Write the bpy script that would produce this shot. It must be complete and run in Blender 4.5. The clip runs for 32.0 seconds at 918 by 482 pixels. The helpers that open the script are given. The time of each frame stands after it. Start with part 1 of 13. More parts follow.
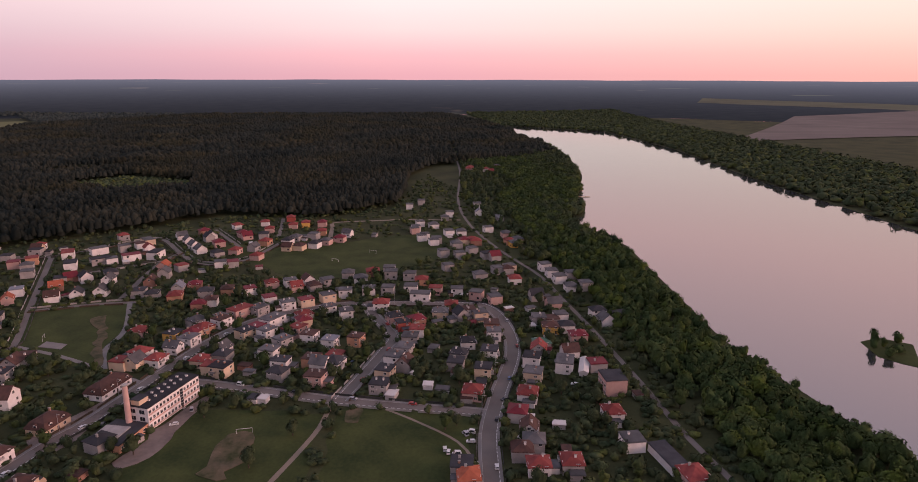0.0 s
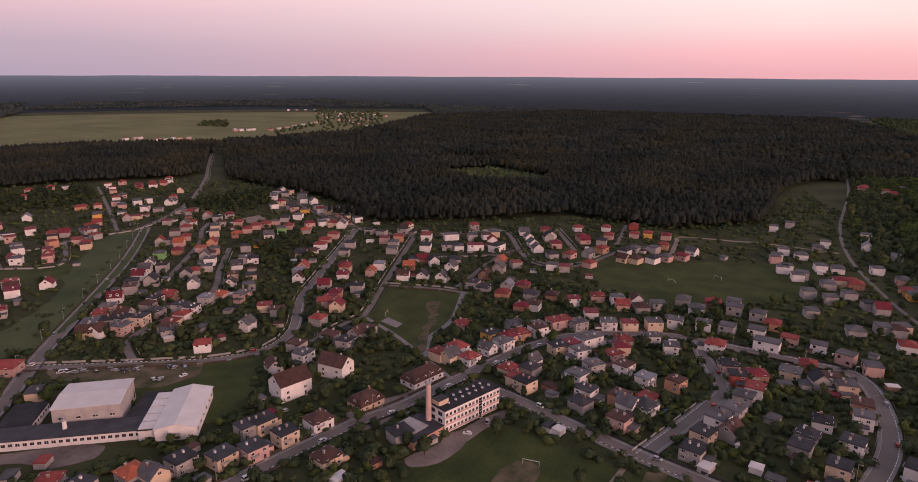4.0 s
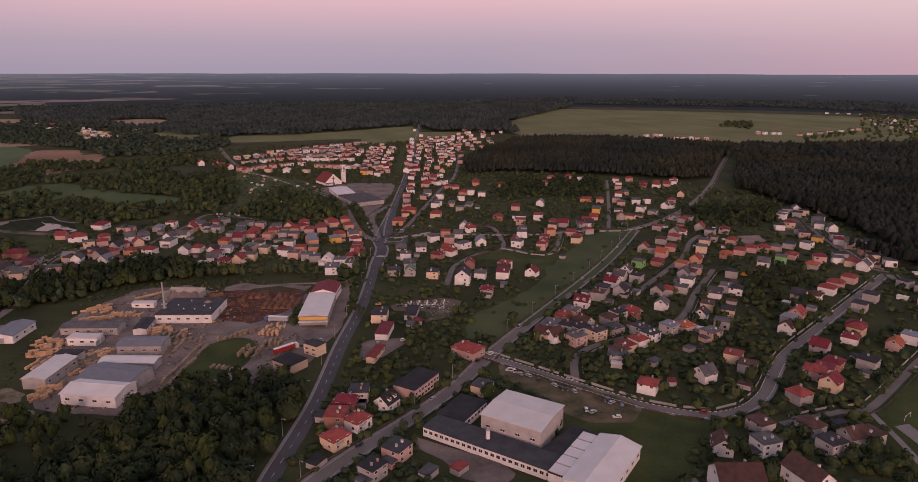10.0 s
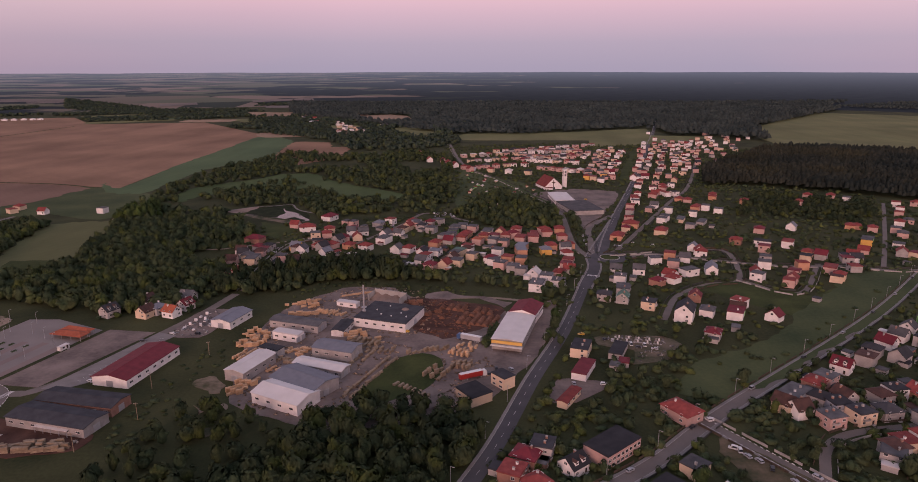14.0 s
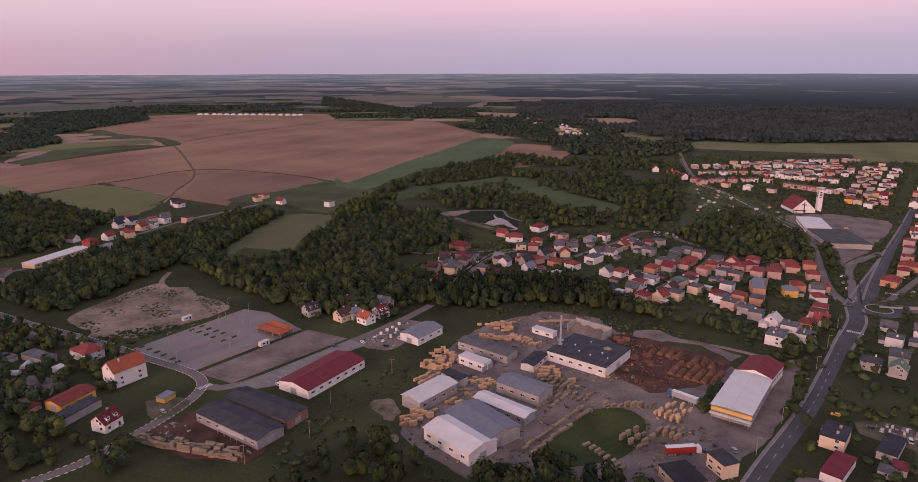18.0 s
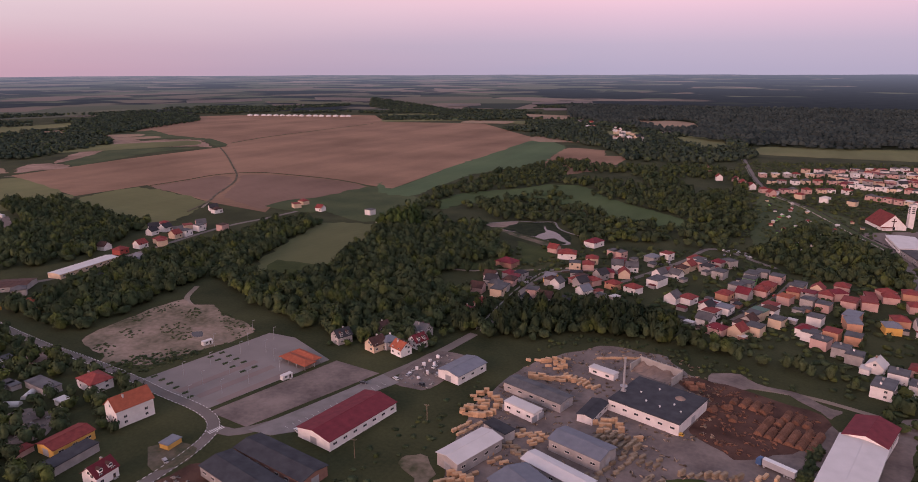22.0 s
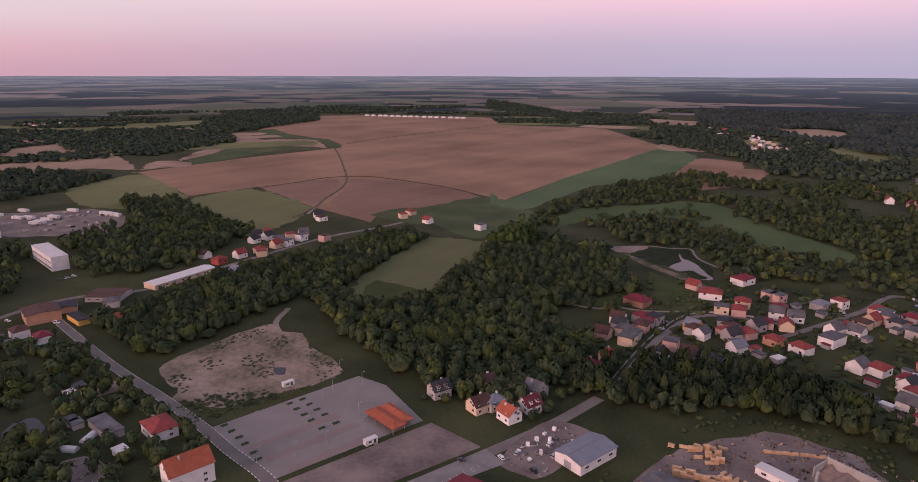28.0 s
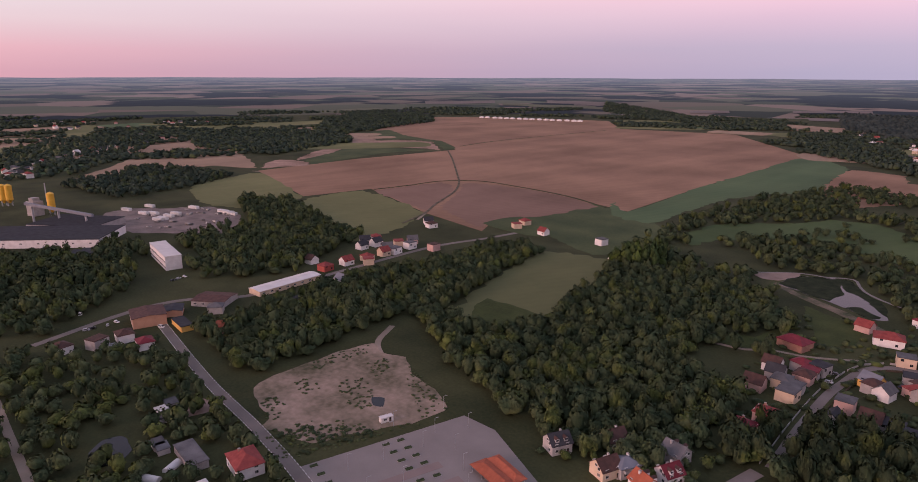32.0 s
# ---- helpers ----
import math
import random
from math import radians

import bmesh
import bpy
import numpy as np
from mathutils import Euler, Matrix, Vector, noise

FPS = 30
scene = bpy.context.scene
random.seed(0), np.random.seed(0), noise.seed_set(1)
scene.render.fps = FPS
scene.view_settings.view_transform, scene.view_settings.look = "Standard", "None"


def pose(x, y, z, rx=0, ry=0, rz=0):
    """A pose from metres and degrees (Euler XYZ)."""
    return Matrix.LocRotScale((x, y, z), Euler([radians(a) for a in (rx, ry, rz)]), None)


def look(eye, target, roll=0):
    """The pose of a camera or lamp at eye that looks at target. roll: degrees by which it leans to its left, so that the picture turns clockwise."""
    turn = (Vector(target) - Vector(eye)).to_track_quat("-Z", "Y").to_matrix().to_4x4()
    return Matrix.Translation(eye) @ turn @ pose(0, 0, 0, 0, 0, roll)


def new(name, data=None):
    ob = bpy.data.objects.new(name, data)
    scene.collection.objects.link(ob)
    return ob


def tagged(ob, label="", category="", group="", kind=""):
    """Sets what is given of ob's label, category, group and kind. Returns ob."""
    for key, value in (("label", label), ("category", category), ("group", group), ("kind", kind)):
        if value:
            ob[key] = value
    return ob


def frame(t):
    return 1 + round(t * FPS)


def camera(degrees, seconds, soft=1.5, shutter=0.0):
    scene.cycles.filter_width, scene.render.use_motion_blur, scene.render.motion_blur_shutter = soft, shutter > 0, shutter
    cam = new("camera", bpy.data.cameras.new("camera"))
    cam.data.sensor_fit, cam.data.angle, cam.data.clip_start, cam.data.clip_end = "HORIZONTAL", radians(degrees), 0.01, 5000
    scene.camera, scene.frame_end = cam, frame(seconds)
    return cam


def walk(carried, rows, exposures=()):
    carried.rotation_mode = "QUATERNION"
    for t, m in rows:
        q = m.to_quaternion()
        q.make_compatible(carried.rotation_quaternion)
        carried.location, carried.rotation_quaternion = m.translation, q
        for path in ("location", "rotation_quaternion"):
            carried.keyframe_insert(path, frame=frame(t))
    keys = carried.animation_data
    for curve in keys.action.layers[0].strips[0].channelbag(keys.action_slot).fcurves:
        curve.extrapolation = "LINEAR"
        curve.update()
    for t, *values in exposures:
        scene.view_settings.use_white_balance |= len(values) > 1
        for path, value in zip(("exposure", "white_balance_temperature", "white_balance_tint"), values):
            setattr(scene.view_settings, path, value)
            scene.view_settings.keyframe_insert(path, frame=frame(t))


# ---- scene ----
cam = camera(70.3, 32.0, soft=0.9)
PATH = [
    (0, look((-102.34, -62.34, 161.76), (-5.47, -66.02, 137.19), 0.11)),
    (0.5, look((-97.13, -63.74, 162.48), (-0.22, -63.53, 137.81), 0.14)),
    (1, look((-91.70, -64.68, 162.83), (4.94, -57.94, 138.03), 0.16)),
    (1.5, look((-86.11, -65.45, 162.92), (9.70, -51.21, 138.07), 0.23)),
    (2, look((-80.52, -66.02, 163.09), (14.11, -45.42, 138.20), 0.28)),
    (2.5, look((-74.77, -66.93, 163.24), (18.10, -39.48, 138.31), 0.22)),
    (3, look((-69.01, -67.11, 163.45), (21.62, -33.01, 138.47), 0.26)),
    (3.5, look((-63.80, -66.59, 163.61), (24.11, -26.03, 138.61), 0.28)),
    (5.5, look((-39.80, -59.05, 163.12), (33.06, 4.65, 137.93), 0.21)),
    (6, look((-34.77, -55.93, 163.33), (33.84, 12.30, 138.08), 0.19)),
    (6.5, look((-29.67, -52.39, 162.91), (34.49, 20.05, 137.72), 0.18)),
    (7, look((-24.82, -48.43, 162.65), (34.69, 27.88, 137.42), 0.19)),
    (7.5, look((-20.32, -44.50, 162.97), (34.10, 35.47, 137.63), 0.20)),
    (8, look((-15.70, -39.81, 162.95), (33.42, 43.51, 137.54), 0.22)),
    (8.5, look((-11.08, -35.23, 163.13), (32.74, 50.97, 137.65), 0.08)),
    (9, look((-7.26, -30.59, 163.41), (31.41, 58.04, 137.91), 0.08)),
    (9.5, look((-4.36, -25.26, 162.73), (29.42, 65.37, 137.33), 0.08)),
    (10, look((-0.79, -20.09, 163.10), (28.17, 72.18, 137.64), 0.08)),
    (10.5, look((1.79, -14.56, 163.17), (26.48, 78.94, 137.70), 0.09)),
    (11, look((4.60, -8.97, 163.43), (24.75, 85.60, 137.93), 0.07)),
    (11.5, look((6.65, -2.56, 163.31), (22.83, 92.76, 137.76), 0.13)),
    (12, look((8.83, 3.25, 163.47), (20.95, 99.17, 137.91), 0.13)),
    (12.5, look((10.87, 9.42, 163.31), (18.93, 105.76, 137.74), 0.15)),
    (13, look((13.01, 15.74, 163.31), (16.89, 112.33, 137.72), 0.10)),
    (13.5, look((15.28, 21.77, 163.62), (14.98, 118.44, 138.03), -0.04)),
    (14, look((16.40, 28.23, 164.16), (11.88, 124.77, 138.50), -0.09)),
    (14.5, look((17.10, 34.80, 164.14), (8.46, 131.08, 138.53), -0.11)),
    (16.5, look((17.37, 60.26, 165.00), (-8.15, 153.52, 139.46), -0.10)),
    (17, look((16.44, 66.62, 165.04), (-12.83, 158.76, 139.48), -0.08)),
    (17.5, look((14.94, 73.92, 164.64), (-18.18, 164.76, 139.13), -0.08)),
    (18, look((13.41, 80.39, 164.77), (-23.09, 169.94, 139.32), -0.12)),
    (18.5, look((11.70, 86.72, 164.68), (-26.68, 175.50, 139.26), -0.14)),
    (19, look((9.36, 92.63, 164.90), (-29.52, 181.18, 139.45), -0.16)),
    (19.5, look((6.61, 98.58, 164.73), (-32.28, 187.13, 139.29), -0.15)),
    (20, look((4.21, 104.35, 164.78), (-34.99, 192.76, 139.34), -0.16)),
    (20.5, look((1.75, 110.17, 164.73), (-37.83, 198.41, 139.32), -0.18)),
    (21, look((-1.37, 116.27, 164.63), (-41.62, 204.22, 139.23), -0.14)),
    (21.5, look((-4.37, 121.96, 164.98), (-45.70, 209.41, 139.59), -0.12)),
    (22, look((-7.10, 127.89, 164.83), (-50.11, 214.56, 139.52), -0.14)),
    (22.5, look((-10.94, 132.98, 165.20), (-55.19, 219.01, 139.87), -0.06)),
    (23, look((-14.34, 139.30, 164.88), (-60.08, 224.56, 139.59), -0.03)),
    (23.5, look((-17.75, 144.99, 165.06), (-64.75, 229.55, 139.77), -0.02)),
    (24, look((-21.49, 150.27, 165.04), (-69.27, 234.42, 139.82), -0.02)),
    (24.5, look((-24.79, 155.44, 165.52), (-73.01, 239.33, 140.26), 0.04)),
    (26.5, look((-38.09, 175.19, 166.30), (-88.40, 257.84, 141.05), 0.10)),
    (27, look((-40.91, 179.68, 166.62), (-93.19, 261.10, 141.38), 0.12)),
    (27.5, look((-44.73, 184.61, 166.42), (-99.51, 264.39, 141.23), 0.12)),
    (28, look((-48.68, 189.23, 166.17), (-105.91, 267.28, 141.01), 0.15)),
    (28.5, look((-53.27, 193.95, 165.82), (-113.07, 270.05, 140.68), 0.18)),
    (29, look((-57.90, 198.83, 165.29), (-120.53, 272.65, 140.22), 0.22)),
    (29.5, look((-62.56, 203.67, 164.91), (-127.90, 275.09, 139.82), 0.24)),
    (30, look((-67.08, 208.05, 164.73), (-134.57, 277.48, 139.70), 0.23)),
    (30.5, look((-71.54, 211.83, 164.80), (-140.35, 279.93, 139.75), 0.23)),
    (31, look((-76.14, 215.48, 164.61), (-145.53, 283.01, 139.63), 0.18)),
    (31.5, look((-81.02, 219.14, 164.48), (-150.64, 286.45, 139.54), 0.21)),
    (32, look((-85.57, 222.83, 164.16), (-155.25, 290.09, 139.24), 0.17)),
]
walk(cam, PATH, exposures=((0, 0.12, 6500, 10), (3.5, 0.08, 6600, 10), (8, -0.08, 6700, 10), (10, -0.14, 6600, 10), (13, -0.1, 6400, 10), (17, 0.15, 6250, 10), (24, 0.2, 6150, 10), (32, 0.26, 6100, 10)))

# ---- sky and light: just after sunset, the glow stands behind the lake's end of town (-y) ----
world = bpy.data.worlds.new("dusk")
scene.world = world
world.use_nodes = True
wt = world.node_tree
wt.nodes.clear()


def wnode(kind, **props):
    n = wt.nodes.new(kind)
    for k, v in props.items():
        setattr(n, k, v)
    return n


def ramp(tree, stops, mode="EASE"):
    n = tree.nodes.new("ShaderNodeValToRGB")
    n.color_ramp.interpolation = mode
    e = n.color_ramp.elements
    while len(e) < len(stops):
        e.new(0.5)
    for el, (p, c) in zip(e, stops):
        el.position, el.color = p, (*c, 1)
    return n


tc = wnode("ShaderNodeTexCoord")
sep = wnode("ShaderNodeSeparateXYZ")
wt.links.new(tc.outputs["Generated"], sep.inputs[0])
# ramps run over the height above the horizon (0 to 1)
far_side = ramp(wt, [(0.0, (0.40, 0.335, 0.437)), (0.035, (0.47, 0.375, 0.468)), (0.075, (0.66, 0.45, 0.530)), (0.105, (0.82, 0.51, 0.572)), (0.20, (0.84, 0.56, 0.624)), (0.45, (0.46, 0.42, 0.562)), (1.0, (0.40, 0.42, 0.58))], "LINEAR")
mid_side = ramp(wt, [(0.0, (0.784, 0.392, 0.441)), (0.03, (0.912, 0.488, 0.518)), (0.065, (0.922, 0.678, 0.672)), (0.105, (0.912, 0.784, 0.772)), (0.22, (1.02, 0.69, 0.707)), (0.45, (0.54, 0.45, 0.55)), (1.0, (0.40, 0.42, 0.58))], "LINEAR")
glow_side = ramp(wt, [(0.0, (1.0, 0.48, 0.36)), (0.05, (1.05, 0.66, 0.50)), (0.12, (1.0, 0.80, 0.66)), (0.25, (1.08, 0.70, 0.66)), (0.5, (0.50, 0.42, 0.50)), (1.0, (0.40, 0.42, 0.56))], "LINEAR")
for r_ in (far_side, mid_side, glow_side):
    wt.links.new(sep.outputs["Z"], r_.inputs[0])
az = wnode("ShaderNodeMath", operation="MULTIPLY_ADD")
wt.links.new(sep.outputs["Y"], az.inputs[0])
az.inputs[1].default_value, az.inputs[2].default_value = -1.15, 1.08
az.use_clamp = False
streak = wnode("ShaderNodeTexNoise")
stretch = wnode("ShaderNodeMapping")
stretch.inputs["Scale"].default_value = (2.0, 2.0, 22.0)
wt.links.new(tc.outputs["Generated"], stretch.inputs[0])
wt.links.new(stretch.outputs[0], streak.inputs["Vector"])
streak.inputs["Scale"].default_value = 1.3
wob = wnode("ShaderNodeMath", operation="MULTIPLY_ADD")
wt.links.new(streak.outputs["Fac"], wob.inputs[0])
wob.inputs[1].default_value = 0.16
wt.links.new(az.outputs[0], wob.inputs[2])
off = wnode("ShaderNodeMath", operation="SUBTRACT")
off.use_clamp = True
wt.links.new(wob.outputs[0], off.inputs[0])
off.inputs[1].default_value = 0.08
mixs = wnode("ShaderNodeMix", data_type="RGBA")
wt.links.new(off.outputs[0], mixs.inputs[0])
wt.links.new(far_side.outputs[0], mixs.inputs[6])
wt.links.new(mid_side.outputs[0], mixs.inputs[7])
toglow = wnode("ShaderNodeMath", operation="MULTIPLY")
toglow.use_clamp = True
wt.links.new(sep.outputs["Y"], toglow.inputs[0])
toglow.inputs[1].default_value = -1.0
mixg = wnode("ShaderNodeMix", data_type="RGBA")
wt.links.new(toglow.outputs[0], mixg.inputs[0])
wt.links.new(mixs.outputs[2], mixg.inputs[6])
wt.links.new(glow_side.outputs[0], mixg.inputs[7])
bg = wnode("ShaderNodeBackground")
# the sky is a little dimmer in the west
west = wnode("ShaderNodeMapRange")
wt.links.new(sep.outputs["X"], west.inputs[0])
west.inputs[1].default_value, west.inputs[2].default_value = -1.0, -0.2
west.inputs[3].default_value, west.inputs[4].default_value = 0.82, 1.06
wt.links.new(west.outputs[0], bg.inputs["Strength"])
wt.links.new(mixg.outputs[2], bg.inputs[0])
wout = wnode("ShaderNodeOutputWorld")
wt.links.new(bg.outputs[0], wout.inputs[0])

sun = new("afterglow_sun", bpy.data.lights.new("afterglow_sun", "SUN"))
sun.data.energy, sun.data.angle, sun.data.color = 2.2, radians(28), (1.0, 0.57, 0.49)
sun.matrix_world = look((0, 0, 0), (0.25, 0.93, -0.24))


# ---- materials ----
def material(name, low, high, rough=0.8, scale=1.0, fine=8.0, bump=0.0, metal=0.0, vary=0.0, island=False, coords="Object", spec=0.3, detail=6.0, stain=0.35):
    """Two noises (broad patches and fine grain) between two colours; vary: how far single objects or islands differ in brightness."""
    m = bpy.data.materials.new(name)
    m.use_nodes = True
    t = m.node_tree
    b = t.nodes["Principled BSDF"]
    co = t.nodes.new("ShaderNodeTexCoord")
    src = co.outputs[coords]
    if vary and not island:
        info = t.nodes.new("ShaderNodeObjectInfo")
        add = t.nodes.new("ShaderNodeVectorMath")
        mul = t.nodes.new("ShaderNodeMath")
        mul.operation = "MULTIPLY"
        mul.inputs[1].default_value = 200
        t.links.new(info.outputs["Random"], mul.inputs[0])
        t.links.new(src, add.inputs[0])
        t.links.new(mul.outputs[0], add.inputs[1])
        src = add.outputs[0]
    big, small = t.nodes.new("ShaderNodeTexNoise"), t.nodes.new("ShaderNodeTexNoise")
    big.inputs["Scale"].default_value, small.inputs["Scale"].default_value = scale, fine
    big.inputs["Detail"].default_value = detail
    for n in (big, small):
        t.links.new(src, n.inputs["Vector"])
    mixf = t.nodes.new("ShaderNodeMath")
    mixf.operation = "MULTIPLY_ADD"
    t.links.new(small.outputs["Fac"], mixf.inputs[0])
    mixf.inputs[1].default_value = stain
    scl = t.nodes.new("ShaderNodeMath")
    scl.operation = "MULTIPLY_ADD"
    t.links.new(big.outputs["Fac"], scl.inputs[0])
    scl.inputs[1].default_value, scl.inputs[2].default_value = 2.2, -0.6 - stain / 2
    t.links.new(scl.outputs[0], mixf.inputs[2])
    mixf.use_clamp = True
    mix = t.nodes.new("ShaderNodeMix")
    mix.data_type = "RGBA"
    t.links.new(mixf.outputs[0], mix.inputs[0])
    mix.inputs[6].default_value, mix.inputs[7].default_value = (*low, 1), (*high, 1)
    out = mix.outputs[2]
    if vary:
        if island:
            rnd = t.nodes.new("ShaderNodeNewGeometry").outputs["Random Per Island"]
        else:
            rnd = info.outputs["Random"]
        hsv = t.nodes.new("ShaderNodeHueSaturation")
        mp = t.nodes.new("ShaderNodeMapRange")
        t.links.new(rnd, mp.inputs[0])
        mp.inputs[3].default_value, mp.inputs[4].default_value = 1 - vary, 1 + vary
        t.links.new(mp.outputs[0], hsv.inputs["Value"])
        t.links.new(out, hsv.inputs["Color"])
        out = hsv.outputs[0]
    t.links.new(out, b.inputs["Base Color"])
    b.inputs["Roughness"].default_value, b.inputs["Metallic"].default_value = rough, metal
    b.inputs["Specular IOR Level"].default_value = spec
    if bump:
        bp = t.nodes.new("ShaderNodeBump")
        bp.inputs["Strength"].default_value, bp.inputs["Distance"].default_value = 0.6, bump
        t.links.new(small.outputs["Fac"], bp.inputs["Height"])
        t.links.new(bp.outputs[0], b.inputs["Normal"])
    return m


GRASS = material("rough_grass", (0.021, 0.027, 0.012), (0.060, 0.063, 0.028), 0.95, 0.02, 0.6, 0.1, spec=0.1, stain=0.8)
BELT = material("rough_meadow", (0.036, 0.052, 0.024), (0.080, 0.094, 0.042), 0.95, 0.02, 0.4, 0.1, spec=0.1, stain=0.8)
LAWN = material("mown_grass", (0.025, 0.036, 0.013), (0.060, 0.071, 0.024), 0.95, 0.05, 0.6, 0.05, spec=0.1, stain=0.8)
SAND = material("bare_sand", (0.16, 0.118, 0.098), (0.29, 0.215, 0.180), 0.95, 0.06, 0.5, 0.05, spec=0.1)
WORN = material("worn_grass", (0.030, 0.040, 0.016), (0.150, 0.112, 0.076), 0.95, 0.10, 0.5, 0.05, spec=0.1, stain=0.6)
LOTSAND = material("trodden_sand", (0.060, 0.060, 0.032), (0.33, 0.245, 0.195), 0.95, 0.032, 0.28, 0.06, spec=0.1, stain=0.8, detail=9.0)
WEEDY = material("weedy_sand", (0.034, 0.046, 0.022), (0.17, 0.130, 0.098), 0.95, 0.09, 0.6, 0.05, spec=0.1, stain=0.6)
REDSOIL = material("bark_covered_soil", (0.040, 0.021, 0.017), (0.118, 0.064, 0.048), 0.95, 0.09, 0.9, 0.05, spec=0.1)
YARD = material("compacted_yard", (0.085, 0.066, 0.060), (0.215, 0.168, 0.148), 0.9, 0.055, 0.45, 0.03, stain=0.7, detail=9.0)
ASPHALT = material("worn_asphalt", (0.118, 0.099, 0.090), (0.176, 0.150, 0.137), 0.85, 0.06, 1.5, 0.01, spec=0.2)
MAINASPHALT = material("dark_asphalt", (0.052, 0.051, 0.056), (0.085, 0.081, 0.085), 0.75, 0.05, 1.5, 0.01, spec=0.1)
PAVING = material("concrete_paving", (0.145, 0.130, 0.125), (0.215, 0.195, 0.186), 0.9, 0.15, 2.0, 0.01)
LOTPAVE = material("grey_paving_blocks", (0.165, 0.142, 0.132), (0.225, 0.196, 0.182), 0.9, 0.05, 1.2, 0.01)
LOTRED = material("reddish_paving_blocks", (0.17, 0.128, 0.118), (0.22, 0.165, 0.15), 0.9, 0.05, 1.2, 0.01)
TRACK = material("sandy_track", (0.16, 0.13, 0.10), (0.26, 0.21, 0.17), 0.95, 0.05, 0.8, 0.02, spec=0.1)
WHITE = material("white_paint", (0.50, 0.48, 0.46), (0.70, 0.67, 0.65), 0.7, 0.4, 4.0)
CONCRETE = material("concrete", (0.26, 0.24, 0.23), (0.38, 0.36, 0.34), 0.9, 0.2, 3.0, 0.01)
PINE = material("pine_needles", (0.016, 0.020, 0.017), (0.039, 0.041, 0.031), 0.95, 0.010, 0.5, 0.3, vary=0.2, island=True, spec=0.03, stain=0.5)
LEAF = material("broad_leaves", (0.024, 0.040, 0.013), (0.074, 0.098, 0.034), 0.9, 0.06, 1.6, 0.3, vary=0.25, island=True, spec=0.08, stain=1.0)
LEAFDARK = material("dark_leaves", (0.031, 0.043, 0.022), (0.077, 0.093, 0.044), 0.9, 0.05, 1.6, 0.3, vary=0.25, island=True, spec=0.08, stain=1.0)
# bluer leaf copy for distant woods; the haze is mixed into this colour
FARLEAF = material("haze_tinted_leaves", (0.025, 0.038, 0.029), (0.066, 0.082, 0.056), 0.9, 0.05, 1.6, 0.3, vary=0.25, island=True, spec=0.08, stain=1.0)
# pine needles lightened and blued: distance haze put into the colour
HAZEPINE = material("haze_tinted_needles", (0.023, 0.031, 0.030), (0.052, 0.062, 0.055), 0.95, 0.010, 0.5, 0.3, vary=0.2, island=True, spec=0.03, stain=0.5)
# darker copy of the leaves, with the shade of dim woods in its colour
SHADELEAF = material("shaded_leaves", (0.021, 0.030, 0.016), (0.054, 0.066, 0.031), 0.9, 0.05, 1.6, 0.3, vary=0.25, island=True, spec=0.08, stain=1.0)
BARK = material("bark", (0.045, 0.032, 0.022), (0.10, 0.075, 0.055), 0.95, 1.5, 9.0, 0.02)


def tint(mat, scale, warm, cool):
    """Patches the size of a tree that lean to one hue or the other."""
    t = mat.node_tree
    b = t.nodes["Principled BSDF"]
    was = b.inputs["Base Color"].links[0].from_socket
    co, n = t.nodes.new("ShaderNodeTexCoord"), t.nodes.new("ShaderNodeTexNoise")
    n.inputs["Scale"].default_value, n.inputs["Detail"].default_value = scale, 1.5
    t.links.new(co.outputs["Object"], n.inputs["Vector"])
    pick = ramp(t, [(0.36, cool), (0.52, (0.95, 0.95, 0.95)), (0.66, warm)], "LINEAR")
    t.links.new(n.outputs["Fac"], pick.inputs[0])
    mul = t.nodes.new("ShaderNodeMix")
    mul.data_type, mul.blend_type = "RGBA", "MULTIPLY"
    mul.inputs[0].default_value = 1.0
    t.links.new(was, mul.inputs[6])
    t.links.new(pick.outputs[0], mul.inputs[7])
    t.links.new(mul.outputs[2], b.inputs["Base Color"])


for leaf_ in (LEAF, LEAFDARK, FARLEAF, SHADELEAF):
    tint(leaf_, 0.075, (1.22, 1.20, 0.72), (0.66, 0.78, 0.80))
tint(PINE, 0.006, (1.15, 1.05, 0.85), (0.85, 0.92, 1.0))


def water_material(name, ior, tint, gloss=1.0):
    m = bpy.data.materials.new(name)
    m.use_nodes = True
    t = m.node_tree
    b = t.nodes["Principled BSDF"]
    b.inputs["Base Color"].default_value = (*tint, 1)
    b.inputs["Roughness"].default_value = 0.05
    b.inputs["IOR"].default_value = ior
    b.inputs["Specular IOR Level"].default_value = gloss
    b.inputs["Metallic"].default_value = 0.0
    co = t.nodes.new("ShaderNodeTexCoord")
    n = t.nodes.new("ShaderNodeTexNoise")
    n.inputs["Scale"].default_value, n.inputs["Detail"].default_value = 0.25, 4
    t.links.new(co.outputs["Object"], n.inputs["Vector"])
    bp = t.nodes.new("ShaderNodeBump")
    bp.inputs["Strength"].default_value, bp.inputs["Distance"].default_value = 0.05, 0.15
    t.links.new(n.outputs["Fac"], bp.inputs["Height"])
    t.links.new(bp.outputs[0], b.inputs["Normal"])
    return m


WATER = water_material("calm_water", 2.4, (0.035, 0.034, 0.040))
POND = water_material("dark_pond_water", 1.33, (0.014, 0.017, 0.018), 0.5)


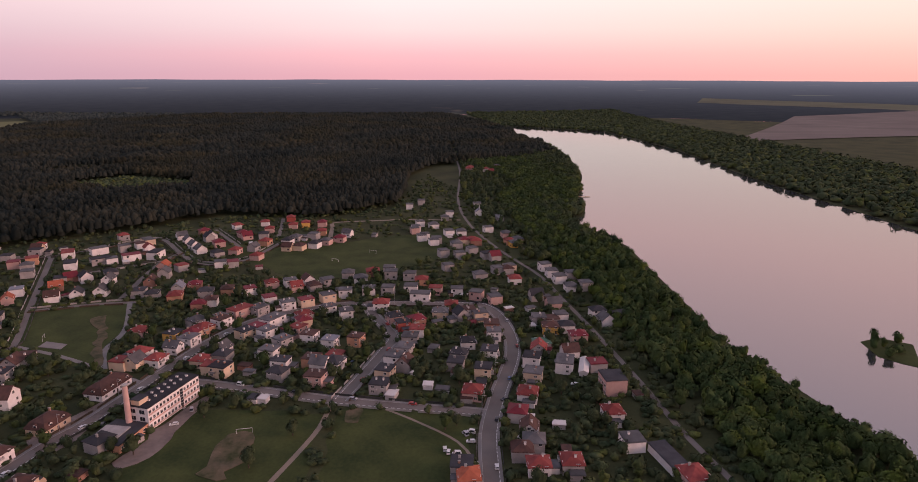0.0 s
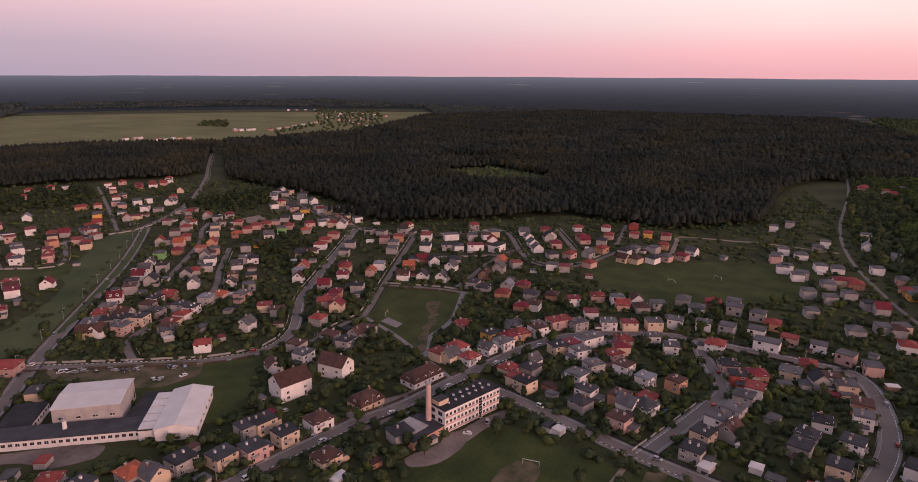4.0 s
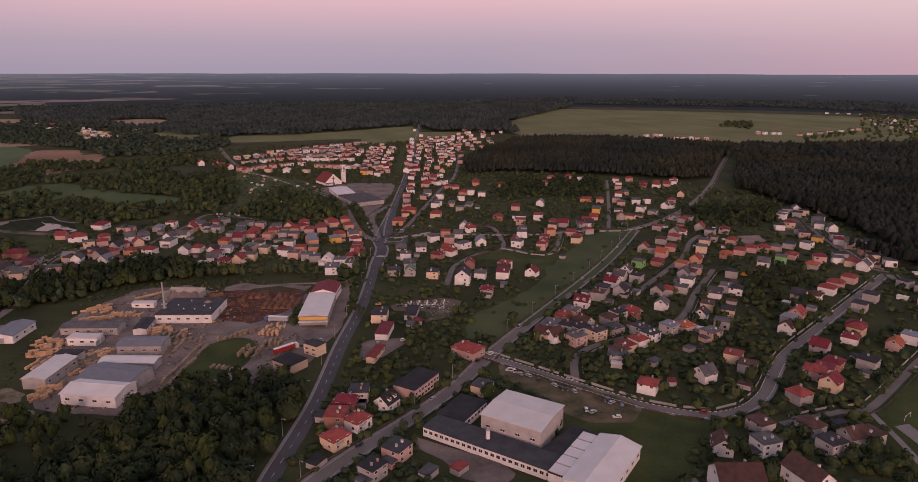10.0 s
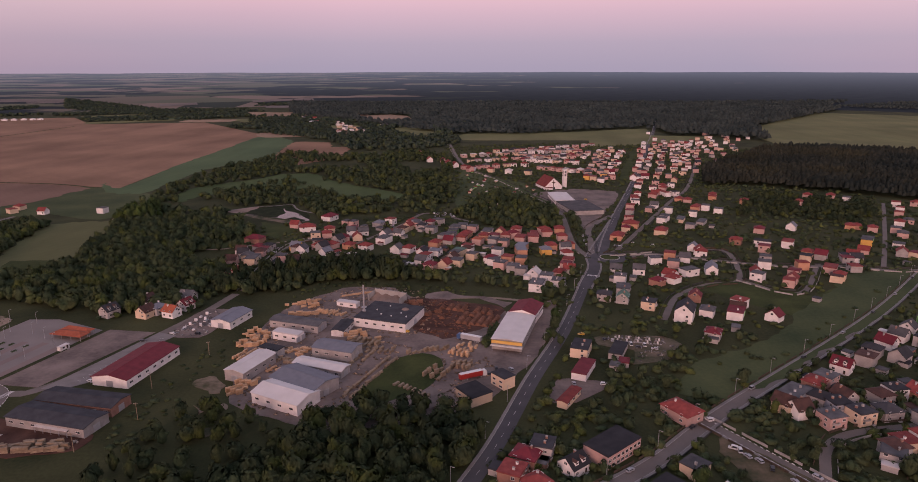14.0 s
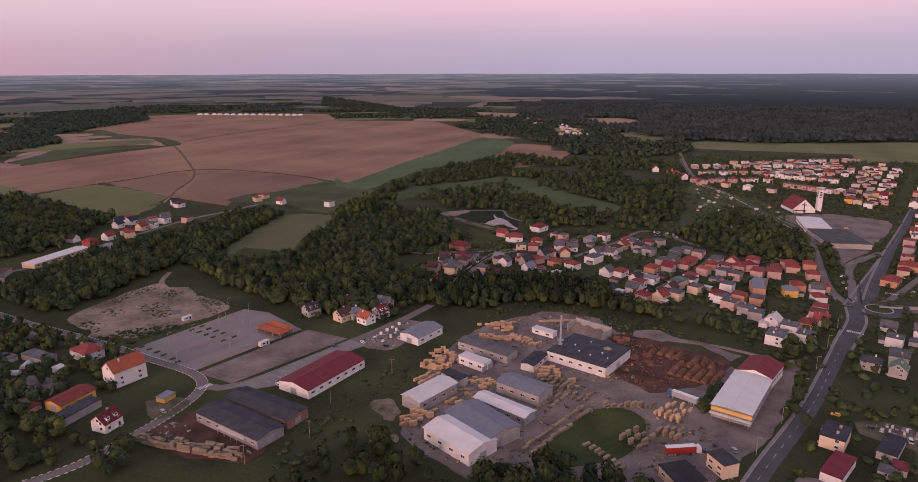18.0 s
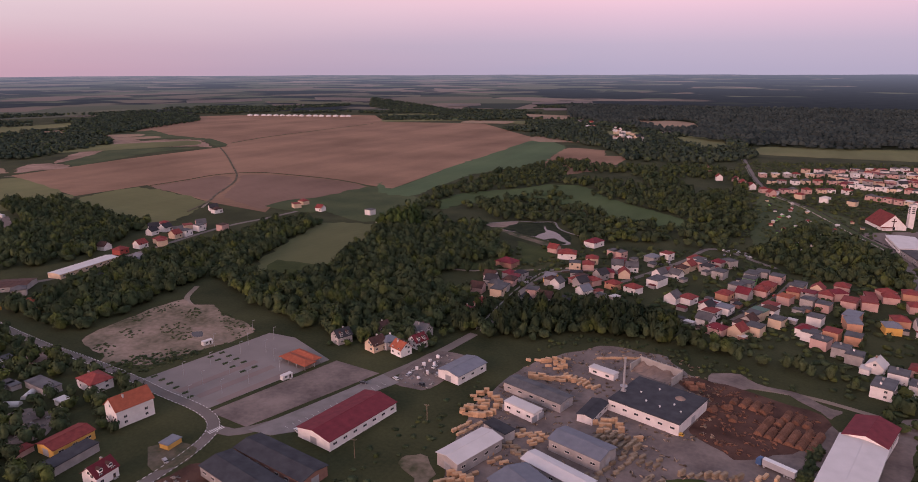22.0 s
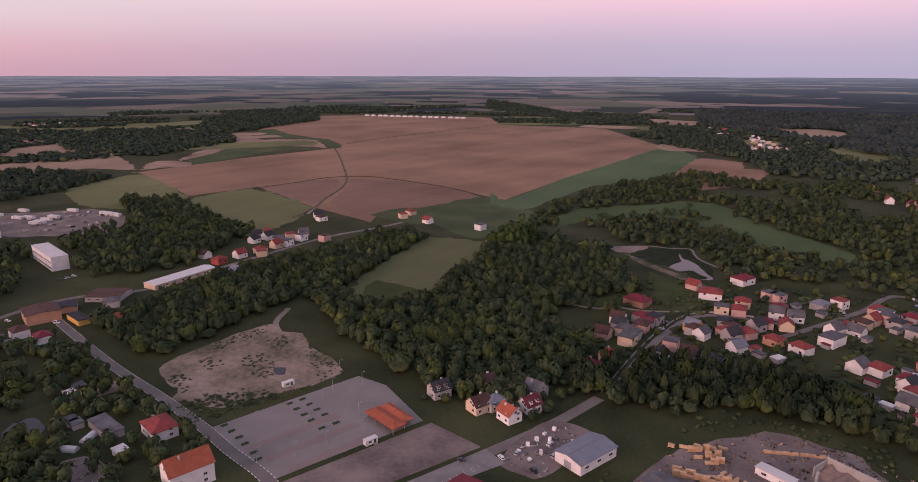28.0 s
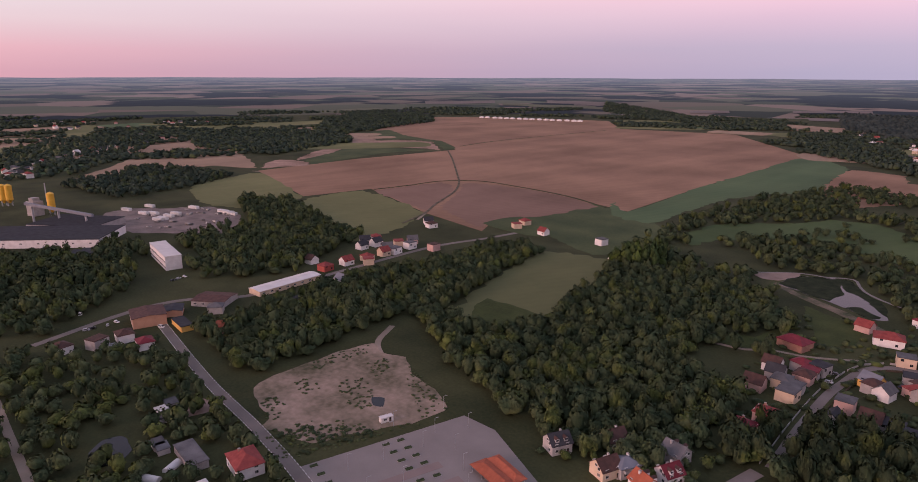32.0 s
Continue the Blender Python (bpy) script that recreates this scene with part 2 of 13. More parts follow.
# ---- mesh helpers ----
def mesh_of(name, verts, faces, mats=(), slots=None):
    me = bpy.data.meshes.new(name)
    me.from_pydata([tuple(map(float, v)) for v in verts], [], faces)
    for m in mats:
        me.materials.append(m)
    if slots is not None:
        me.polygons.foreach_set("material_index", slots)
    me.update()
    return me


def from_arrays(name, verts, tris, mat):
    """A mesh from numpy arrays of corners and triangles."""
    me = bpy.data.meshes.new(name)
    n, k = len(verts), len(tris)
    me.vertices.add(n)
    me.vertices.foreach_set("co", np.ascontiguousarray(verts, dtype=np.float32).ravel())
    me.loops.add(3 * k)
    me.loops.foreach_set("vertex_index", np.ascontiguousarray(tris, dtype=np.int32).ravel())
    me.polygons.add(k)
    me.polygons.foreach_set("loop_start", np.arange(0, 3 * k, 3, dtype=np.int32))
    me.polygons.foreach_set("use_smooth", np.ones(k, dtype=bool))
    me.update(calc_edges=True)
    me.materials.append(mat)
    return me


def inside(pts, poly):
    """Which of the points lie in a polygon."""
    x, y = pts[:, 0], pts[:, 1]
    ok = np.zeros(len(pts), bool)
    n = len(poly)
    for i in range(n):
        (x0, y0), (x1, y1) = poly[i], poly[(i + 1) % n]
        if y0 == y1:
            continue
        cross = ((y0 > y) != (y1 > y)) & (x < (x1 - x0) * (y - y0) / (y1 - y0) + x0)
        ok ^= cross
    return ok


def smooth(pts, step=6.0):
    """A Catmull-Rom curve through the points, in steps of about that many metres."""
    p = [Vector(q) for q in pts]
    p = [p[0] * 2 - p[1]] + p + [p[-1] * 2 - p[-2]]
    out = []
    for a, b, c, d in zip(p, p[1:], p[2:], p[3:]):
        n = max(1, int((c - b).length / step))
        for i in range(n):
            u = i / n
            out.append(0.5 * (2 * b + (c - a) * u + (2 * a - 5 * b + 4 * c - d) * u * u + (3 * b - a - 3 * c + d) * u ** 3))
    return out + [p[-2]]


def offset_line(line, dist):
    out = []
    for i, p in enumerate(line):
        d = (line[min(i + 1, len(line) - 1)] - line[max(i - 1, 0)]).normalized()
        out.append(p + Vector((-d.y, d.x)) * dist)
    return out


def strip_mesh(name, line, a, b, z0, z1, mat):
    """A band along a line from offset a to offset b: its top at z1, with sides down to z0."""
    left, right = offset_line(line, a), offset_line(line, b)
    v, f = [], []
    for l, r in zip(left, right):
        v += [(l.x, l.y, z0), (l.x, l.y, z1), (r.x, r.y, z1), (r.x, r.y, z0)]
    for i in range(len(line) - 1):
        k = 4 * i
        for j in range(3):
            f.append((k + j, k + j + 1, k + j + 5, k + j + 4))
    f += [(0, 1, 2, 3), (len(v) - 1, len(v) - 2, len(v) - 3, len(v) - 4)]
    return mesh_of(name, v, f, [mat])


OPEN = []
ZSTEP = [0]


def ragged(poly, amount):
    """The outline with rounded corners and an uneven, natural edge."""
    p = [Vector(q) for q in poly]
    n = len(p)
    out = []
    for i in range(n):
        a, b, c, d = p[i - 1], p[i], p[(i + 1) % n], p[(i + 2) % n]
        k = max(3, min(14, int((c - b).length / 5)))
        for j in range(k):
            u = j / k
            q = 0.5 * (2 * b + (c - a) * u + (2 * a - 5 * b + 4 * c - d) * u * u + (3 * b - a - 3 * c + d) * u ** 3)
            q = q.lerp(b.lerp(c, u), 0.5)
            w = noise.noise_vector((q.x * 0.09, q.y * 0.09, 3.1)) * amount
            out.append((q.x + w.x, q.y + w.y))
    return out


def sheet(name, poly, z, mat, label="", category="ground", soft=0.0):
    """A flat piece of ground, with a skirt into the earth."""
    OPEN.append(poly)
    if soft:
        poly = ragged(poly, soft)
    ZSTEP[0] += 1
    z += 0.0015 * ZSTEP[0]
    n = len(poly)
    v = [(x, y, z) for x, y in poly] + [(x, y, -0.4) for x, y in poly]
    f = [tuple(range(n))] + [(i, (i + 1) % n, n + (i + 1) % n, n + i) for i in range(n)]
    area = sum(poly[i][0] * poly[(i + 1) % n][1] - poly[(i + 1) % n][0] * poly[i][1] for i in range(n))
    if area < 0:
        f = [tuple(reversed(q)) for q in f]
    return tagged(new(name, mesh_of(name, v, f, [mat])), label, category, kind="structure")


def part(name, me, parent, label="", m=None, mat=None):
    """A mesh as one part under a thing or under a part."""
    ob = new(name, me)
    ob.parent = parent
    if m is not None:
        ob.matrix_basis = m
    if mat is not None:
        ob.material_slots[0].link = "OBJECT"
        ob.material_slots[0].material = mat
    return tagged(ob, label)


def thing(name, m, label, category, group=""):
    ob = new(name)
    ob.empty_display_size = 1.0
    ob.matrix_basis = m
    return tagged(ob, label, category, group)

# ---- the ground, the lake and the land round the town ----
def disc(name, r0, r1, rings, sectors, height, mat, label, category):
    v, f = [], []
    for i in range(rings + 1):
        r = r0 + (r1 - r0) * i / rings
        for k in range(sectors):
            a = 2 * math.pi * k / sectors
            v.append((r * math.cos(a), 300 + r * math.sin(a), height(r, a)))
    for i in range(rings):
        for k in range(sectors):
            a, b = i * sectors + k, i * sectors + (k + 1) % sectors
            f.append((a, a + sectors, b + sectors, b))
    return tagged(new(name, mesh_of(name, v, f, [mat])), label, category, kind="structure")


def far_rise(r, a):
    s = max(0.0, (r - 2550) / 2050)
    return 132 * s ** 1.7 + (1.2 * math.sin(a * 23) + 0.8 * math.sin(a * 61 + 1)) * min(1, s * 1.5)


def field_material(name, tones, spacing, turn, lines=0.04):
    """Bare or sown land: broad tones, and faint tractor lines all one way."""
    m = material(name, tones[0], tones[1], 0.95, 0.006, 0.12, 0.1, spec=0.1, detail=9.0)
    t = m.node_tree
    b = t.nodes["Principled BSDF"]
    was = b.inputs["Base Color"].links[0].from_socket
    co = t.nodes.new("ShaderNodeTexCoord")
    mp = t.nodes.new("ShaderNodeMapping")
    mp.inputs["Rotation"].default_value = (0, 0, radians(turn))
    t.links.new(co.outputs["Object"], mp.inputs[0])
    wv = t.nodes.new("ShaderNodeTexWave")
    wv.inputs["Scale"].default_value = 0.314 / spacing
    wv.inputs["Distortion"].default_value = 1.2
    wv.inputs["Detail"].default_value = 3
    wv.inputs["Detail Scale"].default_value = 0.3
    t.links.new(mp.outputs[0], wv.inputs["Vector"])
    st = t.nodes.new("ShaderNodeMapping")
    st.inputs["Rotation"].default_value = (0, 0, radians(turn))
    st.inputs["Scale"].default_value = (0.02, 0.003, 1)
    t.links.new(co.outputs["Object"], st.inputs[0])
    nz = t.nodes.new("ShaderNodeTexNoise")
    nz.inputs["Scale"].default_value, nz.inputs["Detail"].default_value = 1.0, 5
    t.links.new(st.outputs[0], nz.inputs["Vector"])
    k = t.nodes.new("ShaderNodeMath")
    k.operation = "MULTIPLY_ADD"
    t.links.new(wv.outputs["Fac"], k.inputs[0])
    k.inputs[1].default_value, k.inputs[2].default_value = lines, 0.70 - lines / 2
    k2 = t.nodes.new("ShaderNodeMath")
    k2.operation = "MULTIPLY_ADD"
    t.links.new(nz.outputs["Fac"], k2.inputs[0])
    k2.inputs[1].default_value = 0.6
    t.links.new(k.outputs[0], k2.inputs[2])
    hsv = t.nodes.new("ShaderNodeHueSaturation")
    t.links.new(k2.outputs[0], hsv.inputs["Value"])
    t.links.new(was, hsv.inputs["Color"])
    t.links.new(hsv.outputs[0], b.inputs["Base Color"])
    return m


PLOUGH = field_material("ploughed_earth", ((0.166, 0.099, 0.064), (0.290, 0.174, 0.114)), 14.0, 62, 0.08)
WETGRASS = field_material("wet_meadow_grass", ((0.042, 0.066, 0.026), (0.082, 0.108, 0.044)), 22.0, 15)
FALLOW = field_material("harrowed_earth", ((0.140, 0.088, 0.064), (0.225, 0.140, 0.104)), 9.0, 20, 0.06)
SCAR = material("pinkish_bare_sand", (0.13, 0.085, 0.060), (0.37, 0.245, 0.190), 0.95, 0.02, 0.2, 0.05, spec=0.1, stain=0.7, detail=9.0)
CROP = field_material("green_crop", ((0.060, 0.094, 0.046), (0.090, 0.126, 0.060)), 12.0, 15)
MEADOW = field_material("meadow", ((0.098, 0.105, 0.046), (0.165, 0.160, 0.072)), 10.0, 40, 0.04)
PASTURE = field_material("rough_pasture", ((0.082, 0.090, 0.040), (0.125, 0.124, 0.058)), 9.0, 25, 0.03)
STUBBLE = field_material("dry_stubble", ((0.22, 0.15, 0.105), (0.30, 0.21, 0.14)), 12.0, -20)


def far_material():
    """Distant forest and fields in the evening haze: a backdrop some kilometres off. The patches grow finer up the slope, as on a plain that runs on to the horizon."""
    m = bpy.data.materials.new("hazy_distance")
    m.use_nodes = True
    t = m.node_tree
    b = t.nodes["Principled BSDF"]

    def math_node(op, a, c=None, clamp=False):
        n = t.nodes.new("ShaderNodeMath")
        n.operation, n.use_clamp = op, clamp
        for k, val in enumerate((a, c)):
            if val is None:
                continue
            if isinstance(val, (int, float)):
                n.inputs[k].default_value = val
            else:
                t.links.new(val, n.inputs[k])
        return n.outputs[0]

    co = t.nodes.new("ShaderNodeTexCoord")
    axis = t.nodes.new("ShaderNodeSeparateXYZ")
    t.links.new(co.outputs["Object"], axis.inputs[0])
    grow = math_node("DIVIDE", 160.0, math_node("SUBTRACT", 170.0, axis.outputs["Z"]))
    flat = t.nodes.new("ShaderNodeCombineXYZ")
    t.links.new(math_node("MULTIPLY", axis.outputs["X"], grow), flat.inputs[0])
    t.links.new(math_node("MULTIPLY", math_node("SUBTRACT", axis.outputs["Y"], 200.0), grow), flat.inputs[1])
    n1, n2 = t.nodes.new("ShaderNodeTexNoise"), t.nodes.new("ShaderNodeTexNoise")
    n1.inputs["Scale"].default_value, n2.inputs["Scale"].default_value = 0.0011, 0.012
    n1.inputs["Detail"].default_value, n2.inputs["Detail"].default_value = 4, 5
    cells = t.nodes.new("ShaderNodeTexVoronoi")
    cells.inputs["Scale"].default_value = 0.0024
    for n in (n1, n2, cells):
        t.links.new(flat.outputs[0], n.inputs["Vector"])
    # forest tones leaned towards blue, as haze would turn them
    wood = t.nodes.new("ShaderNodeMix")
    wood.data_type = "RGBA"
    t.links.new(n2.outputs["Fac"], wood.inputs[0])
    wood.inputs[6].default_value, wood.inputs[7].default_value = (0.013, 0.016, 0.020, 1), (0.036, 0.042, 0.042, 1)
    hue = t.nodes.new("ShaderNodeSeparateXYZ")
    t.links.new(cells.outputs["Color"], hue.inputs[0])
    land = ramp(t, [(0.0, (0.030, 0.035, 0.032)), (0.3, (0.075, 0.084, 0.056)), (0.6, (0.105, 0.108, 0.075)), (0.8, (0.145, 0.112, 0.090)), (1.0, (0.20, 0.155, 0.125))], "LINEAR")
    t.links.new(hue.outputs[0], land.inputs[0])
    east = t.nodes.new("ShaderNodeMapRange")
    t.links.new(axis.outputs["X"], east.inputs[0])
    east.inputs[1].default_value, east.inputs[2].default_value = -1500, 900
    east.inputs[3].default_value, east.inputs[4].default_value = 0.455, 0.66
    over = math_node("MULTIPLY", math_node("SUBTRACT", n1.outputs["Fac"], east.outputs[0]), 40.0, True)
    mix = t.nodes.new("ShaderNodeMix")
    mix.data_type = "RGBA"
    t.links.new(over, mix.inputs[0])
    t.links.new(wood.outputs[2], mix.inputs[6])
    t.links.new(land.outputs[0], mix.inputs[7])
    t.links.new(mix.outputs[2], b.inputs["Base Color"])
    b.inputs["Roughness"].default_value = 1.0
    b.inputs["Specular IOR Level"].default_value = 0.0
    # haze added as a bluish glow of the slope, stronger near the horizon
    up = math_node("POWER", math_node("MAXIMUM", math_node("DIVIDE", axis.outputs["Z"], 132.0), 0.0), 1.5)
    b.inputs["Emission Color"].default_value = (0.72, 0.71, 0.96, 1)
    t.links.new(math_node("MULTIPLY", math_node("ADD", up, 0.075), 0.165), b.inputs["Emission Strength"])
    return m


disc("ground", 0, 2750, 40, 120, lambda r, a: far_rise(r, a), GRASS, "rough grass and garden ground of the town and plain", "ground")
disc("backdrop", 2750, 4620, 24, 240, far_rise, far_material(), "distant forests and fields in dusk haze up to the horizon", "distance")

# meadow and stubble greyed: these colours carry the haze of the distance
FARGREEN = field_material("hazed_far_meadow", ((0.085, 0.088, 0.060), (0.120, 0.120, 0.080)), 30.0, 10)
FARBROWN = field_material("hazed_far_stubble", ((0.125, 0.105, 0.095), (0.165, 0.138, 0.125)), 30.0, 10)


def far_patch(name, a0, a1, r0, r1, skew, mat, label):
    """A field on the far slopes, from angle a0 to a1 (degrees) and radius r0 to r1, draped on the land."""
    v, f, n, m = [], [], 10, 4
    for i in range(n + 1):
        u = i / n
        a = radians(a0 + (a1 - a0) * u)
        for j in range(m + 1):
            w = j / m
            r = r0 + (r1 - r0) * w + skew * (u - 0.5) + 12 * math.sin(5 * u + a0)
            v.append((r * math.cos(a), 300 + r * math.sin(a), far_rise(r, a) + 1.8))
    for i in range(n):
        for j in range(m):
            k = i * (m + 1) + j
            f.append((k, k + 1, k + m + 2, k + m + 1))
    return tagged(new(name, mesh_of(name, v, f, [mat])), label, "field", kind="structure")


TRACKS = (
    ("track_field", [(-645.4, 675.0), (-670.9, 730.3), (-701.4, 773.9), (-732.1, 825.2), (-761.2, 868.0), (-809.1, 920.7), (-889.0, 992.0), (-1023.6, 1109.0), (-1137.2, 1202.1)], 1.5, WEEDY, "worn sandy track across the ploughed field"),
    ("track_field_edge", [(-845.5, 784.0), (-838.5, 843.3), (-835.0, 906.1), (-794.1, 950.9), (-722.6, 955.6), (-622.1, 946.6), (-538.5, 918.0)], 1.6, GRASS, "grassy dark balk across the ploughed field"),
    ("track_field_far", [(-1177.7, 1277.6), (-1203.0, 1425.1), (-1204.3, 1617.3), (-1199.7, 1907.2)], 1.5, BELT, "faint green balk far across the ploughed field"),
)
for nm, pts, half, mt, lb in TRACKS:
    tagged(new(nm, strip_mesh(nm, smooth(pts), half, -half, -0.2, 0.55, mt)), lb, "track", kind="structure")
far_patch("ground_far_field", -49, -36, 2230, 3350, -700, FARBROWN, "bare pinkish field beyond the lake")
far_patch("ground_far_field_upper", -44, -28, 3420, 3640, 150, FARGREEN, "pale field behind the far lake woods")
frng = random.Random(4)
for i in range(14):
    a = frng.uniform(98, 190)
    r = frng.uniform(2600, 3300)
    far_patch("ground_plain_strip", a, a + frng.uniform(2, 7), r, r + frng.uniform(50, 150), frng.uniform(-120, 120), (FARGREEN, FARBROWN)[i % 2], ("pale green strip field on the far plain", "dry brown strip field on the far plain")[i % 2])

LAKE = [(2099, -265), (1658, -297), (1444, -337), (1183, -331), (977, -310), (925, -298), (868, -276), (898, -266), (872, -243), (745, -218), (718, -232), (722, -258), (650, -240), (622, -214), (511, -251), (383, -247), (277, -244), (219, -253), (174, -262), (140, -270), (0, -320), (-260, -400), (-900, -520), (-1500, -560), (-1500, -1000), (-600, -760), (0, -650), (300, -600), (564, -584), (907, -580), (1375, -608), (1859, -569)]
sheet("water", LAKE, 0.15, WATER, "calm lake reflecting the pink evening sky", "lake")

BIGFIELD = [(-1134, 751), (-868, 681), (-854, 785), (-671, 731), (-558, 713), (-580, 751), (-615, 836), (-562, 930), (-507, 918), (-530, 1162), (-536, 1296), (-553, 1671), (-876, 2059), (-1082, 2013), (-1199, 1984), (-1415, 2248), (-1519, 2226), (-1885, 2075), (-2143, 2014), (-1659, 1396), (-1343, 1317), (-1134, 1225), (-1150, 968)]
sheet("ground_ploughed_field", BIGFIELD, 0.12, PLOUGH, "large bare reddish ploughed field", "field")
for nm, mt, lb, poly in (
    ("ground_green_field", CROP, "green crop field beside the ploughed field", [(-556, 960), (-507, 918), (-530, 1162), (-536, 1296), (-553, 1671), (-437, 1533), (-418, 1379), (-395, 1239), (-443, 1154), (-458, 1072), (-458, 972), (-453, 878), (-505, 883)]),
    ("ground_brown_field", PLOUGH, "small bare brown field among woods", [(-390, 1229), (-419, 1387), (-428, 1520), (-349, 1507), (-322, 1425), (-280, 1418), (-273, 1260), (-318, 1154), (-354, 1177)]),
    ("ground_meadow_west", MEADOW, "pale green meadow below the ploughed field", [(-1053, 604), (-1113, 723), (-1086, 741), (-862, 674), (-844, 587), (-920, 561)]),
    ("ground_meadow_mid", MEADOW, "green meadow beside the farm houses", [(-842, 664), (-849, 768), (-679, 733), (-632, 663), (-612, 584), (-669, 601)]),
    ("ground_meadow", PASTURE, "mown meadow between riverside trees", [(-400, 515), (-430, 583), (-460, 698), (-389, 713), (-340, 554), (-358, 519)]),
    ("ground_west_field", STUBBLE, "bare brown field behind the works", [(-1208, 470), (-1292, 530), (-1496, 693), (-1492, 852), (-1403, 848), (-1170, 767), (-1250, 718), (-1237, 645), (-1238, 548)]),
    ("ground_sand_pit", SCAR, "bare pinkish sandy scar at the field edge", [(-1213, 869), (-1240, 952), (-1356, 1103), (-1304, 1132), (-1264, 1155), (-1200, 1191), (-1150, 1193), (-1289, 1290), (-1343, 1292), (-1394, 1263), (-1415, 1219), (-1551, 1281), (-1583, 1263), (-1415, 1141), (-1376, 1066), (-1315, 977)]),
    ("ground_sand_bank", SCAR, "sandy bank below the far wood", [(-1160, 774), (-1154, 801), (-1141, 824), (-1135, 853), (-1193, 873), (-1243, 854), (-1213, 809)]),
    ("ground_scar_grass", BELT, "rough green strip beside the sandy scar", [(-1140, 867), (-1164, 956), (-1190, 1072), (-1174, 1168), (-1246, 1141), (-1327, 1082), (-1254, 968), (-1219, 896)]),
    ("ground_scar_bank", BELT, "green bank above the sandy scar", [(-1637, 1373), (-1642, 1436), (-1479, 1362), (-1361, 1336), (-1287, 1326), (-1156, 1247), (-1152, 1207), (-1290, 1296), (-1388, 1303), (-1453, 1260)]),
    ("ground_fallow_plot", FALLOW, "harrowed darker plot of the big field", [(-680, 739), (-768, 762), (-837, 777), (-834, 839), (-822, 900), (-765, 868), (-725, 815), (-695, 765)]),
    ("ground_fallow_corner", FALLOW, "harrowed darker corner of the big field", [(-685, 769), (-629, 745), (-576, 726), (-584, 771), (-562, 814), (-554, 883), (-548, 918), (-622, 943), (-719, 947), (-781, 933), (-790, 909), (-752, 866), (-716, 817)]),
    ("ground_north_field", MEADOW, "pale green field behind the housing estate", [(-47, 1572), (174, 1572), (369, 1588), (450, 1878), (214, 1771), (-44, 1718)]),
    ("ground_village_field", MEADOW, "wide pale green fields round a hamlet", [(652, 1524), (761, 1927), (1421, 2748), (2060, 2206), (2457, 1511), (2044, 1267), (1355, 1048), (906, 1349)]),
    ("ground_side_field", MEADOW, "narrow green field at the forest edge", [(282, 1724), (393, 1698), (554, 1655), (403, 1514), (291, 1460), (230, 1449)]),
    ("ground_pasture", MEADOW, "green pasture near the forest", [(960, 655), (1077, 609), (1134, 447), (1041, 477)]),
):
    sheet(nm, poly, 0.14, mt, lb, "field", soft=8)
LEVEL = 0.03
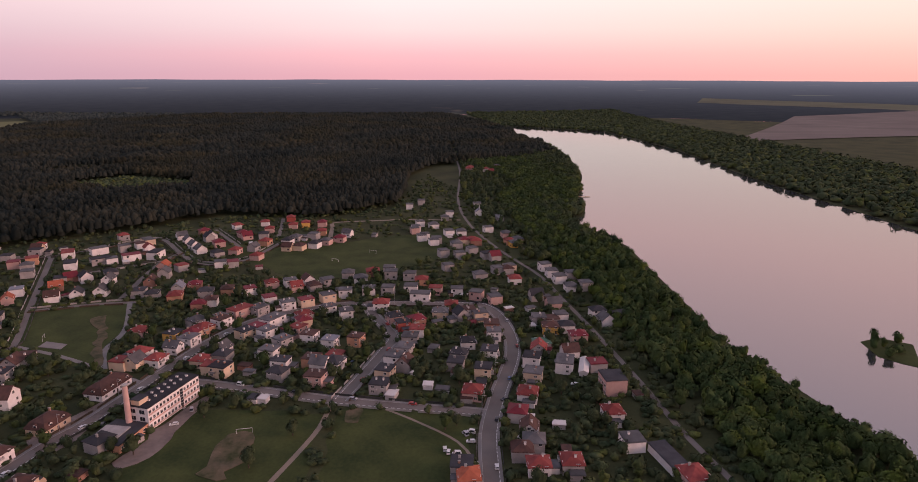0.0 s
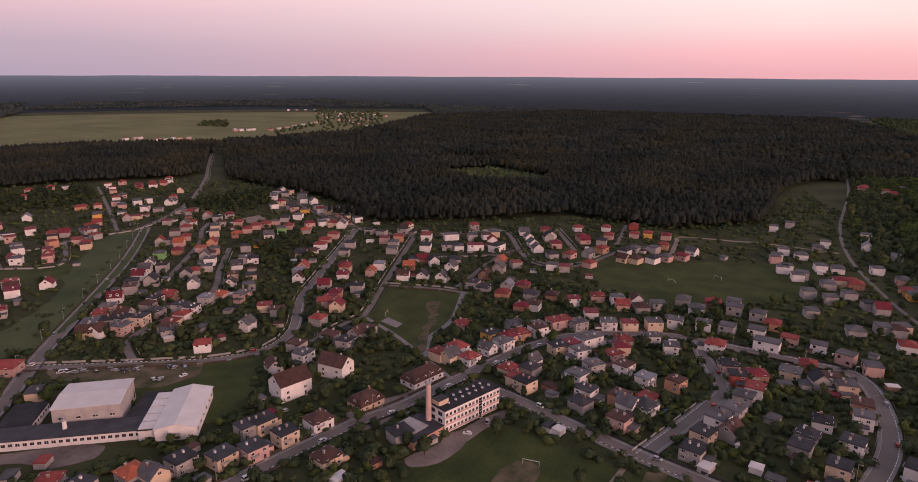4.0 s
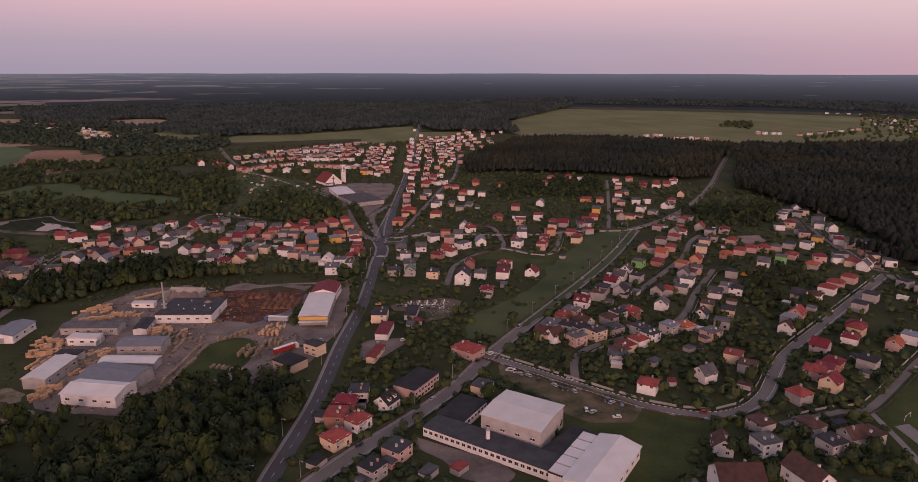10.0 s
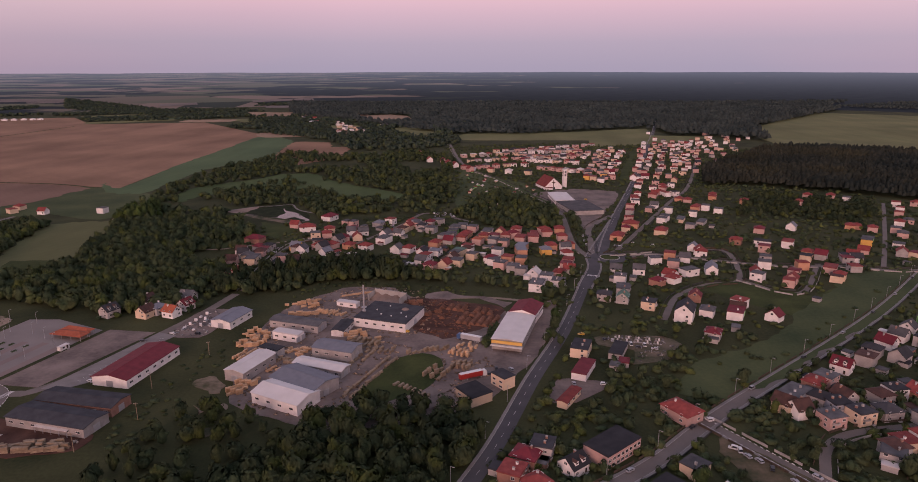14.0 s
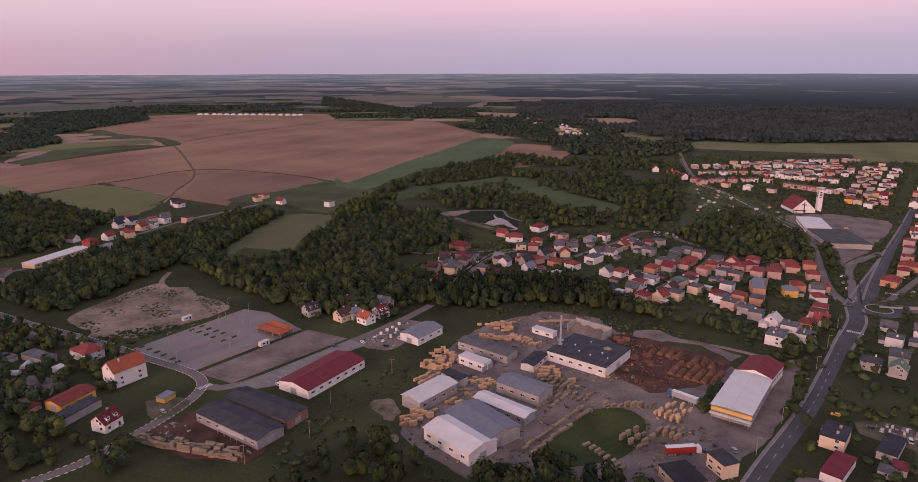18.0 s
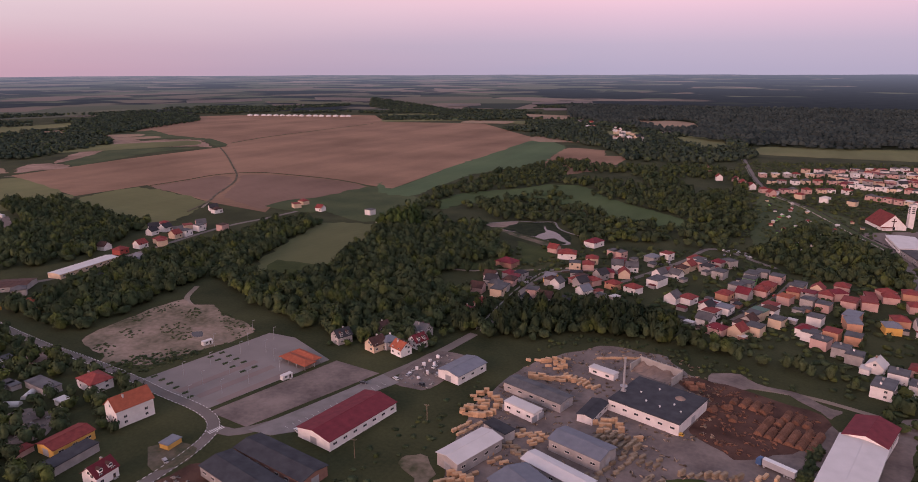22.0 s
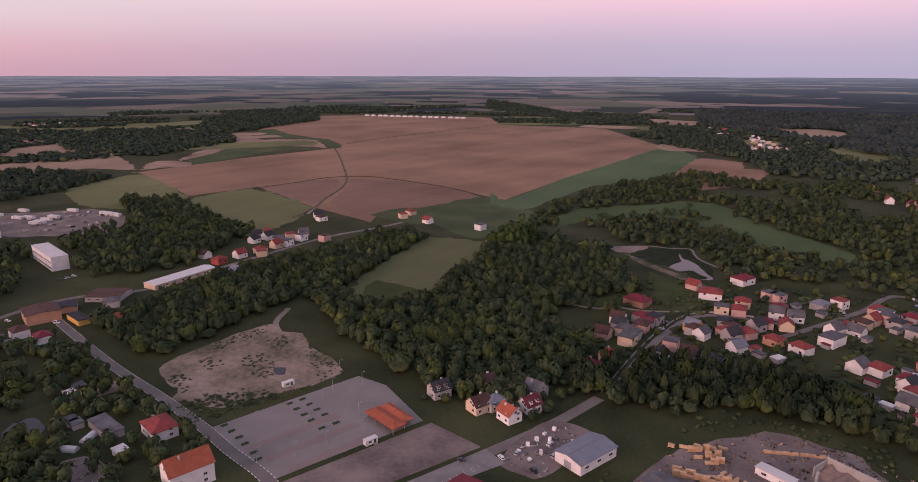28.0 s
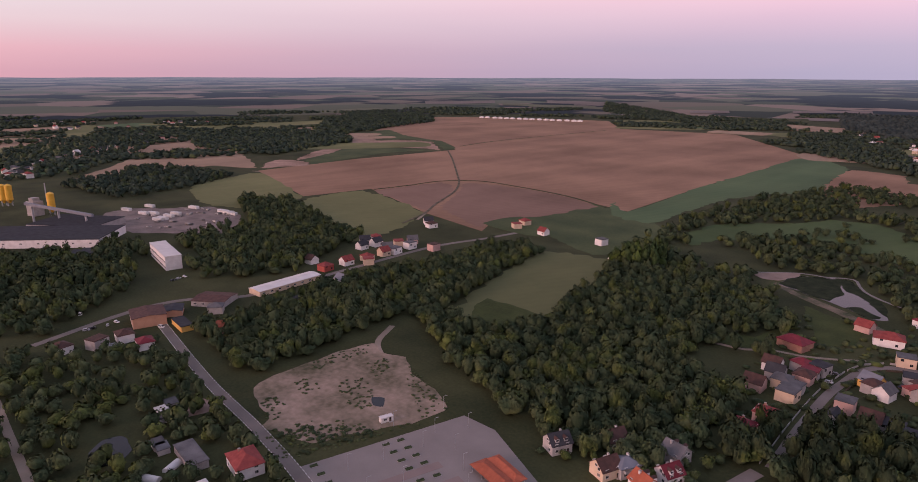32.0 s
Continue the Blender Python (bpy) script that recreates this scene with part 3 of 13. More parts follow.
for nm, mt, lb, poly in (
    ("ground_football_pitch", LAWN, "worn grass football pitch with sandy patches", [(339, 224), (363, 160), (245, 126), (276, 198)]),
    ("ground_school_field", LAWN, "grass sports ground below the school", [(197, 56), (189, -5), (152, -7), (63, -14), (63, 66), (122, 67), (167, 75)]),
    ("ground_lawn", LAWN, "grass field crossed by a trodden path", [(195, -17), (185, -80), (162, -78), (63, -64), (63, -20), (152, -13)]),
    ("ground_green_strip", LAWN, "long mown green strip between the house rows", [(393, 33), (466, 101), (533, 164), (514, 61), (554, -8), (571, -77), (468, -66), (427, -17)]),
    ("ground_hall_lawn", LAWN, "grass beside the sports hall", [(132, 236), (154, 250), (198, 211), (153, 172), (129, 177)]),
    ("ground_sand_lot", LOTSAND, "bare sandy lot with weeds", [(-392, 364), (-398, 381), (-399, 405), (-400, 426), (-396, 447), (-380, 444), (-366, 450), (-345, 438), (-318, 432), (-304, 427), (-305, 404), (-311, 387), (-318, 375), (-324, 359), (-343, 354), (-353, 349), (-361, 357)]),
    ("pavement_car_park", LOTPAVE, "large paved car park", [(-311, 344), (-253, 337), (-233, 411), (-273, 428), (-293, 427)]),
    ("pavement_gravel_lot", YARD, "bare brown gravel lot beside the car park", [(-249.5, 335.5), (-222.9, 332.8), (-196.9, 408.9), (-228.6, 412)]),
    ("pavement_sawmill_yard", YARD, "dusty concrete sawmill yard", [(-133, 392), (-124, 460), (-95, 500), (-77, 504), (-56, 502), (-44, 486), (-36, 482), (-24, 477), (8, 466), (25, 460), (36, 440), (40, 398), (30, 352), (14, 324), (-20, 305), (-60, 296), (-85, 306), (-114, 322)]),
    ("ground_log_yard", REDSOIL, "reddish bark-covered log yard", [(-47, 473), (-38, 481), (-24, 480), (-11, 477), (8, 470), (23, 465), (27, 457), (25, 442), (22, 430), (14, 428), (11, 421), (1, 414), (-10, 406), (-20, 411), (-29, 417), (-34, 423), (-29, 442), (-26, 456)]),
    ("ground_log_path", YARD, "grey dirt path behind the log yard", [(-30, 481), (-29, 491), (-14, 496), (-7, 488), (11, 487), (33, 475), (31, 469), (26, 464), (11, 482), (-7, 481), (-12, 477), (-23, 480)]),
    ("ground_factory_yard", YARD, "pale concrete yard of a building materials works", [(-871, 431), (-805, 440), (-779, 467), (-742, 489), (-741, 521), (-812, 563), (-883, 559), (-913, 512), (-939, 486), (-934, 450)]),
):
    LEVEL += 0.006
    sheet(nm, poly, LEVEL, mt, lb, "ground", soft=0 if nm.startswith("pavement_c") or nm.startswith("pavement_g") else 3)

# ---- streets ----
ROADS = []
DARKFENCE = material("dark_fence", (0.03, 0.032, 0.030), (0.06, 0.06, 0.056), 0.8, 0.5, 3.0)


def dash_mesh(name, line, off, length, gap, w, z0, z1, mat):
    v, f = [], []
    path = offset_line(line, off)
    seg, acc = [0.0], 0.0
    for p, q in zip(path, path[1:]):
        acc += (q - p).length
        seg.append(acc)

    def at(s):
        for i in range(len(seg) - 1):
            if seg[i + 1] >= s:
                d = path[i + 1] - path[i]
                return path[i] + d * ((s - seg[i]) / max(1e-6, seg[i + 1] - seg[i])), d.normalized()
        return path[-1], (path[-1] - path[-2]).normalized()

    s = 0.0
    while s + length < acc:
        (p, d), (q, e) = at(s), at(s + length)
        n, m_ = Vector((-d.y, d.x)) * w / 2, Vector((-e.y, e.x)) * w / 2
        k = len(v)
        for c in (p + n, q + m_, q - m_, p - n):
            v.append((c.x, c.y, z1))
        for c in (p + n, q + m_, q - m_, p - n):
            v.append((c.x, c.y, z0))
        f += [(k, k + 3, k + 2, k + 1), (k, k + 1, k + 5, k + 4), (k + 2, k + 3, k + 7, k + 6), (k + 1, k + 2, k + 6, k + 5), (k + 3, k, k + 4, k + 7)]
        s += length + gap
    return mesh_of(name, v, f, [mat])


def street(width, kind, pts, walks=(), painted=(), lined=False, fenced=True):
    """A road along the points; walks: the sides with a pavement; painted: the sides whose kerb stones are painted white in turn."""
    line = smooth(pts)
    lift = 0.004 * (len(ROADS) % 9)
    mat = {"main": MAINASPHALT, "town": ASPHALT, "track": TRACK, "path": PAVING}[kind]
    words = {"main": "dark asphalt main road", "town": "worn grey asphalt street", "track": "pale sandy track", "path": "pale concrete footpath"}[kind]
    ob = tagged(new("road", strip_mesh("road", line, width / 2, -width / 2, -0.3, 0.09 + lift, mat)), words, "road", kind="structure")
    ROADS.append((np.array([(p.x, p.y) for p in line]), width / 2 + (1.6 if walks else 0.6)))
    for side in (1, -1):
        if side in walks:
            a, b = sorted((side * (width / 2 + 0.15), side * (width / 2 + 1.6)), reverse=True)
            tagged(new("pavement", strip_mesh("pavement", line, a, b, -0.2, 0.20 + lift, PAVING)), "concrete paved footway beside the street", "pavement", kind="structure")
            a, b = sorted((side * (width / 2 - 0.02), side * (width / 2 + 0.15)), reverse=True)
            tagged(new("kerb", strip_mesh("kerb", line, a, b, -0.2, 0.215 + lift, CONCRETE)), "grey concrete kerb", "kerb", kind="structure")
        if side in painted:
            tagged(new("painted_kerb", dash_mesh("painted_kerb", line, side * (width / 2 + 0.1), 1.5, 1.5, 0.26, 0, 0.235 + lift, WHITE)), "kerb stones painted white in turn", "kerb", kind="stuff")
    if kind == "town" and fenced:
        for side in (1, -1):
            tagged(new("garden_fence", dash_mesh("garden_fence", line, side * (width / 2 + 2.3), 13.0, 3.2, 0.16, -0.1, 1.25, (CONCRETE, BARK, DARKFENCE)[(len(ROADS) + side) % 3])), "garden fences along the street with gateways", "fence", kind="stuff")
    if lined:
        tagged(new("road_marking", dash_mesh("road_marking", line, 0, 3.5, 7, 0.13, 0.05, 0.096 + lift, WHITE)), "white dashed centre line", "marking", kind="structure")
    return ob


street(7.4, "main", [(-40, 140), (-16, 198), (-3, 230), (20, 286), (41, 352), (68, 429), (100, 545)], walks=(1,), lined=True)
street(6.8, "main", [(107, 594), (164, 772), (247, 1054), (371, 1504), (423, 1692), (555, 2190)], walks=(1,), lined=True)
street(6.6, "town", [(-26, 183), (20, 226), (60, 255), (93, 282), (134, 324), (239, 419), (302, 480), (377, 561)], walks=(1,-1))
street(5.6, "town", [(125, 603), (169, 606), (257, 576), (320, 575), (377, 567), (490, 636), (632, 770), (741, 890), (870, 1030)])
street(5.6, "town", [(121, 313), (164, 251), (182, 229), (207, 215), (238, 223), (287, 260), (346, 291), (490, 365)], walks=(-1,), painted=(1,-1))
street(6, "town", [(43, 124), (78, 130), (107, 128), (162, 115), (189, 104), (234, 93), (289, 77), (325, 54), (349, 10), (351, -13)], walks=(1,), painted=(-1,))
street(5.6, "town", [(229, 88), (226, 63), (204, -13), (189, -87)], walks=(1,), painted=(-1,))
street(5.6, "town", [(204, -13), (234, -22), (273, -33), (290, -35), (326, -20), (351, -13)], walks=(1,-1), painted=(1,))
street(6.8, "town", [(63, -83), (134, -85), (170, -87), (204, -94), (263, -109), (312, -108), (341, -99), (347, -82), (351, -13)], walks=(1,-1), painted=(-1,))
street(3.2, "town", [(1460, -101), (1052, -107), (768, -94), (622, -100), (504, -123), (418, -149), (358, -157), (299, -165), (215, -174), (167, -178), (129, -184), (62, -193)], fenced=False)
street(4.6, "town", [(362, 418), (310, 372), (258, 325), (180, 303), (154, 266)])
street(4.6, "town", [(427, 522), (398, 499), (357, 455), (271, 388)])
street(4.6, "town", [(489, 290), (406, 253), (343, 225)])
street(4.6, "town", [(491, 362), (481, 343), (487, 292), (520, 256), (553, 219), (498, 177), (459, 144), (470, 110), (534, 91)])
street(4.6, "town", [(498, 177), (471, 181), (438, 180), (368, 172)])
street(4.2, "town", [(420, 250), (445, 218), (471, 181)])
street(4.2, "town", [(593, 175), (568, 159), (519, 128)])
street(4.2, "town", [(648, 114), (602, 106), (556, 99)])
street(4.5, "track", [(529, 43), (601, 50), (625, 50), (634, -2), (639, -27), (634, -92)])
street(4.6, "town", [(343, 225), (356, 185), (360, 153)])
street(3.5, "path", [(360, 162), (305, 141), (272, 138), (244, 125)])
street(4.2, "town", [(343, 225), (282, 198), (266, 200), (229, 199)])
street(3, "path", [(280, 196), (264, 160), (244, 125), (227, 96)])
street(4.6, "town", [(217, 624), (236, 614), (217, 534), (189, 522), (157, 493), (135, 445)])
street(4, "town", [(217, 534), (250, 503), (301, 581)])
street(4, "town", [(352, 574), (411, 676), (508, 850)], fenced=False)
street(5, "town", [(125, 603), (147, 641), (239, 837), (306, 978), (437, 1367)])
street(6, "town", [(-72, 1481), (-26, 1155), (32, 1009), (70, 895), (99, 805), (98, 644), (107, 594)])
street(5, "town", [(-170, 491), (-174, 542), (-175, 595), (-164, 641), (-113, 656)])
street(4.6, "town", [(-118, 623), (-106, 644), (-76, 715), (-55, 771), (-1, 727)], fenced=False)
street(4.6, "town", [(-25, 582), (-1, 642), (13, 698)])
street(5.6, "town", [(-538, 293), (-559, 356), (-558, 394), (-533, 439), (-539, 520), (-546, 630), (-532, 701), (-522, 788)], fenced=False)
street(5.6, "town", [(-547, 368), (-423, 352), (-352, 347), (-294, 340), (-236, 325), (-231, 256), (-249, 212), (-260, 161)], painted=(1, -1), fenced=False)
street(6.4, "town", [(-236, 325), (-225.6, 326), (-213.5, 341), (-203.0, 371), (-191.7, 407), (-180.3, 446), (-173, 484)], fenced=False)
street(3.5, "track", [(-649, 700), (-749, 843), (-826, 937), (-1070, 1136), (-1111, 1360)])
street(3.5, "track", [(-1138, 743), (-944, 820), (-826, 937), (-595, 950), (-513, 919)])
street(4, "track", [(-411, 475), (-393, 449), (-356, 432), (-329, 417)])
street(2.5, "track", [(201, -9), (178, -7), (156, -1), (135, 6)])
street(1.5, "track", [(194, -37), (185, -49), (163, -72), (142, -80)])
street(4, "track", [(-515, 261), (-482, 263), (-434, 261), (-380, 259), (-350, 258)])
street(4.2, "town", [(590, 557), (546, 490), (502, 406), (491, 383), (497, 368)])
street(3.5, "track", [(-51, 484), (-32, 477), (-15, 481), (2, 483), (22, 483), (50, 476)])
street(2.2, "path", [(-294, 776), (-265, 801), (-248, 804), (-229, 814), (-219, 796), (-208, 780), (-185, 765), (-160, 760)])
street(2.6, "track", [(-272, 597), (-250, 604), (-231, 608), (-219, 619), (-203, 623), (-188, 632), (-174, 643)])

# ---- buildings ----
WALLS = {
    "white": material("white_render", (0.60, 0.56, 0.55), (0.77, 0.73, 0.72), 0.85, 0.25, 2.0, vary=0.10),
    "cream": material("cream_render", (0.50, 0.38, 0.28), (0.60, 0.47, 0.35), 0.85, 0.25, 2.0, vary=0.12),
    "pink": material("pink_render", (0.42, 0.27, 0.245), (0.52, 0.35, 0.315), 0.85, 0.25, 2.0, vary=0.12),
    "grey": material("grey_render", (0.27, 0.25, 0.245), (0.40, 0.37, 0.36), 0.9, 0.25, 2.0, vary=0.18),
    "yellow": material("yellow_render", (0.55, 0.32, 0.08), (0.62, 0.38, 0.11), 0.85, 0.25, 2.0, vary=0.08),
    "orange": material("orange_render", (0.42, 0.225, 0.145), (0.52, 0.29, 0.19), 0.85, 0.25, 2.0, vary=0.12),
    "green": material("green_render", (0.16, 0.34, 0.12), (0.22, 0.42, 0.16), 0.85, 0.25, 2.0, vary=0.10),
    "red": material("red_render", (0.28, 0.06, 0.05), (0.36, 0.09, 0.07), 0.85, 0.25, 2.0, vary=0.12),
    "blue": material("blue_grey_render", (0.24, 0.26, 0.31), (0.33, 0.35, 0.40), 0.85, 0.25, 2.0, vary=0.10),
    "brick": material("red_brick", (0.24, 0.125, 0.095), (0.34, 0.19, 0.145), 0.9, 0.4, 5.0, vary=0.1),
}
ROOFS = {
    "dark": material("bitumen_roof", (0.034, 0.034, 0.039), (0.056, 0.056, 0.062), 0.85, 0.2, 1.5, vary=0.3, spec=0.06),
    "grey": material("grey_roof", (0.065, 0.064, 0.068), (0.125, 0.120, 0.125), 0.8, 0.2, 1.5, vary=0.25, spec=0.1),
    "pale": material("pale_metal_roof", (0.49, 0.455, 0.44), (0.57, 0.53, 0.515), 0.55, 0.15, 1.5, vary=0.08),
    "red": material("red_tile_roof", (0.15, 0.034, 0.032), (0.25, 0.060, 0.054), 0.75, 0.4, 3.0, 0.04, vary=0.22, spec=0.12),
    "orange": material("orange_tile_roof", (0.25, 0.070, 0.040), (0.36, 0.105, 0.060), 0.75, 0.4, 3.0, 0.04, vary=0.15, spec=0.12),
    "brown": material("brown_tile_roof", (0.050, 0.030, 0.027), (0.095, 0.050, 0.042), 0.75, 0.4, 3.0, 0.04, vary=0.2, spec=0.12),
    "maroon": material("maroon_metal_roof", (0.115, 0.018, 0.026), (0.17, 0.030, 0.040), 0.6, 0.3, 2.0, vary=0.15, spec=0.12),
    "green": material("green_metal_roof", (0.045, 0.10, 0.075), (0.075, 0.15, 0.11), 0.6, 0.3, 2.0, vary=0.15),
    "blue": material("blue_grey_roof", (0.125, 0.130, 0.155), (0.165, 0.170, 0.198), 0.6, 0.3, 2.0, vary=0.15),
}
GLASS = bpy.data.materials.new("window_glass")
GLASS.use_nodes = True
_g = GLASS.node_tree.nodes["Principled BSDF"]
_g.inputs["Base Color"].default_value, _g.inputs["Roughness"].default_value = (0.022, 0.025, 0.032, 1), 0.12
WOOD = material("fresh_timber", (0.40, 0.25, 0.145), (0.56, 0.37, 0.225), 0.85, 0.6, 6.0, vary=0.15)
DOORWOOD = material("dark_door", (0.06, 0.035, 0.025), (0.11, 0.065, 0.045), 0.7, 1.0, 6.0)
METAL = material("galvanised_steel", (0.30, 0.30, 0.32), (0.42, 0.42, 0.44), 0.5, 0.3, 4.0, metal=0.4)
MESHES = {}


class Build:
    """Corners and faces, gathered for one mesh."""

    def __init__(self):
        self.v, self.f, self.s = [], [], []

    def face(self, pts, slot=0):
        k = len(self.v)
        self.v += pts
        self.f.append(tuple(range(k, k + len(pts))))
        self.s.append(slot)

    def box(self, x0, y0, z0, x1, y1, z1, slot=0, bottom=False):
        a = [(x0, y0), (x1, y0), (x1, y1), (x0, y1)]
        k = len(self.v)
        self.v += [(x, y, z0) for x, y in a] + [(x, y, z1) for x, y in a]
        q = [(k, k + 1, k + 5, k + 4), (k + 1, k + 2, k + 6, k + 5), (k + 2, k + 3, k + 7, k + 6), (k + 3, k, k + 4, k + 7), (k + 4, k + 5, k + 6, k + 7)]
        if bottom:
            q.append((k + 3, k + 2, k + 1, k))
        self.f += q
        self.s += [slot] * len(q)

    def tube(self, x, y, z0, z1, r0, r1, n=10, slot=0):
        k = len(self.v)
        for z, r in ((z0, r0), (z1, r1)):
            self.v += [(x + r * math.cos(2 * math.pi * i / n), y + r * math.sin(2 * math.pi * i / n), z) for i in range(n)]
        for i in range(n):
            j = (i + 1) % n
            self.f.append((k + i, k + j, k + n + j, k + n + i))
        self.f.append(tuple(range(k + n, k + 2 * n)))
        self.s += [slot] * (n + 1)

    def mesh(self, name, mats):
        return mesh_of(name, self.v, self.f, mats, self.s)


def cached(key, make):
    if key not in MESHES:
        MESHES[key] = make()
    return MESHES[key]


def wall_mesh(w, d, h, gable=0.0):
    """The walls of a house on a plinth, with gable ends along x up to the ridge."""
    def make():
        b = Build()
        b.box(-w / 2, -d / 2, -0.3, w / 2, d / 2, h)
        if gable:
            for x, s in ((-w / 2, 1), (w / 2, -1)):
                b.face([(x, -d / 2 * s, h), (x, 0, h + gable), (x, d / 2 * s, h)][::-1])
                b.face([(x - 0.25 * (1 if x > 0 else -1), -d / 2 * s, h), (x - 0.25 * (1 if x > 0 else -1), 0, h + gable), (x - 0.25 * (1 if x > 0 else -1), d / 2 * s, h)])
        b.box(-w / 2 - 0.06, -d / 2 - 0.06, -0.3, w / 2 + 0.06, d / 2 + 0.06, 0.5)
        return b.mesh("wall", [WALLS["white"]])
    return cached(("wall", w, d, h, gable), make)


def roof_mesh(kind, w, d, rise):
    def make():
        b, o, t = Build(), 0.55, 0.22
        W, D = w / 2 + o, d / 2 + o
        if kind == "flat":
            o2 = 0.35
            b.box(-w / 2 - o2, -d / 2 - o2, 0, w / 2 + o2, d / 2 + o2, 0.28, bottom=True)
            b.box(-w / 2 + 0.1, -d / 2 + 0.1, 0.28, w / 2 - 0.1, d / 2 - 0.1, 0.42)
        elif kind == "gable":
            k = rise / (d / 2)
            e = -o * k
            for s in (1, -1):
                pts = [(-W, s * D, e), (W, s * D, e), (W, 0, rise), (-W, 0, rise)]
                if s == 1:
                    pts = pts[::-1]
                b.face([(x, y, z + t) for x, y, z in pts])
                b.face([(x, y, z) for x, y, z in pts][::-1])
                y = s * D
                q = [(-W, y, e), (W, y, e), (W, y, e + t), (-W, y, e + t)]
                b.face(q if s == -1 else q[::-1])
                for x in (-W, W):
                    b.face([(x, y, e), (x, 0, rise), (x, 0, rise + t), (x, y, e + t)])
            b.box(-W, -0.15, rise + t - 0.12, W, 0.15, rise + t + 0.08)
        else:
            r = max(0.0, W - D)
            k = rise / D
            top = [(-r, 0, rise + t), (r, 0, rise + t)]
            c = [(-W, -D, 0), (W, -D, 0), (W, D, 0), (-W, D, 0)]
            u = [(x, y, t) for x, y, z in c]
            b.face([u[0], u[1], top[1], top[0]])
            b.face([u[1], u[2], top[1]])
            b.face([u[2], u[3], top[0], top[1]])
            b.face([u[3], u[0], top[0]])
            for i in range(4):
                j = (i + 1) % 4
                b.face([c[i], c[j], u[j], u[i]])
            b.face(c[::-1])
        return b.mesh("roof", [ROOFS["dark"]])
    return cached(("roof", kind, w, d, rise), make)


def window_mesh(w, h):
    def make():
        b = Build()
        b.box(-w / 2, -0.10, 0, w / 2, 0.05, h, 0, True)
        b.face([(-w / 2 + 0.1, -0.105, 0.1), (w / 2 - 0.1, -0.105, 0.1), (w / 2 - 0.1, -0.105, h - 0.1), (-w / 2 + 0.1, -0.105, h - 0.1)], 1)
        b.box(-0.04, -0.12, 0.1, 0.04, -0.1, h - 0.1, 0)
        b.box(-w / 2 - 0.1, -0.18, -0.08, w / 2 + 0.1, 0.05, 0, 0, True)
        return b.mesh("window", [WHITE, GLASS])
    return cached(("window", w, h), make)


def door_mesh():
    def make():
        b = Build()
        b.box(-0.55, -0.09, 0, 0.55, 0.05, 2.1, 0, True)
        b.box(-0.42, -0.12, 0.15, 0.42, -0.09, 1.1, 0)
        b.box(-0.42, -0.12, 1.2, 0.42, -0.09, 1.95, 1)
        b.box(-0.9, -1.1, -0.3, 0.9, 0, 0.12, 2)
        return b.mesh("door", [DOORWOOD, GLASS, CONCRETE])
    return cached("door", make)


def chimney_mesh():
    def make():
        b = Build()
        b.box(-0.35, -0.5, -1.2, 0.35, 0.5, 1.1)
        b.box(-0.45, -0.6, 1.1, 0.45, 0.6, 1.22, 1, True)
        b.box(-0.15, -0.35, 1.22, 0.15, -0.05, 1.4, 1)
        b.box(-0.15, 0.05, 1.22, 0.15, 0.35, 1.4, 1)
        return b.mesh("chimney", [WALLS["brick"], CONCRETE])
    return cached("chimney", make)


def balcony_mesh(w):
    def make():
        b = Build()
        b.box(-w / 2, -1.3, 0, w / 2, 0, 0.18, 0, True)
        b.box(-w / 2, -1.3, 0.18, w / 2, -1.22, 1.05, 1)
        for x in (-w / 2, w / 2 - 0.08):
            b.box(x, -1.22, 0.18, x + 0.08, 0, 1.05, 1)
        return b.mesh("balcony", [CONCRETE, WALLS["grey"]])
    return cached(("balcony", w), make)


def dormer_mesh():
    """A small gabled dormer, its front to -y."""
    def make():
        b = Build()
        b.box(-0.9, -1.1, -0.6, 0.9, 1.6, 0.9)
        b.face([(-0.7, -1.105, 0.0), (0.7, -1.105, 0.0), (0.7, -1.105, 0.8), (-0.7, -1.105, 0.8)], 1)
        b.face([(-1.1, -1.3, 0.85), (0, -1.3, 1.6), (0, 2.4, 1.6), (-1.1, 2.4, 0.85)][::-1], 2)
        b.face([(1.1, -1.3, 0.85), (0, -1.3, 1.6), (0, 2.4, 1.6), (1.1, 2.4, 0.85)], 2)
        b.face([(-0.9, -1.1, 0.9), (0.9, -1.1, 0.9), (0, -1.1, 1.5)])
        return b.mesh("dormer", [WALLS["white"], GLASS, ROOFS["brown"]])
    return cached("dormer", make)


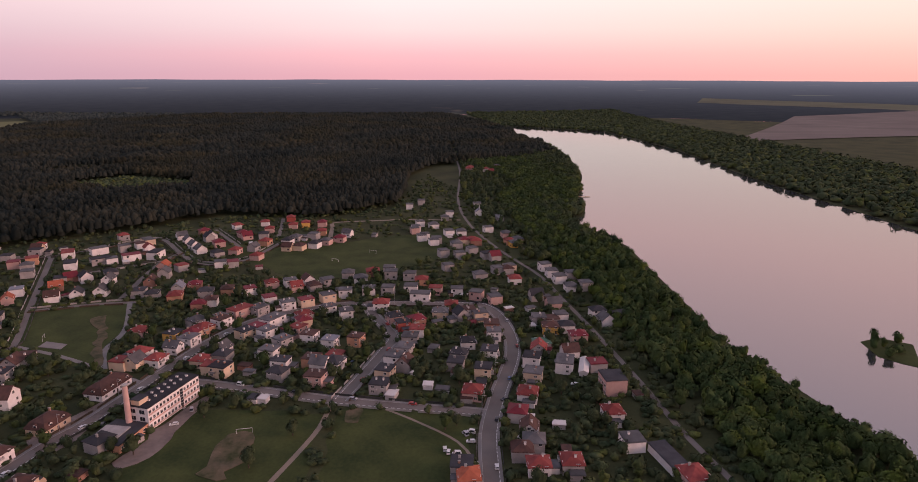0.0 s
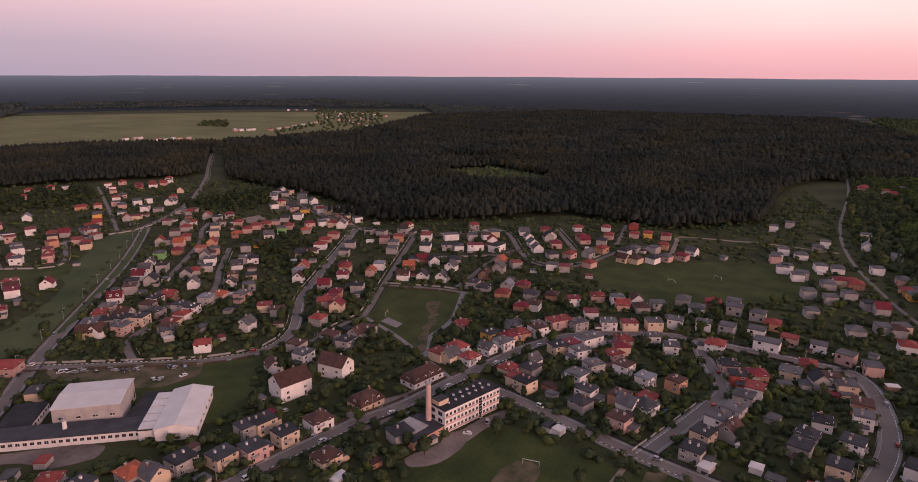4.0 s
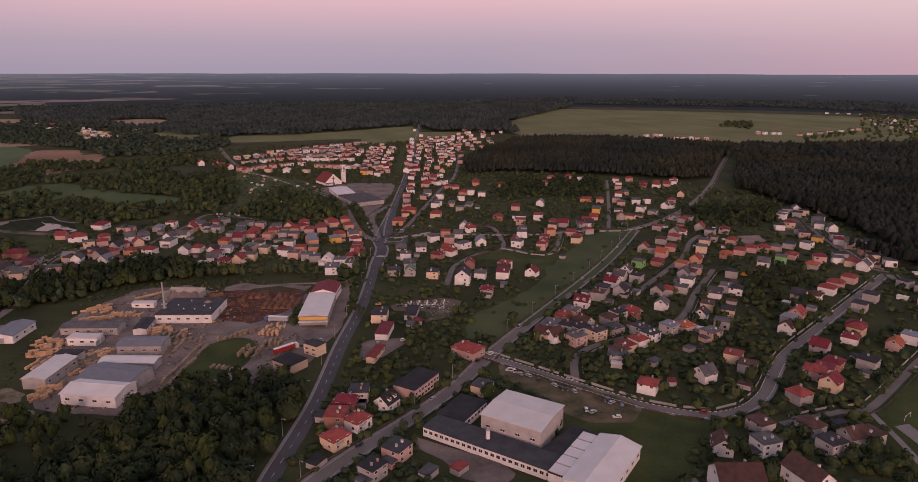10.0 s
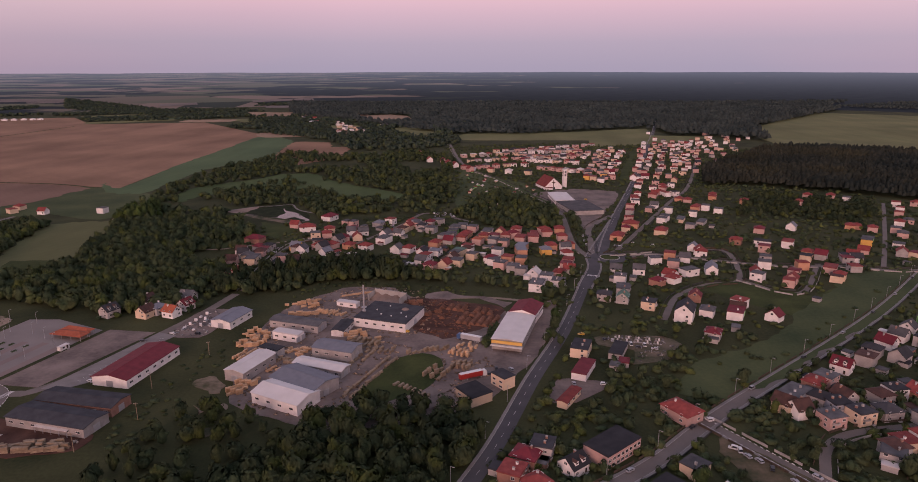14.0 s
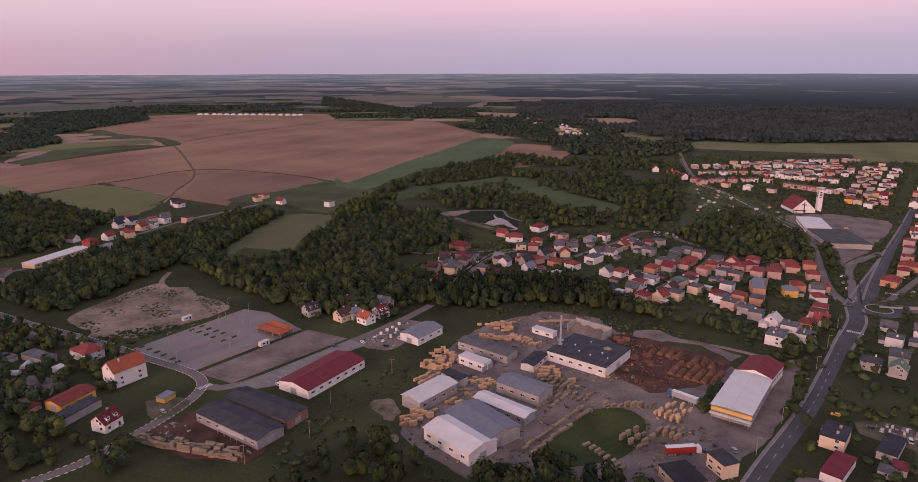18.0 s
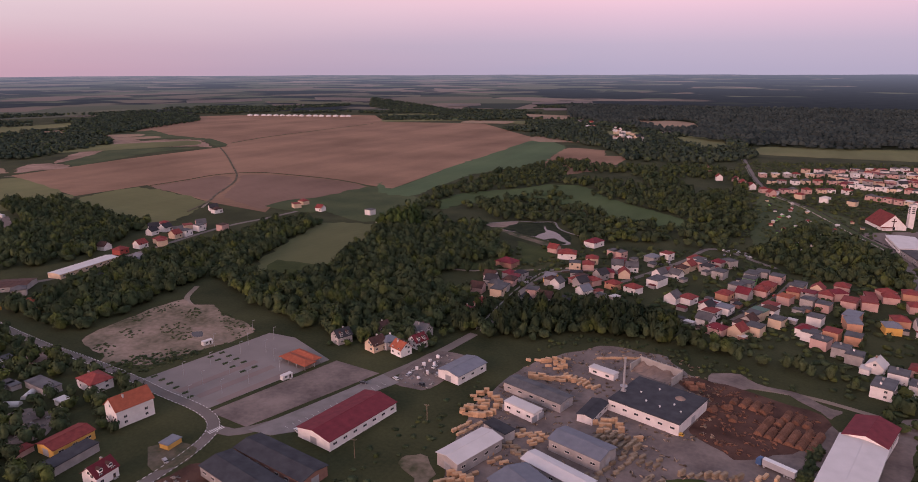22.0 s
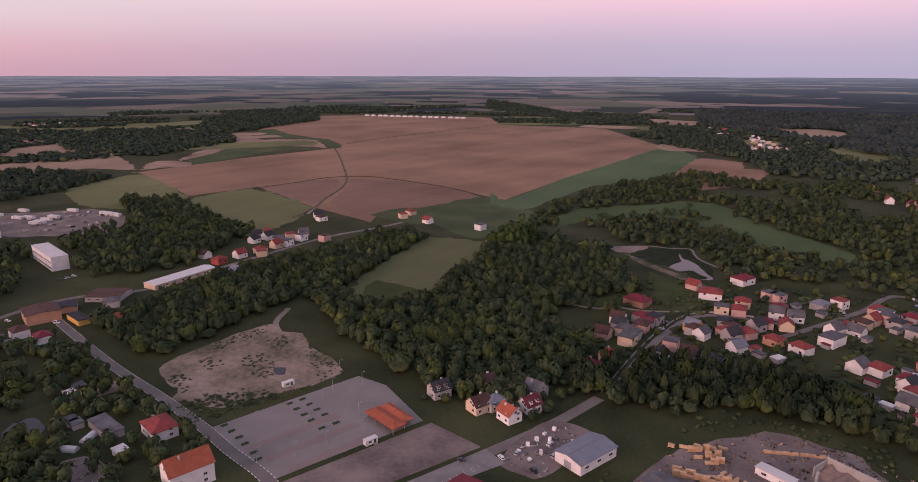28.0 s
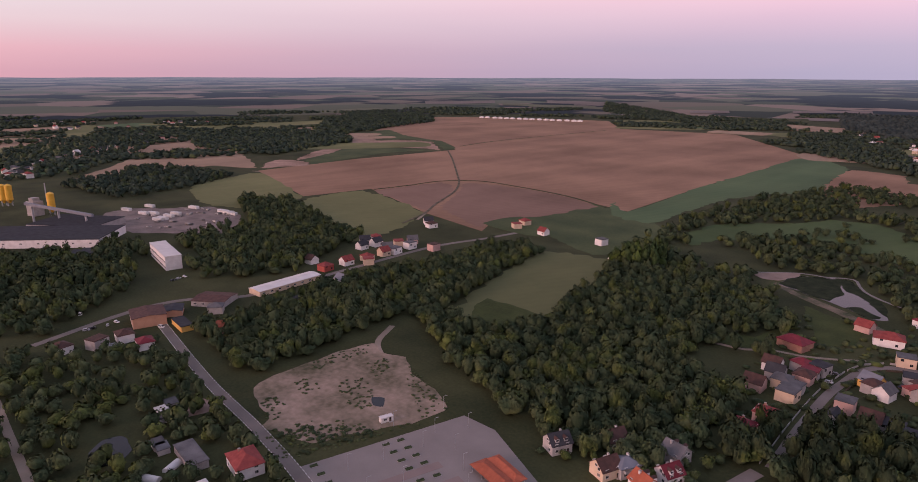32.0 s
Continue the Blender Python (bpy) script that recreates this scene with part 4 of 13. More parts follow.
def mansard_mesh(w, d, steep, rise):
    """A steep lower slope and a flatter hipped top."""
    def make():
        b = Build()
        rings = [(w / 2 + 0.5, d / 2 + 0.5, 0), (w / 2 + 0.5, d / 2 + 0.5, 0.25), (w / 2 - 1.5, d / 2 - 1.5, steep)]
        pts = [[(-x, -y, z), (x, -y, z), (x, y, z), (-x, y, z)] for x, y, z in rings]
        for lo, hi in zip(pts, pts[1:]):
            for i in range(4):
                j = (i + 1) % 4
                b.face([lo[i], lo[j], hi[j], hi[i]])
        t, r = pts[2], (w - d) / 2
        a, c = (-r, 0, steep + rise), (r, 0, steep + rise)
        b.face([t[0], t[1], c, a])
        b.face([t[1], t[2], c])
        b.face([t[2], t[3], a, c])
        b.face([t[3], t[0], a])
        b.face(pts[0][::-1])
        return b.mesh("roof", [ROOFS["brown"]])
    return cached(("mansard", w, d), make)


def villa(x, y, turn, w, d, wall, roof, dormers, label):
    """A house with a mansard roof and a row of dormers on its street side."""
    ob = thing("villa", pose(x, y, 0, 0, 0, turn), label, "house")
    TAKEN.append((x, y, w * 0.55))
    part("wall", wall_mesh(w, d, 3.4), ob, "", None, WALLS[wall])
    part("roof", mansard_mesh(w, d, 3.0, 1.8), ob, "", pose(0, 0, 3.4), ROOFS[roof])
    part("chimney", chimney_mesh(), ob, "", pose(0.2 * w, 0.1 * d, 8.0))
    for i in range(dormers):
        u = -w / 2 + w * (i + 0.5) / dormers
        part("dormer", dormer_mesh(), ob, "white dormer with a small pitched roof", pose(u, -d / 2 + 1.3, 4.6))
        part("window", window_mesh(1.6, 1.4), ob, "", pose(u, -d / 2, 1.2))
    part("dormer", dormer_mesh(), ob, "white dormer with a small pitched roof", pose(-w / 2 + 1.3, 0, 4.6, 0, 0, -90))
    for u in (-0.25, 0.25):
        part("window", window_mesh(1.6, 1.4), ob, "", pose(-w / 2, u * d, 1.2, 0, 0, -90))
    part("door", door_mesh(), ob, "", pose(0, -d / 2, 0.3))
    return ob


TAKEN = []
WORDS = {"c": "flat roof", "g": "pitched roof", "h": "hipped roof", "s": "low flat roof"}
hrng = random.Random(7)


def house(x, y, turn, kind, wall, roof, w=10.0, d=9.5, h=6.2, near=True):
    """A town house: c flat-roofed cube, g gabled, h hipped, s low shed. near: windows on all sides."""
    if not near and kind != "s" and math.hypot(x, y - 150) > 410:
        return far_house(x, y, turn, kind, wall, roof, w, d, h)
    storeys = 1 if h < 4.6 else 2
    shape = {"c": "flat", "s": "flat", "g": "gable", "h": "hip"}[kind]
    rise = {"c": 0.0, "s": 0.0, "g": d * 0.40, "h": d * 0.27}[kind]
    what = "shed" if kind == "s" else "house"
    label = f"{wall} {'single-storey' if storeys == 1 else 'two-storey'} {what} with a {roof} {WORDS[kind]}"
    ob = thing(what, pose(x, y, 0, 0, 0, turn), label, what, "houses of the town")
    TAKEN.append((x, y, max(w, d) * 0.62))
    part("wall", wall_mesh(w, d, h, rise if kind == "g" else 0.0), ob, "", None, WALLS[wall])
    part("roof", roof_mesh(shape, w, d, rise), ob, "", pose(0, 0, h), ROOFS[roof])
    if kind == "s":
        return ob
    for i in range(1 if kind != "c" or not near else 2):
        cx, cy = (w * (0.18 - 0.4 * i), d * 0.12)
        part("chimney", chimney_mesh(), ob, "", pose(cx, cy, h + (0.4 if kind == "c" else rise * 0.82)), WALLS[hrng.choice(("brick", "white", "grey"))])
    wm = window_mesh(1.6, 1.4)
    cols = (-0.28, 0.28)
    for s in range(storeys):
        z = 1.4 + s * 2.8
        for u in cols:
            if not (s == 0 and u > 0) and not (not near and s == 0):
                part("window", wm, ob, "", pose(u * w, -d / 2, z))
            if near:
                part("window", wm, ob, "", pose(u * w, d / 2, z, 0, 0, 180))
        if near:
            part("window", wm, ob, "", pose(w / 2, 0.2 * d, z, 0, 0, 90))
            part("window", wm, ob, "", pose(-w / 2, -0.2 * d, z, 0, 0, -90))
    if kind == "g":
        part("window", wm, ob, "", pose(w / 2, 0, h + 0.4, 0, 0, 90))
        part("window", wm, ob, "", pose(-w / 2, 0, h + 0.4, 0, 0, -90))
    if near:
        part("door", door_mesh(), ob, "", pose(0.28 * w, -d / 2, 0.35))
    if near and kind == "g" and w < 13 and hrng.random() < 0.5:
        for u in (-0.22, 0.22):
            part("dormer", dormer_mesh(), ob, "", pose(u * w, -d * 0.30, h + rise * 0.40), WALLS[wall])
    if near and kind in "ch" and hrng.random() < 0.5:
        low = part("annex", wall_mesh(4.0, 6.0, 2.8), ob, "low garage wing", pose((w / 2 + 2.0) * (1 if hrng.random() < 0.5 else -1), d * 0.12, 0), WALLS[wall])
        part("roof", roof_mesh("flat", 4.0, 6.0, 0), low, "", pose(0, 0, 2.8), ROOFS["grey"])
    if kind in "ch" and near and storeys == 2:
        part("balcony", balcony_mesh(3.6), ob, "", pose(-0.2 * w, -d / 2, 3.3))
    return ob


FARV, FARF, FARS = [], [], []
FARMATS = list(WALLS.values()) + list(ROOFS.values())


def far_house(x, y, turn, kind, wall, roof, w, d, h):
    """A house of a distant estate, gathered into one object."""
    shape = {"c": "flat", "g": "gable", "h": "hip"}[kind]
    rise = {"c": 0.0, "g": d * 0.40, "h": d * 0.27}[kind]
    TAKEN.append((x, y, 6))
    for me, m, mat in ((wall_mesh(w, d, h, rise if kind == "g" else 0.0), pose(x, y, 0, 0, 0, turn), WALLS[wall]), (roof_mesh(shape, w, d, rise), pose(x, y, h, 0, 0, turn), ROOFS[roof]), (window_mesh(1.6, 1.4), pose(x, y, 1.5, 0, 0, turn) @ pose(w * 0.25, -d / 2, 0), GLASS), (window_mesh(1.6, 1.4), pose(x, y, 4.0, 0, 0, turn) @ pose(-w * 0.25, -d / 2, 0), GLASS)):
        k = len(FARV)
        FARV.extend(tuple(m @ v.co) for v in me.vertices)
        for p in me.polygons:
            FARF.append(tuple(k + i for i in p.vertices))
            FARS.append(FARMATS.index(mat) if mat in FARMATS else len(FARMATS))


def strip_window(w, h, n):
    """A band of n panes in white frames."""
    def make():
        b = Build()
        b.box(-w / 2, -0.08, 0, w / 2, 0.05, h, 0, True)
        s = w / n
        for i in range(n):
            b.face([(-w / 2 + i * s + 0.08, -0.085, 0.1), (-w / 2 + (i + 1) * s - 0.08, -0.085, 0.1), (-w / 2 + (i + 1) * s - 0.08, -0.085, h - 0.1), (-w / 2 + i * s + 0.08, -0.085, h - 0.1)], 1)
        return b.mesh("window", [WHITE, GLASS])
    return cached(("strip", w, h, n), make)


def shed(x, y, turn, w, d, h, rise, wall, roof, label, name="warehouse", gates=1, windows=4, flat=False):
    """A works building: long along x, low gable or flat roof with a parapet, gates and window bands."""
    ob = thing(name, pose(x, y, 0, 0, 0, turn), label, name.replace("_", " "))
    TAKEN.append((x, y, max(w, d) * 0.5))
    wm = WALLS[wall] if wall in WALLS else ROOFS[wall]
    part("wall", wall_mesh(w, d, h, 0 if flat else rise), ob, "", None, wm)
    if flat:
        part("roof", roof_mesh("flat", w, d, 0), ob, "", pose(0, 0, h), ROOFS[roof])
    else:
        part("roof", roof_mesh("gable", w, d, rise), ob, "", pose(0, 0, h), ROOFS[roof])
    ww = window_mesh(1.9, 1.6) if "wing" in name or "apart" in name else window_mesh(2.4, 1.2)
    rows_ = (0.55,) if h < 6.2 or "hall" in name or "ware" in name or "saw" in name or "super" in name else (0.2, 0.62)
    for i in range(windows):
        u = -w / 2 + w * (i + 0.5) / windows
        for s, a in ((-1, 0), (1, 180)):
            for k in rows_:
                part("window", ww, ob, "", pose(u, s * d / 2, h * k - 0.6, 0, 0, a))
    gm = cached("gate", gate_mesh)
    for i in range(gates):
        part("gate", gm, ob, "", pose(w / 2, (i - (gates - 1) / 2) * 5.5, 0.05, 0, 0, 90))
        part("gate", gm, ob, "", pose(-w / 2, (i - (gates - 1) / 2) * 5.5, 0.05, 0, 0, -90))
    return ob


def gate_mesh():
    """A sectional gate: one ribbed leaf."""
    out = []
    for i in range(5):
        out += [(-0.08, 0.05 + i * 0.7), (-0.13, 0.1 + i * 0.7), (-0.13, 0.68 + i * 0.7), (-0.08, 0.73 + i * 0.7)]
    out = out + [(0.05, 3.55), (0.05, 0.05)]
    n = len(out)
    v = [(-2.0, y, z) for y, z in out] + [(2.0, y, z) for y, z in out]
    f = [(i, (i + 1) % n, n + (i + 1) % n, n + i)[::-1] for i in range(n)] + [tuple(range(n)), tuple(range(2 * n - 1, n - 1, -1))]
    return mesh_of("gate", v, f, [METAL])


shed(-85.5, 323.4, -25, 29.7, 17.3, 6.0, 2, "white", "pale", "long shed with a pale pinkish metal roof", "warehouse", gates=1, windows=4)
shed(-80.2, 338.5, -30, 31.2, 19.3, 6.5, 2, "grey", "blue", "long grey shed with a bluish metal roof", "warehouse", gates=1, windows=5)
shed(-115.7, 357.3, 71, 28.0, 12.5, 6.0, 1.2, "grey", "pale", "pale corrugated timber shed with a ridge light", "warehouse", gates=1, windows=4)
shed(-72.2, 380.6, -16, 25.8, 13.8, 6.0, 1.6, "grey", "blue", "grey concrete shed with a bluish metal roof", "warehouse", gates=1, windows=4)
shed(-76.3, 359.1, -19, 31.3, 9.2, 4.5, 1, "grey", "pale", "low old shed with a pale roof", "warehouse", gates=1, windows=5)
shed(-107.5, 421.7, -16, 35.6, 11.3, 5.0, 1, "grey", "grey", "old grey sawmill shed with patched roof", "warehouse", gates=1, windows=5)
shed(-108.2, 402.3, -18, 18.4, 7.0, 5.0, 0, "white", "pale", "white flat-roofed drying kilns", "warehouse", gates=2, windows=3, flat=True)
shed(-49.3, 435.7, -16, 36.8, 32.8, 6.0, 0, "white", "dark", "sawmill hall with white walls and black flat roof", "sawmill", gates=1, windows=6, flat=True)
shed(-83.1, 461.9, -17, 15.6, 5.2, 3.4, 0, "white", "pale", "small white flat-roofed site office", "site_office", gates=0, windows=2, flat=True)
shed(-77.0, 416.4, 81, 18.7, 8.0, 4.0, 0.8, "white", "dark", "small office with a dark roof", "site_office", gates=0, windows=3)
shed(-111.1, 378.9, -21, 13.7, 6.5, 5.0, 0, "grey", "dark", "dark open-sided timber store", "warehouse", gates=0, windows=2, flat=True)
shed(33.5, 413.6, 76, 46.5, 18.4, 6.5, 0.8, "grey", "pale", "retail hall with pale roof and yellow fascia", "supermarket", gates=0, windows=7)
shed(42.7, 446.0, 72, 22.9, 17.5, 7.0, 2.5, "white", "maroon", "rear wing of the retail hall with maroon roof", "supermarket_wing", gates=0, windows=7)
shed(-180.5, 357.2, 80, 44.4, 21.6, 5.0, 2, "white", "maroon", "long white hall with a maroon metal roof", "market_hall", gates=1, windows=7)
shed(-154.5, 429.0, 75, 23.9, 14.9, 5.0, 1.5, "white", "blue", "white hall with pale grey metal roof", "warehouse", gates=1, windows=3)
shed(-188.0, 297.7, -12, 44.8, 15.2, 5.0, 1.2, "grey", "dark", "dark blue-roofed storage hall", "warehouse", gates=1, windows=7)
shed(-186.0, 315.0, -9, 43.3, 13.9, 5.0, 1.2, "brick", "dark", "dark-roofed storage hall with brick end", "warehouse", gates=1, windows=7)
shed(-284.3, 284.9, 89, 19.2, 12.0, 4.5, 1.5, "yellow", "red", "long shed with red roof and yellow walls", "warehouse", gates=1, windows=3)
shed(108.8, 230.1, -48, 29.5, 26.5, 11.0, 1, "grey", "pale", "tall grey sports hall with white roof", "sports_hall", gates=0, windows=4)
shed(127.6, 188.8, 39, 39.5, 18.2, 6.0, 2, "white", "pale", "white hall with a bright metal roof", "factory_hall", gates=1, windows=6)
shed(90.3, 218.4, -50, 67.3, 13.0, 4.5, 0, "white", "dark", "long low factory wing with black roof and window bands", "factory_wing", gates=0, windows=23, flat=True)
shed(86.4, 251.6, 42, 22.7, 14.5, 4.5, 0, "white", "dark", "side wing of the factory with black roof", "factory_wing", gates=0, windows=7, flat=True)
shed(123.0, 208.4, 32, 25.4, 13.2, 4.5, 0, "white", "dark", "rear wing of the factory with black roof", "factory_wing", gates=0, windows=8, flat=True)
shed(71.5, 284.1, 43, 23.4, 13.1, 6.5, 0, "pink", "dark", "long two-storey pink house with black flat roof", "apartment_house", gates=0, windows=8, flat=True)
shed(209.9, -155.5, -176, 13.2, 11.4, 9.0, 0, "pink", "dark", "three-storey pink apartment house with flat roof", "apartment_house", gates=0, windows=4, flat=True)
shed(233.6, -145.8, 165, 18.9, 4.6, 4.0, 1, "white", "pale", "narrow pale metal-roofed workshop", "workshop", gates=0, windows=3)
shed(124.5, 797.9, -77, 59.4, 38.4, 5.0, 0, "grey", "grey", "flat grey-roofed shopping hall beside the church", "shopping_hall", gates=0, windows=8, flat=True)
shed(108.6, 854.9, -85, 55.0, 24.3, 5.0, 0.6, "white", "pale", "white entrance wing of the shopping hall", "shopping_wing", gates=0, windows=18)
shed(-535.3, 466.2, 96, 57.1, 14.2, 4.0, 1, "cream", "pale", "long low shed with pale ribbed roof", "row_shed", gates=0, windows=8)
shed(-671.1, 423.7, -8, 59.9, 13.5, 12.0, 0, "white", "pale", "tall white slab block of flats", "apartment_block", gates=0, windows=20, flat=True)
shed(-530.9, 359.7, -13, 21.4, 20.7, 7.0, 1, "orange", "brown", "old orange-brown brick granary", "granary", gates=0, windows=3)
shed(-829.9, 365.8, 50, 128.9, 60.8, 8.0, 0, "white", "dark", "large dark-roofed works hall with white window bands", "works_hall", gates=0, windows=8, flat=True)
shed(-876.6, 405.1, 38, 78.3, 52.5, 7.0, 0, "grey", "dark", "dark-roofed works hall with skylights", "works_hall", gates=0, windows=8, flat=True)
shed(58.2, 330.9, 60, 18.1, 5.2, 3.6, 0.6, "cream", "red", "narrow shed with red roof", "row_shed", gates=0, windows=3)
shed(9.7, 331.3, -53, 14.8, 12.7, 5.0, 0, "cream", "dark", "low shop with yellow wall and dark roof", "shop", gates=0, windows=2, flat=True)
shed(24.9, 346.7, -49, 10.5, 7.8, 6.5, 0, "cream", "dark", "cream cubic house with black roof", "house_block", gates=0, windows=2, flat=True)
shed(-535.1, 378.4, 154, 14.7, 12.0, 4.0, 1, "orange", "dark", "small orange workshop with a dark roof", "workshop", gates=0, windows=2)
shed(-537.7, 409.1, 37, 25.1, 21.1, 4.0, 1.2, "grey", "brown", "long old workshop with a brown roof", "workshop", gates=0, windows=4)
shed(-741.6, 375.0, 153, 22.2, 19.3, 4.0, 0.6, "grey", "dark", "low dark-roofed workshop among trees", "workshop", gates=0, windows=3)
far_house(225, 944, 252, "c", "white", "red", 10.0, 9.0, 6.0)
far_house(203, 862, 254, "c", "pink", "red", 10.0, 9.5, 5.8)
far_house(186, 804, 250, "c", "pink", "red", 10.0, 9.5, 6.0)
far_house(167, 710, 159, "h", "orange", "red", 16.0, 12.0, 5.2)
far_house(144, 660, 66, "h", "orange", "red", 15.5, 11.5, 5.0)
far_house(260, 947, 65, "h", "pink", "red", 10.5, 9.5, 5.0)
far_house(244, 900, 157, "h", "pink", "red", 10.5, 9.5, 4.8)
far_house(216, 811, 158, "g", "white", "grey", 9.5, 8.5, 4.8)
far_house(226, 785, 248, "c", "white", "grey", 10.0, 9.5, 6.6)
far_house(265, 843, 247, "h", "pink", "red", 10.5, 9.5, 5.2)
far_house(265, 805, 242, "h", "pink", "red", 10.0, 9.0, 4.8)
far_house(249, 767, 249, "c", "white", "grey", 9.5, 9.0, 6.2)
far_house(309, 884, 245, "h", "orange", "red", 10.0, 9.0, 4.8)
far_house(274, 801, 246, "c", "white", "grey", 10.0, 9.0, 6.6)
far_house(283, 783, 246, "c", "white", "grey", 10.5, 9.5, 6.4)
far_house(192, 682, 246, "h", "cream", "red", 15.5, 11.5, 5.2)
far_house(212, 745, 249, "c", "white", "grey", 10.0, 9.5, 6.2)
house(228.2, 741.4, 247, "s", "cream", "grey", 19.5, 7.5, 3.8, near=False)
far_house(228, 705, 245, "c", "grey", "grey", 9.5, 9.0, 5.8)
house(253.0, 712.8, 248, "s", "grey", "grey", 7.5, 5.5, 2.6, near=False)
far_house(421, 1729, 78, "c", "white", "grey", 9.5, 9.0, 5.8)
far_house(401, 1577, 253, "c", "white", "red", 10.0, 9.5, 6.4)
far_house(363, 1397, 251, "c", "pink", "grey", 10.0, 9.5, 5.8)
far_house(339, 1279, 256, "c", "white", "grey", 9.5, 9.0, 6.4)
far_house(403, 1453, 258, "c", "pink", "red", 10.0, 9.0, 6.6)
far_house(446, 1512, 253, "c", "white", "grey", 9.0, 8.5, 6.2)
far_house(355, 1252, 68, "c", "pink", "grey", 9.5, 9.0, 6.0)
far_house(396, 1296, 72, "c", "white", "red", 9.5, 8.5, 5.8)
far_house(420, 1346, 74, "c", "pink", "grey", 9.5, 9.0, 6.6)
far_house(486, 1511, 258, "c", "white", "grey", 9.5, 9.0, 6.2)
far_house(541, 1619, 255, "c", "white", "red", 10.0, 9.5, 6.2)
far_house(482, 1394, 252, "c", "pink", "grey", 10.0, 9.5, 6.6)
far_house(540, 1510, 255, "c", "white", "grey", 9.5, 9.0, 6.4)
far_house(591, 1575, 252, "c", "pink", "red", 9.5, 9.0, 6.6)
far_house(628, 1616, 255, "c", "white", "grey", 10.0, 9.0, 5.8)
far_house(519, 1393, 251, "c", "white", "grey", 10.0, 9.0, 5.8)
far_house(308, 1134, 256, "c", "pink", "red", 10.0, 9.5, 5.8)
far_house(292, 1036, 72, "c", "pink", "grey", 9.5, 9.0, 6.4)
far_house(334, 1099, 70, "c", "white", "red", 10.0, 9.5, 6.4)
far_house(361, 1173, 68, "c", "pink", "grey", 9.0, 8.5, 6.4)
far_house(262, 1068, 258, "c", "pink", "red", 9.5, 9.0, 6.2)
house(160.5, 577.2, 185, "c", "white", "grey", 9.5, 9.0, 6.0, near=False)
house(177.5, 593.1, 160, "c", "orange", "red", 9.5, 9.0, 6.2, near=False)
house(173.7, 567.2, 160, "c", "pink", "grey", 9.5, 9.0, 6.4, near=False)
far_house(208, 609, 72, "g", "white", "red", 10.0, 9.0, 4.6)
far_house(206, 621, 245, "g", "white", "blue", 9.5, 8.5, 4.4)
house(121.9, 548.2, 346, "g", "white", "grey", 9.0, 8.5, 4.6, near=False)
house(140.5, 547.5, 347, "g", "white", "grey", 9.5, 8.5, 5.0, near=False)
house(120.9, 525.2, 252, "c", "white", "grey", 9.5, 9.0, 6.2, near=False)
house(117.7, 497.6, 258, "c", "grey", "grey", 14.5, 9.5, 6.0, near=False)
house(101.4, 483.3, 345, "h", "grey", "dark", 10.0, 9.0, 5.2)
house(114.0, 479.1, 252, "g", "grey", "green", 9.5, 8.5, 5.0)
house(129.8, 466.8, 67, "c", "cream", "dark", 10.0, 9.5, 6.0)
house(162.5, 534.8, 131, "g", "white", "red", 10.0, 9.0, 4.6, near=False)
house(148.5, 518.6, 42, "h", "brick", "maroon", 10.0, 9.0, 4.8, near=False)
house(180.4, 545.1, 27, "c", "white", "grey", 14.0, 9.0, 5.8, near=False)
house(200.1, 550.8, 80, "g", "white", "blue", 10.0, 9.5, 4.6, near=False)
house(167.0, 484.1, 249, "g", "brick", "maroon", 9.5, 8.5, 4.8, near=False)
house(149.3, 447.4, 247, "g", "white", "dark", 17.5, 11.5, 8.2)
house(166.6, 454.9, 243, "h", "white", "grey", 10.0, 9.0, 5.0, near=False)
house(184.9, 452.2, 244, "c", "white", "maroon", 15.5, 10.0, 5.8, near=False)
house(194.0, 471.2, 225, "c", "white", "red", 10.0, 9.5, 6.6, near=False)
house(208.7, 447.6, 45, "g", "white", "maroon", 9.5, 9.0, 4.4, near=False)
house(157.8, 415.3, 243, "h", "grey", "maroon", 10.0, 9.0, 5.0)
house(176.5, 428.6, 246, "s", "grey", "grey", 7.0, 5.0, 3.0)
far_house(276, 638, 333, "c", "white", "dark", 14.5, 9.5, 6.0)
far_house(299, 637, 60, "c", "white", "red", 14.5, 9.5, 6.4)
far_house(254, 646, 330, "h", "brick", "red", 10.5, 9.5, 5.2)
far_house(294, 692, 65, "h", "pink", "maroon", 11.0, 10.0, 5.2)
far_house(332, 705, 56, "g", "white", "blue", 10.0, 9.0, 5.0)
far_house(258, 586, 338, "c", "grey", "grey", 9.5, 9.0, 6.0)
house(233.6, 544.3, 256, "g", "grey", "red", 9.5, 8.5, 5.0, near=False)
far_house(265, 546, 53, "c", "pink", "maroon", 9.0, 8.5, 5.8)
far_house(280, 566, 176, "c", "orange", "red", 9.0, 8.5, 6.6)
house(249.4, 519.4, 60, "c", "pink", "red", 9.0, 8.5, 6.2, near=False)
far_house(303, 606, 55, "h", "orange", "red", 10.0, 9.0, 5.0)
far_house(299, 557, 238, "c", "pink", "red", 14.5, 9.5, 5.8)
far_house(339, 599, 147, "g", "white", "red", 9.5, 9.0, 4.8)
far_house(357, 615, 147, "g", "pink", "red", 9.0, 8.5, 4.6)
far_house(377, 647, 61, "c", "yellow", "grey", 10.0, 9.5, 6.0)
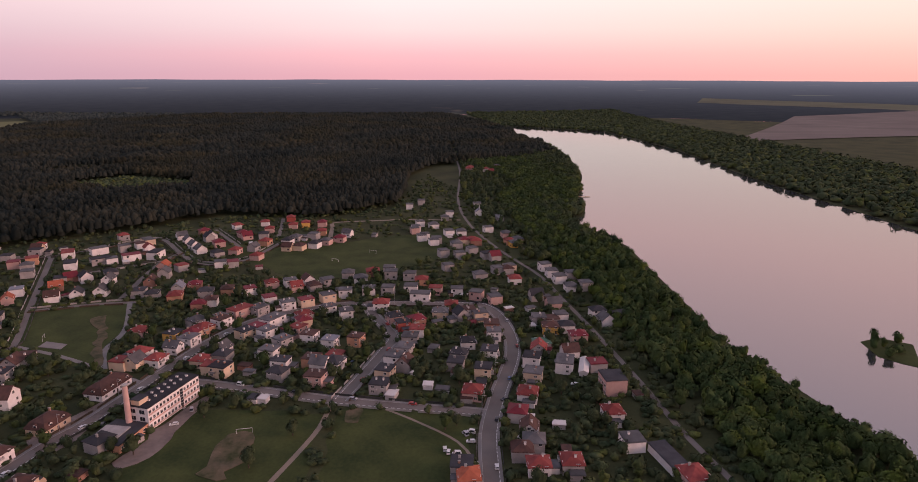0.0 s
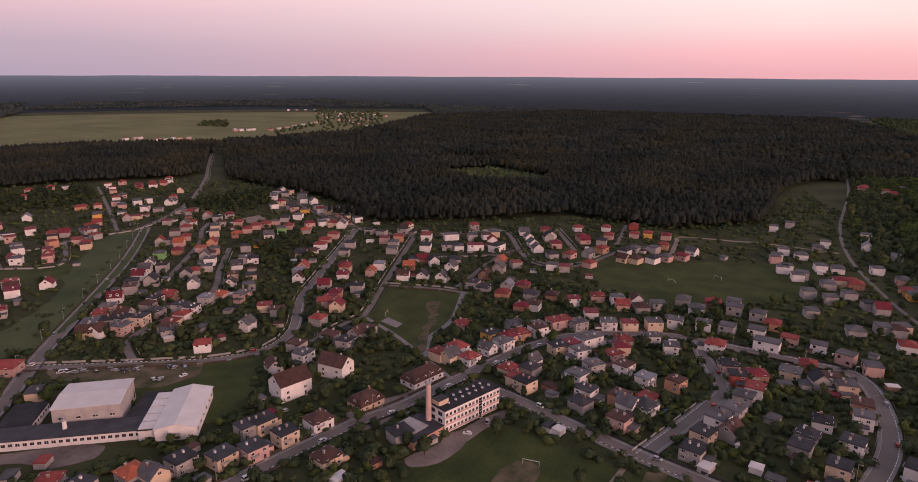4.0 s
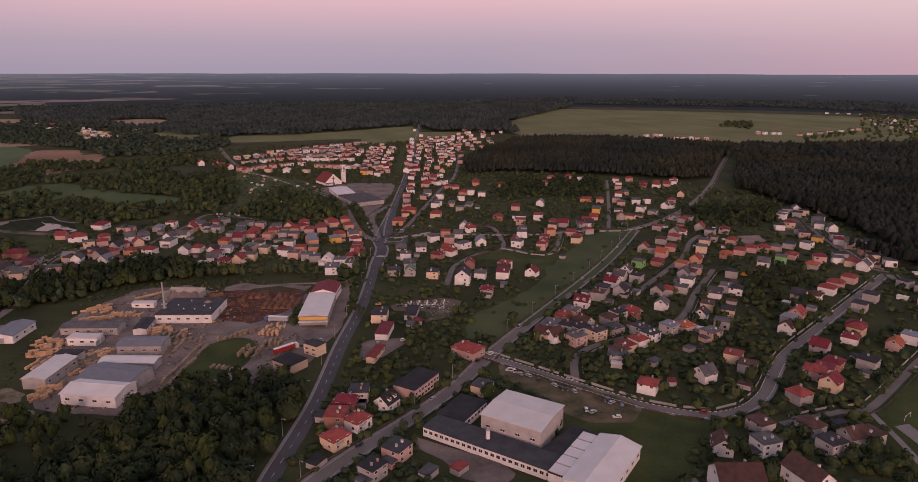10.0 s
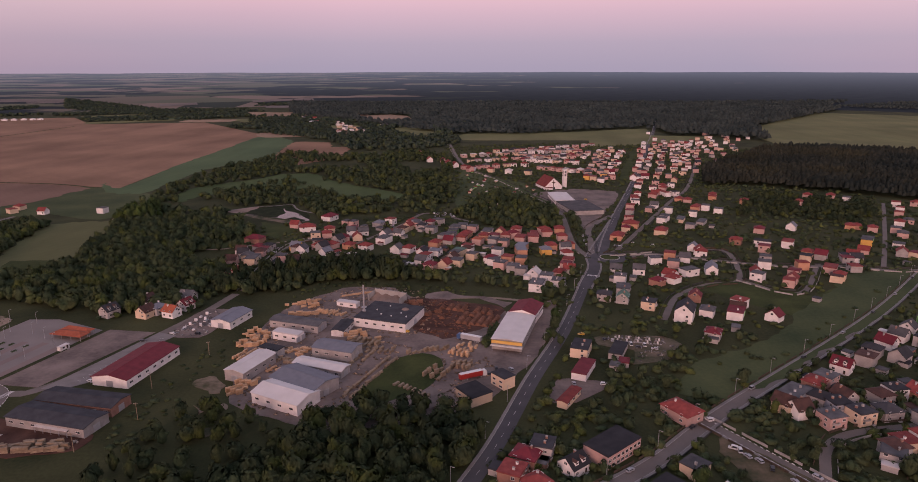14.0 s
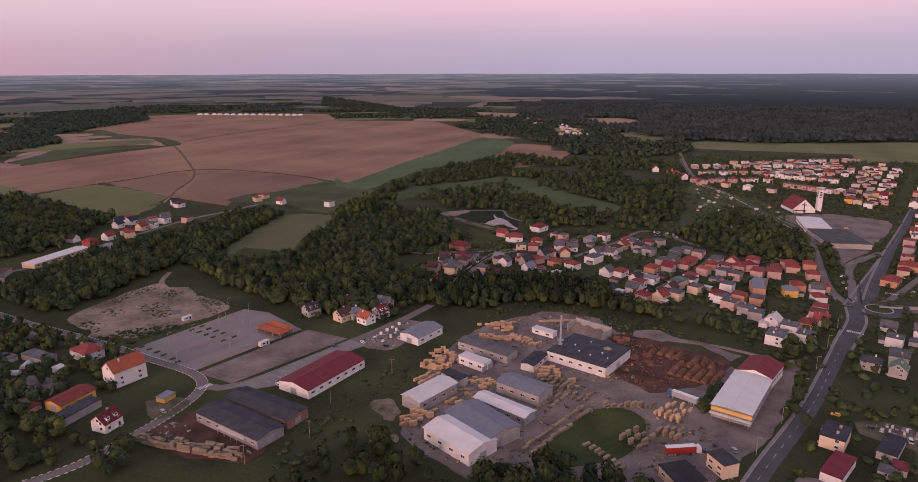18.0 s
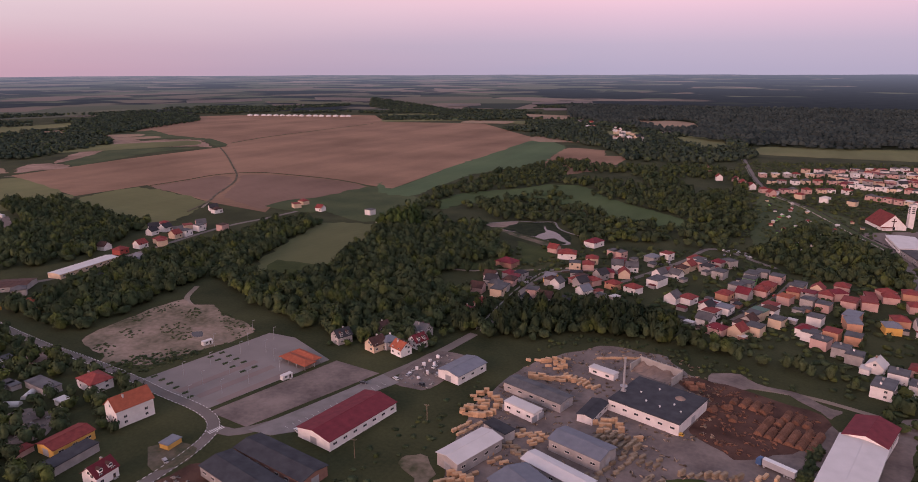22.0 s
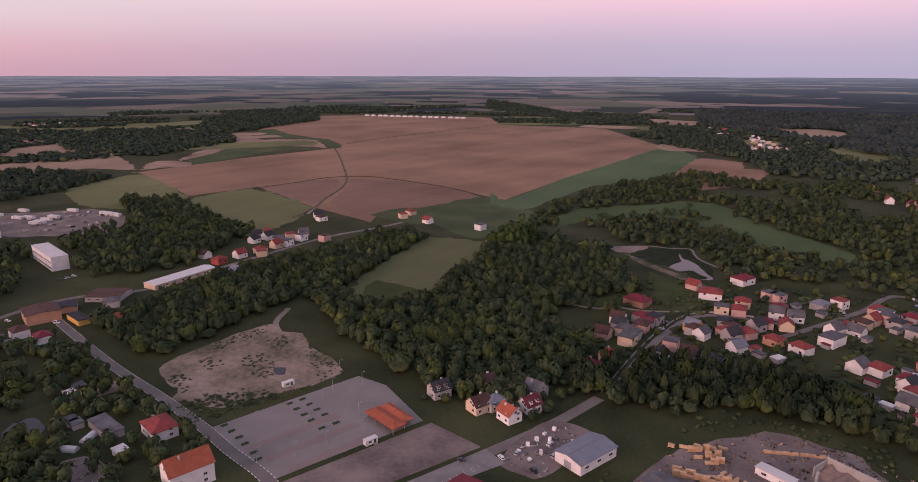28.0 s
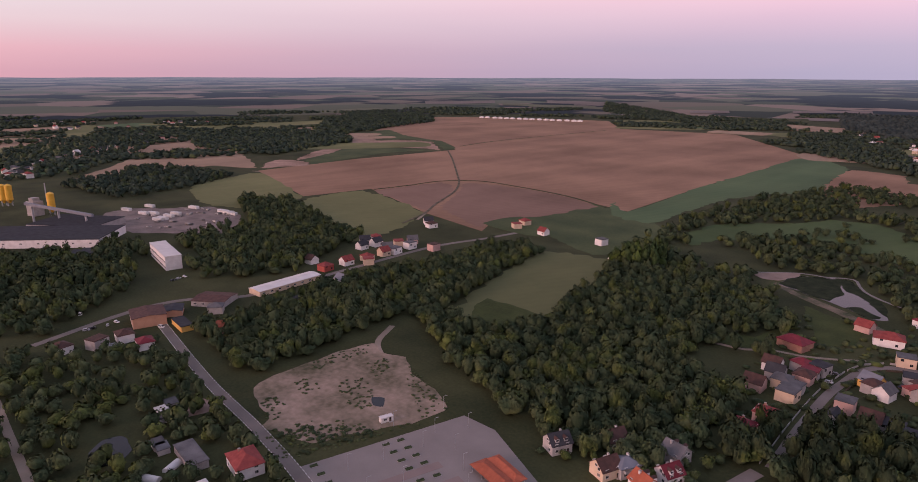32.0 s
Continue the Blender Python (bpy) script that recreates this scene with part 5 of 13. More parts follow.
far_house(395, 711, 62, "h", "orange", "red", 10.5, 9.5, 4.8)
far_house(413, 702, 62, "h", "pink", "red", 10.0, 9.0, 5.0)
far_house(399, 839, 59, "h", "pink", "red", 10.5, 9.5, 5.0)
far_house(429, 881, 150, "h", "pink", "red", 10.5, 9.0, 5.2)
far_house(458, 880, 60, "h", "pink", "red", 11.0, 10.0, 5.2)
far_house(469, 862, 59, "c", "white", "grey", 9.5, 9.0, 5.8)
far_house(334, 841, 246, "h", "orange", "red", 11.0, 10.0, 5.2)
far_house(512, 832, 242, "c", "white", "red", 10.0, 9.5, 6.2)
far_house(483, 776, 238, "c", "pink", "red", 10.0, 9.0, 5.8)
far_house(472, 740, 333, "h", "pink", "grey", 9.5, 9.0, 4.6)
far_house(434, 698, 238, "c", "pink", "grey", 10.0, 9.5, 5.8)
far_house(399, 634, 236, "c", "white", "grey", 10.0, 9.5, 5.8)
far_house(388, 610, 241, "g", "grey", "red", 10.0, 9.0, 5.0)
far_house(454, 684, 241, "c", "white", "grey", 15.5, 10.0, 5.8)
far_house(432, 638, 34, "c", "white", "grey", 10.0, 9.0, 6.4)
far_house(536, 796, 333, "h", "brick", "maroon", 11.0, 10.0, 4.6)
far_house(558, 796, 44, "h", "brick", "red", 11.0, 9.5, 4.8)
far_house(537, 835, 329, "h", "pink", "red", 10.5, 9.5, 5.2)
far_house(564, 778, 132, "g", "pink", "red", 9.5, 8.5, 4.6)
far_house(595, 806, 40, "h", "white", "red", 10.5, 9.5, 5.2)
far_house(498, 672, 45, "h", "pink", "red", 10.0, 9.0, 5.0)
far_house(472, 647, 33, "g", "white", "grey", 9.5, 8.5, 4.8)
house(72.0, 389.2, 252, "c", "cream", "dark", 15.5, 10.0, 5.8)
house(70.0, 363.3, 247, "s", "white", "maroon", 21.0, 8.0, 4.0)
house(88.4, 369.6, 251, "s", "grey", "grey", 7.0, 5.0, 2.8)
house(94.1, 389.9, 248, "s", "grey", "dark", 19.5, 7.5, 3.6)
house(47.7, 645.6, 257, "c", "pink", "red", 14.5, 9.5, 6.0, near=False)
house(59.7, 650.0, 91, "c", "pink", "red", 15.5, 10.0, 6.0, near=False)
far_house(89, 685, 89, "h", "orange", "red", 11.0, 10.0, 5.0)
house(91.9, 623.9, 188, "h", "orange", "red", 9.5, 9.0, 5.0, near=False)
house(85.3, 570.2, 74, "c", "pink", "red", 9.5, 9.0, 6.0, near=False)
house(83.3, 546.0, 167, "g", "white", "red", 9.0, 8.5, 5.0, near=False)
house(70.9, 511.2, 74, "c", "white", "grey", 10.0, 9.5, 6.2)
house(62.7, 524.0, 77, "c", "white", "grey", 10.0, 9.5, 6.2, near=False)
house(53.9, 504.3, 74, "c", "white", "grey", 15.0, 10.0, 6.4)
far_house(-66, 715, 251, "h", "pink", "red", 11.0, 10.0, 4.8)
far_house(-59, 700, 245, "c", "pink", "grey", 9.5, 9.0, 6.4)
far_house(-38, 714, 142, "c", "grey", "grey", 10.5, 9.5, 6.4)
house(-18.1, 685.5, 74, "c", "grey", "grey", 14.0, 9.5, 6.0, near=False)
house(-0.0, 685.0, 73, "c", "pink", "grey", 10.0, 9.5, 6.4, near=False)
house(15.9, 670.6, 259, "c", "white", "grey", 9.5, 9.0, 6.4, near=False)
far_house(-90, 715, 66, "c", "white", "red", 9.5, 9.0, 6.4)
far_house(-135, 703, 64, "c", "pink", "grey", 9.0, 8.5, 6.4)
house(-145.8, 656.4, 105, "h", "pink", "red", 10.5, 9.5, 5.0, near=False)
house(186.5, 188.8, 239, "g", "white", "brown", 9.5, 8.5, 4.8)
house(204.5, 182.8, 179, "c", "white", "grey", 10.0, 9.0, 6.6)
house(200.6, 155.6, 272, "g", "white", "brown", 16.5, 11.0, 8.2)
house(171.4, 161.9, 344, "g", "white", "brown", 18.0, 12.5, 9.0)
house(236.3, 189.6, 275, "h", "grey", "brown", 10.0, 9.0, 5.2)
house(232.1, 173.8, 184, "c", "grey", "dark", 9.5, 9.0, 6.4)
house(155.8, 169.8, 348, "s", "grey", "grey", 7.5, 5.5, 2.6)
house(137.9, 148.2, 349, "c", "cream", "dark", 10.5, 9.5, 6.4)
house(131.4, 151.1, 347, "c", "grey", "dark", 9.5, 8.5, 6.2)
house(119.5, 135.0, 346, "c", "pink", "dark", 10.0, 9.5, 6.4)
house(135.6, 131.7, 347, "c", "cream", "dark", 9.5, 9.0, 6.2)
house(153.2, 127.4, 344, "h", "white", "brown", 11.0, 10.0, 5.0)
house(109.4, 143.0, 353, "c", "cream", "dark", 10.5, 9.5, 5.8)
house(131.0, 103.8, 168, "h", "cream", "brown", 10.5, 9.5, 5.0)
house(124.1, 91.3, 168, "s", "white", "pale", 7.0, 5.0, 2.6)
house(259.9, 111.1, 70, "h", "white", "red", 10.5, 9.5, 5.2)
house(250.9, 98.3, 346, "h", "white", "red", 10.0, 9.0, 4.8)
house(267.8, 95.1, 77, "g", "white", "grey", 9.0, 8.0, 4.8)
house(279.2, 89.8, 342, "c", "white", "grey", 10.0, 9.5, 6.0)
house(285.9, 101.9, 342, "c", "yellow", "dark", 9.5, 9.0, 6.2)
house(298.9, 87.9, 326, "h", "orange", "red", 11.0, 10.0, 4.6)
house(315.3, 82.7, 326, "c", "white", "grey", 9.0, 8.5, 5.8)
house(249.1, 72.3, 166, "h", "cream", "red", 10.0, 9.0, 4.6)
house(236.0, 57.0, 253, "c", "cream", "dark", 10.0, 9.5, 6.4)
house(265.1, 65.1, 165, "g", "white", "grey", 9.0, 8.5, 4.6)
house(294.4, 125.8, 74, "h", "pink", "red", 10.5, 9.5, 4.8)
house(290.0, 58.6, 145, "c", "cream", "dark", 10.0, 9.5, 5.8)
house(309.4, 46.0, 150, "c", "white", "grey", 15.5, 10.0, 6.6)
house(289.6, 44.8, 146, "c", "white", "grey", 10.0, 9.0, 6.2)
house(320.2, 27.2, 122, "h", "grey", "red", 10.5, 9.5, 4.8)
house(293.8, 26.0, 150, "c", "pink", "red", 9.5, 9.0, 6.2)
house(330.8, 12.4, 120, "c", "white", "grey", 9.0, 8.5, 6.4)
house(322.5, -1.1, 17, "c", "white", "grey", 9.5, 9.0, 6.2)
house(281.8, 16.4, 344, "c", "white", "brown", 9.5, 9.0, 6.2)
house(274.5, 31.7, 144, "c", "grey", "grey", 9.5, 9.0, 6.2)
house(257.4, 35.5, 253, "c", "white", "grey", 10.0, 9.0, 6.6)
house(242.6, 25.4, 257, "c", "white", "dark", 9.5, 8.5, 6.4)
house(273.1, 2.4, 345, "c", "white", "blue", 9.0, 8.5, 6.0)
house(276.4, -13.1, 342, "c", "orange", "brown", 9.0, 8.5, 6.2)
house(245.4, 8.6, 348, "c", "orange", "brown", 9.5, 9.0, 6.4)
house(243.3, -4.6, 341, "h", "white", "dark", 11.0, 10.0, 5.0)
house(223.1, 2.6, 257, "c", "pink", "brown", 10.0, 9.5, 6.4)
house(340.8, -23.6, 89, "h", "white", "red", 11.0, 10.0, 5.2)
house(315.8, -34.6, 205, "h", "pink", "dark", 10.5, 9.5, 4.6)
house(301.0, -40.7, 199, "c", "red", "dark", 9.0, 8.5, 5.8)
house(308.7, -49.5, 293, "h", "brick", "maroon", 10.5, 9.5, 5.0)
house(276.8, -46.6, 173, "c", "grey", "grey", 10.0, 9.5, 6.0)
house(260.3, -43.7, 164, "c", "grey", "grey", 10.0, 9.5, 6.0)
house(247.0, -38.3, 162, "c", "white", "grey", 10.0, 9.5, 6.4)
house(229.5, -34.4, 162, "c", "cream", "dark", 9.5, 9.0, 6.2)
house(213.3, -32.7, 259, "c", "grey", "dark", 9.5, 9.0, 5.8)
house(265.1, -61.0, 162, "s", "grey", "grey", 7.5, 5.5, 2.6)
house(211.2, -65.7, 258, "s", "white", "grey", 7.0, 5.0, 2.6)
house(358.6, -51.1, 264, "c", "white", "grey", 14.5, 9.5, 5.8, near=False)
house(372.1, -62.7, 263, "c", "pink", "red", 9.5, 8.5, 5.8, near=False)
house(368.9, -78.8, 267, "c", "white", "grey", 9.0, 8.5, 5.8, near=False)
house(359.2, -93.1, 250, "c", "pink", "grey", 9.5, 9.0, 6.4, near=False)
house(349.9, -105.8, 194, "c", "pink", "grey", 9.5, 9.0, 6.0, near=False)
house(337.9, -73.7, 180, "h", "orange", "red", 10.0, 9.0, 4.6, near=False)
house(322.6, -65.7, 84, "h", "cream", "grey", 10.5, 9.5, 4.8)
house(322.4, -85.5, 14, "c", "white", "brown", 9.0, 8.5, 6.4)
house(316.4, -92.3, 15, "c", "cream", "grey", 10.0, 9.5, 6.2)
house(313.7, -73.3, 21, "s", "grey", "grey", 7.0, 5.0, 2.6)
house(296.4, -98.8, 359, "c", "brick", "brown", 10.0, 9.5, 6.2)
house(282.0, -99.1, 360, "c", "white", "grey", 9.0, 8.5, 6.4)
house(270.5, -82.0, 2, "h", "white", "dark", 9.5, 8.5, 4.6)
house(253.7, -76.2, 73, "h", "grey", "dark", 9.5, 9.0, 4.6)
house(254.8, -94.2, 347, "c", "white", "dark", 10.0, 9.5, 5.8)
house(229.6, -88.6, 350, "c", "cream", "dark", 9.5, 9.0, 6.4)
house(218.6, -86.6, 349, "s", "grey", "dark", 7.5, 5.5, 2.6)
house(205.7, -81.4, 349, "h", "pink", "red", 11.0, 10.0, 4.6)
house(266.4, -126.9, 274, "h", "grey", "green", 10.0, 9.0, 4.8)
house(243.0, -117.7, 164, "c", "white", "dark", 10.0, 9.5, 6.6)
house(223.3, -115.5, 163, "c", "cream", "grey", 10.0, 9.5, 6.4)
house(202.6, -109.7, 166, "h", "white", "red", 11.0, 10.0, 4.8)
house(236.9, -135.5, 165, "c", "white", "grey", 14.0, 9.5, 6.4)
house(181.4, -147.9, 3, "h", "white", "red", 10.0, 9.0, 5.0)
house(167.9, -105.4, 170, "g", "white", "brown", 9.5, 8.5, 4.8)
house(138.7, -105.2, 269, "h", "white", "red", 9.5, 9.0, 4.8)
house(140.3, -119.6, 178, "h", "grey", "red", 10.0, 9.0, 4.8)
house(143.9, -162.4, 12, "s", "white", "dark", 20.5, 8.0, 3.8)
house(128.7, -167.4, 9, "h", "pink", "red", 11.0, 10.0, 5.0)
house(138.7, -72.9, 355, "c", "grey", "dark", 9.5, 9.0, 5.8)
house(131.1, -75.3, 2, "h", "pink", "orange", 10.0, 9.0, 5.0)
house(278.5, -151.9, 93, "h", "pink", "maroon", 10.5, 9.5, 4.8)
house(292.8, -136.9, 268, "h", "yellow", "brown", 10.5, 9.5, 5.0)
house(431.1, -156.0, 193, "c", "white", "grey", 9.5, 9.0, 6.6, near=False)
house(413.9, -159.1, 185, "c", "white", "grey", 10.0, 9.0, 6.0, near=False)
house(397.5, -162.3, 190, "c", "white", "grey", 10.0, 9.5, 6.4, near=False)
house(376.9, -167.6, 185, "h", "white", "grey", 10.0, 9.0, 4.6, near=False)
house(408.4, -174.0, 190, "c", "grey", "grey", 9.5, 8.5, 5.8, near=False)
house(378.7, -179.5, 191, "c", "grey", "grey", 9.5, 9.0, 6.6, near=False)
house(320.9, -174.6, 277, "h", "white", "dark", 10.0, 9.0, 5.2, near=False)
house(304.4, -176.5, 189, "g", "white", "grey", 10.0, 9.0, 5.0, near=False)
house(310.6, -188.1, 186, "c", "grey", "dark", 10.0, 9.5, 6.2, near=False)
house(337.7, -146.9, 100, "g", "pink", "grey", 10.0, 9.0, 5.0, near=False)
house(306.9, -131.5, 179, "c", "grey", "grey", 10.0, 9.0, 6.2)
house(311.9, -147.1, 10, "c", "white", "grey", 9.0, 8.5, 6.0, near=False)
house(396.3, -126.1, 4, "h", "white", "red", 10.5, 9.5, 5.0, near=False)
house(375.8, -43.6, 266, "c", "white", "grey", 10.0, 9.5, 6.2, near=False)
house(372.1, -26.4, 264, "c", "grey", "grey", 9.5, 9.0, 6.6, near=False)
house(372.6, -11.7, 274, "c", "white", "grey", 9.5, 9.0, 5.8, near=False)
house(366.2, 5.2, 273, "c", "white", "grey", 9.5, 8.5, 6.6, near=False)
house(356.1, 16.9, 300, "c", "cream", "grey", 10.0, 9.5, 6.6, near=False)
house(420.9, -10.4, 278, "h", "brick", "red", 10.5, 9.5, 4.8, near=False)
house(413.1, -26.0, 270, "c", "grey", "grey", 10.0, 9.5, 6.6, near=False)
house(409.3, -41.5, 267, "c", "grey", "grey", 10.0, 9.5, 6.0, near=False)
house(395.5, -51.4, 270, "h", "orange", "red", 10.0, 9.0, 5.2, near=False)
house(416.5, 9.4, 2, "h", "grey", "grey", 10.5, 9.5, 4.8, near=False)
house(395.6, 23.0, 299, "c", "grey", "grey", 10.0, 9.5, 5.8, near=False)
far_house(552, -136, 189, "h", "pink", "grey", 10.5, 9.5, 4.8)
far_house(522, -136, 193, "h", "orange", "red", 10.0, 9.0, 4.6)
far_house(528, -99, 100, "h", "orange", "red", 10.0, 9.0, 4.6)
far_house(510, -83, 13, "h", "grey", "grey", 11.0, 10.0, 5.2)
far_house(522, -61, 14, "c", "white", "grey", 9.5, 9.0, 5.8)
far_house(539, -49, 10, "c", "white", "grey", 9.5, 9.0, 6.2)
far_house(579, -42, 11, "c", "white", "grey", 9.5, 9.0, 6.4)
house(471.1, -84.7, 15, "c", "grey", "grey", 9.5, 9.0, 6.4, near=False)
far_house(470, -109, 19, "c", "grey", "dark", 9.5, 9.0, 6.0)
house(433.7, -73.2, 19, "c", "grey", "grey", 9.0, 8.5, 5.8, near=False)
house(423.7, -115.0, 17, "c", "grey", "grey", 10.0, 9.0, 5.8, near=False)
house(409.8, -99.2, 104, "h", "grey", "grey", 10.5, 9.5, 4.8, near=False)
far_house(527, -145, 193, "h", "cream", "grey", 11.0, 10.0, 4.6)
house(491.0, -146.4, 194, "s", "grey", "grey", 6.5, 5.0, 2.8, near=False)
far_house(1053, -126, 177, "h", "white", "red", 16.5, 12.5, 4.6)
far_house(1052, -175, 179, "h", "pink", "red", 17.0, 12.5, 4.8)
far_house(1030, -152, 264, "h", "white", "red", 10.5, 9.5, 5.0)
far_house(707, -116, 184, "c", "white", "grey", 10.5, 9.5, 6.4)
far_house(702, -31, 0, "c", "white", "grey", 9.5, 8.5, 6.4)
far_house(729, -45, 5, "c", "grey", "grey", 10.0, 9.0, 6.4)
far_house(634, -74, 1, "h", "grey", "grey", 10.0, 9.0, 4.6)
far_house(595, -61, 14, "h", "white", "grey", 11.0, 10.0, 4.8)
far_house(484, 272, 205, "c", "white", "red", 15.5, 10.0, 6.4)
far_house(497, 251, 133, "c", "white", "grey", 14.5, 9.5, 6.2)
far_house(505, 231, 129, "c", "grey", "grey", 9.5, 9.0, 6.4)
far_house(531, 220, 41, "c", "cream", "grey", 15.0, 9.5, 6.0)
house(448.6, 251.1, 203, "c", "white", "dark", 14.5, 9.5, 6.4, near=False)
far_house(463, 233, 308, "c", "grey", "dark", 15.5, 10.0, 5.8)
far_house(474, 211, 304, "c", "white", "maroon", 15.0, 9.5, 6.0)
far_house(481, 192, 354, "c", "white", "dark", 15.5, 10.0, 6.6)
far_house(472, 334, 98, "c", "grey", "dark", 9.0, 8.5, 6.2)
far_house(474, 320, 97, "c", "grey", "dark", 9.5, 9.0, 6.0)
far_house(495, 307, 278, "c", "grey", "dark", 10.5, 9.5, 5.8)
far_house(452, 301, 25, "c", "pink", "maroon", 9.5, 9.0, 6.2)
far_house(465, 293, 27, "c", "orange", "red", 10.5, 9.5, 6.2)
house(425.6, 273.8, 22, "c", "grey", "grey", 10.5, 9.5, 5.8, near=False)
house(389.1, 230.7, 297, "g", "brick", "orange", 9.5, 8.5, 4.6, near=False)
house(412.4, 232.2, 132, "g", "brick", "maroon", 9.5, 8.5, 4.6, near=False)
house(363.8, 219.8, 291, "g", "white", "brown", 9.5, 8.5, 5.0, near=False)
house(372.1, 206.2, 16, "g", "white", "dark", 9.5, 8.5, 4.4, near=False)
house(376.6, 190.4, 8, "g", "white", "grey", 10.0, 9.0, 4.8, near=False)
house(405.3, 198.3, 3, "g", "white", "grey", 9.5, 8.5, 5.0, near=False)
house(424.3, 205.7, 216, "h", "grey", "dark", 10.5, 9.5, 4.8, near=False)
house(441.9, 169.4, 178, "g", "pink", "orange", 9.5, 8.5, 5.0, near=False)
house(372.8, 160.5, 184, "c", "grey", "dark", 10.5, 9.5, 5.8, near=False)
house(400.7, 163.4, 188, "g", "brick", "brown", 10.0, 9.0, 4.4, near=False)
house(368.6, 148.7, 9, "h", "grey", "dark", 10.0, 9.0, 4.6, near=False)
house(358.5, 248.3, 27, "g", "pink", "orange", 9.0, 8.0, 5.0, near=False)
house(378.1, 253.7, 24, "c", "white", "blue", 9.5, 9.0, 5.8, near=False)
house(341.6, 264.3, 212, "h", "white", "maroon", 10.0, 9.0, 4.6, near=False)
house(361.6, 278.1, 294, "h", "red", "maroon", 10.0, 9.0, 5.2, near=False)
house(283.3, 233.7, 305, "h", "pink", "red", 11.0, 10.0, 5.2)
house(301.9, 239.0, 206, "h", "brick", "maroon", 10.0, 9.0, 5.2)
house(321.4, 233.8, 24, "c", "grey", "dark", 10.0, 9.5, 6.0, near=False)
far_house(482, 390, 116, "h", "cream", "red", 10.5, 9.5, 5.2)
house(395.4, 305.7, 208, "c", "grey", "dark", 9.5, 9.0, 6.2, near=False)
house(419.9, 318.3, 207, "c", "grey", "dark", 10.0, 9.0, 6.4, near=False)
house(404.0, 341.6, 118, "h", "white", "red", 11.0, 10.0, 5.2, near=False)
far_house(422, 351, 121, "h", "pink", "red", 11.0, 9.5, 4.6)
far_house(442, 357, 115, "h", "pink", "red", 10.0, 9.0, 5.2)
house(383.6, 333.3, 30, "h", "white", "brown", 10.0, 9.0, 4.6, near=False)
house(342.6, 307.5, 30, "g", "pink", "red", 10.0, 9.5, 4.8, near=False)
house(317.2, 289.7, 30, "g", "white", "brown", 9.0, 8.5, 4.8, near=False)
far_house(552, 195, 305, "g", "white", "grey", 10.0, 9.0, 4.6)
far_house(534, 182, 216, "g", "white", "grey", 9.5, 8.5, 4.6)
far_house(513, 169, 221, "g", "white", "grey", 10.0, 9.0, 5.0)
far_house(498, 158, 219, "g", "white", "grey", 10.0, 9.5, 4.6)
far_house(572, 179, 123, "h", "brick", "maroon", 10.5, 9.5, 4.8)
far_house(552, 165, 31, "g", "white", "dark", 10.0, 9.5, 4.6)
far_house(521, 148, 33, "h", "pink", "maroon", 11.0, 10.0, 5.2)
far_house(485, 138, 220, "h", "grey", "dark", 10.5, 9.5, 4.6)
far_house(598, 152, 215, "h", "white", "red", 10.5, 9.5, 4.6)
far_house(561, 136, 211, "h", "pink", "maroon", 11.0, 10.0, 4.8)
far_house(550, 129, 303, "g", "pink", "maroon", 10.0, 9.0, 4.6)
far_house(493, 124, 345, "h", "pink", "red", 10.0, 9.0, 4.8)
far_house(504, 110, 343, "g", "grey", "grey", 9.5, 8.5, 4.8)
house(473.3, 99.0, 164, "h", "pink", "red", 10.0, 9.0, 4.8, near=False)
far_house(613, 126, 11, "h", "white", "red", 10.0, 9.0, 4.6)
far_house(579, 113, 7, "h", "pink", "red", 9.5, 9.0, 5.0)
far_house(525, 104, 344, "h", "orange", "red", 10.5, 9.5, 5.2)
far_house(528, 83, 167, "h", "white", "dark", 10.5, 9.5, 5.0)
far_house(504, 78, 257, "g", "cream", "brown", 9.5, 8.5, 4.6)
far_house(634, 102, 188, "h", "red", "red", 10.0, 9.0, 5.2)
far_house(598, 92, 185, "h", "pink", "red", 9.5, 9.0, 4.8)
far_house(543, 78, 256, "h", "grey", "grey", 10.0, 9.0, 4.8)
far_house(506, 67, 164, "h", "cream", "brown", 10.5, 9.5, 5.0)
far_house(606, 80, 189, "h", "yellow", "red", 10.0, 9.0, 5.2)
far_house(607, 62, 185, "h", "pink", "maroon", 10.5, 9.5, 5.2)
far_house(567, 56, 185, "h", "orange", "red", 9.5, 9.0, 5.0)
far_house(548, 61, 163, "c", "grey", "grey", 10.0, 9.5, 6.4)
far_house(514, 54, 163, "h", "white", "dark", 10.5, 9.5, 5.2)
far_house(526, 45, 253, "h", "pink", "grey", 10.0, 9.0, 5.0)
far_house(537, 33, 257, "h", "pink", "maroon", 10.5, 9.5, 5.0)
far_house(558, 28, 251, "g", "white", "grey", 9.5, 8.5, 5.0)
house(557.3, 0.1, 164, "s", "grey", "grey", 7.0, 5.0, 3.0, near=False)
house(375.1, 79.5, 300, "c", "white", "maroon", 10.0, 9.0, 5.8, near=False)
house(377.1, 96.1, 10, "h", "orange", "brown", 10.0, 9.0, 5.0, near=False)
house(371.7, 110.3, 276, "h", "grey", "dark", 10.5, 9.5, 5.2, near=False)
house(390.1, 125.2, 279, "h", "brick", "maroon", 10.0, 9.0, 4.6, near=False)
house(381.9, 134.8, 6, "g", "grey", "blue", 9.5, 8.5, 5.0, near=False)
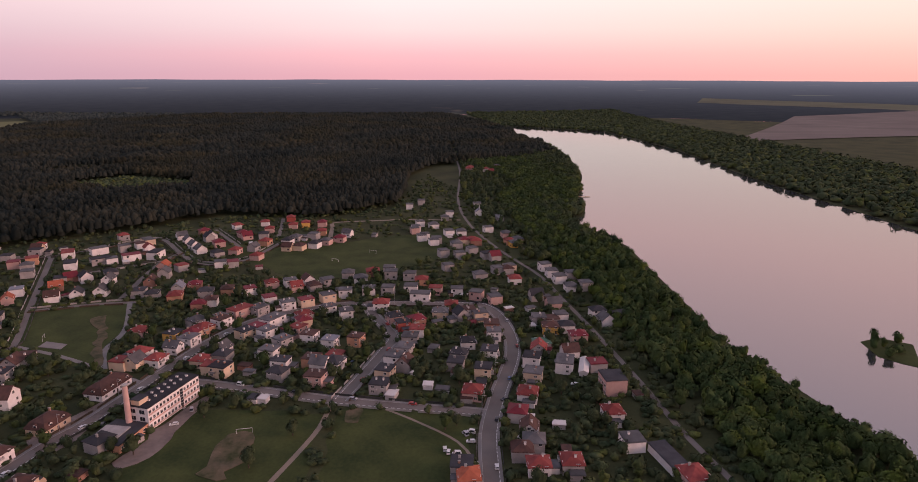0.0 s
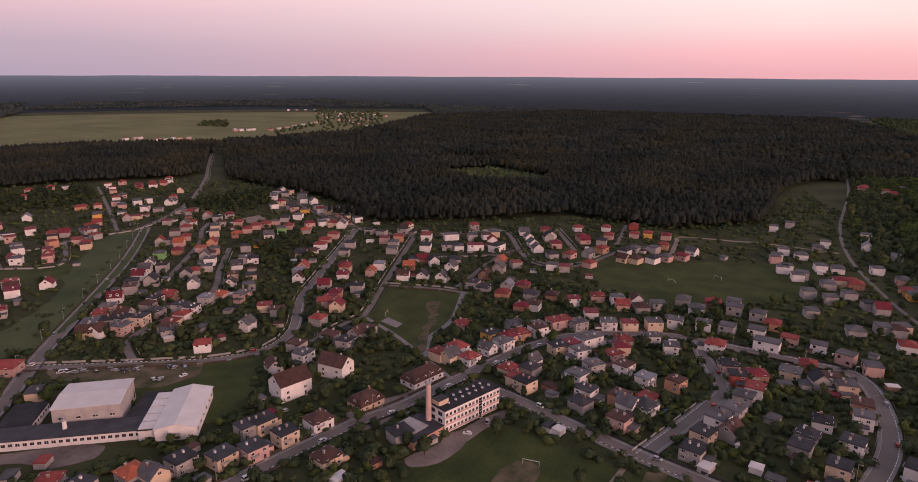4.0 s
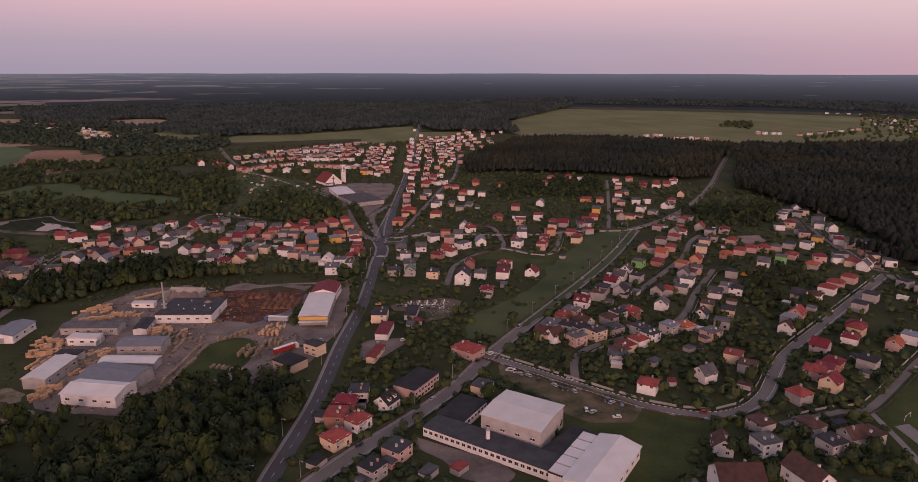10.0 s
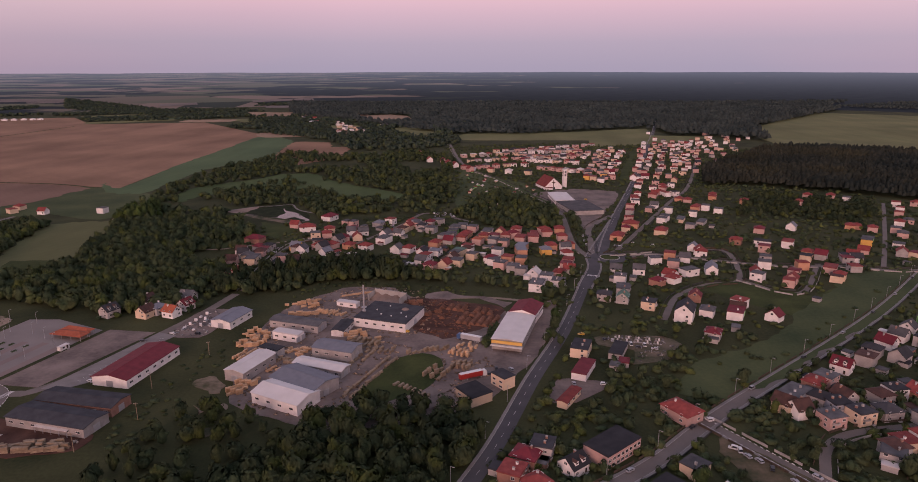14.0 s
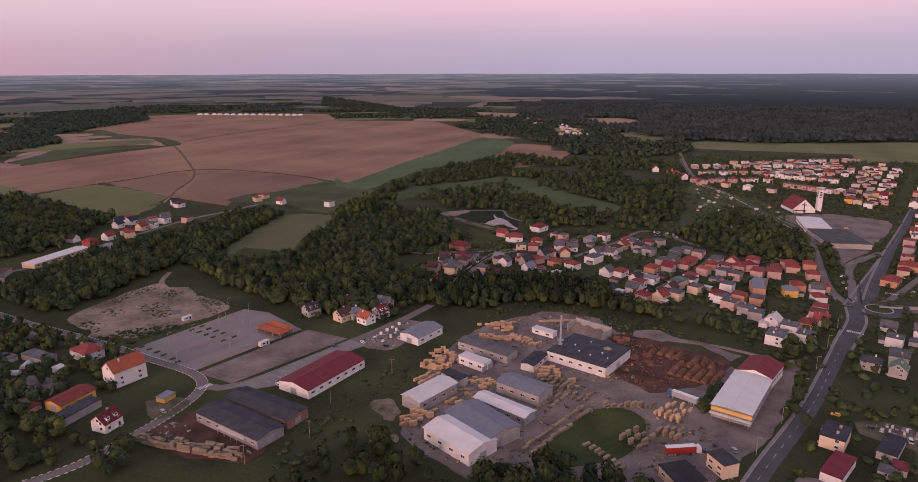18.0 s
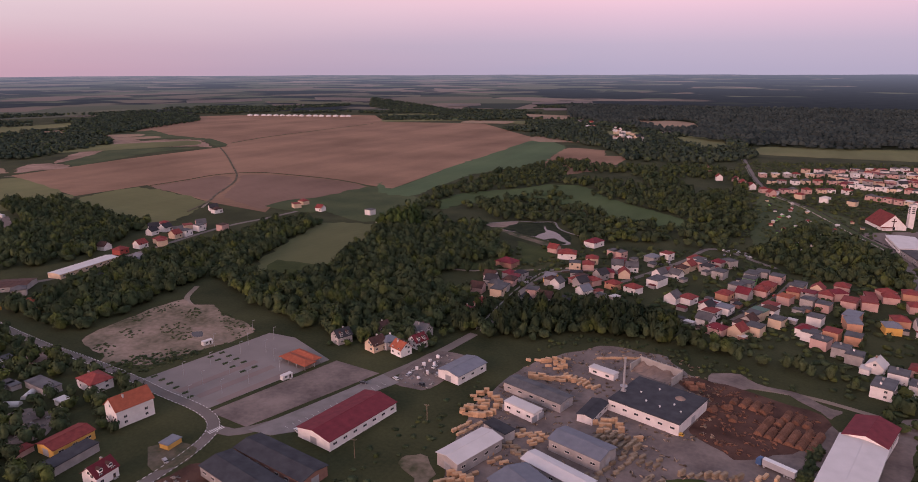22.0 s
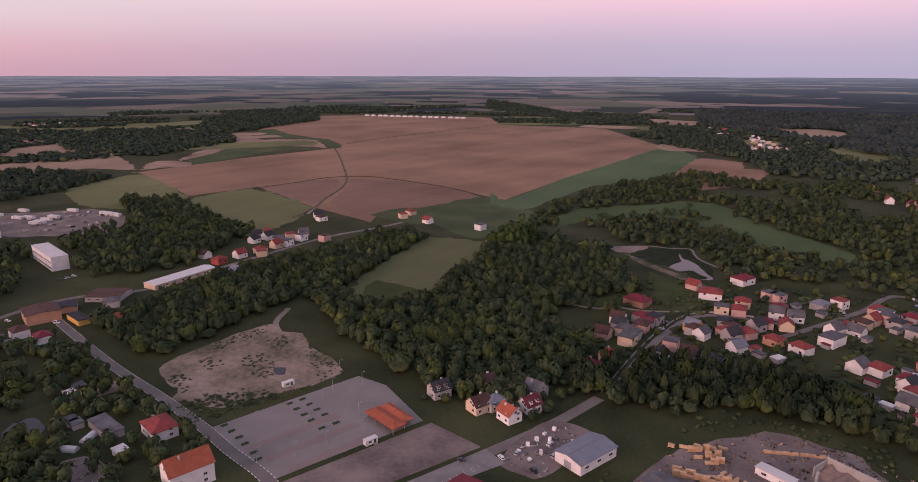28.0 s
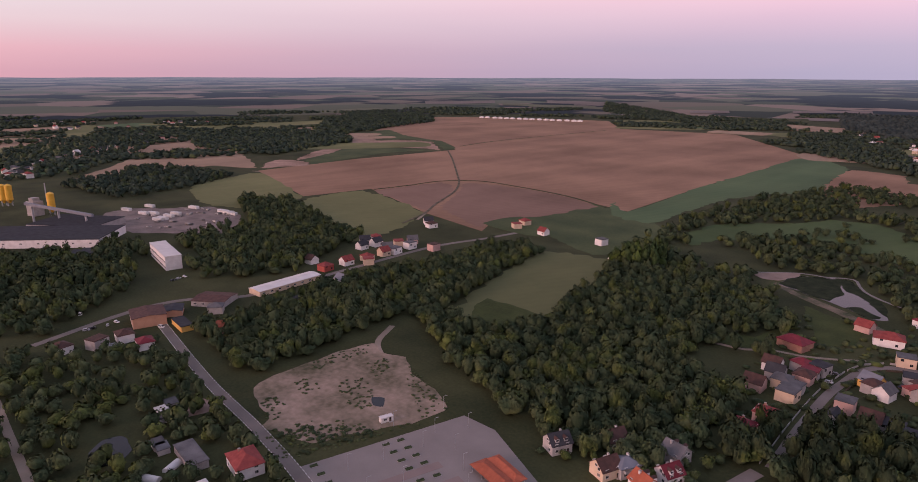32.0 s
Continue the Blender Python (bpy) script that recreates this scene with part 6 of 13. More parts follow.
house(364.4, 130.6, 10, "h", "orange", "red", 11.0, 10.0, 4.6, near=False)
house(345.2, 106.5, 96, "h", "brick", "maroon", 10.0, 9.0, 4.6, near=False)
house(352.0, 100.3, 187, "h", "white", "brown", 10.0, 9.0, 5.2, near=False)
house(392.1, 66.3, 295, "h", "pink", "red", 10.0, 9.0, 4.8, near=False)
house(394.0, 52.1, 296, "c", "white", "grey", 9.5, 9.0, 6.0, near=False)
house(383.0, 45.2, 297, "g", "pink", "red", 9.0, 8.5, 4.6, near=False)
house(400.0, 39.4, 29, "g", "white", "brown", 9.5, 8.5, 4.8, near=False)
house(385.5, 32.1, 30, "h", "grey", "brown", 10.5, 9.5, 4.6, near=False)
house(401.8, -2.6, 274, "h", "white", "grey", 10.5, 9.5, 5.0, near=False)
house(428.0, -23.7, 268, "c", "grey", "grey", 9.5, 9.0, 5.8, near=False)
house(311.3, 96.4, 330, "h", "grey", "grey", 10.5, 9.5, 5.0)
house(309.3, 79.7, 326, "c", "white", "brown", 10.0, 9.5, 6.4)
house(328.0, 72.5, 325, "c", "pink", "red", 15.5, 10.0, 6.6)
house(331.8, 60.6, 326, "c", "grey", "grey", 10.5, 9.5, 6.2)
house(342.7, 43.3, 296, "c", "white", "grey", 10.0, 9.5, 6.0)
house(348.3, 31.2, 300, "c", "cream", "maroon", 10.0, 9.0, 5.8, near=False)
house(208.5, 273.7, 196, "s", "grey", "grey", 7.5, 5.5, 2.8)
house(172.3, 335.9, 222, "c", "blue", "grey", 15.5, 10.0, 6.2)
house(189.4, 350.4, 223, "h", "brick", "red", 11.0, 9.5, 4.8)
house(197.4, 355.0, 219, "c", "pink", "grey", 10.0, 9.5, 6.2)
house(214.4, 371.9, 315, "g", "white", "maroon", 10.0, 9.0, 4.8)
house(232.3, 380.9, 226, "c", "grey", "brown", 10.0, 9.5, 6.4, near=False)
house(257.9, 405.6, 124, "g", "white", "maroon", 10.0, 9.0, 4.8, near=False)
house(272.2, 417.8, 128, "g", "white", "grey", 9.5, 9.0, 4.6, near=False)
house(286.0, 430.9, 225, "g", "white", "grey", 9.5, 8.5, 4.4, near=False)
house(281.6, 408.3, 38, "c", "grey", "dark", 9.5, 9.0, 6.4, near=False)
house(306.1, 444.3, 35, "c", "green", "grey", 9.5, 9.0, 5.8, near=False)
house(323.9, 442.9, 39, "h", "brick", "maroon", 10.0, 9.0, 4.6, near=False)
house(337.3, 427.6, 218, "c", "pink", "orange", 9.5, 9.0, 6.2, near=False)
far_house(343, 465, 125, "g", "pink", "orange", 9.5, 9.0, 5.0)
far_house(363, 480, 47, "h", "pink", "red", 10.0, 9.0, 4.6)
far_house(390, 513, 127, "h", "grey", "red", 11.0, 10.0, 4.6)
far_house(408, 527, 38, "h", "white", "red", 10.5, 9.5, 4.8)
house(341.1, 413.8, 45, "c", "pink", "grey", 9.5, 9.0, 6.2, near=False)
far_house(360, 439, 216, "g", "orange", "red", 9.5, 8.5, 5.0)
far_house(387, 467, 229, "c", "cream", "grey", 10.0, 9.5, 6.6)
far_house(405, 486, 224, "c", "cream", "grey", 10.0, 9.5, 6.4)
far_house(436, 518, 216, "c", "grey", "dark", 9.5, 9.0, 6.6)
house(265.2, 383.2, 217, "s", "white", "grey", 7.5, 5.0, 2.6, near=False)
house(298.6, 374.5, 43, "c", "grey", "grey", 9.5, 9.0, 6.2, near=False)
house(315.0, 389.1, 40, "c", "white", "grey", 10.0, 9.5, 6.4, near=False)
house(265.3, 350.3, 44, "g", "white", "grey", 9.5, 8.5, 5.0, near=False)
house(237.1, 340.7, 106, "g", "orange", "red", 9.5, 9.0, 4.6)
house(225.4, 342.0, 12, "c", "white", "dark", 9.5, 8.5, 6.2)
house(188.8, 326.1, 13, "c", "blue", "dark", 10.0, 9.5, 6.2)
house(195.3, 317.2, 19, "c", "cream", "dark", 10.0, 9.5, 6.4)
house(210.2, 321.5, 12, "h", "grey", "dark", 10.5, 9.5, 5.0)
house(225.5, 315.7, 199, "c", "grey", "dark", 9.5, 9.0, 5.8)
house(244.9, 311.4, 200, "c", "grey", "blue", 10.0, 9.5, 6.2)
house(255.4, 310.3, 193, "h", "pink", "orange", 10.5, 9.5, 5.0)
house(279.6, 325.8, 219, "g", "white", "dark", 9.0, 8.5, 4.8, near=False)
house(294.5, 338.8, 225, "c", "cream", "brown", 9.5, 8.5, 5.8, near=False)
house(317.4, 359.5, 314, "g", "white", "dark", 9.5, 8.5, 4.6, near=False)
house(333.6, 366.9, 225, "c", "grey", "grey", 10.0, 9.5, 6.0, near=False)
far_house(434, 483, 214, "h", "pink", "red", 10.0, 9.0, 5.0)
far_house(396, 444, 313, "h", "brick", "orange", 10.5, 9.5, 4.8)
far_house(416, 451, 224, "h", "pink", "red", 11.0, 9.5, 4.8)
far_house(432, 455, 227, "h", "pink", "red", 10.5, 9.5, 4.8)
far_house(444, 452, 308, "h", "pink", "red", 11.0, 9.5, 4.8)
far_house(454, 448, 216, "c", "pink", "grey", 9.5, 9.0, 5.8)
far_house(432, 418, 220, "c", "green", "grey", 10.0, 9.0, 6.2)
far_house(450, 425, 26, "h", "pink", "red", 9.5, 9.0, 4.6)
far_house(410, 414, 309, "g", "white", "grey", 9.5, 9.0, 4.6)
house(377.5, 398.9, 224, "c", "yellow", "dark", 10.0, 9.5, 6.2, near=False)
house(362.5, 396.4, 223, "c", "grey", "dark", 10.0, 9.0, 6.0, near=False)
far_house(476, 455, 215, "h", "grey", "dark", 10.5, 9.5, 5.0)
far_house(491, 449, 24, "c", "white", "grey", 10.5, 9.5, 6.2)
far_house(518, 463, 28, "c", "yellow", "grey", 9.5, 9.0, 5.8)
far_house(529, 497, 216, "h", "grey", "dark", 10.0, 9.0, 5.2)
far_house(563, 558, 208, "c", "white", "grey", 9.5, 9.0, 6.2)
far_house(588, 561, 221, "c", "grey", "dark", 10.5, 9.5, 6.0)
far_house(600, 540, 313, "h", "white", "dark", 9.5, 8.5, 5.0)
far_house(567, 509, 221, "c", "white", "grey", 10.5, 9.5, 5.8)
far_house(443, 395, 26, "h", "grey", "orange", 10.5, 9.5, 4.8)
house(328.2, 299.6, 26, "c", "grey", "blue", 9.5, 8.5, 6.2, near=False)
house(264.1, 295.6, 192, "c", "pink", "grey", 10.5, 9.5, 5.8)
house(226.0, 304.5, 199, "c", "white", "dark", 9.5, 9.0, 5.8)
house(179.3, 312.7, 18, "c", "pink", "grey", 10.0, 9.0, 6.4)
house(256.3, 529.6, 58, "g", "pink", "red", 9.0, 8.5, 4.8, near=False)
far_house(402, 712, 65, "h", "brick", "red", 9.5, 8.5, 4.6)
far_house(382, 654, 61, "c", "green", "grey", 10.5, 9.5, 6.0)
far_house(337, 590, 352, "g", "white", "dark", 9.5, 8.5, 4.6)
far_house(498, 800, 242, "c", "white", "red", 9.0, 8.5, 6.0)
far_house(457, 731, 239, "h", "white", "red", 10.5, 9.5, 4.8)
far_house(429, 678, 242, "h", "pink", "grey", 10.5, 9.5, 5.2)
far_house(523, 776, 238, "h", "brick", "maroon", 10.0, 9.0, 4.6)
far_house(545, 776, 134, "h", "white", "red", 10.5, 9.5, 4.8)
far_house(582, 788, 41, "c", "white", "grey", 9.0, 8.5, 5.8)
far_house(467, 680, 241, "c", "white", "dark", 9.5, 9.0, 6.4)
far_house(479, 648, 30, "g", "white", "grey", 9.5, 8.5, 4.4)
far_house(537, 707, 45, "g", "cream", "brown", 9.5, 8.5, 4.8)
house(116.0, 528.6, 253, "s", "grey", "grey", 7.0, 5.0, 2.6, near=False)
house(132.4, 530.8, 252, "s", "grey", "grey", 7.0, 5.0, 2.8, near=False)
house(202.0, 556.6, 73, "g", "white", "blue", 10.0, 9.0, 4.8, near=False)
house(162.1, 525.9, 42, "h", "white", "red", 10.5, 9.5, 4.8, near=False)
far_house(250, 568, 160, "c", "white", "grey", 10.0, 9.5, 6.4)
house(231.1, 533.8, 320, "c", "white", "grey", 9.5, 9.0, 6.6, near=False)
far_house(270, 619, 335, "c", "pink", "maroon", 10.0, 9.5, 6.6)
house(122.4, 505.8, 252, "s", "grey", "grey", 7.5, 5.5, 3.0, near=False)
house(189.0, 460.4, 336, "g", "green", "brown", 10.0, 9.0, 4.6, near=False)
house(94.5, 374.4, 254, "s", "grey", "maroon", 7.5, 5.5, 2.8)
house(14.3, 663.8, 253, "c", "cream", "grey", 9.5, 9.0, 6.4, near=False)
house(6.4, 634.8, 248, "c", "pink", "orange", 9.5, 9.0, 6.0, near=False)
house(30.9, 630.2, 252, "c", "pink", "grey", 9.5, 9.0, 5.8, near=False)
house(24.9, 599.0, 252, "c", "white", "grey", 9.5, 9.0, 6.0, near=False)
house(47.2, 614.9, 252, "c", "orange", "blue", 14.5, 9.5, 5.8, near=False)
house(45.0, 573.5, 78, "c", "orange", "grey", 9.5, 9.0, 5.8, near=False)
house(33.3, 573.9, 252, "c", "orange", "red", 9.5, 9.0, 6.6, near=False)
house(21.5, 568.2, 247, "c", "white", "grey", 9.5, 9.0, 5.8, near=False)
house(37.0, 549.4, 75, "c", "grey", "grey", 10.0, 9.0, 6.0, near=False)
house(74.7, 619.1, 99, "h", "orange", "red", 11.0, 9.5, 5.2, near=False)
house(86.7, 595.7, 103, "h", "white", "red", 10.0, 9.0, 4.8, near=False)
house(48.1, 530.1, 72, "s", "white", "pale", 7.0, 5.0, 3.0, near=False)
house(-42.3, 678.8, 250, "c", "grey", "grey", 10.5, 9.5, 6.2, near=False)
house(-2.7, 612.1, 245, "c", "white", "red", 9.5, 9.0, 5.8, near=False)
house(-9.7, 646.2, 79, "c", "orange", "red", 9.5, 9.0, 6.0, near=False)
house(-5.9, 661.9, 74, "h", "orange", "red", 11.0, 10.0, 4.8, near=False)
house(15.1, 667.2, 257, "c", "grey", "grey", 9.5, 8.5, 6.6, near=False)
house(21.5, 634.9, 247, "c", "grey", "grey", 9.5, 9.0, 6.2, near=False)
house(-39.0, 581.0, 69, "c", "white", "red", 9.5, 9.0, 5.8, near=False)
house(-12.5, 587.6, 249, "c", "cream", "grey", 9.0, 8.5, 6.4, near=False)
house(2.1, 583.6, 247, "c", "cream", "grey", 9.5, 8.5, 6.0, near=False)
house(-32.4, 553.1, 337, "h", "pink", "maroon", 10.5, 9.5, 4.8, near=False)
house(18.6, 574.4, 247, "h", "white", "maroon", 10.5, 9.5, 5.2, near=False)
house(26.7, 557.8, 248, "c", "pink", "grey", 10.0, 9.5, 6.2, near=False)
house(46.1, 598.7, 97, "c", "orange", "blue", 14.0, 9.0, 6.4, near=False)
house(68.4, 603.7, 99, "h", "yellow", "blue", 10.5, 9.5, 5.2, near=False)
house(87.8, 617.6, 189, "g", "white", "grey", 9.5, 8.5, 4.4, near=False)
house(81.7, 556.9, 75, "c", "pink", "maroon", 9.5, 9.0, 6.2, near=False)
house(74.6, 537.2, 74, "h", "pink", "red", 10.5, 9.5, 4.6, near=False)
house(53.6, 534.5, 71, "g", "white", "pale", 10.0, 9.0, 4.4, near=False)
house(43.5, 542.6, 77, "c", "grey", "grey", 9.5, 9.0, 5.8, near=False)
far_house(45, 682, 259, "h", "pink", "red", 11.0, 10.0, 5.2)
house(62.7, 668.8, 93, "s", "pink", "red", 19.0, 7.0, 3.6, near=False)
far_house(75, 670, 182, "h", "pink", "red", 10.5, 9.5, 5.0)
house(88.5, 654.4, 94, "h", "pink", "red", 10.5, 9.5, 5.2, near=False)
house(34.2, 658.6, 253, "h", "pink", "red", 11.0, 10.0, 4.6, near=False)
far_house(206, 734, 242, "c", "white", "grey", 10.0, 9.5, 6.0)
far_house(206, 790, 61, "h", "pink", "grey", 10.0, 9.0, 5.0)
house(246.9, 728.3, 241, "s", "grey", "grey", 20.5, 7.5, 4.0, near=False)
far_house(202, 854, 345, "h", "white", "red", 10.5, 9.5, 5.0)
far_house(213, 889, 255, "h", "white", "red", 9.5, 9.0, 4.6)
far_house(237, 985, 257, "h", "pink", "red", 10.0, 9.0, 5.0)
far_house(230, 877, 157, "h", "pink", "red", 10.5, 9.5, 5.0)
far_house(256, 928, 62, "h", "pink", "red", 10.5, 9.5, 5.2)
far_house(257, 853, 243, "h", "orange", "red", 10.0, 9.0, 4.6)
far_house(261, 799, 244, "h", "orange", "red", 10.0, 9.0, 5.0)
far_house(303, 866, 243, "h", "orange", "red", 10.0, 9.0, 5.2)
house(188.0, 583.8, 160, "g", "white", "grey", 9.0, 8.5, 5.0, near=False)
far_house(208, 603, 342, "h", "white", "red", 10.0, 9.0, 5.2)
house(-188.6, 531.2, 92, "h", "pink", "red", 10.0, 9.0, 4.8)
house(-190.4, 510.2, 93, "h", "pink", "maroon", 11.0, 10.0, 5.0)
house(-206.0, 560.9, 182, "g", "pink", "brown", 10.0, 9.0, 4.8, near=False)
house(-208.4, 591.8, 181, "g", "white", "brown", 9.5, 8.5, 5.0, near=False)
house(-188.7, 560.3, 89, "c", "cream", "grey", 10.0, 9.5, 6.0, near=False)
house(-190.2, 588.7, 88, "h", "pink", "brown", 10.5, 9.5, 4.8, near=False)
house(-187.6, 604.8, 78, "c", "grey", "dark", 9.5, 9.0, 6.0, near=False)
house(-211.3, 634.4, 167, "h", "brick", "maroon", 16.5, 12.5, 4.6, near=False)
house(-162.4, 607.6, 344, "g", "yellow", "blue", 10.0, 9.0, 4.6, near=False)
house(-172.1, 680.9, 15, "h", "white", "red", 16.5, 12.5, 5.2, near=False)
house(-147.5, 675.3, 12, "h", "cream", "red", 10.5, 9.5, 5.0, near=False)
far_house(-189, 695, 169, "g", "pink", "red", 9.5, 8.5, 4.6)
far_house(-161, 732, 68, "h", "white", "maroon", 16.0, 12.0, 5.2)
house(-156.6, 653.1, 17, "c", "cream", "grey", 9.5, 9.0, 5.8, near=False)
house(-142.2, 611.5, 59, "h", "pink", "red", 10.5, 9.5, 4.8, near=False)
house(-131.1, 617.0, 147, "h", "pink", "red", 10.0, 9.0, 4.6, near=False)
house(-130.4, 588.9, 241, "g", "white", "blue", 9.5, 8.5, 4.8, near=False)
house(-121.5, 596.5, 241, "s", "pink", "red", 6.5, 5.0, 2.8, near=False)
house(-114.1, 614.2, 334, "h", "orange", "red", 10.0, 9.0, 4.8, near=False)
house(-98.1, 610.8, 333, "h", "white", "red", 11.0, 9.5, 5.0, near=False)
house(-113.0, 646.3, 286, "g", "cream", "red", 10.0, 9.0, 4.4, near=False)
house(-111.1, 666.4, 19, "g", "white", "grey", 10.0, 9.0, 4.8, near=False)
house(-125.7, 642.3, 200, "h", "pink", "maroon", 10.0, 9.0, 4.8, near=False)
far_house(-129, 702, 64, "c", "pink", "grey", 9.5, 9.0, 6.4)
house(-122.9, 677.4, 108, "h", "brick", "maroon", 10.0, 9.0, 5.2, near=False)
far_house(-101, 704, 69, "h", "grey", "blue", 11.0, 10.0, 4.6)
house(-115.5, 696.0, 65, "s", "grey", "grey", 7.0, 5.0, 2.8, near=False)
house(-68.0, 691.4, 250, "g", "cream", "red", 10.0, 9.0, 5.0, near=False)
far_house(-62, 709, 249, "c", "white", "grey", 9.5, 9.0, 6.2)
house(-84.9, 636.7, 249, "c", "white", "grey", 15.5, 10.0, 6.0, near=False)
house(-74.0, 660.5, 338, "g", "white", "grey", 9.5, 8.5, 5.0, near=False)
house(-48.8, 701.0, 243, "s", "grey", "red", 7.0, 5.0, 2.8, near=False)
house(-53.4, 683.7, 245, "s", "grey", "grey", 7.0, 5.0, 2.8, near=False)
far_house(-11, 693, 80, "c", "grey", "grey", 10.0, 9.5, 6.2)
house(-19.2, 670.7, 79, "c", "green", "grey", 10.0, 9.5, 5.8, near=False)
house(-67.5, 602.7, 71, "g", "white", "grey", 10.0, 9.5, 4.8, near=False)
house(-57.2, 605.5, 66, "h", "white", "red", 10.5, 9.5, 4.8, near=False)
house(-34.1, 626.2, 69, "h", "orange", "red", 11.0, 9.5, 4.8, near=False)
house(-27.3, 647.6, 67, "c", "grey", "grey", 10.0, 9.5, 6.2, near=False)
house(-20.8, 657.5, 75, "c", "grey", "grey", 10.0, 9.0, 6.0, near=False)
house(-42.8, 596.9, 68, "h", "white", "maroon", 10.0, 9.0, 5.2, near=False)
house(-31.2, 592.2, 71, "c", "white", "blue", 10.0, 9.5, 6.0, near=False)
house(-41.0, 566.9, 160, "g", "white", "grey", 10.0, 9.0, 4.8, near=False)
house(-9.7, 594.6, 246, "c", "cream", "green", 10.0, 9.5, 6.2, near=False)
house(-9.9, 646.0, 77, "h", "pink", "red", 10.5, 9.5, 5.0, near=False)
house(11.9, 654.0, 260, "h", "orange", "red", 10.0, 9.0, 5.0, near=False)
house(-10.5, 563.1, 252, "c", "cream", "grey", 10.0, 9.5, 6.2, near=False)
house(-164.3, 569.2, 274, "c", "pink", "grey", 9.0, 8.5, 6.4, near=False)
house(-163.8, 549.0, 272, "g", "white", "dark", 9.5, 8.5, 4.8, near=False)
house(-142.5, 561.7, 1, "h", "grey", "dark", 10.0, 9.0, 5.2, near=False)
house(-132.0, 557.4, 271, "h", "grey", "dark", 10.5, 9.5, 4.8, near=False)
house(-106.8, 588.2, 240, "s", "grey", "pale", 7.0, 5.0, 3.0, near=False)
house(-154.2, 597.9, 259, "g", "white", "grey", 9.0, 8.5, 5.0, near=False)
far_house(-578, 516, 185, "g", "white", "brown", 9.5, 8.5, 4.4)
far_house(-551, 513, 97, "h", "red", "red", 10.5, 9.5, 4.8)
far_house(-553, 536, 92, "g", "white", "red", 10.0, 9.0, 4.6)
far_house(-551, 557, 187, "h", "cream", "red", 10.0, 9.0, 4.8)
far_house(-554, 578, 91, "g", "cream", "red", 9.5, 9.0, 5.0)
far_house(-587, 594, 92, "g", "white", "dark", 10.0, 9.0, 5.0)
far_house(-587, 577, 95, "g", "white", "dark", 9.5, 8.5, 4.6)
far_house(-553, 590, 98, "c", "white", "grey", 10.5, 9.5, 5.8)
far_house(-557, 612, 91, "c", "white", "grey", 9.5, 9.0, 6.4)
far_house(-536, 624, 271, "c", "pink", "brown", 9.5, 8.5, 6.4)
far_house(-510, 502, 8, "g", "white", "blue", 9.5, 8.5, 5.0)
far_house(-609, 686, 77, "h", "white", "brown", 10.5, 9.5, 4.8)
far_house(-547, 771, 170, "h", "cream", "red", 10.5, 9.5, 5.0)
far_house(-503, 749, 356, "g", "white", "red", 9.5, 8.5, 4.6)
far_house(-437, 758, 260, "c", "white", "grey", 9.5, 9.0, 6.4)
house(-401.0, 722.6, 263, "s", "white", "grey", 7.0, 5.0, 2.6, near=False)
house(-481.7, 387.4, 351, "h", "brick", "orange", 11.0, 10.0, 4.6, near=False)
house(-505.6, 372.6, 356, "s", "yellow", "dark", 20.5, 7.5, 3.8, near=False)
house(-516.9, 400.8, 237, "h", "grey", "grey", 10.0, 9.0, 5.0, near=False)
house(-488.7, 449.2, 1, "h", "white", "dark", 10.5, 9.5, 5.2, near=False)
house(-508.0, 337.4, 175, "h", "white", "brown", 10.5, 9.5, 5.2, near=False)
house(-488.1, 343.0, 173, "h", "white", "maroon", 10.5, 9.0, 4.6, near=False)
house(-514.5, 303.4, 16, "h", "white", "brown", 10.5, 9.5, 4.6, near=False)
house(-507.3, 321.5, 292, "c", "grey", "brown", 10.0, 9.0, 6.4, near=False)
house(-496.8, 326.5, 176, "s", "grey", "blue", 7.0, 5.0, 3.0, near=False)
house(-325.5, 328.1, 171, "h", "white", "red", 15.5, 11.5, 5.2)
house(-348.4, 314.2, 176, "s", "grey", "grey", 21.0, 8.0, 3.6)
house(-391.3, 317.7, 177, "s", "white", "grey", 7.0, 5.0, 2.6)
house(-368.7, 307.4, 175, "s", "grey", "grey", 7.5, 5.0, 2.6)
house(-322.7, 308.1, 177, "s", "white", "pale", 6.5, 5.0, 3.0)
house(-280.2, 314.7, 258, "g", "white", "orange", 18.0, 12.0, 9.0)
house(-295.8, 271.7, 94, "s", "pink", "red", 7.5, 5.0, 2.6)
house(-247.1, 275.0, 91, "g", "white", "maroon", 10.0, 9.0, 4.8)
house(-242.1, 305.8, 91, "s", "yellow", "blue", 7.5, 5.5, 2.6)
house(-363.8, 307.5, 173, "s", "grey", "grey", 7.0, 5.0, 2.6)
house(-270.7, 277.9, 92, "s", "grey", "dark", 21.0, 8.0, 4.0)
house(-217.0, 436.2, 72, "g", "cream", "brown", 10.0, 9.0, 4.8)
house(-212.1, 443.3, 67, "h", "grey", "blue", 10.0, 9.0, 5.0)
house(-199.7, 437.5, 161, "g", "white", "orange", 9.5, 8.5, 4.8)
house(-196.3, 451.6, 70, "g", "white", "maroon", 9.0, 8.5, 4.6)
house(-242.8, 436.6, 67, "g", "grey", "dark", 10.0, 9.0, 5.0)
house(-201.7, 467.1, 173, "g", "grey", "grey", 10.0, 9.0, 5.0)
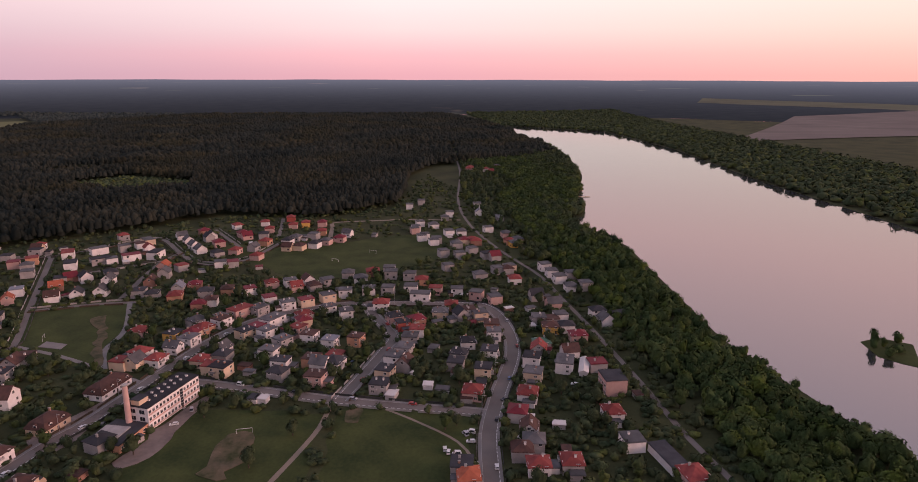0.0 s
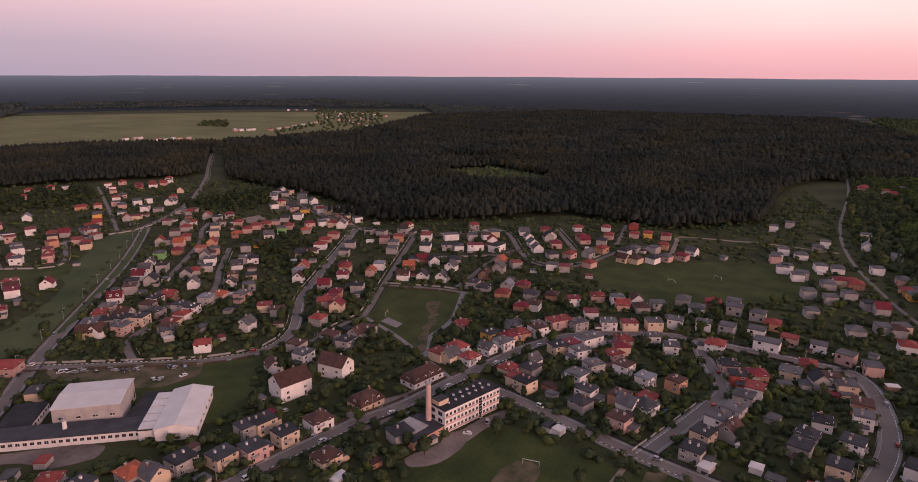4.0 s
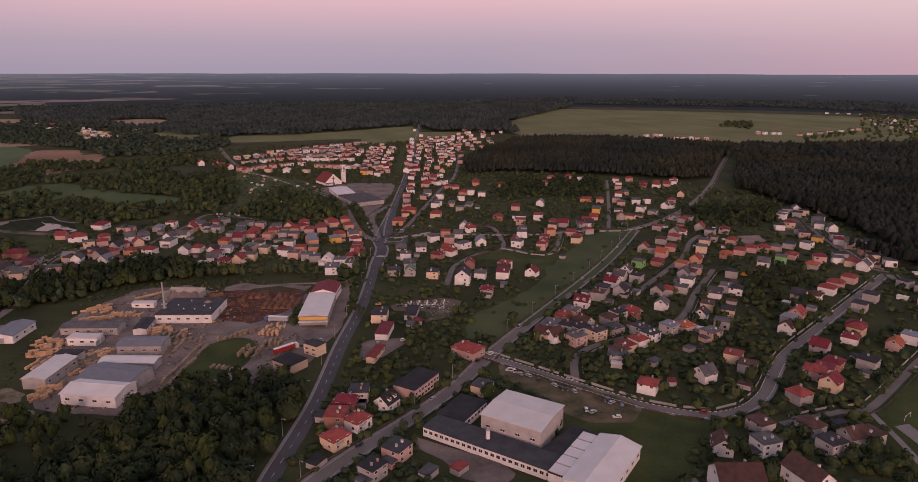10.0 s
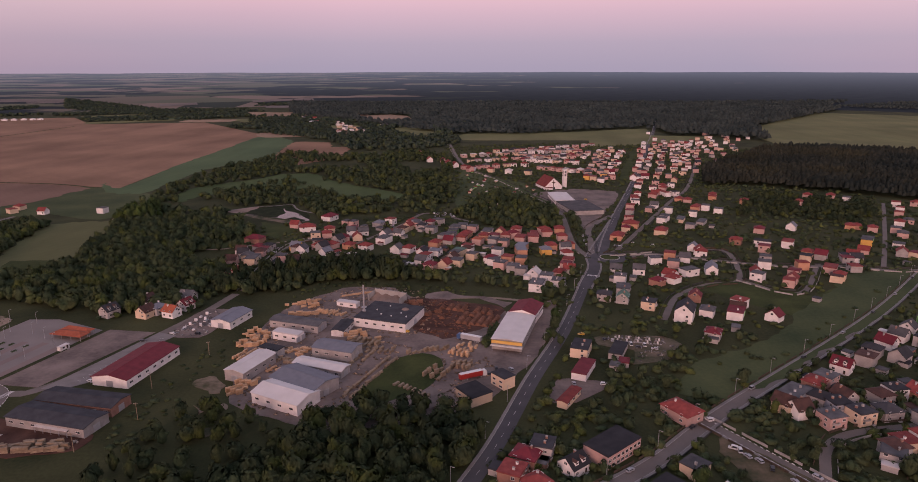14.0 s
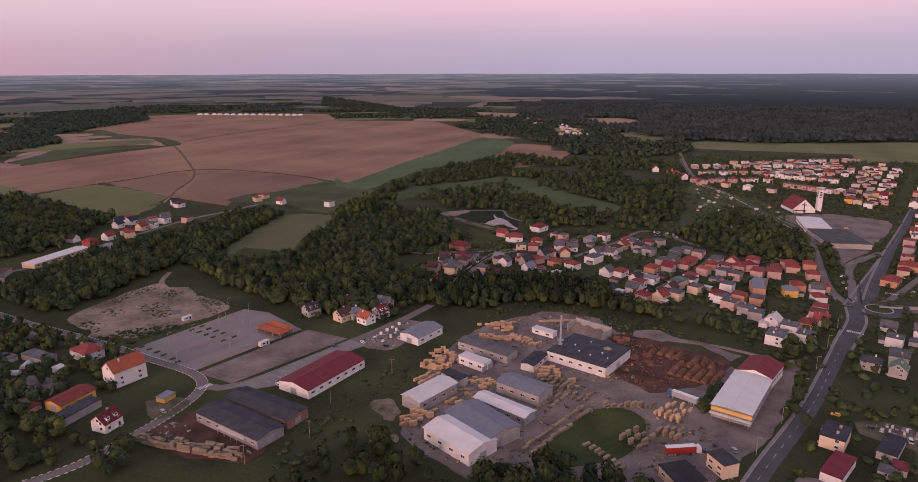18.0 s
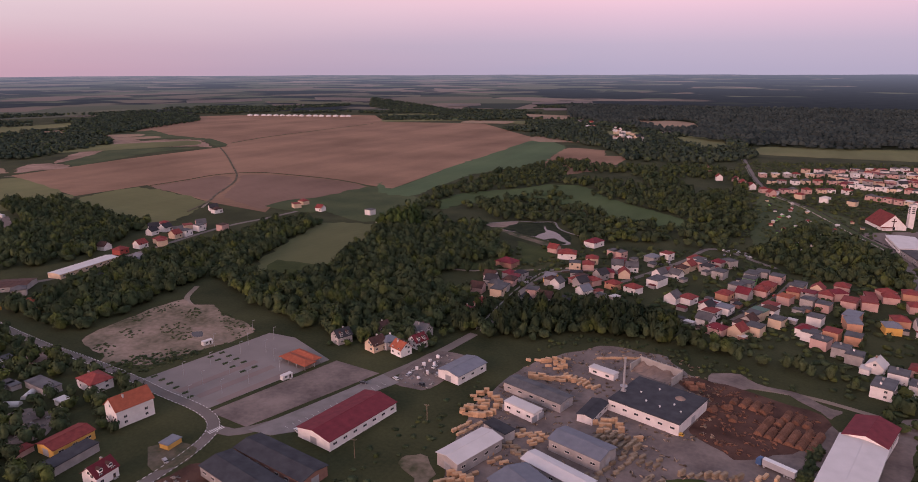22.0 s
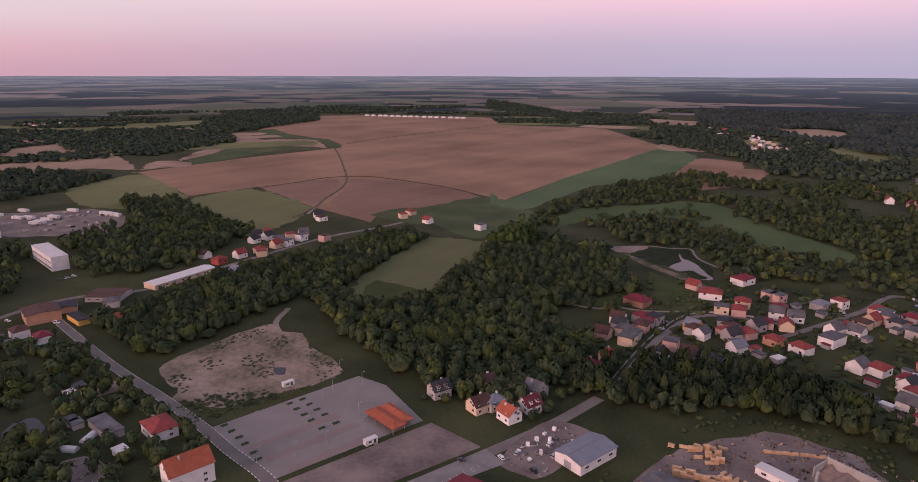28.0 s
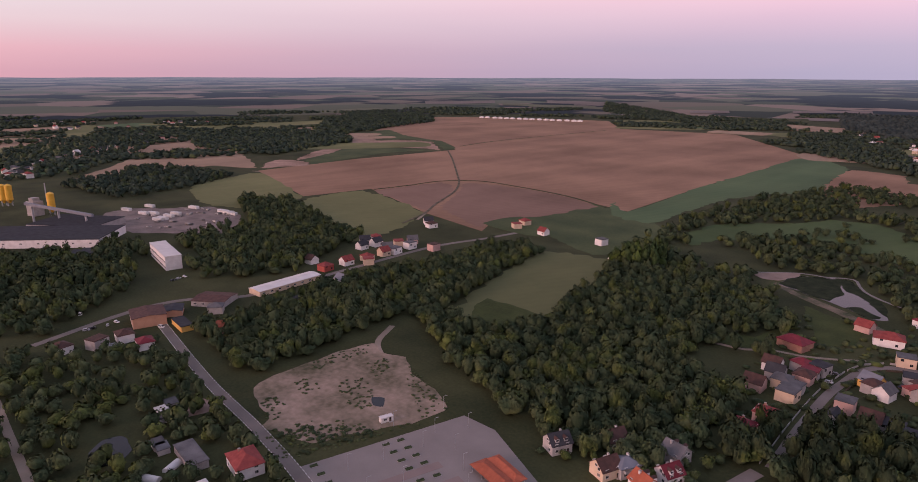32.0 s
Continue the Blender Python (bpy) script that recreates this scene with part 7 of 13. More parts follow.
house(-227.4, 458.0, 71, "g", "grey", "brown", 10.0, 9.0, 4.6)
house(110.9, 317.4, 125, "h", "pink", "red", 16.0, 12.0, 5.0)
house(53.1, 271.1, 42, "g", "white", "dark", 10.0, 9.0, 4.4)
house(41.1, 282.2, 254, "c", "grey", "dark", 10.0, 9.5, 6.6)
house(33.5, 276.0, 335, "h", "brick", "maroon", 11.0, 10.0, 4.8)
house(36.3, 256.8, 37, "h", "white", "red", 10.0, 9.0, 4.8)
house(27.2, 262.9, 248, "c", "brick", "red", 10.5, 9.5, 6.2)
house(24.5, 244.6, 34, "h", "cream", "red", 10.5, 9.5, 5.0)
house(14.7, 231.3, 45, "s", "grey", "dark", 7.5, 5.5, 2.6)
house(48.7, 226.9, 220, "c", "pink", "dark", 10.0, 9.5, 6.0)
house(36.1, 216.1, 216, "c", "grey", "dark", 9.0, 8.5, 6.0)
house(58.1, 209.4, 219, "s", "grey", "grey", 7.5, 5.0, 3.0)
house(71.3, 208.7, 213, "s", "grey", "red", 6.5, 5.0, 2.8)
house(62.6, 189.0, 218, "h", "grey", "red", 10.0, 9.0, 5.0)
house(66.3, 174.0, 10, "c", "grey", "dark", 9.5, 9.0, 6.4)
house(50.2, 186.4, 220, "c", "grey", "dark", 10.0, 9.0, 5.8)
house(82.8, 165.6, 86, "h", "grey", "orange", 10.5, 9.5, 5.0)
house(98.1, 154.5, 355, "c", "grey", "dark", 10.5, 9.5, 6.4)
house(20.9, 268.4, 245, "s", "grey", "dark", 6.5, 5.0, 3.0)
far_house(1039, -123, 174, "h", "pink", "red", 15.5, 11.5, 5.0)
far_house(1006, -160, 266, "h", "pink", "red", 16.5, 12.5, 4.8)
far_house(1068, -175, 182, "c", "white", "grey", 10.5, 9.5, 6.4)
far_house(660, -115, 183, "g", "white", "blue", 9.5, 8.5, 4.8)
house(636.5, -137.5, 184, "s", "grey", "grey", 20.5, 7.5, 3.6, near=False)
far_house(653, -80, 4, "c", "white", "grey", 9.5, 9.0, 6.4)
far_house(604, -46, 15, "c", "white", "grey", 9.0, 8.5, 6.0)
far_house(570, -41, 15, "c", "pink", "grey", 9.0, 8.5, 6.4)
far_house(545, -52, 12, "c", "white", "grey", 9.0, 8.5, 6.2)
far_house(529, -64, 7, "c", "grey", "grey", 10.0, 9.5, 6.0)
far_house(561, -77, 14, "c", "white", "grey", 10.0, 9.5, 5.8)
far_house(563, -90, 8, "h", "white", "grey", 10.5, 9.5, 4.6)
far_house(521, -102, 98, "h", "brick", "red", 11.0, 10.0, 4.8)
far_house(512, -140, 191, "h", "yellow", "grey", 10.5, 9.5, 4.8)
far_house(574, -119, 195, "c", "white", "grey", 9.5, 9.0, 6.2)
far_house(489, -97, 20, "c", "grey", "grey", 9.5, 9.0, 5.8)
far_house(478, -70, 20, "c", "grey", "grey", 9.5, 9.0, 6.6)
house(-397.7, 319.8, 179, "s", "white", "pale", 7.0, 5.0, 2.6)
house(-402.2, 326.0, 173, "s", "grey", "grey", 7.5, 5.5, 2.8, near=False)
house(232.1, -51.7, 160, "s", "white", "pale", 7.0, 5.0, 2.6)
far_house(407.3, 237.1, 203, "c", "grey", "dark", 9.5, 9.0, 5.4)
house(374.8, -107.9, 248, "s", "grey", "grey", 5.0, 4.0, 2.6)
far_house(445.9, 286.0, 111, "h", "grey", "grey", 9.5, 9.0, 5.4)
house(453.5, 536.0, 312, "s", "grey", "pale", 5.0, 4.0, 2.6)
far_house(431.4, -125.9, 19, "c", "cream", "grey", 9.5, 9.0, 5.4)
house(168.9, 75.0, 248, "s", "grey", "grey", 7.0, 4.0, 2.6)
house(214.0, 298.9, 197, "h", "white", "red", 9.5, 9.0, 5.4, near=False)
house(338.6, 48.8, 28, "s", "white", "brown", 5.0, 4.0, 2.6)
house(194.8, 289.0, 288, "h", "grey", "brown", 9.5, 9.0, 5.4, near=False)
house(301.7, 333.4, 225, "s", "brick", "maroon", 5.0, 4.0, 2.6)
far_house(422.7, 497.3, 313, "c", "grey", "brown", 9.5, 9.0, 5.4)
house(239.4, 283.5, 194, "s", "grey", "grey", 6.0, 5.0, 2.6)
house(51.5, -106.3, 271, "g", "cream", "brown", 9.5, 9.0, 5.4, near=False)
house(173.8, -120.4, 262, "s", "grey", "pale", 6.0, 4.0, 2.6)
house(253.3, 250.6, 129, "c", "grey", "brown", 9.5, 9.0, 5.4, near=False)
house(226.1, 328.1, 107, "s", "white", "brown", 6.0, 5.0, 2.6)
far_house(336.5, 483.9, 226, "g", "grey", "red", 9.5, 9.0, 5.4)
house(416.9, 473.1, 319, "s", "white", "maroon", 5.0, 4.0, 2.6)
far_house(397.0, 604.0, 36, "c", "cream", "maroon", 9.5, 9.0, 5.4)
house(268.4, 425.6, 313, "s", "white", "pale", 6.0, 4.0, 2.6)
house(308.4, 25.2, 209, "h", "cream", "maroon", 9.5, 9.0, 5.4, near=False)
house(431.6, 561.0, 306, "s", "brick", "brown", 7.0, 5.0, 2.6)
far_house(400.5, 527.4, 34, "g", "grey", "grey", 9.5, 9.0, 5.4)
house(311.5, 226.6, 27, "s", "grey", "grey", 5.0, 5.0, 2.6)
house(186.9, 246.9, 314, "h", "white", "red", 9.5, 9.0, 5.4, near=False)
house(325.0, 243.7, 110, "s", "white", "dark", 7.0, 4.0, 2.6)
house(168.3, 321.3, 20, "g", "white", "brown", 9.5, 9.0, 5.4, near=False)
house(434.4, 134.8, 105, "s", "white", "grey", 6.0, 5.0, 2.6)
far_house(464.1, 223.7, 33, "c", "white", "grey", 9.5, 9.0, 5.4)
house(382.7, -44.6, 354, "s", "grey", "brown", 5.0, 4.0, 2.6)
far_house(355.8, -137.1, 100, "g", "grey", "dark", 9.5, 9.0, 5.4)
house(200.8, -78.0, 261, "s", "grey", "brown", 6.0, 4.0, 2.6)
house(43.8, 147.0, 11, "g", "cream", "brown", 9.5, 9.0, 5.4, near=False)
house(93.3, -98.2, 183, "s", "grey", "dark", 7.0, 5.0, 2.6)
far_house(550.6, 252.8, 308, "h", "grey", "red", 9.5, 9.0, 5.4)
house(200.0, 348.0, 224, "s", "grey", "grey", 5.0, 4.0, 2.6)
far_house(482.4, 379.7, 27, "g", "white", "grey", 9.5, 9.0, 5.4)
house(151.7, -119.6, 175, "s", "grey", "brown", 6.0, 4.0, 2.6)
house(103.3, 270.7, 224, "c", "cream", "grey", 9.5, 9.0, 5.4, near=False)
house(358.0, -145.7, 10, "s", "brick", "grey", 5.0, 5.0, 2.6)
far_house(451.0, 113.8, 201, "c", "grey", "maroon", 9.5, 9.0, 5.4)
house(511.4, 354.3, 334, "s", "white", "pale", 7.0, 4.0, 2.6)
far_house(296.9, 538.2, 236, "h", "cream", "red", 9.5, 9.0, 5.4)
house(371.7, 214.5, 206, "s", "grey", "maroon", 5.0, 5.0, 2.6)
far_house(439.8, 539.6, 40, "g", "grey", "red", 9.5, 9.0, 5.4)
house(388.2, 397.8, 220, "s", "brick", "maroon", 7.0, 5.0, 2.6)
house(149.8, -99.6, 177, "h", "grey", "brown", 9.5, 9.0, 5.4, near=False)
house(276.4, 100.6, 340, "s", "brick", "dark", 6.0, 5.0, 2.6)
house(246.7, 176.4, 180, "g", "grey", "brown", 9.5, 9.0, 5.4, near=False)
house(27.2, 154.2, 10, "s", "grey", "brown", 7.0, 4.0, 2.6)
far_house(253.4, 384.8, 36, "g", "grey", "dark", 9.5, 9.0, 5.4)
house(543.4, 69.7, 253, "s", "white", "brown", 6.0, 5.0, 2.6)
far_house(444.2, 573.7, 208, "h", "grey", "red", 9.5, 9.0, 5.4)
house(306.2, -86.3, 91, "s", "brick", "maroon", 6.0, 5.0, 2.6)
house(240.9, 3.1, 73, "g", "white", "grey", 9.5, 9.0, 5.4, near=False)
house(191.5, 359.8, 221, "s", "grey", "dark", 7.0, 5.0, 2.6)
house(53.0, -74.2, 87, "c", "white", "red", 9.5, 9.0, 5.4, near=False)
house(247.1, -45.9, 258, "s", "white", "dark", 7.0, 5.0, 2.6)
far_house(517.1, 221.3, 37, "c", "white", "brown", 9.5, 9.0, 5.4)
house(367.4, -74.0, 353, "s", "brick", "dark", 6.0, 4.0, 2.6)
far_house(344.3, 478.3, 45, "c", "grey", "dark", 9.5, 9.0, 5.4)
house(149.3, 153.2, 75, "s", "brick", "maroon", 7.0, 4.0, 2.6)
far_house(495.5, 387.0, 28, "g", "white", "brown", 9.5, 9.0, 5.4)
house(277.2, -97.9, 90, "s", "grey", "brown", 5.0, 5.0, 2.6)
far_house(543.0, 164.8, 37, "g", "grey", "dark", 9.5, 9.0, 5.4)
house(521.5, 215.9, 41, "s", "grey", "dark", 5.0, 4.0, 2.6)
house(297.6, 53.9, 148, "c", "grey", "maroon", 9.5, 9.0, 5.4, near=False)
house(477.6, 229.1, 303, "s", "grey", "brown", 6.0, 4.0, 2.6)
far_house(440.7, 154.2, 135, "c", "grey", "red", 9.5, 9.0, 5.4)
house(310.4, 396.6, 221, "s", "grey", "grey", 6.0, 4.0, 2.6)
far_house(305.5, -139.9, 6, "c", "grey", "brown", 9.5, 9.0, 5.4)
house(80.2, -106.6, 183, "s", "grey", "grey", 7.0, 5.0, 2.6)
house(254.2, 214.8, 6, "h", "grey", "red", 9.5, 9.0, 5.4, near=False)
house(319.6, 344.1, 310, "s", "grey", "brown", 7.0, 5.0, 2.6)
far_house(291.4, 234.9, 217, "c", "white", "maroon", 9.5, 9.0, 5.4)
house(524.9, 118.1, 212, "s", "white", "pale", 7.0, 4.0, 2.6)
house(182.6, -101.9, 167, "h", "grey", "maroon", 9.5, 9.0, 5.4, near=False)
house(554.5, 71.3, 282, "s", "white", "grey", 7.0, 4.0, 2.6)
house(81.5, -168.0, 6, "h", "grey", "maroon", 9.5, 9.0, 5.4, near=False)
house(266.6, 398.0, 39, "s", "brick", "grey", 7.0, 5.0, 2.6)
house(163.4, 326.1, 314, "g", "cream", "brown", 9.5, 9.0, 5.4, near=False)
house(260.6, -128.4, 251, "s", "grey", "maroon", 7.0, 5.0, 2.6)
house(60.6, 109.6, 282, "g", "white", "red", 9.5, 9.0, 5.4, near=False)
house(235.6, 41.4, 255, "s", "grey", "grey", 6.0, 4.0, 2.6)
house(239.9, 63.1, 350, "c", "cream", "red", 9.5, 9.0, 5.4, near=False)
house(550.6, -78.1, 96, "s", "white", "pale", 6.0, 4.0, 2.6)
far_house(371.8, 336.0, 117, "g", "cream", "dark", 9.5, 9.0, 5.4)
house(204.3, 26.5, 78, "s", "white", "pale", 6.0, 5.0, 2.6)
far_house(423.0, -122.9, 13, "h", "grey", "brown", 9.5, 9.0, 5.4)
house(500.3, 382.9, 24, "s", "brick", "dark", 6.0, 5.0, 2.6)
house(254.3, 61.5, 168, "h", "grey", "dark", 9.5, 9.0, 5.4, near=False)
house(413.3, 611.0, 118, "s", "grey", "maroon", 6.0, 5.0, 2.6)
far_house(435.3, 618.5, 31, "c", "grey", "grey", 9.5, 9.0, 5.4)
house(379.3, 12.4, 7, "s", "grey", "grey", 6.0, 4.0, 2.6)
house(86.2, 156.5, 85, "g", "cream", "grey", 9.5, 9.0, 5.4, near=False)
house(402.5, 142.1, 183, "s", "grey", "grey", 7.0, 5.0, 2.6)
house(257.3, -123.8, 169, "g", "grey", "red", 9.5, 9.0, 5.4, near=False)
house(228.6, 254.3, 32, "s", "brick", "maroon", 5.0, 5.0, 2.6)
far_house(444.4, 589.5, 297, "h", "grey", "grey", 9.5, 9.0, 5.4)
house(255.1, 486.5, 225, "s", "grey", "dark", 5.0, 5.0, 2.6)
far_house(501.8, 207.1, 34, "g", "white", "red", 9.5, 9.0, 5.4)
house(303.3, 49.6, 149, "s", "brick", "brown", 7.0, 4.0, 2.6)
house(196.3, 334.4, 109, "g", "grey", "brown", 9.5, 9.0, 5.4, near=False)
house(370.2, -93.2, 337, "s", "brick", "pale", 5.0, 4.0, 2.6)
far_house(464.3, -116.0, 111, "g", "grey", "maroon", 9.5, 9.0, 5.4)
house(57.7, 99.9, 188, "s", "grey", "pale", 7.0, 4.0, 2.6)
far_house(242.9, 393.6, 313, "h", "grey", "dark", 9.5, 9.0, 5.4)
house(332.6, -114.4, 290, "s", "brick", "pale", 6.0, 4.0, 2.6)
far_house(355.7, 59.4, 28, "c", "white", "maroon", 9.5, 9.0, 5.4)
house(461.3, 210.2, 34, "s", "grey", "pale", 6.0, 5.0, 2.6)
house(236.0, -153.6, 95, "c", "grey", "maroon", 9.5, 9.0, 5.4, near=False)
house(333.1, -129.9, 291, "s", "white", "grey", 7.0, 5.0, 2.6)
far_house(320.8, 561.7, 265, "c", "grey", "red", 9.5, 9.0, 5.4)
house(375.3, 452.9, 316, "s", "white", "grey", 6.0, 5.0, 2.6)
house(162.6, 87.3, 155, "h", "grey", "dark", 9.5, 9.0, 5.4, near=False)
house(232.3, -73.2, 346, "s", "grey", "brown", 7.0, 4.0, 2.6)
far_house(323.6, 405.9, 42, "g", "grey", "grey", 9.5, 9.0, 5.4)
house(351.0, 379.9, 224, "s", "brick", "brown", 7.0, 5.0, 2.6)
house(156.3, -105.8, 263, "h", "grey", "grey", 9.5, 9.0, 5.4, near=False)
house(95.8, 139.2, 356, "s", "grey", "grey", 5.0, 5.0, 2.6)
far_house(278.8, 375.0, 219, "g", "grey", "dark", 9.5, 9.0, 5.4)
house(180.2, -106.9, 165, "s", "grey", "pale", 5.0, 5.0, 2.6)
house(287.7, 91.3, 77, "h", "cream", "maroon", 9.5, 9.0, 5.4, near=False)
house(228.2, 392.6, 309, "s", "white", "grey", 5.0, 5.0, 2.6)
far_house(337.1, 361.0, 315, "h", "white", "dark", 9.5, 9.0, 5.4)
house(411.1, 559.0, 216, "s", "white", "grey", 5.0, 5.0, 2.6)
far_house(397.5, 553.1, 224, "c", "grey", "maroon", 9.5, 9.0, 5.4)
house(533.5, -85.8, 9, "s", "grey", "brown", 6.0, 4.0, 2.6)
house(254.8, 264.1, 129, "c", "cream", "red", 9.5, 9.0, 5.4, near=False)
house(253.0, 189.2, 183, "s", "brick", "dark", 7.0, 4.0, 2.6)
far_house(215.5, 336.7, 17, "h", "grey", "brown", 9.5, 9.0, 5.4)
house(355.2, 329.5, 117, "s", "grey", "pale", 6.0, 5.0, 2.6)
far_house(295.2, 591.8, 58, "c", "cream", "dark", 9.5, 9.0, 5.4)
house(298.8, 35.3, 143, "s", "grey", "maroon", 6.0, 4.0, 2.6)
far_house(514.0, 314.4, 8, "h", "white", "red", 9.5, 9.0, 5.4)
house(216.5, -58.1, 263, "s", "white", "pale", 5.0, 5.0, 2.6)
far_house(317.5, -79.8, 22, "g", "grey", "dark", 9.5, 9.0, 5.4)
house(80.5, -178.1, 3, "s", "white", "brown", 5.0, 5.0, 2.6)
far_house(553.2, 112.6, 98, "h", "grey", "dark", 9.5, 9.0, 5.4)
house(511.6, 291.4, 312, "s", "grey", "dark", 7.0, 4.0, 2.6)
house(215.2, 197.8, 276, "c", "grey", "brown", 9.5, 9.0, 5.4, near=False)
house(390.6, 477.7, 313, "s", "grey", "pale", 7.0, 4.0, 2.6)
far_house(356.6, 273.4, 203, "h", "cream", "red", 9.5, 9.0, 5.4)
house(308.1, -63.7, 291, "s", "grey", "grey", 7.0, 5.0, 2.6)
far_house(455.7, 581.1, 303, "c", "grey", "brown", 9.5, 9.0, 5.4)
house(237.8, 234.6, 127, "s", "grey", "brown", 7.0, 4.0, 2.6)
far_house(310.4, 596.3, 144, "g", "grey", "maroon", 9.5, 9.0, 5.4)
house(376.0, 582.4, 126, "s", "grey", "grey", 5.0, 4.0, 2.6)
house(251.5, -4.1, 342, "c", "grey", "red", 9.5, 9.0, 5.4, near=False)
house(243.5, 46.0, 254, "s", "brick", "brown", 7.0, 5.0, 2.6)
house(97.9, 101.9, 266, "c", "cream", "red", 9.5, 9.0, 5.4, near=False)
house(140.8, 85.7, 255, "s", "brick", "brown", 5.0, 5.0, 2.6)
house(290.5, -50.7, 173, "c", "white", "red", 9.5, 9.0, 5.4, near=False)
house(202.3, -166.8, 7, "s", "grey", "brown", 5.0, 4.0, 2.6)
far_house(523.7, -91.2, 12, "h", "cream", "maroon", 9.5, 9.0, 5.4)
house(499.4, 298.1, 8, "s", "grey", "dark", 7.0, 5.0, 2.6)
house(191.0, 283.5, 327, "c", "grey", "grey", 9.5, 9.0, 5.4, near=False)
house(235.3, 370.0, 219, "s", "grey", "grey", 5.0, 5.0, 2.6)
house(239.0, -45.0, 161, "g", "grey", "brown", 9.5, 9.0, 5.4, near=False)
house(299.5, -125.5, 185, "s", "grey", "pale", 6.0, 5.0, 2.6)
far_house(292.3, 533.2, 239, "c", "cream", "brown", 9.5, 9.0, 5.4)
house(240.0, 355.9, 16, "s", "grey", "grey", 7.0, 5.0, 2.6)
house(202.0, 293.9, 193, "c", "cream", "red", 9.5, 9.0, 5.4, near=False)
house(264.8, 306.5, 312, "s", "grey", "pale", 5.0, 5.0, 2.6)
far_house(300.7, 325.6, 224, "c", "cream", "dark", 9.5, 9.0, 5.4)
house(316.0, 611.3, 151, "s", "grey", "dark", 7.0, 4.0, 2.6)
far_house(331.5, 596.2, 82, "c", "grey", "dark", 9.5, 9.0, 5.4)
house(325.0, 31.8, 207, "s", "brick", "pale", 7.0, 5.0, 2.6)
house(240.0, -73.7, 348, "c", "grey", "dark", 9.5, 9.0, 5.4, near=False)
house(76.3, 109.6, 283, "s", "white", "dark", 6.0, 5.0, 2.6)
far_house(450.7, 124.5, 105, "c", "white", "grey", 9.5, 9.0, 5.4)
house(431.8, 490.3, 304, "s", "brick", "pale", 6.0, 5.0, 2.6)
house(46.5, -79.5, 3, "g", "grey", "maroon", 9.5, 9.0, 5.4, near=False)
house(205.0, 30.6, 165, "s", "white", "dark", 6.0, 5.0, 2.6)
house(32.6, 100.1, 279, "g", "grey", "grey", 9.5, 9.0, 5.4, near=False)
house(47.6, 91.1, 283, "s", "grey", "brown", 5.0, 5.0, 2.6)
house(155.6, -149.9, 6, "c", "white", "grey", 9.5, 9.0, 5.4, near=False)
house(334.7, 0.6, 189, "s", "grey", "pale", 7.0, 4.0, 2.6)
house(30.4, 125.2, 13, "h", "white", "brown", 9.5, 9.0, 5.4, near=False)
house(251.2, 31.1, 254, "s", "brick", "grey", 5.0, 5.0, 2.6)
far_house(369.3, 504.7, 134, "h", "grey", "brown", 9.5, 9.0, 5.4)
house(203.4, 249.5, 66, "s", "grey", "maroon", 5.0, 4.0, 2.6)
far_house(286.2, 374.8, 134, "h", "grey", "red", 9.5, 9.0, 5.4)
house(186.3, 277.3, 328, "s", "grey", "pale", 6.0, 4.0, 2.6)
far_house(327.6, 586.9, 350, "c", "grey", "maroon", 9.5, 9.0, 5.4)
house(392.4, 517.9, 36, "s", "brick", "brown", 6.0, 5.0, 2.6)
house(223.6, 249.0, 10, "g", "white", "grey", 9.5, 9.0, 5.4, near=False)
house(109.0, 162.4, 354, "s", "grey", "brown", 7.0, 4.0, 2.6)
far_house(420.9, 160.6, 186, "g", "grey", "grey", 9.5, 9.0, 5.4)
house(350.0, 438.6, 219, "s", "grey", "grey", 5.0, 4.0, 2.6)
far_house(312.5, 258.8, 296, "g", "grey", "maroon", 9.5, 9.0, 5.4)
house(519.8, 81.5, 159, "s", "grey", "dark", 6.0, 5.0, 2.6)
house(253.0, -141.5, 98, "g", "white", "brown", 9.5, 9.0, 5.4, near=False)
house(244.8, 282.9, 290, "s", "grey", "dark", 6.0, 4.0, 2.6)
house(280.6, 220.3, 23, "g", "cream", "maroon", 9.5, 9.0, 5.4, near=False)
house(494.5, 207.3, 39, "s", "brick", "brown", 5.0, 5.0, 2.6)
far_house(330.2, 407.2, 131, "h", "grey", "brown", 9.5, 9.0, 5.4)
house(346.0, 617.7, 64, "s", "grey", "maroon", 5.0, 5.0, 2.6)
far_house(293.3, -147.6, 92, "h", "white", "dark", 9.5, 9.0, 5.4)
house(443.1, 89.3, 105, "s", "grey", "maroon", 6.0, 5.0, 2.6)
house(183.1, 333.4, 222, "h", "grey", "dark", 9.5, 9.0, 5.4, near=False)
house(364.3, 316.6, 117, "s", "grey", "grey", 6.0, 5.0, 2.6)
far_house(502.2, 309.6, 272, "g", "cream", "brown", 9.5, 9.0, 5.4)
house(207.0, -39.4, 345, "s", "grey", "pale", 7.0, 5.0, 2.6)
far_house(455.5, 520.7, 310, "h", "grey", "maroon", 9.5, 9.0, 5.4)
house(362.3, -83.8, 252, "s", "brick", "pale", 5.0, 4.0, 2.6)
far_house(283.1, 309.1, 314, "c", "grey", "grey", 9.5, 9.0, 5.4)
house(529.1, 55.7, 164, "s", "grey", "dark", 6.0, 5.0, 2.6)
far_house(410.9, 219.2, 220, "g", "white", "dark", 9.5, 9.0, 5.4)
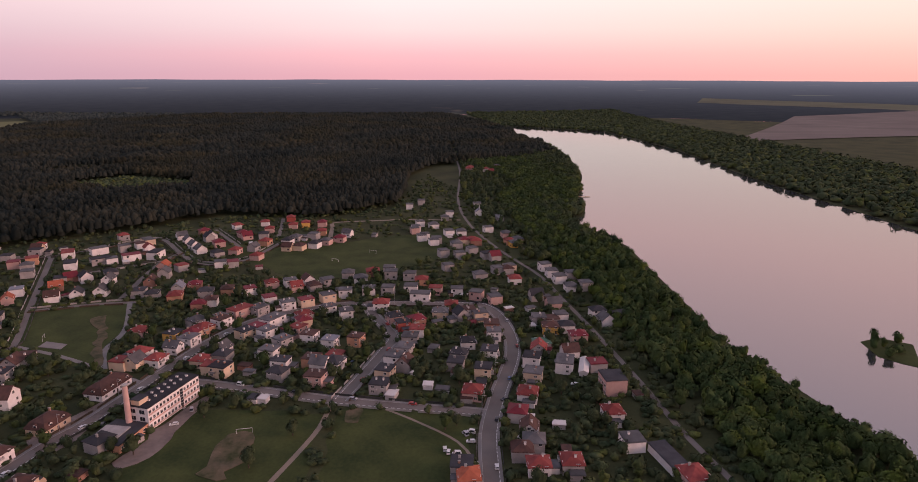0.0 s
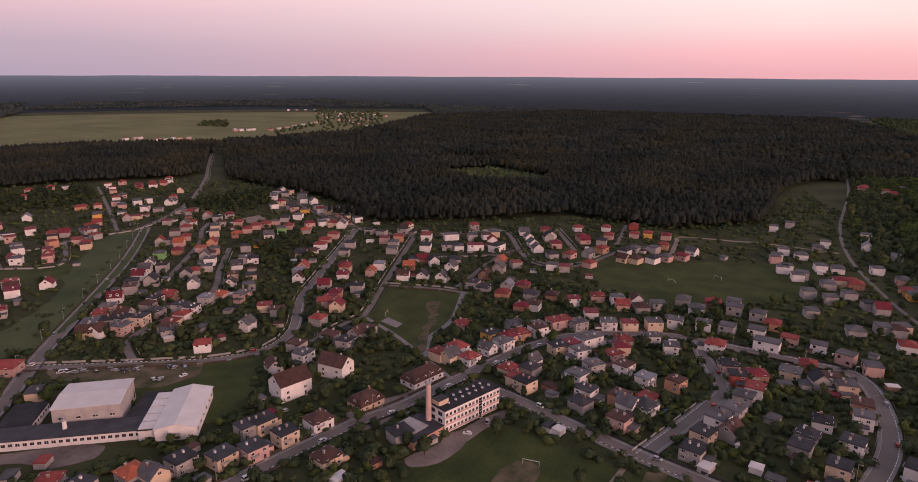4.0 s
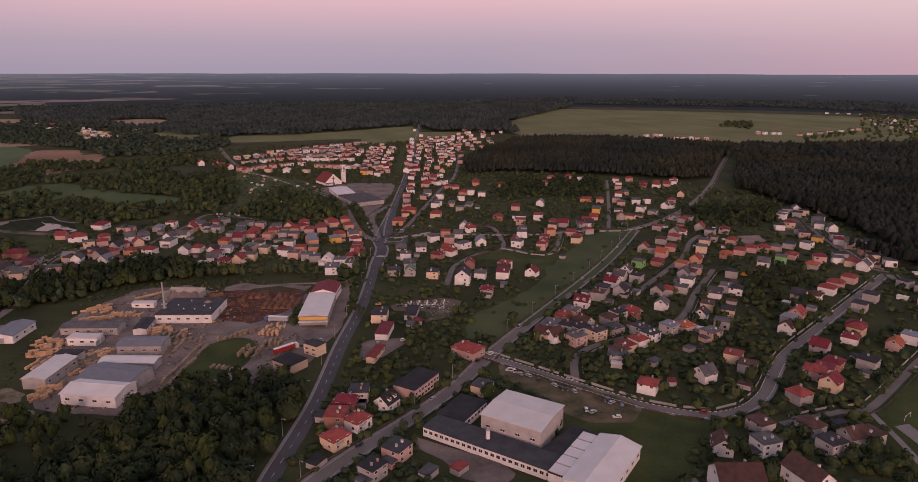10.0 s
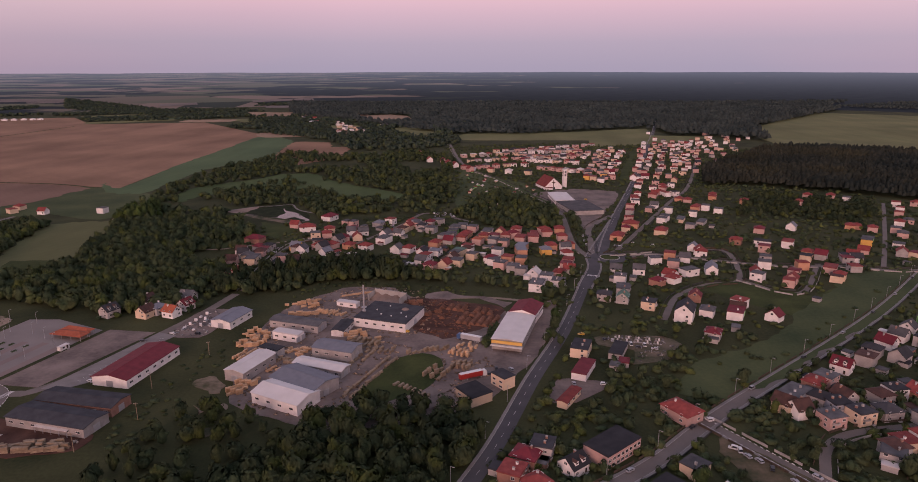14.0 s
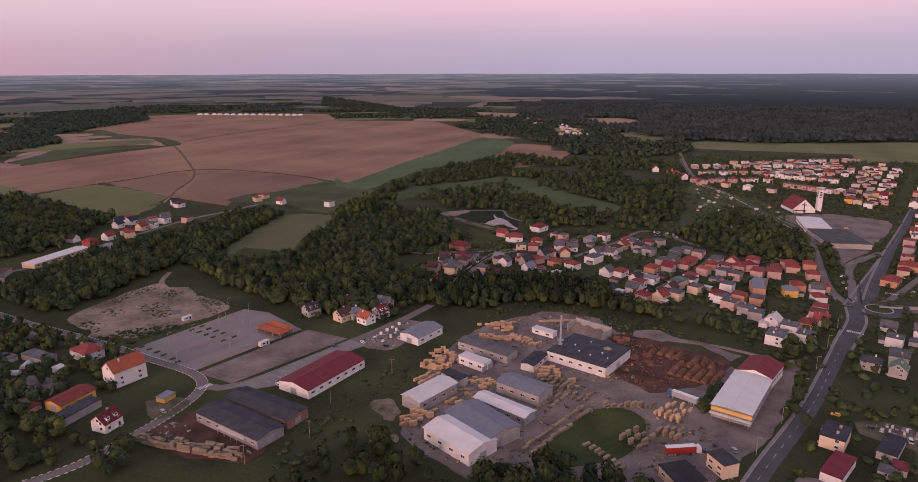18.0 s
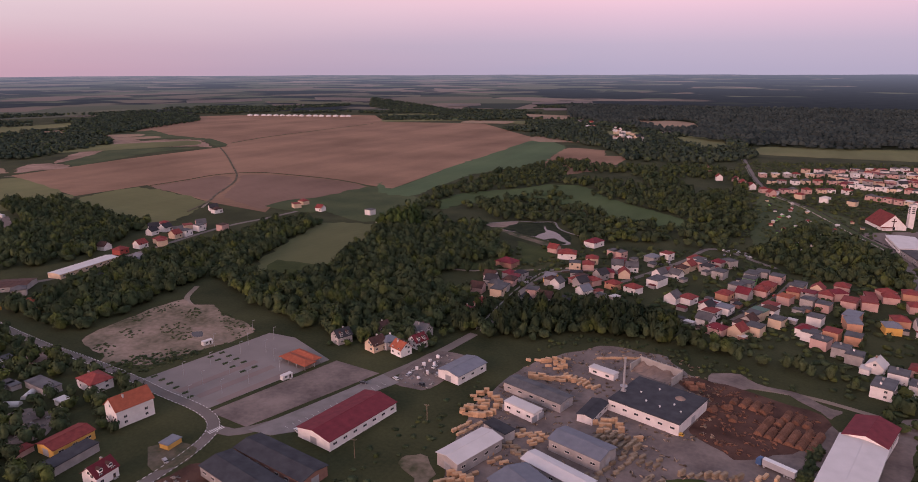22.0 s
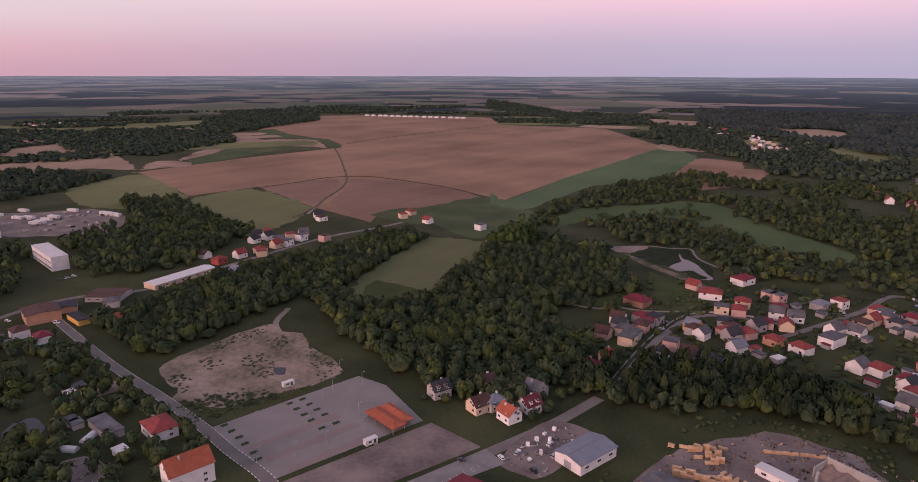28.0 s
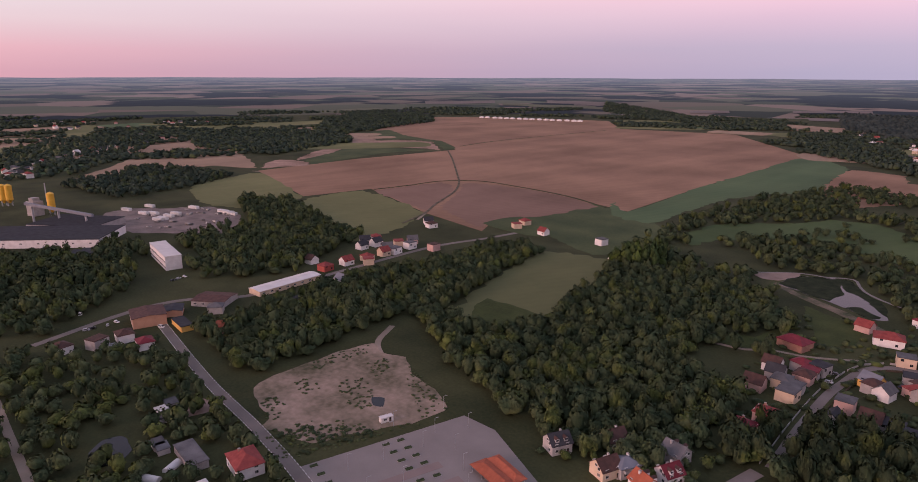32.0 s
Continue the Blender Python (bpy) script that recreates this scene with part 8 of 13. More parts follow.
house(253.5, 379.6, 40, "s", "grey", "dark", 6.0, 5.0, 2.6)
house(255.5, 175.0, 185, "c", "grey", "brown", 9.5, 9.0, 5.4, near=False)
house(338.9, 58.8, 294, "s", "brick", "grey", 6.0, 4.0, 2.6)
house(230.4, 24.2, 251, "h", "grey", "dark", 9.5, 9.0, 5.4, near=False)
house(94.1, -75.1, 86, "s", "grey", "pale", 6.0, 5.0, 2.6)
house(26.1, 140.4, 102, "g", "grey", "red", 9.5, 9.0, 5.4, near=False)
house(140.6, 136.5, 81, "s", "grey", "grey", 6.0, 5.0, 2.6)
house(246.9, 116.4, 77, "c", "cream", "red", 9.5, 9.0, 5.4, near=False)
house(445.4, 313.9, 295, "s", "white", "pale", 7.0, 4.0, 2.6)
house(246.7, 108.8, 345, "g", "cream", "grey", 9.5, 9.0, 5.4, near=False)
house(-23.9, 612.1, 73, "s", "brick", "dark", 7.0, 5.0, 2.6)
far_house(-21.3, 632.6, 160, "g", "grey", "maroon", 9.5, 9.0, 5.4)
house(-50.4, 560.9, 160, "s", "grey", "pale", 6.0, 4.0, 2.6)
far_house(-42.5, 589.8, 65, "g", "white", "dark", 9.5, 9.0, 5.4)
house(-156.7, 609.3, 256, "s", "grey", "grey", 7.0, 5.0, 2.6)
far_house(-128.9, 633.1, 60, "g", "grey", "dark", 9.5, 9.0, 5.4)
house(-86.0, 629.8, 241, "s", "grey", "maroon", 7.0, 5.0, 2.6)
far_house(-14.9, 574.7, 249, "g", "grey", "brown", 9.5, 9.0, 5.4)
house(-67.4, 655.3, 248, "s", "grey", "grey", 7.0, 4.0, 2.6)
far_house(-72.3, 678.6, 340, "h", "cream", "brown", 9.5, 9.0, 5.4)
house(75.0, 604.8, 186, "s", "grey", "dark", 6.0, 4.0, 2.6)
far_house(28.1, 668.0, 258, "g", "cream", "red", 9.5, 9.0, 5.4)
house(-25.6, 672.3, 171, "s", "grey", "dark", 7.0, 5.0, 2.6)
far_house(-202.6, 580.8, 186, "g", "grey", "dark", 9.5, 9.0, 5.4)
house(-98.1, 691.7, 63, "s", "grey", "grey", 5.0, 5.0, 2.6)
far_house(-150.7, 560.7, 2, "g", "grey", "brown", 9.5, 9.0, 5.4)
house(20.0, 623.1, 341, "s", "brick", "grey", 6.0, 5.0, 2.6)
far_house(-53.8, 692.6, 338, "h", "grey", "dark", 9.5, 9.0, 5.4)
house(-13.7, 679.6, 167, "s", "white", "dark", 5.0, 4.0, 2.6)
far_house(-3.1, 603.6, 337, "h", "white", "brown", 9.5, 9.0, 5.4)
house(-38.8, 608.5, 160, "s", "grey", "pale", 6.0, 5.0, 2.6)
far_house(22.2, 654.3, 342, "c", "grey", "maroon", 9.5, 9.0, 5.4)
house(-97.8, 686.8, 155, "s", "grey", "grey", 6.0, 5.0, 2.6)
far_house(-196.2, 602.3, 164, "h", "grey", "maroon", 9.5, 9.0, 5.4)
house(-193.8, 565.9, 95, "s", "grey", "dark", 7.0, 4.0, 2.6)
far_house(-189.7, 596.9, 95, "c", "grey", "maroon", 9.5, 9.0, 5.4)
house(10.8, 594.6, 341, "s", "grey", "pale", 6.0, 4.0, 2.6)
far_house(-20.2, 554.6, 246, "g", "cream", "red", 9.5, 9.0, 5.4)
house(-26.3, 618.3, 67, "s", "grey", "brown", 6.0, 4.0, 2.6)
far_house(-79.1, 667.1, 335, "c", "white", "red", 9.5, 9.0, 5.4)
house(-57.6, 565.9, 159, "s", "grey", "dark", 7.0, 4.0, 2.6)
far_house(-147.5, 626.7, 194, "c", "grey", "dark", 9.5, 9.0, 5.4)
house(-147.4, 614.0, 349, "s", "brick", "dark", 7.0, 5.0, 2.6)
far_house(-196.6, 573.5, 94, "h", "cream", "grey", 9.5, 9.0, 5.4)
house(-117.5, 589.7, 334, "s", "grey", "grey", 7.0, 5.0, 2.6)
far_house(-46.2, 709.1, 335, "h", "grey", "maroon", 9.5, 9.0, 5.4)
house(-1.3, 699.5, 79, "s", "brick", "dark", 7.0, 4.0, 2.6)
far_house(-86.0, 655.3, 242, "g", "white", "grey", 9.5, 9.0, 5.4)
house(-43.9, 615.4, 157, "s", "grey", "grey", 5.0, 4.0, 2.6)
far_house(-137.9, 606.4, 56, "g", "grey", "dark", 9.5, 9.0, 5.4)
house(-42.2, 553.5, 66, "s", "grey", "brown", 5.0, 5.0, 2.6)
far_house(-123.0, 665.7, 12, "g", "white", "grey", 9.5, 9.0, 5.4)
house(-59.0, 587.6, 160, "s", "grey", "maroon", 7.0, 4.0, 2.6)
far_house(-141.7, 619.8, 64, "c", "grey", "brown", 9.5, 9.0, 5.4)
house(-135.0, 602.0, 65, "s", "grey", "grey", 7.0, 4.0, 2.6)
far_house(-18.6, 567.0, 249, "c", "white", "brown", 9.5, 9.0, 5.4)
house(-16.8, 549.8, 245, "s", "brick", "pale", 5.0, 4.0, 2.6)
far_house(-159.9, 601.4, 256, "h", "grey", "brown", 9.5, 9.0, 5.4)
house(15.0, 618.3, 337, "s", "grey", "grey", 7.0, 5.0, 2.6)
far_house(-189.7, 570.3, 177, "c", "grey", "grey", 9.5, 9.0, 5.4)
far_house(-32, 1262, 22, "c", "pink", "pale", 10.5, 9.5, 6.0)
far_house(-14, 1271, 22, "c", "cream", "pale", 10.5, 9.5, 6.0)
far_house(3, 1276, 22, "h", "grey", "pale", 10.5, 9.5, 6.0)
far_house(15, 1280, 22, "h", "grey", "red", 10.5, 9.5, 6.0)
far_house(35, 1289, 22, "c", "cream", "pale", 10.5, 9.5, 6.0)
far_house(49, 1294, 22, "h", "pink", "grey", 10.5, 9.5, 6.0)
far_house(68, 1300, 22, "c", "cream", "dark", 10.5, 9.5, 6.0)
far_house(82, 1308, 22, "c", "white", "grey", 10.5, 9.5, 6.0)
far_house(99, 1317, 22, "c", "white", "pale", 10.5, 9.5, 6.0)
far_house(117, 1322, 22, "c", "white", "pale", 10.5, 9.5, 6.0)
far_house(133, 1330, 22, "c", "grey", "maroon", 10.5, 9.5, 6.0)
far_house(145, 1337, 22, "c", "pink", "grey", 10.5, 9.5, 6.0)
far_house(162, 1339, 22, "c", "grey", "grey", 10.5, 9.5, 6.0)
far_house(181, 1351, 22, "h", "grey", "grey", 10.5, 9.5, 6.0)
far_house(195, 1354, 22, "c", "pink", "maroon", 10.5, 9.5, 6.0)
far_house(-17, 1192, 25, "c", "cream", "dark", 10.5, 9.5, 6.0)
far_house(-4, 1201, 25, "c", "grey", "maroon", 10.5, 9.5, 6.0)
far_house(14, 1205, 25, "h", "white", "grey", 10.5, 9.5, 6.0)
far_house(28, 1215, 25, "h", "cream", "grey", 10.5, 9.5, 6.0)
far_house(44, 1220, 25, "h", "pink", "red", 10.5, 9.5, 6.0)
far_house(63, 1229, 25, "c", "pink", "dark", 10.5, 9.5, 6.0)
far_house(76, 1234, 25, "h", "cream", "dark", 10.5, 9.5, 6.0)
far_house(91, 1241, 25, "h", "white", "grey", 10.5, 9.5, 6.0)
far_house(110, 1247, 25, "c", "grey", "red", 10.5, 9.5, 6.0)
far_house(123, 1255, 25, "h", "cream", "grey", 10.5, 9.5, 6.0)
far_house(139, 1264, 25, "c", "pink", "pale", 10.5, 9.5, 6.0)
far_house(158, 1274, 25, "h", "white", "pale", 10.5, 9.5, 6.0)
far_house(172, 1281, 25, "h", "pink", "red", 10.5, 9.5, 6.0)
far_house(189, 1287, 25, "h", "pink", "dark", 10.5, 9.5, 6.0)
far_house(203, 1291, 25, "c", "white", "red", 10.5, 9.5, 6.0)
far_house(0, 1118, 23, "c", "pink", "maroon", 10.5, 9.5, 6.0)
far_house(11, 1126, 23, "h", "pink", "grey", 10.5, 9.5, 6.0)
far_house(28, 1131, 23, "h", "pink", "red", 10.5, 9.5, 6.0)
far_house(46, 1139, 23, "c", "cream", "maroon", 10.5, 9.5, 6.0)
far_house(57, 1146, 23, "c", "white", "maroon", 10.5, 9.5, 6.0)
far_house(77, 1148, 23, "h", "white", "red", 10.5, 9.5, 6.0)
far_house(30, 1340, 30, "c", "cream", "red", 10.5, 9.5, 6.0)
far_house(49, 1347, 30, "c", "white", "red", 10.5, 9.5, 6.0)
far_house(66, 1360, 30, "h", "pink", "dark", 10.5, 9.5, 6.0)
far_house(85, 1367, 30, "c", "white", "dark", 10.5, 9.5, 6.0)
far_house(103, 1381, 30, "c", "pink", "grey", 10.5, 9.5, 6.0)
far_house(126, 1391, 30, "c", "cream", "pale", 10.5, 9.5, 6.0)
far_house(144, 1399, 30, "c", "pink", "red", 10.5, 9.5, 6.0)
far_house(163, 1414, 30, "h", "white", "grey", 10.5, 9.5, 6.0)
far_house(178, 1423, 30, "h", "white", "grey", 10.5, 9.5, 6.0)
far_house(199, 1432, 30, "c", "pink", "grey", 10.5, 9.5, 6.0)
far_house(219, 1442, 30, "c", "pink", "pale", 10.5, 9.5, 6.0)
far_house(236, 1454, 30, "c", "grey", "red", 10.5, 9.5, 6.0)
far_house(233, 1333, 258, "h", "cream", "pale", 10.5, 9.5, 6.0)
far_house(219, 1284, 258, "h", "pink", "grey", 10.5, 9.5, 6.0)
far_house(209, 1235, 258, "c", "pink", "dark", 10.5, 9.5, 6.0)
far_house(203, 1182, 258, "c", "pink", "grey", 10.5, 9.5, 6.0)
far_house(188, 1131, 258, "c", "cream", "pale", 10.5, 9.5, 6.0)
far_house(176, 1084, 258, "c", "pink", "red", 10.5, 9.5, 6.0)
far_house(169, 1031, 258, "c", "pink", "grey", 10.5, 9.5, 6.0)
far_house(266, 1304, 255, "h", "white", "maroon", 10.5, 9.5, 6.0)
far_house(254, 1257, 255, "c", "white", "pale", 10.5, 9.5, 6.0)
far_house(241, 1214, 255, "c", "cream", "dark", 10.5, 9.5, 6.0)
far_house(228, 1167, 255, "c", "white", "dark", 10.5, 9.5, 6.0)
far_house(219, 1124, 255, "c", "white", "dark", 10.5, 9.5, 6.0)
far_house(205, 1077, 255, "h", "cream", "red", 10.5, 9.5, 6.0)
far_house(193, 1037, 255, "c", "yellow", "grey", 10.5, 9.5, 6.0)
far_house(182, 994, 255, "h", "white", "grey", 10.5, 9.5, 6.0)
far_house(266, 1390, 255, "c", "cream", "pale", 10.5, 9.5, 6.0)
far_house(248, 1332, 255, "h", "white", "red", 10.5, 9.5, 6.0)
far_house(236, 1275, 255, "c", "pink", "grey", 10.5, 9.5, 6.0)
far_house(219, 1216, 255, "c", "grey", "red", 10.5, 9.5, 6.0)
far_house(206, 1158, 255, "c", "pink", "dark", 10.5, 9.5, 6.0)
far_house(187, 1098, 255, "c", "pink", "dark", 10.5, 9.5, 6.0)
far_house(354, 1482, 256, "h", "white", "pale", 10.5, 9.5, 6.0)
far_house(339, 1418, 256, "c", "white", "pale", 10.5, 9.5, 6.0)
far_house(323, 1348, 256, "c", "pink", "maroon", 10.5, 9.5, 6.0)
far_house(303, 1285, 256, "c", "cream", "maroon", 10.5, 9.5, 6.0)
far_house(291, 1219, 256, "h", "cream", "pale", 10.5, 9.5, 6.0)
far_house(271, 1151, 256, "c", "white", "grey", 10.5, 9.5, 6.0)
far_house(259, 1084, 256, "c", "pink", "dark", 10.5, 9.5, 6.0)
far_house(240, 1016, 256, "c", "white", "grey", 10.5, 9.5, 6.0)
far_house(227, 951, 256, "c", "cream", "dark", 10.5, 9.5, 6.0)
far_house(374, 1471, 255, "h", "pink", "red", 10.5, 9.5, 6.0)
far_house(345, 1378, 255, "c", "cream", "maroon", 10.5, 9.5, 6.0)
far_house(324, 1288, 255, "h", "pink", "pale", 10.5, 9.5, 6.0)
far_house(298, 1202, 255, "h", "grey", "red", 10.5, 9.5, 6.0)
far_house(275, 1112, 255, "h", "grey", "grey", 10.5, 9.5, 6.0)
far_house(427, 1524, 255, "c", "pink", "red", 10.5, 9.5, 6.0)
far_house(409, 1452, 255, "c", "white", "maroon", 10.5, 9.5, 6.0)
far_house(389, 1377, 255, "h", "white", "red", 10.5, 9.5, 6.0)
far_house(370, 1309, 255, "c", "white", "red", 10.5, 9.5, 6.0)
far_house(356, 1232, 255, "c", "pink", "pale", 10.5, 9.5, 6.0)
far_house(336, 1163, 255, "c", "pink", "dark", 10.5, 9.5, 6.0)
far_house(315, 1090, 255, "c", "cream", "grey", 10.5, 9.5, 6.0)
far_house(410, 1535, 255, "h", "grey", "grey", 10.5, 9.5, 6.0)
far_house(382, 1449, 255, "h", "pink", "red", 10.5, 9.5, 6.0)
far_house(359, 1365, 255, "c", "cream", "grey", 10.5, 9.5, 6.0)
far_house(314, 1189, 255, "c", "cream", "red", 10.5, 9.5, 6.0)
far_house(441, 1508, 255, "c", "pink", "pale", 10.5, 9.5, 6.0)
far_house(419, 1425, 255, "c", "pink", "pale", 10.5, 9.5, 6.0)
far_house(394, 1339, 255, "c", "grey", "dark", 10.5, 9.5, 6.0)
far_house(375, 1259, 255, "c", "cream", "red", 10.5, 9.5, 6.0)
far_house(347, 1177, 255, "h", "cream", "pale", 10.5, 9.5, 6.0)
far_house(472, 1535, 254, "c", "white", "red", 10.5, 9.5, 6.0)
far_house(445, 1452, 254, "h", "white", "pale", 10.5, 9.5, 6.0)
far_house(420, 1375, 254, "h", "cream", "grey", 10.5, 9.5, 6.0)
far_house(373, 1213, 254, "c", "cream", "grey", 10.5, 9.5, 6.0)
far_house(350, 1134, 254, "c", "white", "maroon", 10.5, 9.5, 6.0)
far_house(504, 1594, 257, "c", "cream", "red", 10.5, 9.5, 6.0)
far_house(469, 1432, 257, "c", "white", "red", 10.5, 9.5, 6.0)
far_house(449, 1351, 257, "h", "pink", "pale", 10.5, 9.5, 6.0)
far_house(433, 1271, 257, "c", "grey", "grey", 10.5, 9.5, 6.0)
far_house(415, 1190, 257, "c", "white", "grey", 10.5, 9.5, 6.0)
far_house(556, 1710, 258, "h", "pink", "grey", 10.5, 9.5, 6.0)
far_house(535, 1625, 258, "h", "cream", "dark", 10.5, 9.5, 6.0)
far_house(522, 1545, 258, "c", "white", "grey", 10.5, 9.5, 6.0)
far_house(504, 1467, 258, "c", "white", "maroon", 10.5, 9.5, 6.0)
far_house(488, 1387, 258, "c", "cream", "grey", 10.5, 9.5, 6.0)
far_house(466, 1305, 258, "c", "pink", "maroon", 10.5, 9.5, 6.0)
far_house(78, 1062, 155, "h", "cream", "dark", 10.5, 9.5, 6.0)
far_house(48, 1071, 155, "h", "white", "pale", 10.5, 9.5, 6.0)
far_house(19, 1086, 155, "h", "cream", "red", 10.5, 9.5, 6.0)
far_house(-12, 1102, 155, "c", "white", "maroon", 10.5, 9.5, 6.0)
far_house(-118, 1292, 286, "g", "pink", "maroon", 10.5, 9.5, 6.0)
far_house(-106, 1244, 286, "h", "pink", "red", 10.5, 9.5, 6.0)
far_house(-91, 1200, 286, "g", "white", "red", 10.5, 9.5, 6.0)
far_house(-65, 1184, 297, "g", "pink", "maroon", 10.5, 9.5, 6.0)
far_house(-54, 1159, 297, "g", "pink", "red", 10.5, 9.5, 6.0)
far_house(-42, 1135, 297, "g", "white", "red", 10.5, 9.5, 6.0)
far_house(-25, 1113, 297, "h", "pink", "red", 10.5, 9.5, 6.0)
far_house(-15, 1088, 297, "g", "pink", "red", 10.5, 9.5, 6.0)
far_house(73, 678, 211, "h", "pink", "red", 10.5, 9.5, 6.0)
far_house(41, 661, 211, "h", "pink", "maroon", 10.5, 9.5, 6.0)
far_house(318, 1360, 256, "h", "pink", "red", 10.5, 9.5, 6.0)
far_house(302, 1276, 256, "h", "pink", "maroon", 10.5, 9.5, 6.0)
far_house(280, 1189, 256, "h", "white", "maroon", 10.5, 9.5, 6.0)
far_house(255, 1100, 256, "h", "pink", "red", 10.5, 9.5, 6.0)
far_house(233, 1013, 256, "g", "white", "red", 10.5, 9.5, 6.0)
far_house(-456, 2010, 304, "c", "cream", "red", 10.5, 9.5, 6.0)
far_house(-437, 1978, 304, "c", "white", "grey", 10.5, 9.5, 6.0)
far_house(-420, 1947, 304, "h", "white", "red", 10.5, 9.5, 6.0)
far_house(-400, 1922, 304, "c", "white", "dark", 10.5, 9.5, 6.0)
far_house(-380, 1893, 304, "c", "cream", "pale", 10.5, 9.5, 6.0)
far_house(-363, 1865, 304, "c", "cream", "dark", 10.5, 9.5, 6.0)
far_house(-343, 1832, 304, "c", "pink", "pale", 10.5, 9.5, 6.0)
far_house(-1841, 2035, 16, "h", "white", "pale", 16.0, 9.0, 4.0)
far_house(-1817, 2043, 16, "h", "white", "pale", 16.0, 9.0, 4.0)
far_house(-1787, 2051, 16, "h", "white", "pale", 16.0, 9.0, 4.0)
far_house(-1768, 2060, 16, "h", "white", "pale", 16.0, 9.0, 4.0)
far_house(-1738, 2063, 16, "h", "white", "pale", 16.0, 9.0, 4.0)
far_house(-1714, 2070, 16, "h", "white", "pale", 16.0, 9.0, 4.0)
far_house(-1688, 2078, 16, "h", "white", "pale", 16.0, 9.0, 4.0)
far_house(-1666, 2087, 16, "h", "white", "pale", 16.0, 9.0, 4.0)
far_house(-1640, 2092, 16, "h", "white", "pale", 16.0, 9.0, 4.0)
far_house(-1614, 2103, 16, "h", "white", "pale", 16.0, 9.0, 4.0)
far_house(-1589, 2110, 16, "h", "white", "pale", 16.0, 9.0, 4.0)
far_house(-1563, 2112, 16, "h", "white", "pale", 16.0, 9.0, 4.0)
far_house(-1537, 2120, 16, "h", "white", "pale", 16.0, 9.0, 4.0)
far_house(-1511, 2130, 16, "h", "white", "pale", 16.0, 9.0, 4.0)
far_house(-1486, 2138, 16, "h", "white", "pale", 16.0, 9.0, 4.0)
far_house(-1466, 2146, 16, "h", "white", "pale", 16.0, 9.0, 4.0)
far_house(-2467, 698, 141, "c", "cream", "grey", 10.5, 9.5, 6.0)
far_house(-2509, 730, 141, "c", "pink", "grey", 10.5, 9.5, 6.0)
far_house(-2551, 766, 141, "c", "cream", "grey", 10.5, 9.5, 6.0)
far_house(-2588, 794, 141, "c", "white", "dark", 10.5, 9.5, 6.0)
far_house(-2634, 828, 141, "c", "white", "maroon", 10.5, 9.5, 6.0)
far_house(-2672, 860, 141, "c", "pink", "red", 10.5, 9.5, 6.0)
far_house(-1340, 424, 145, "h", "white", "red", 10.5, 9.5, 6.0)
far_house(-1360, 434, 145, "h", "white", "grey", 10.5, 9.5, 6.0)
far_house(-1375, 447, 145, "h", "pink", "dark", 10.5, 9.5, 6.0)
far_house(-1392, 459, 145, "h", "pink", "dark", 10.5, 9.5, 6.0)
far_house(-1410, 468, 145, "c", "white", "dark", 10.5, 9.5, 6.0)
far_house(-1422, 481, 145, "c", "pink", "dark", 10.5, 9.5, 6.0)
far_house(-2604, 938, 353, "h", "pink", "red", 10.5, 9.5, 6.0)
far_house(-2413, 913, 353, "h", "pink", "red", 10.5, 9.5, 6.0)
far_house(-2218, 889, 353, "h", "pink", "red", 10.5, 9.5, 6.0)
far_house(-2025, 864, 353, "h", "white", "maroon", 10.5, 9.5, 6.0)
far_house(-1827, 833, 353, "h", "white", "red", 10.5, 9.5, 6.0)
far_house(72, 1356, 346, "c", "pink", "dark", 10.5, 9.5, 6.0)
far_house(83, 1355, 346, "c", "pink", "red", 10.5, 9.5, 6.0)
far_house(98, 1353, 346, "c", "grey", "maroon", 10.5, 9.5, 6.0)
far_house(109, 1352, 346, "h", "grey", "grey", 10.5, 9.5, 6.0)
far_house(119, 1349, 346, "h", "pink", "red", 10.5, 9.5, 6.0)
far_house(128, 1345, 346, "c", "pink", "maroon", 10.5, 9.5, 6.0)
far_house(139, 1341, 346, "c", "grey", "grey", 10.5, 9.5, 6.0)
far_house(154, 1337, 346, "c", "pink", "dark", 10.5, 9.5, 6.0)
far_house(175, 1336, 346, "c", "cream", "pale", 10.5, 9.5, 6.0)
far_house(184, 1328, 346, "c", "cream", "red", 10.5, 9.5, 6.0)
far_house(195, 1328, 346, "c", "pink", "red", 10.5, 9.5, 6.0)
far_house(210, 1322, 346, "h", "pink", "grey", 10.5, 9.5, 6.0)
far_house(76, 1273, 350, "c", "cream", "dark", 10.5, 9.5, 6.0)
far_house(83, 1273, 350, "c", "pink", "grey", 10.5, 9.5, 6.0)
far_house(97, 1268, 350, "c", "pink", "grey", 10.5, 9.5, 6.0)
far_house(104, 1267, 350, "c", "cream", "red", 10.5, 9.5, 6.0)
far_house(112, 1266, 350, "c", "pink", "dark", 10.5, 9.5, 6.0)
far_house(124, 1267, 350, "c", "pink", "grey", 10.5, 9.5, 6.0)
far_house(151, 1258, 350, "c", "pink", "pale", 10.5, 9.5, 6.0)
far_house(160, 1258, 350, "h", "cream", "maroon", 10.5, 9.5, 6.0)
far_house(173, 1257, 350, "h", "pink", "maroon", 10.5, 9.5, 6.0)
far_house(192, 1255, 350, "h", "white", "dark", 10.5, 9.5, 6.0)
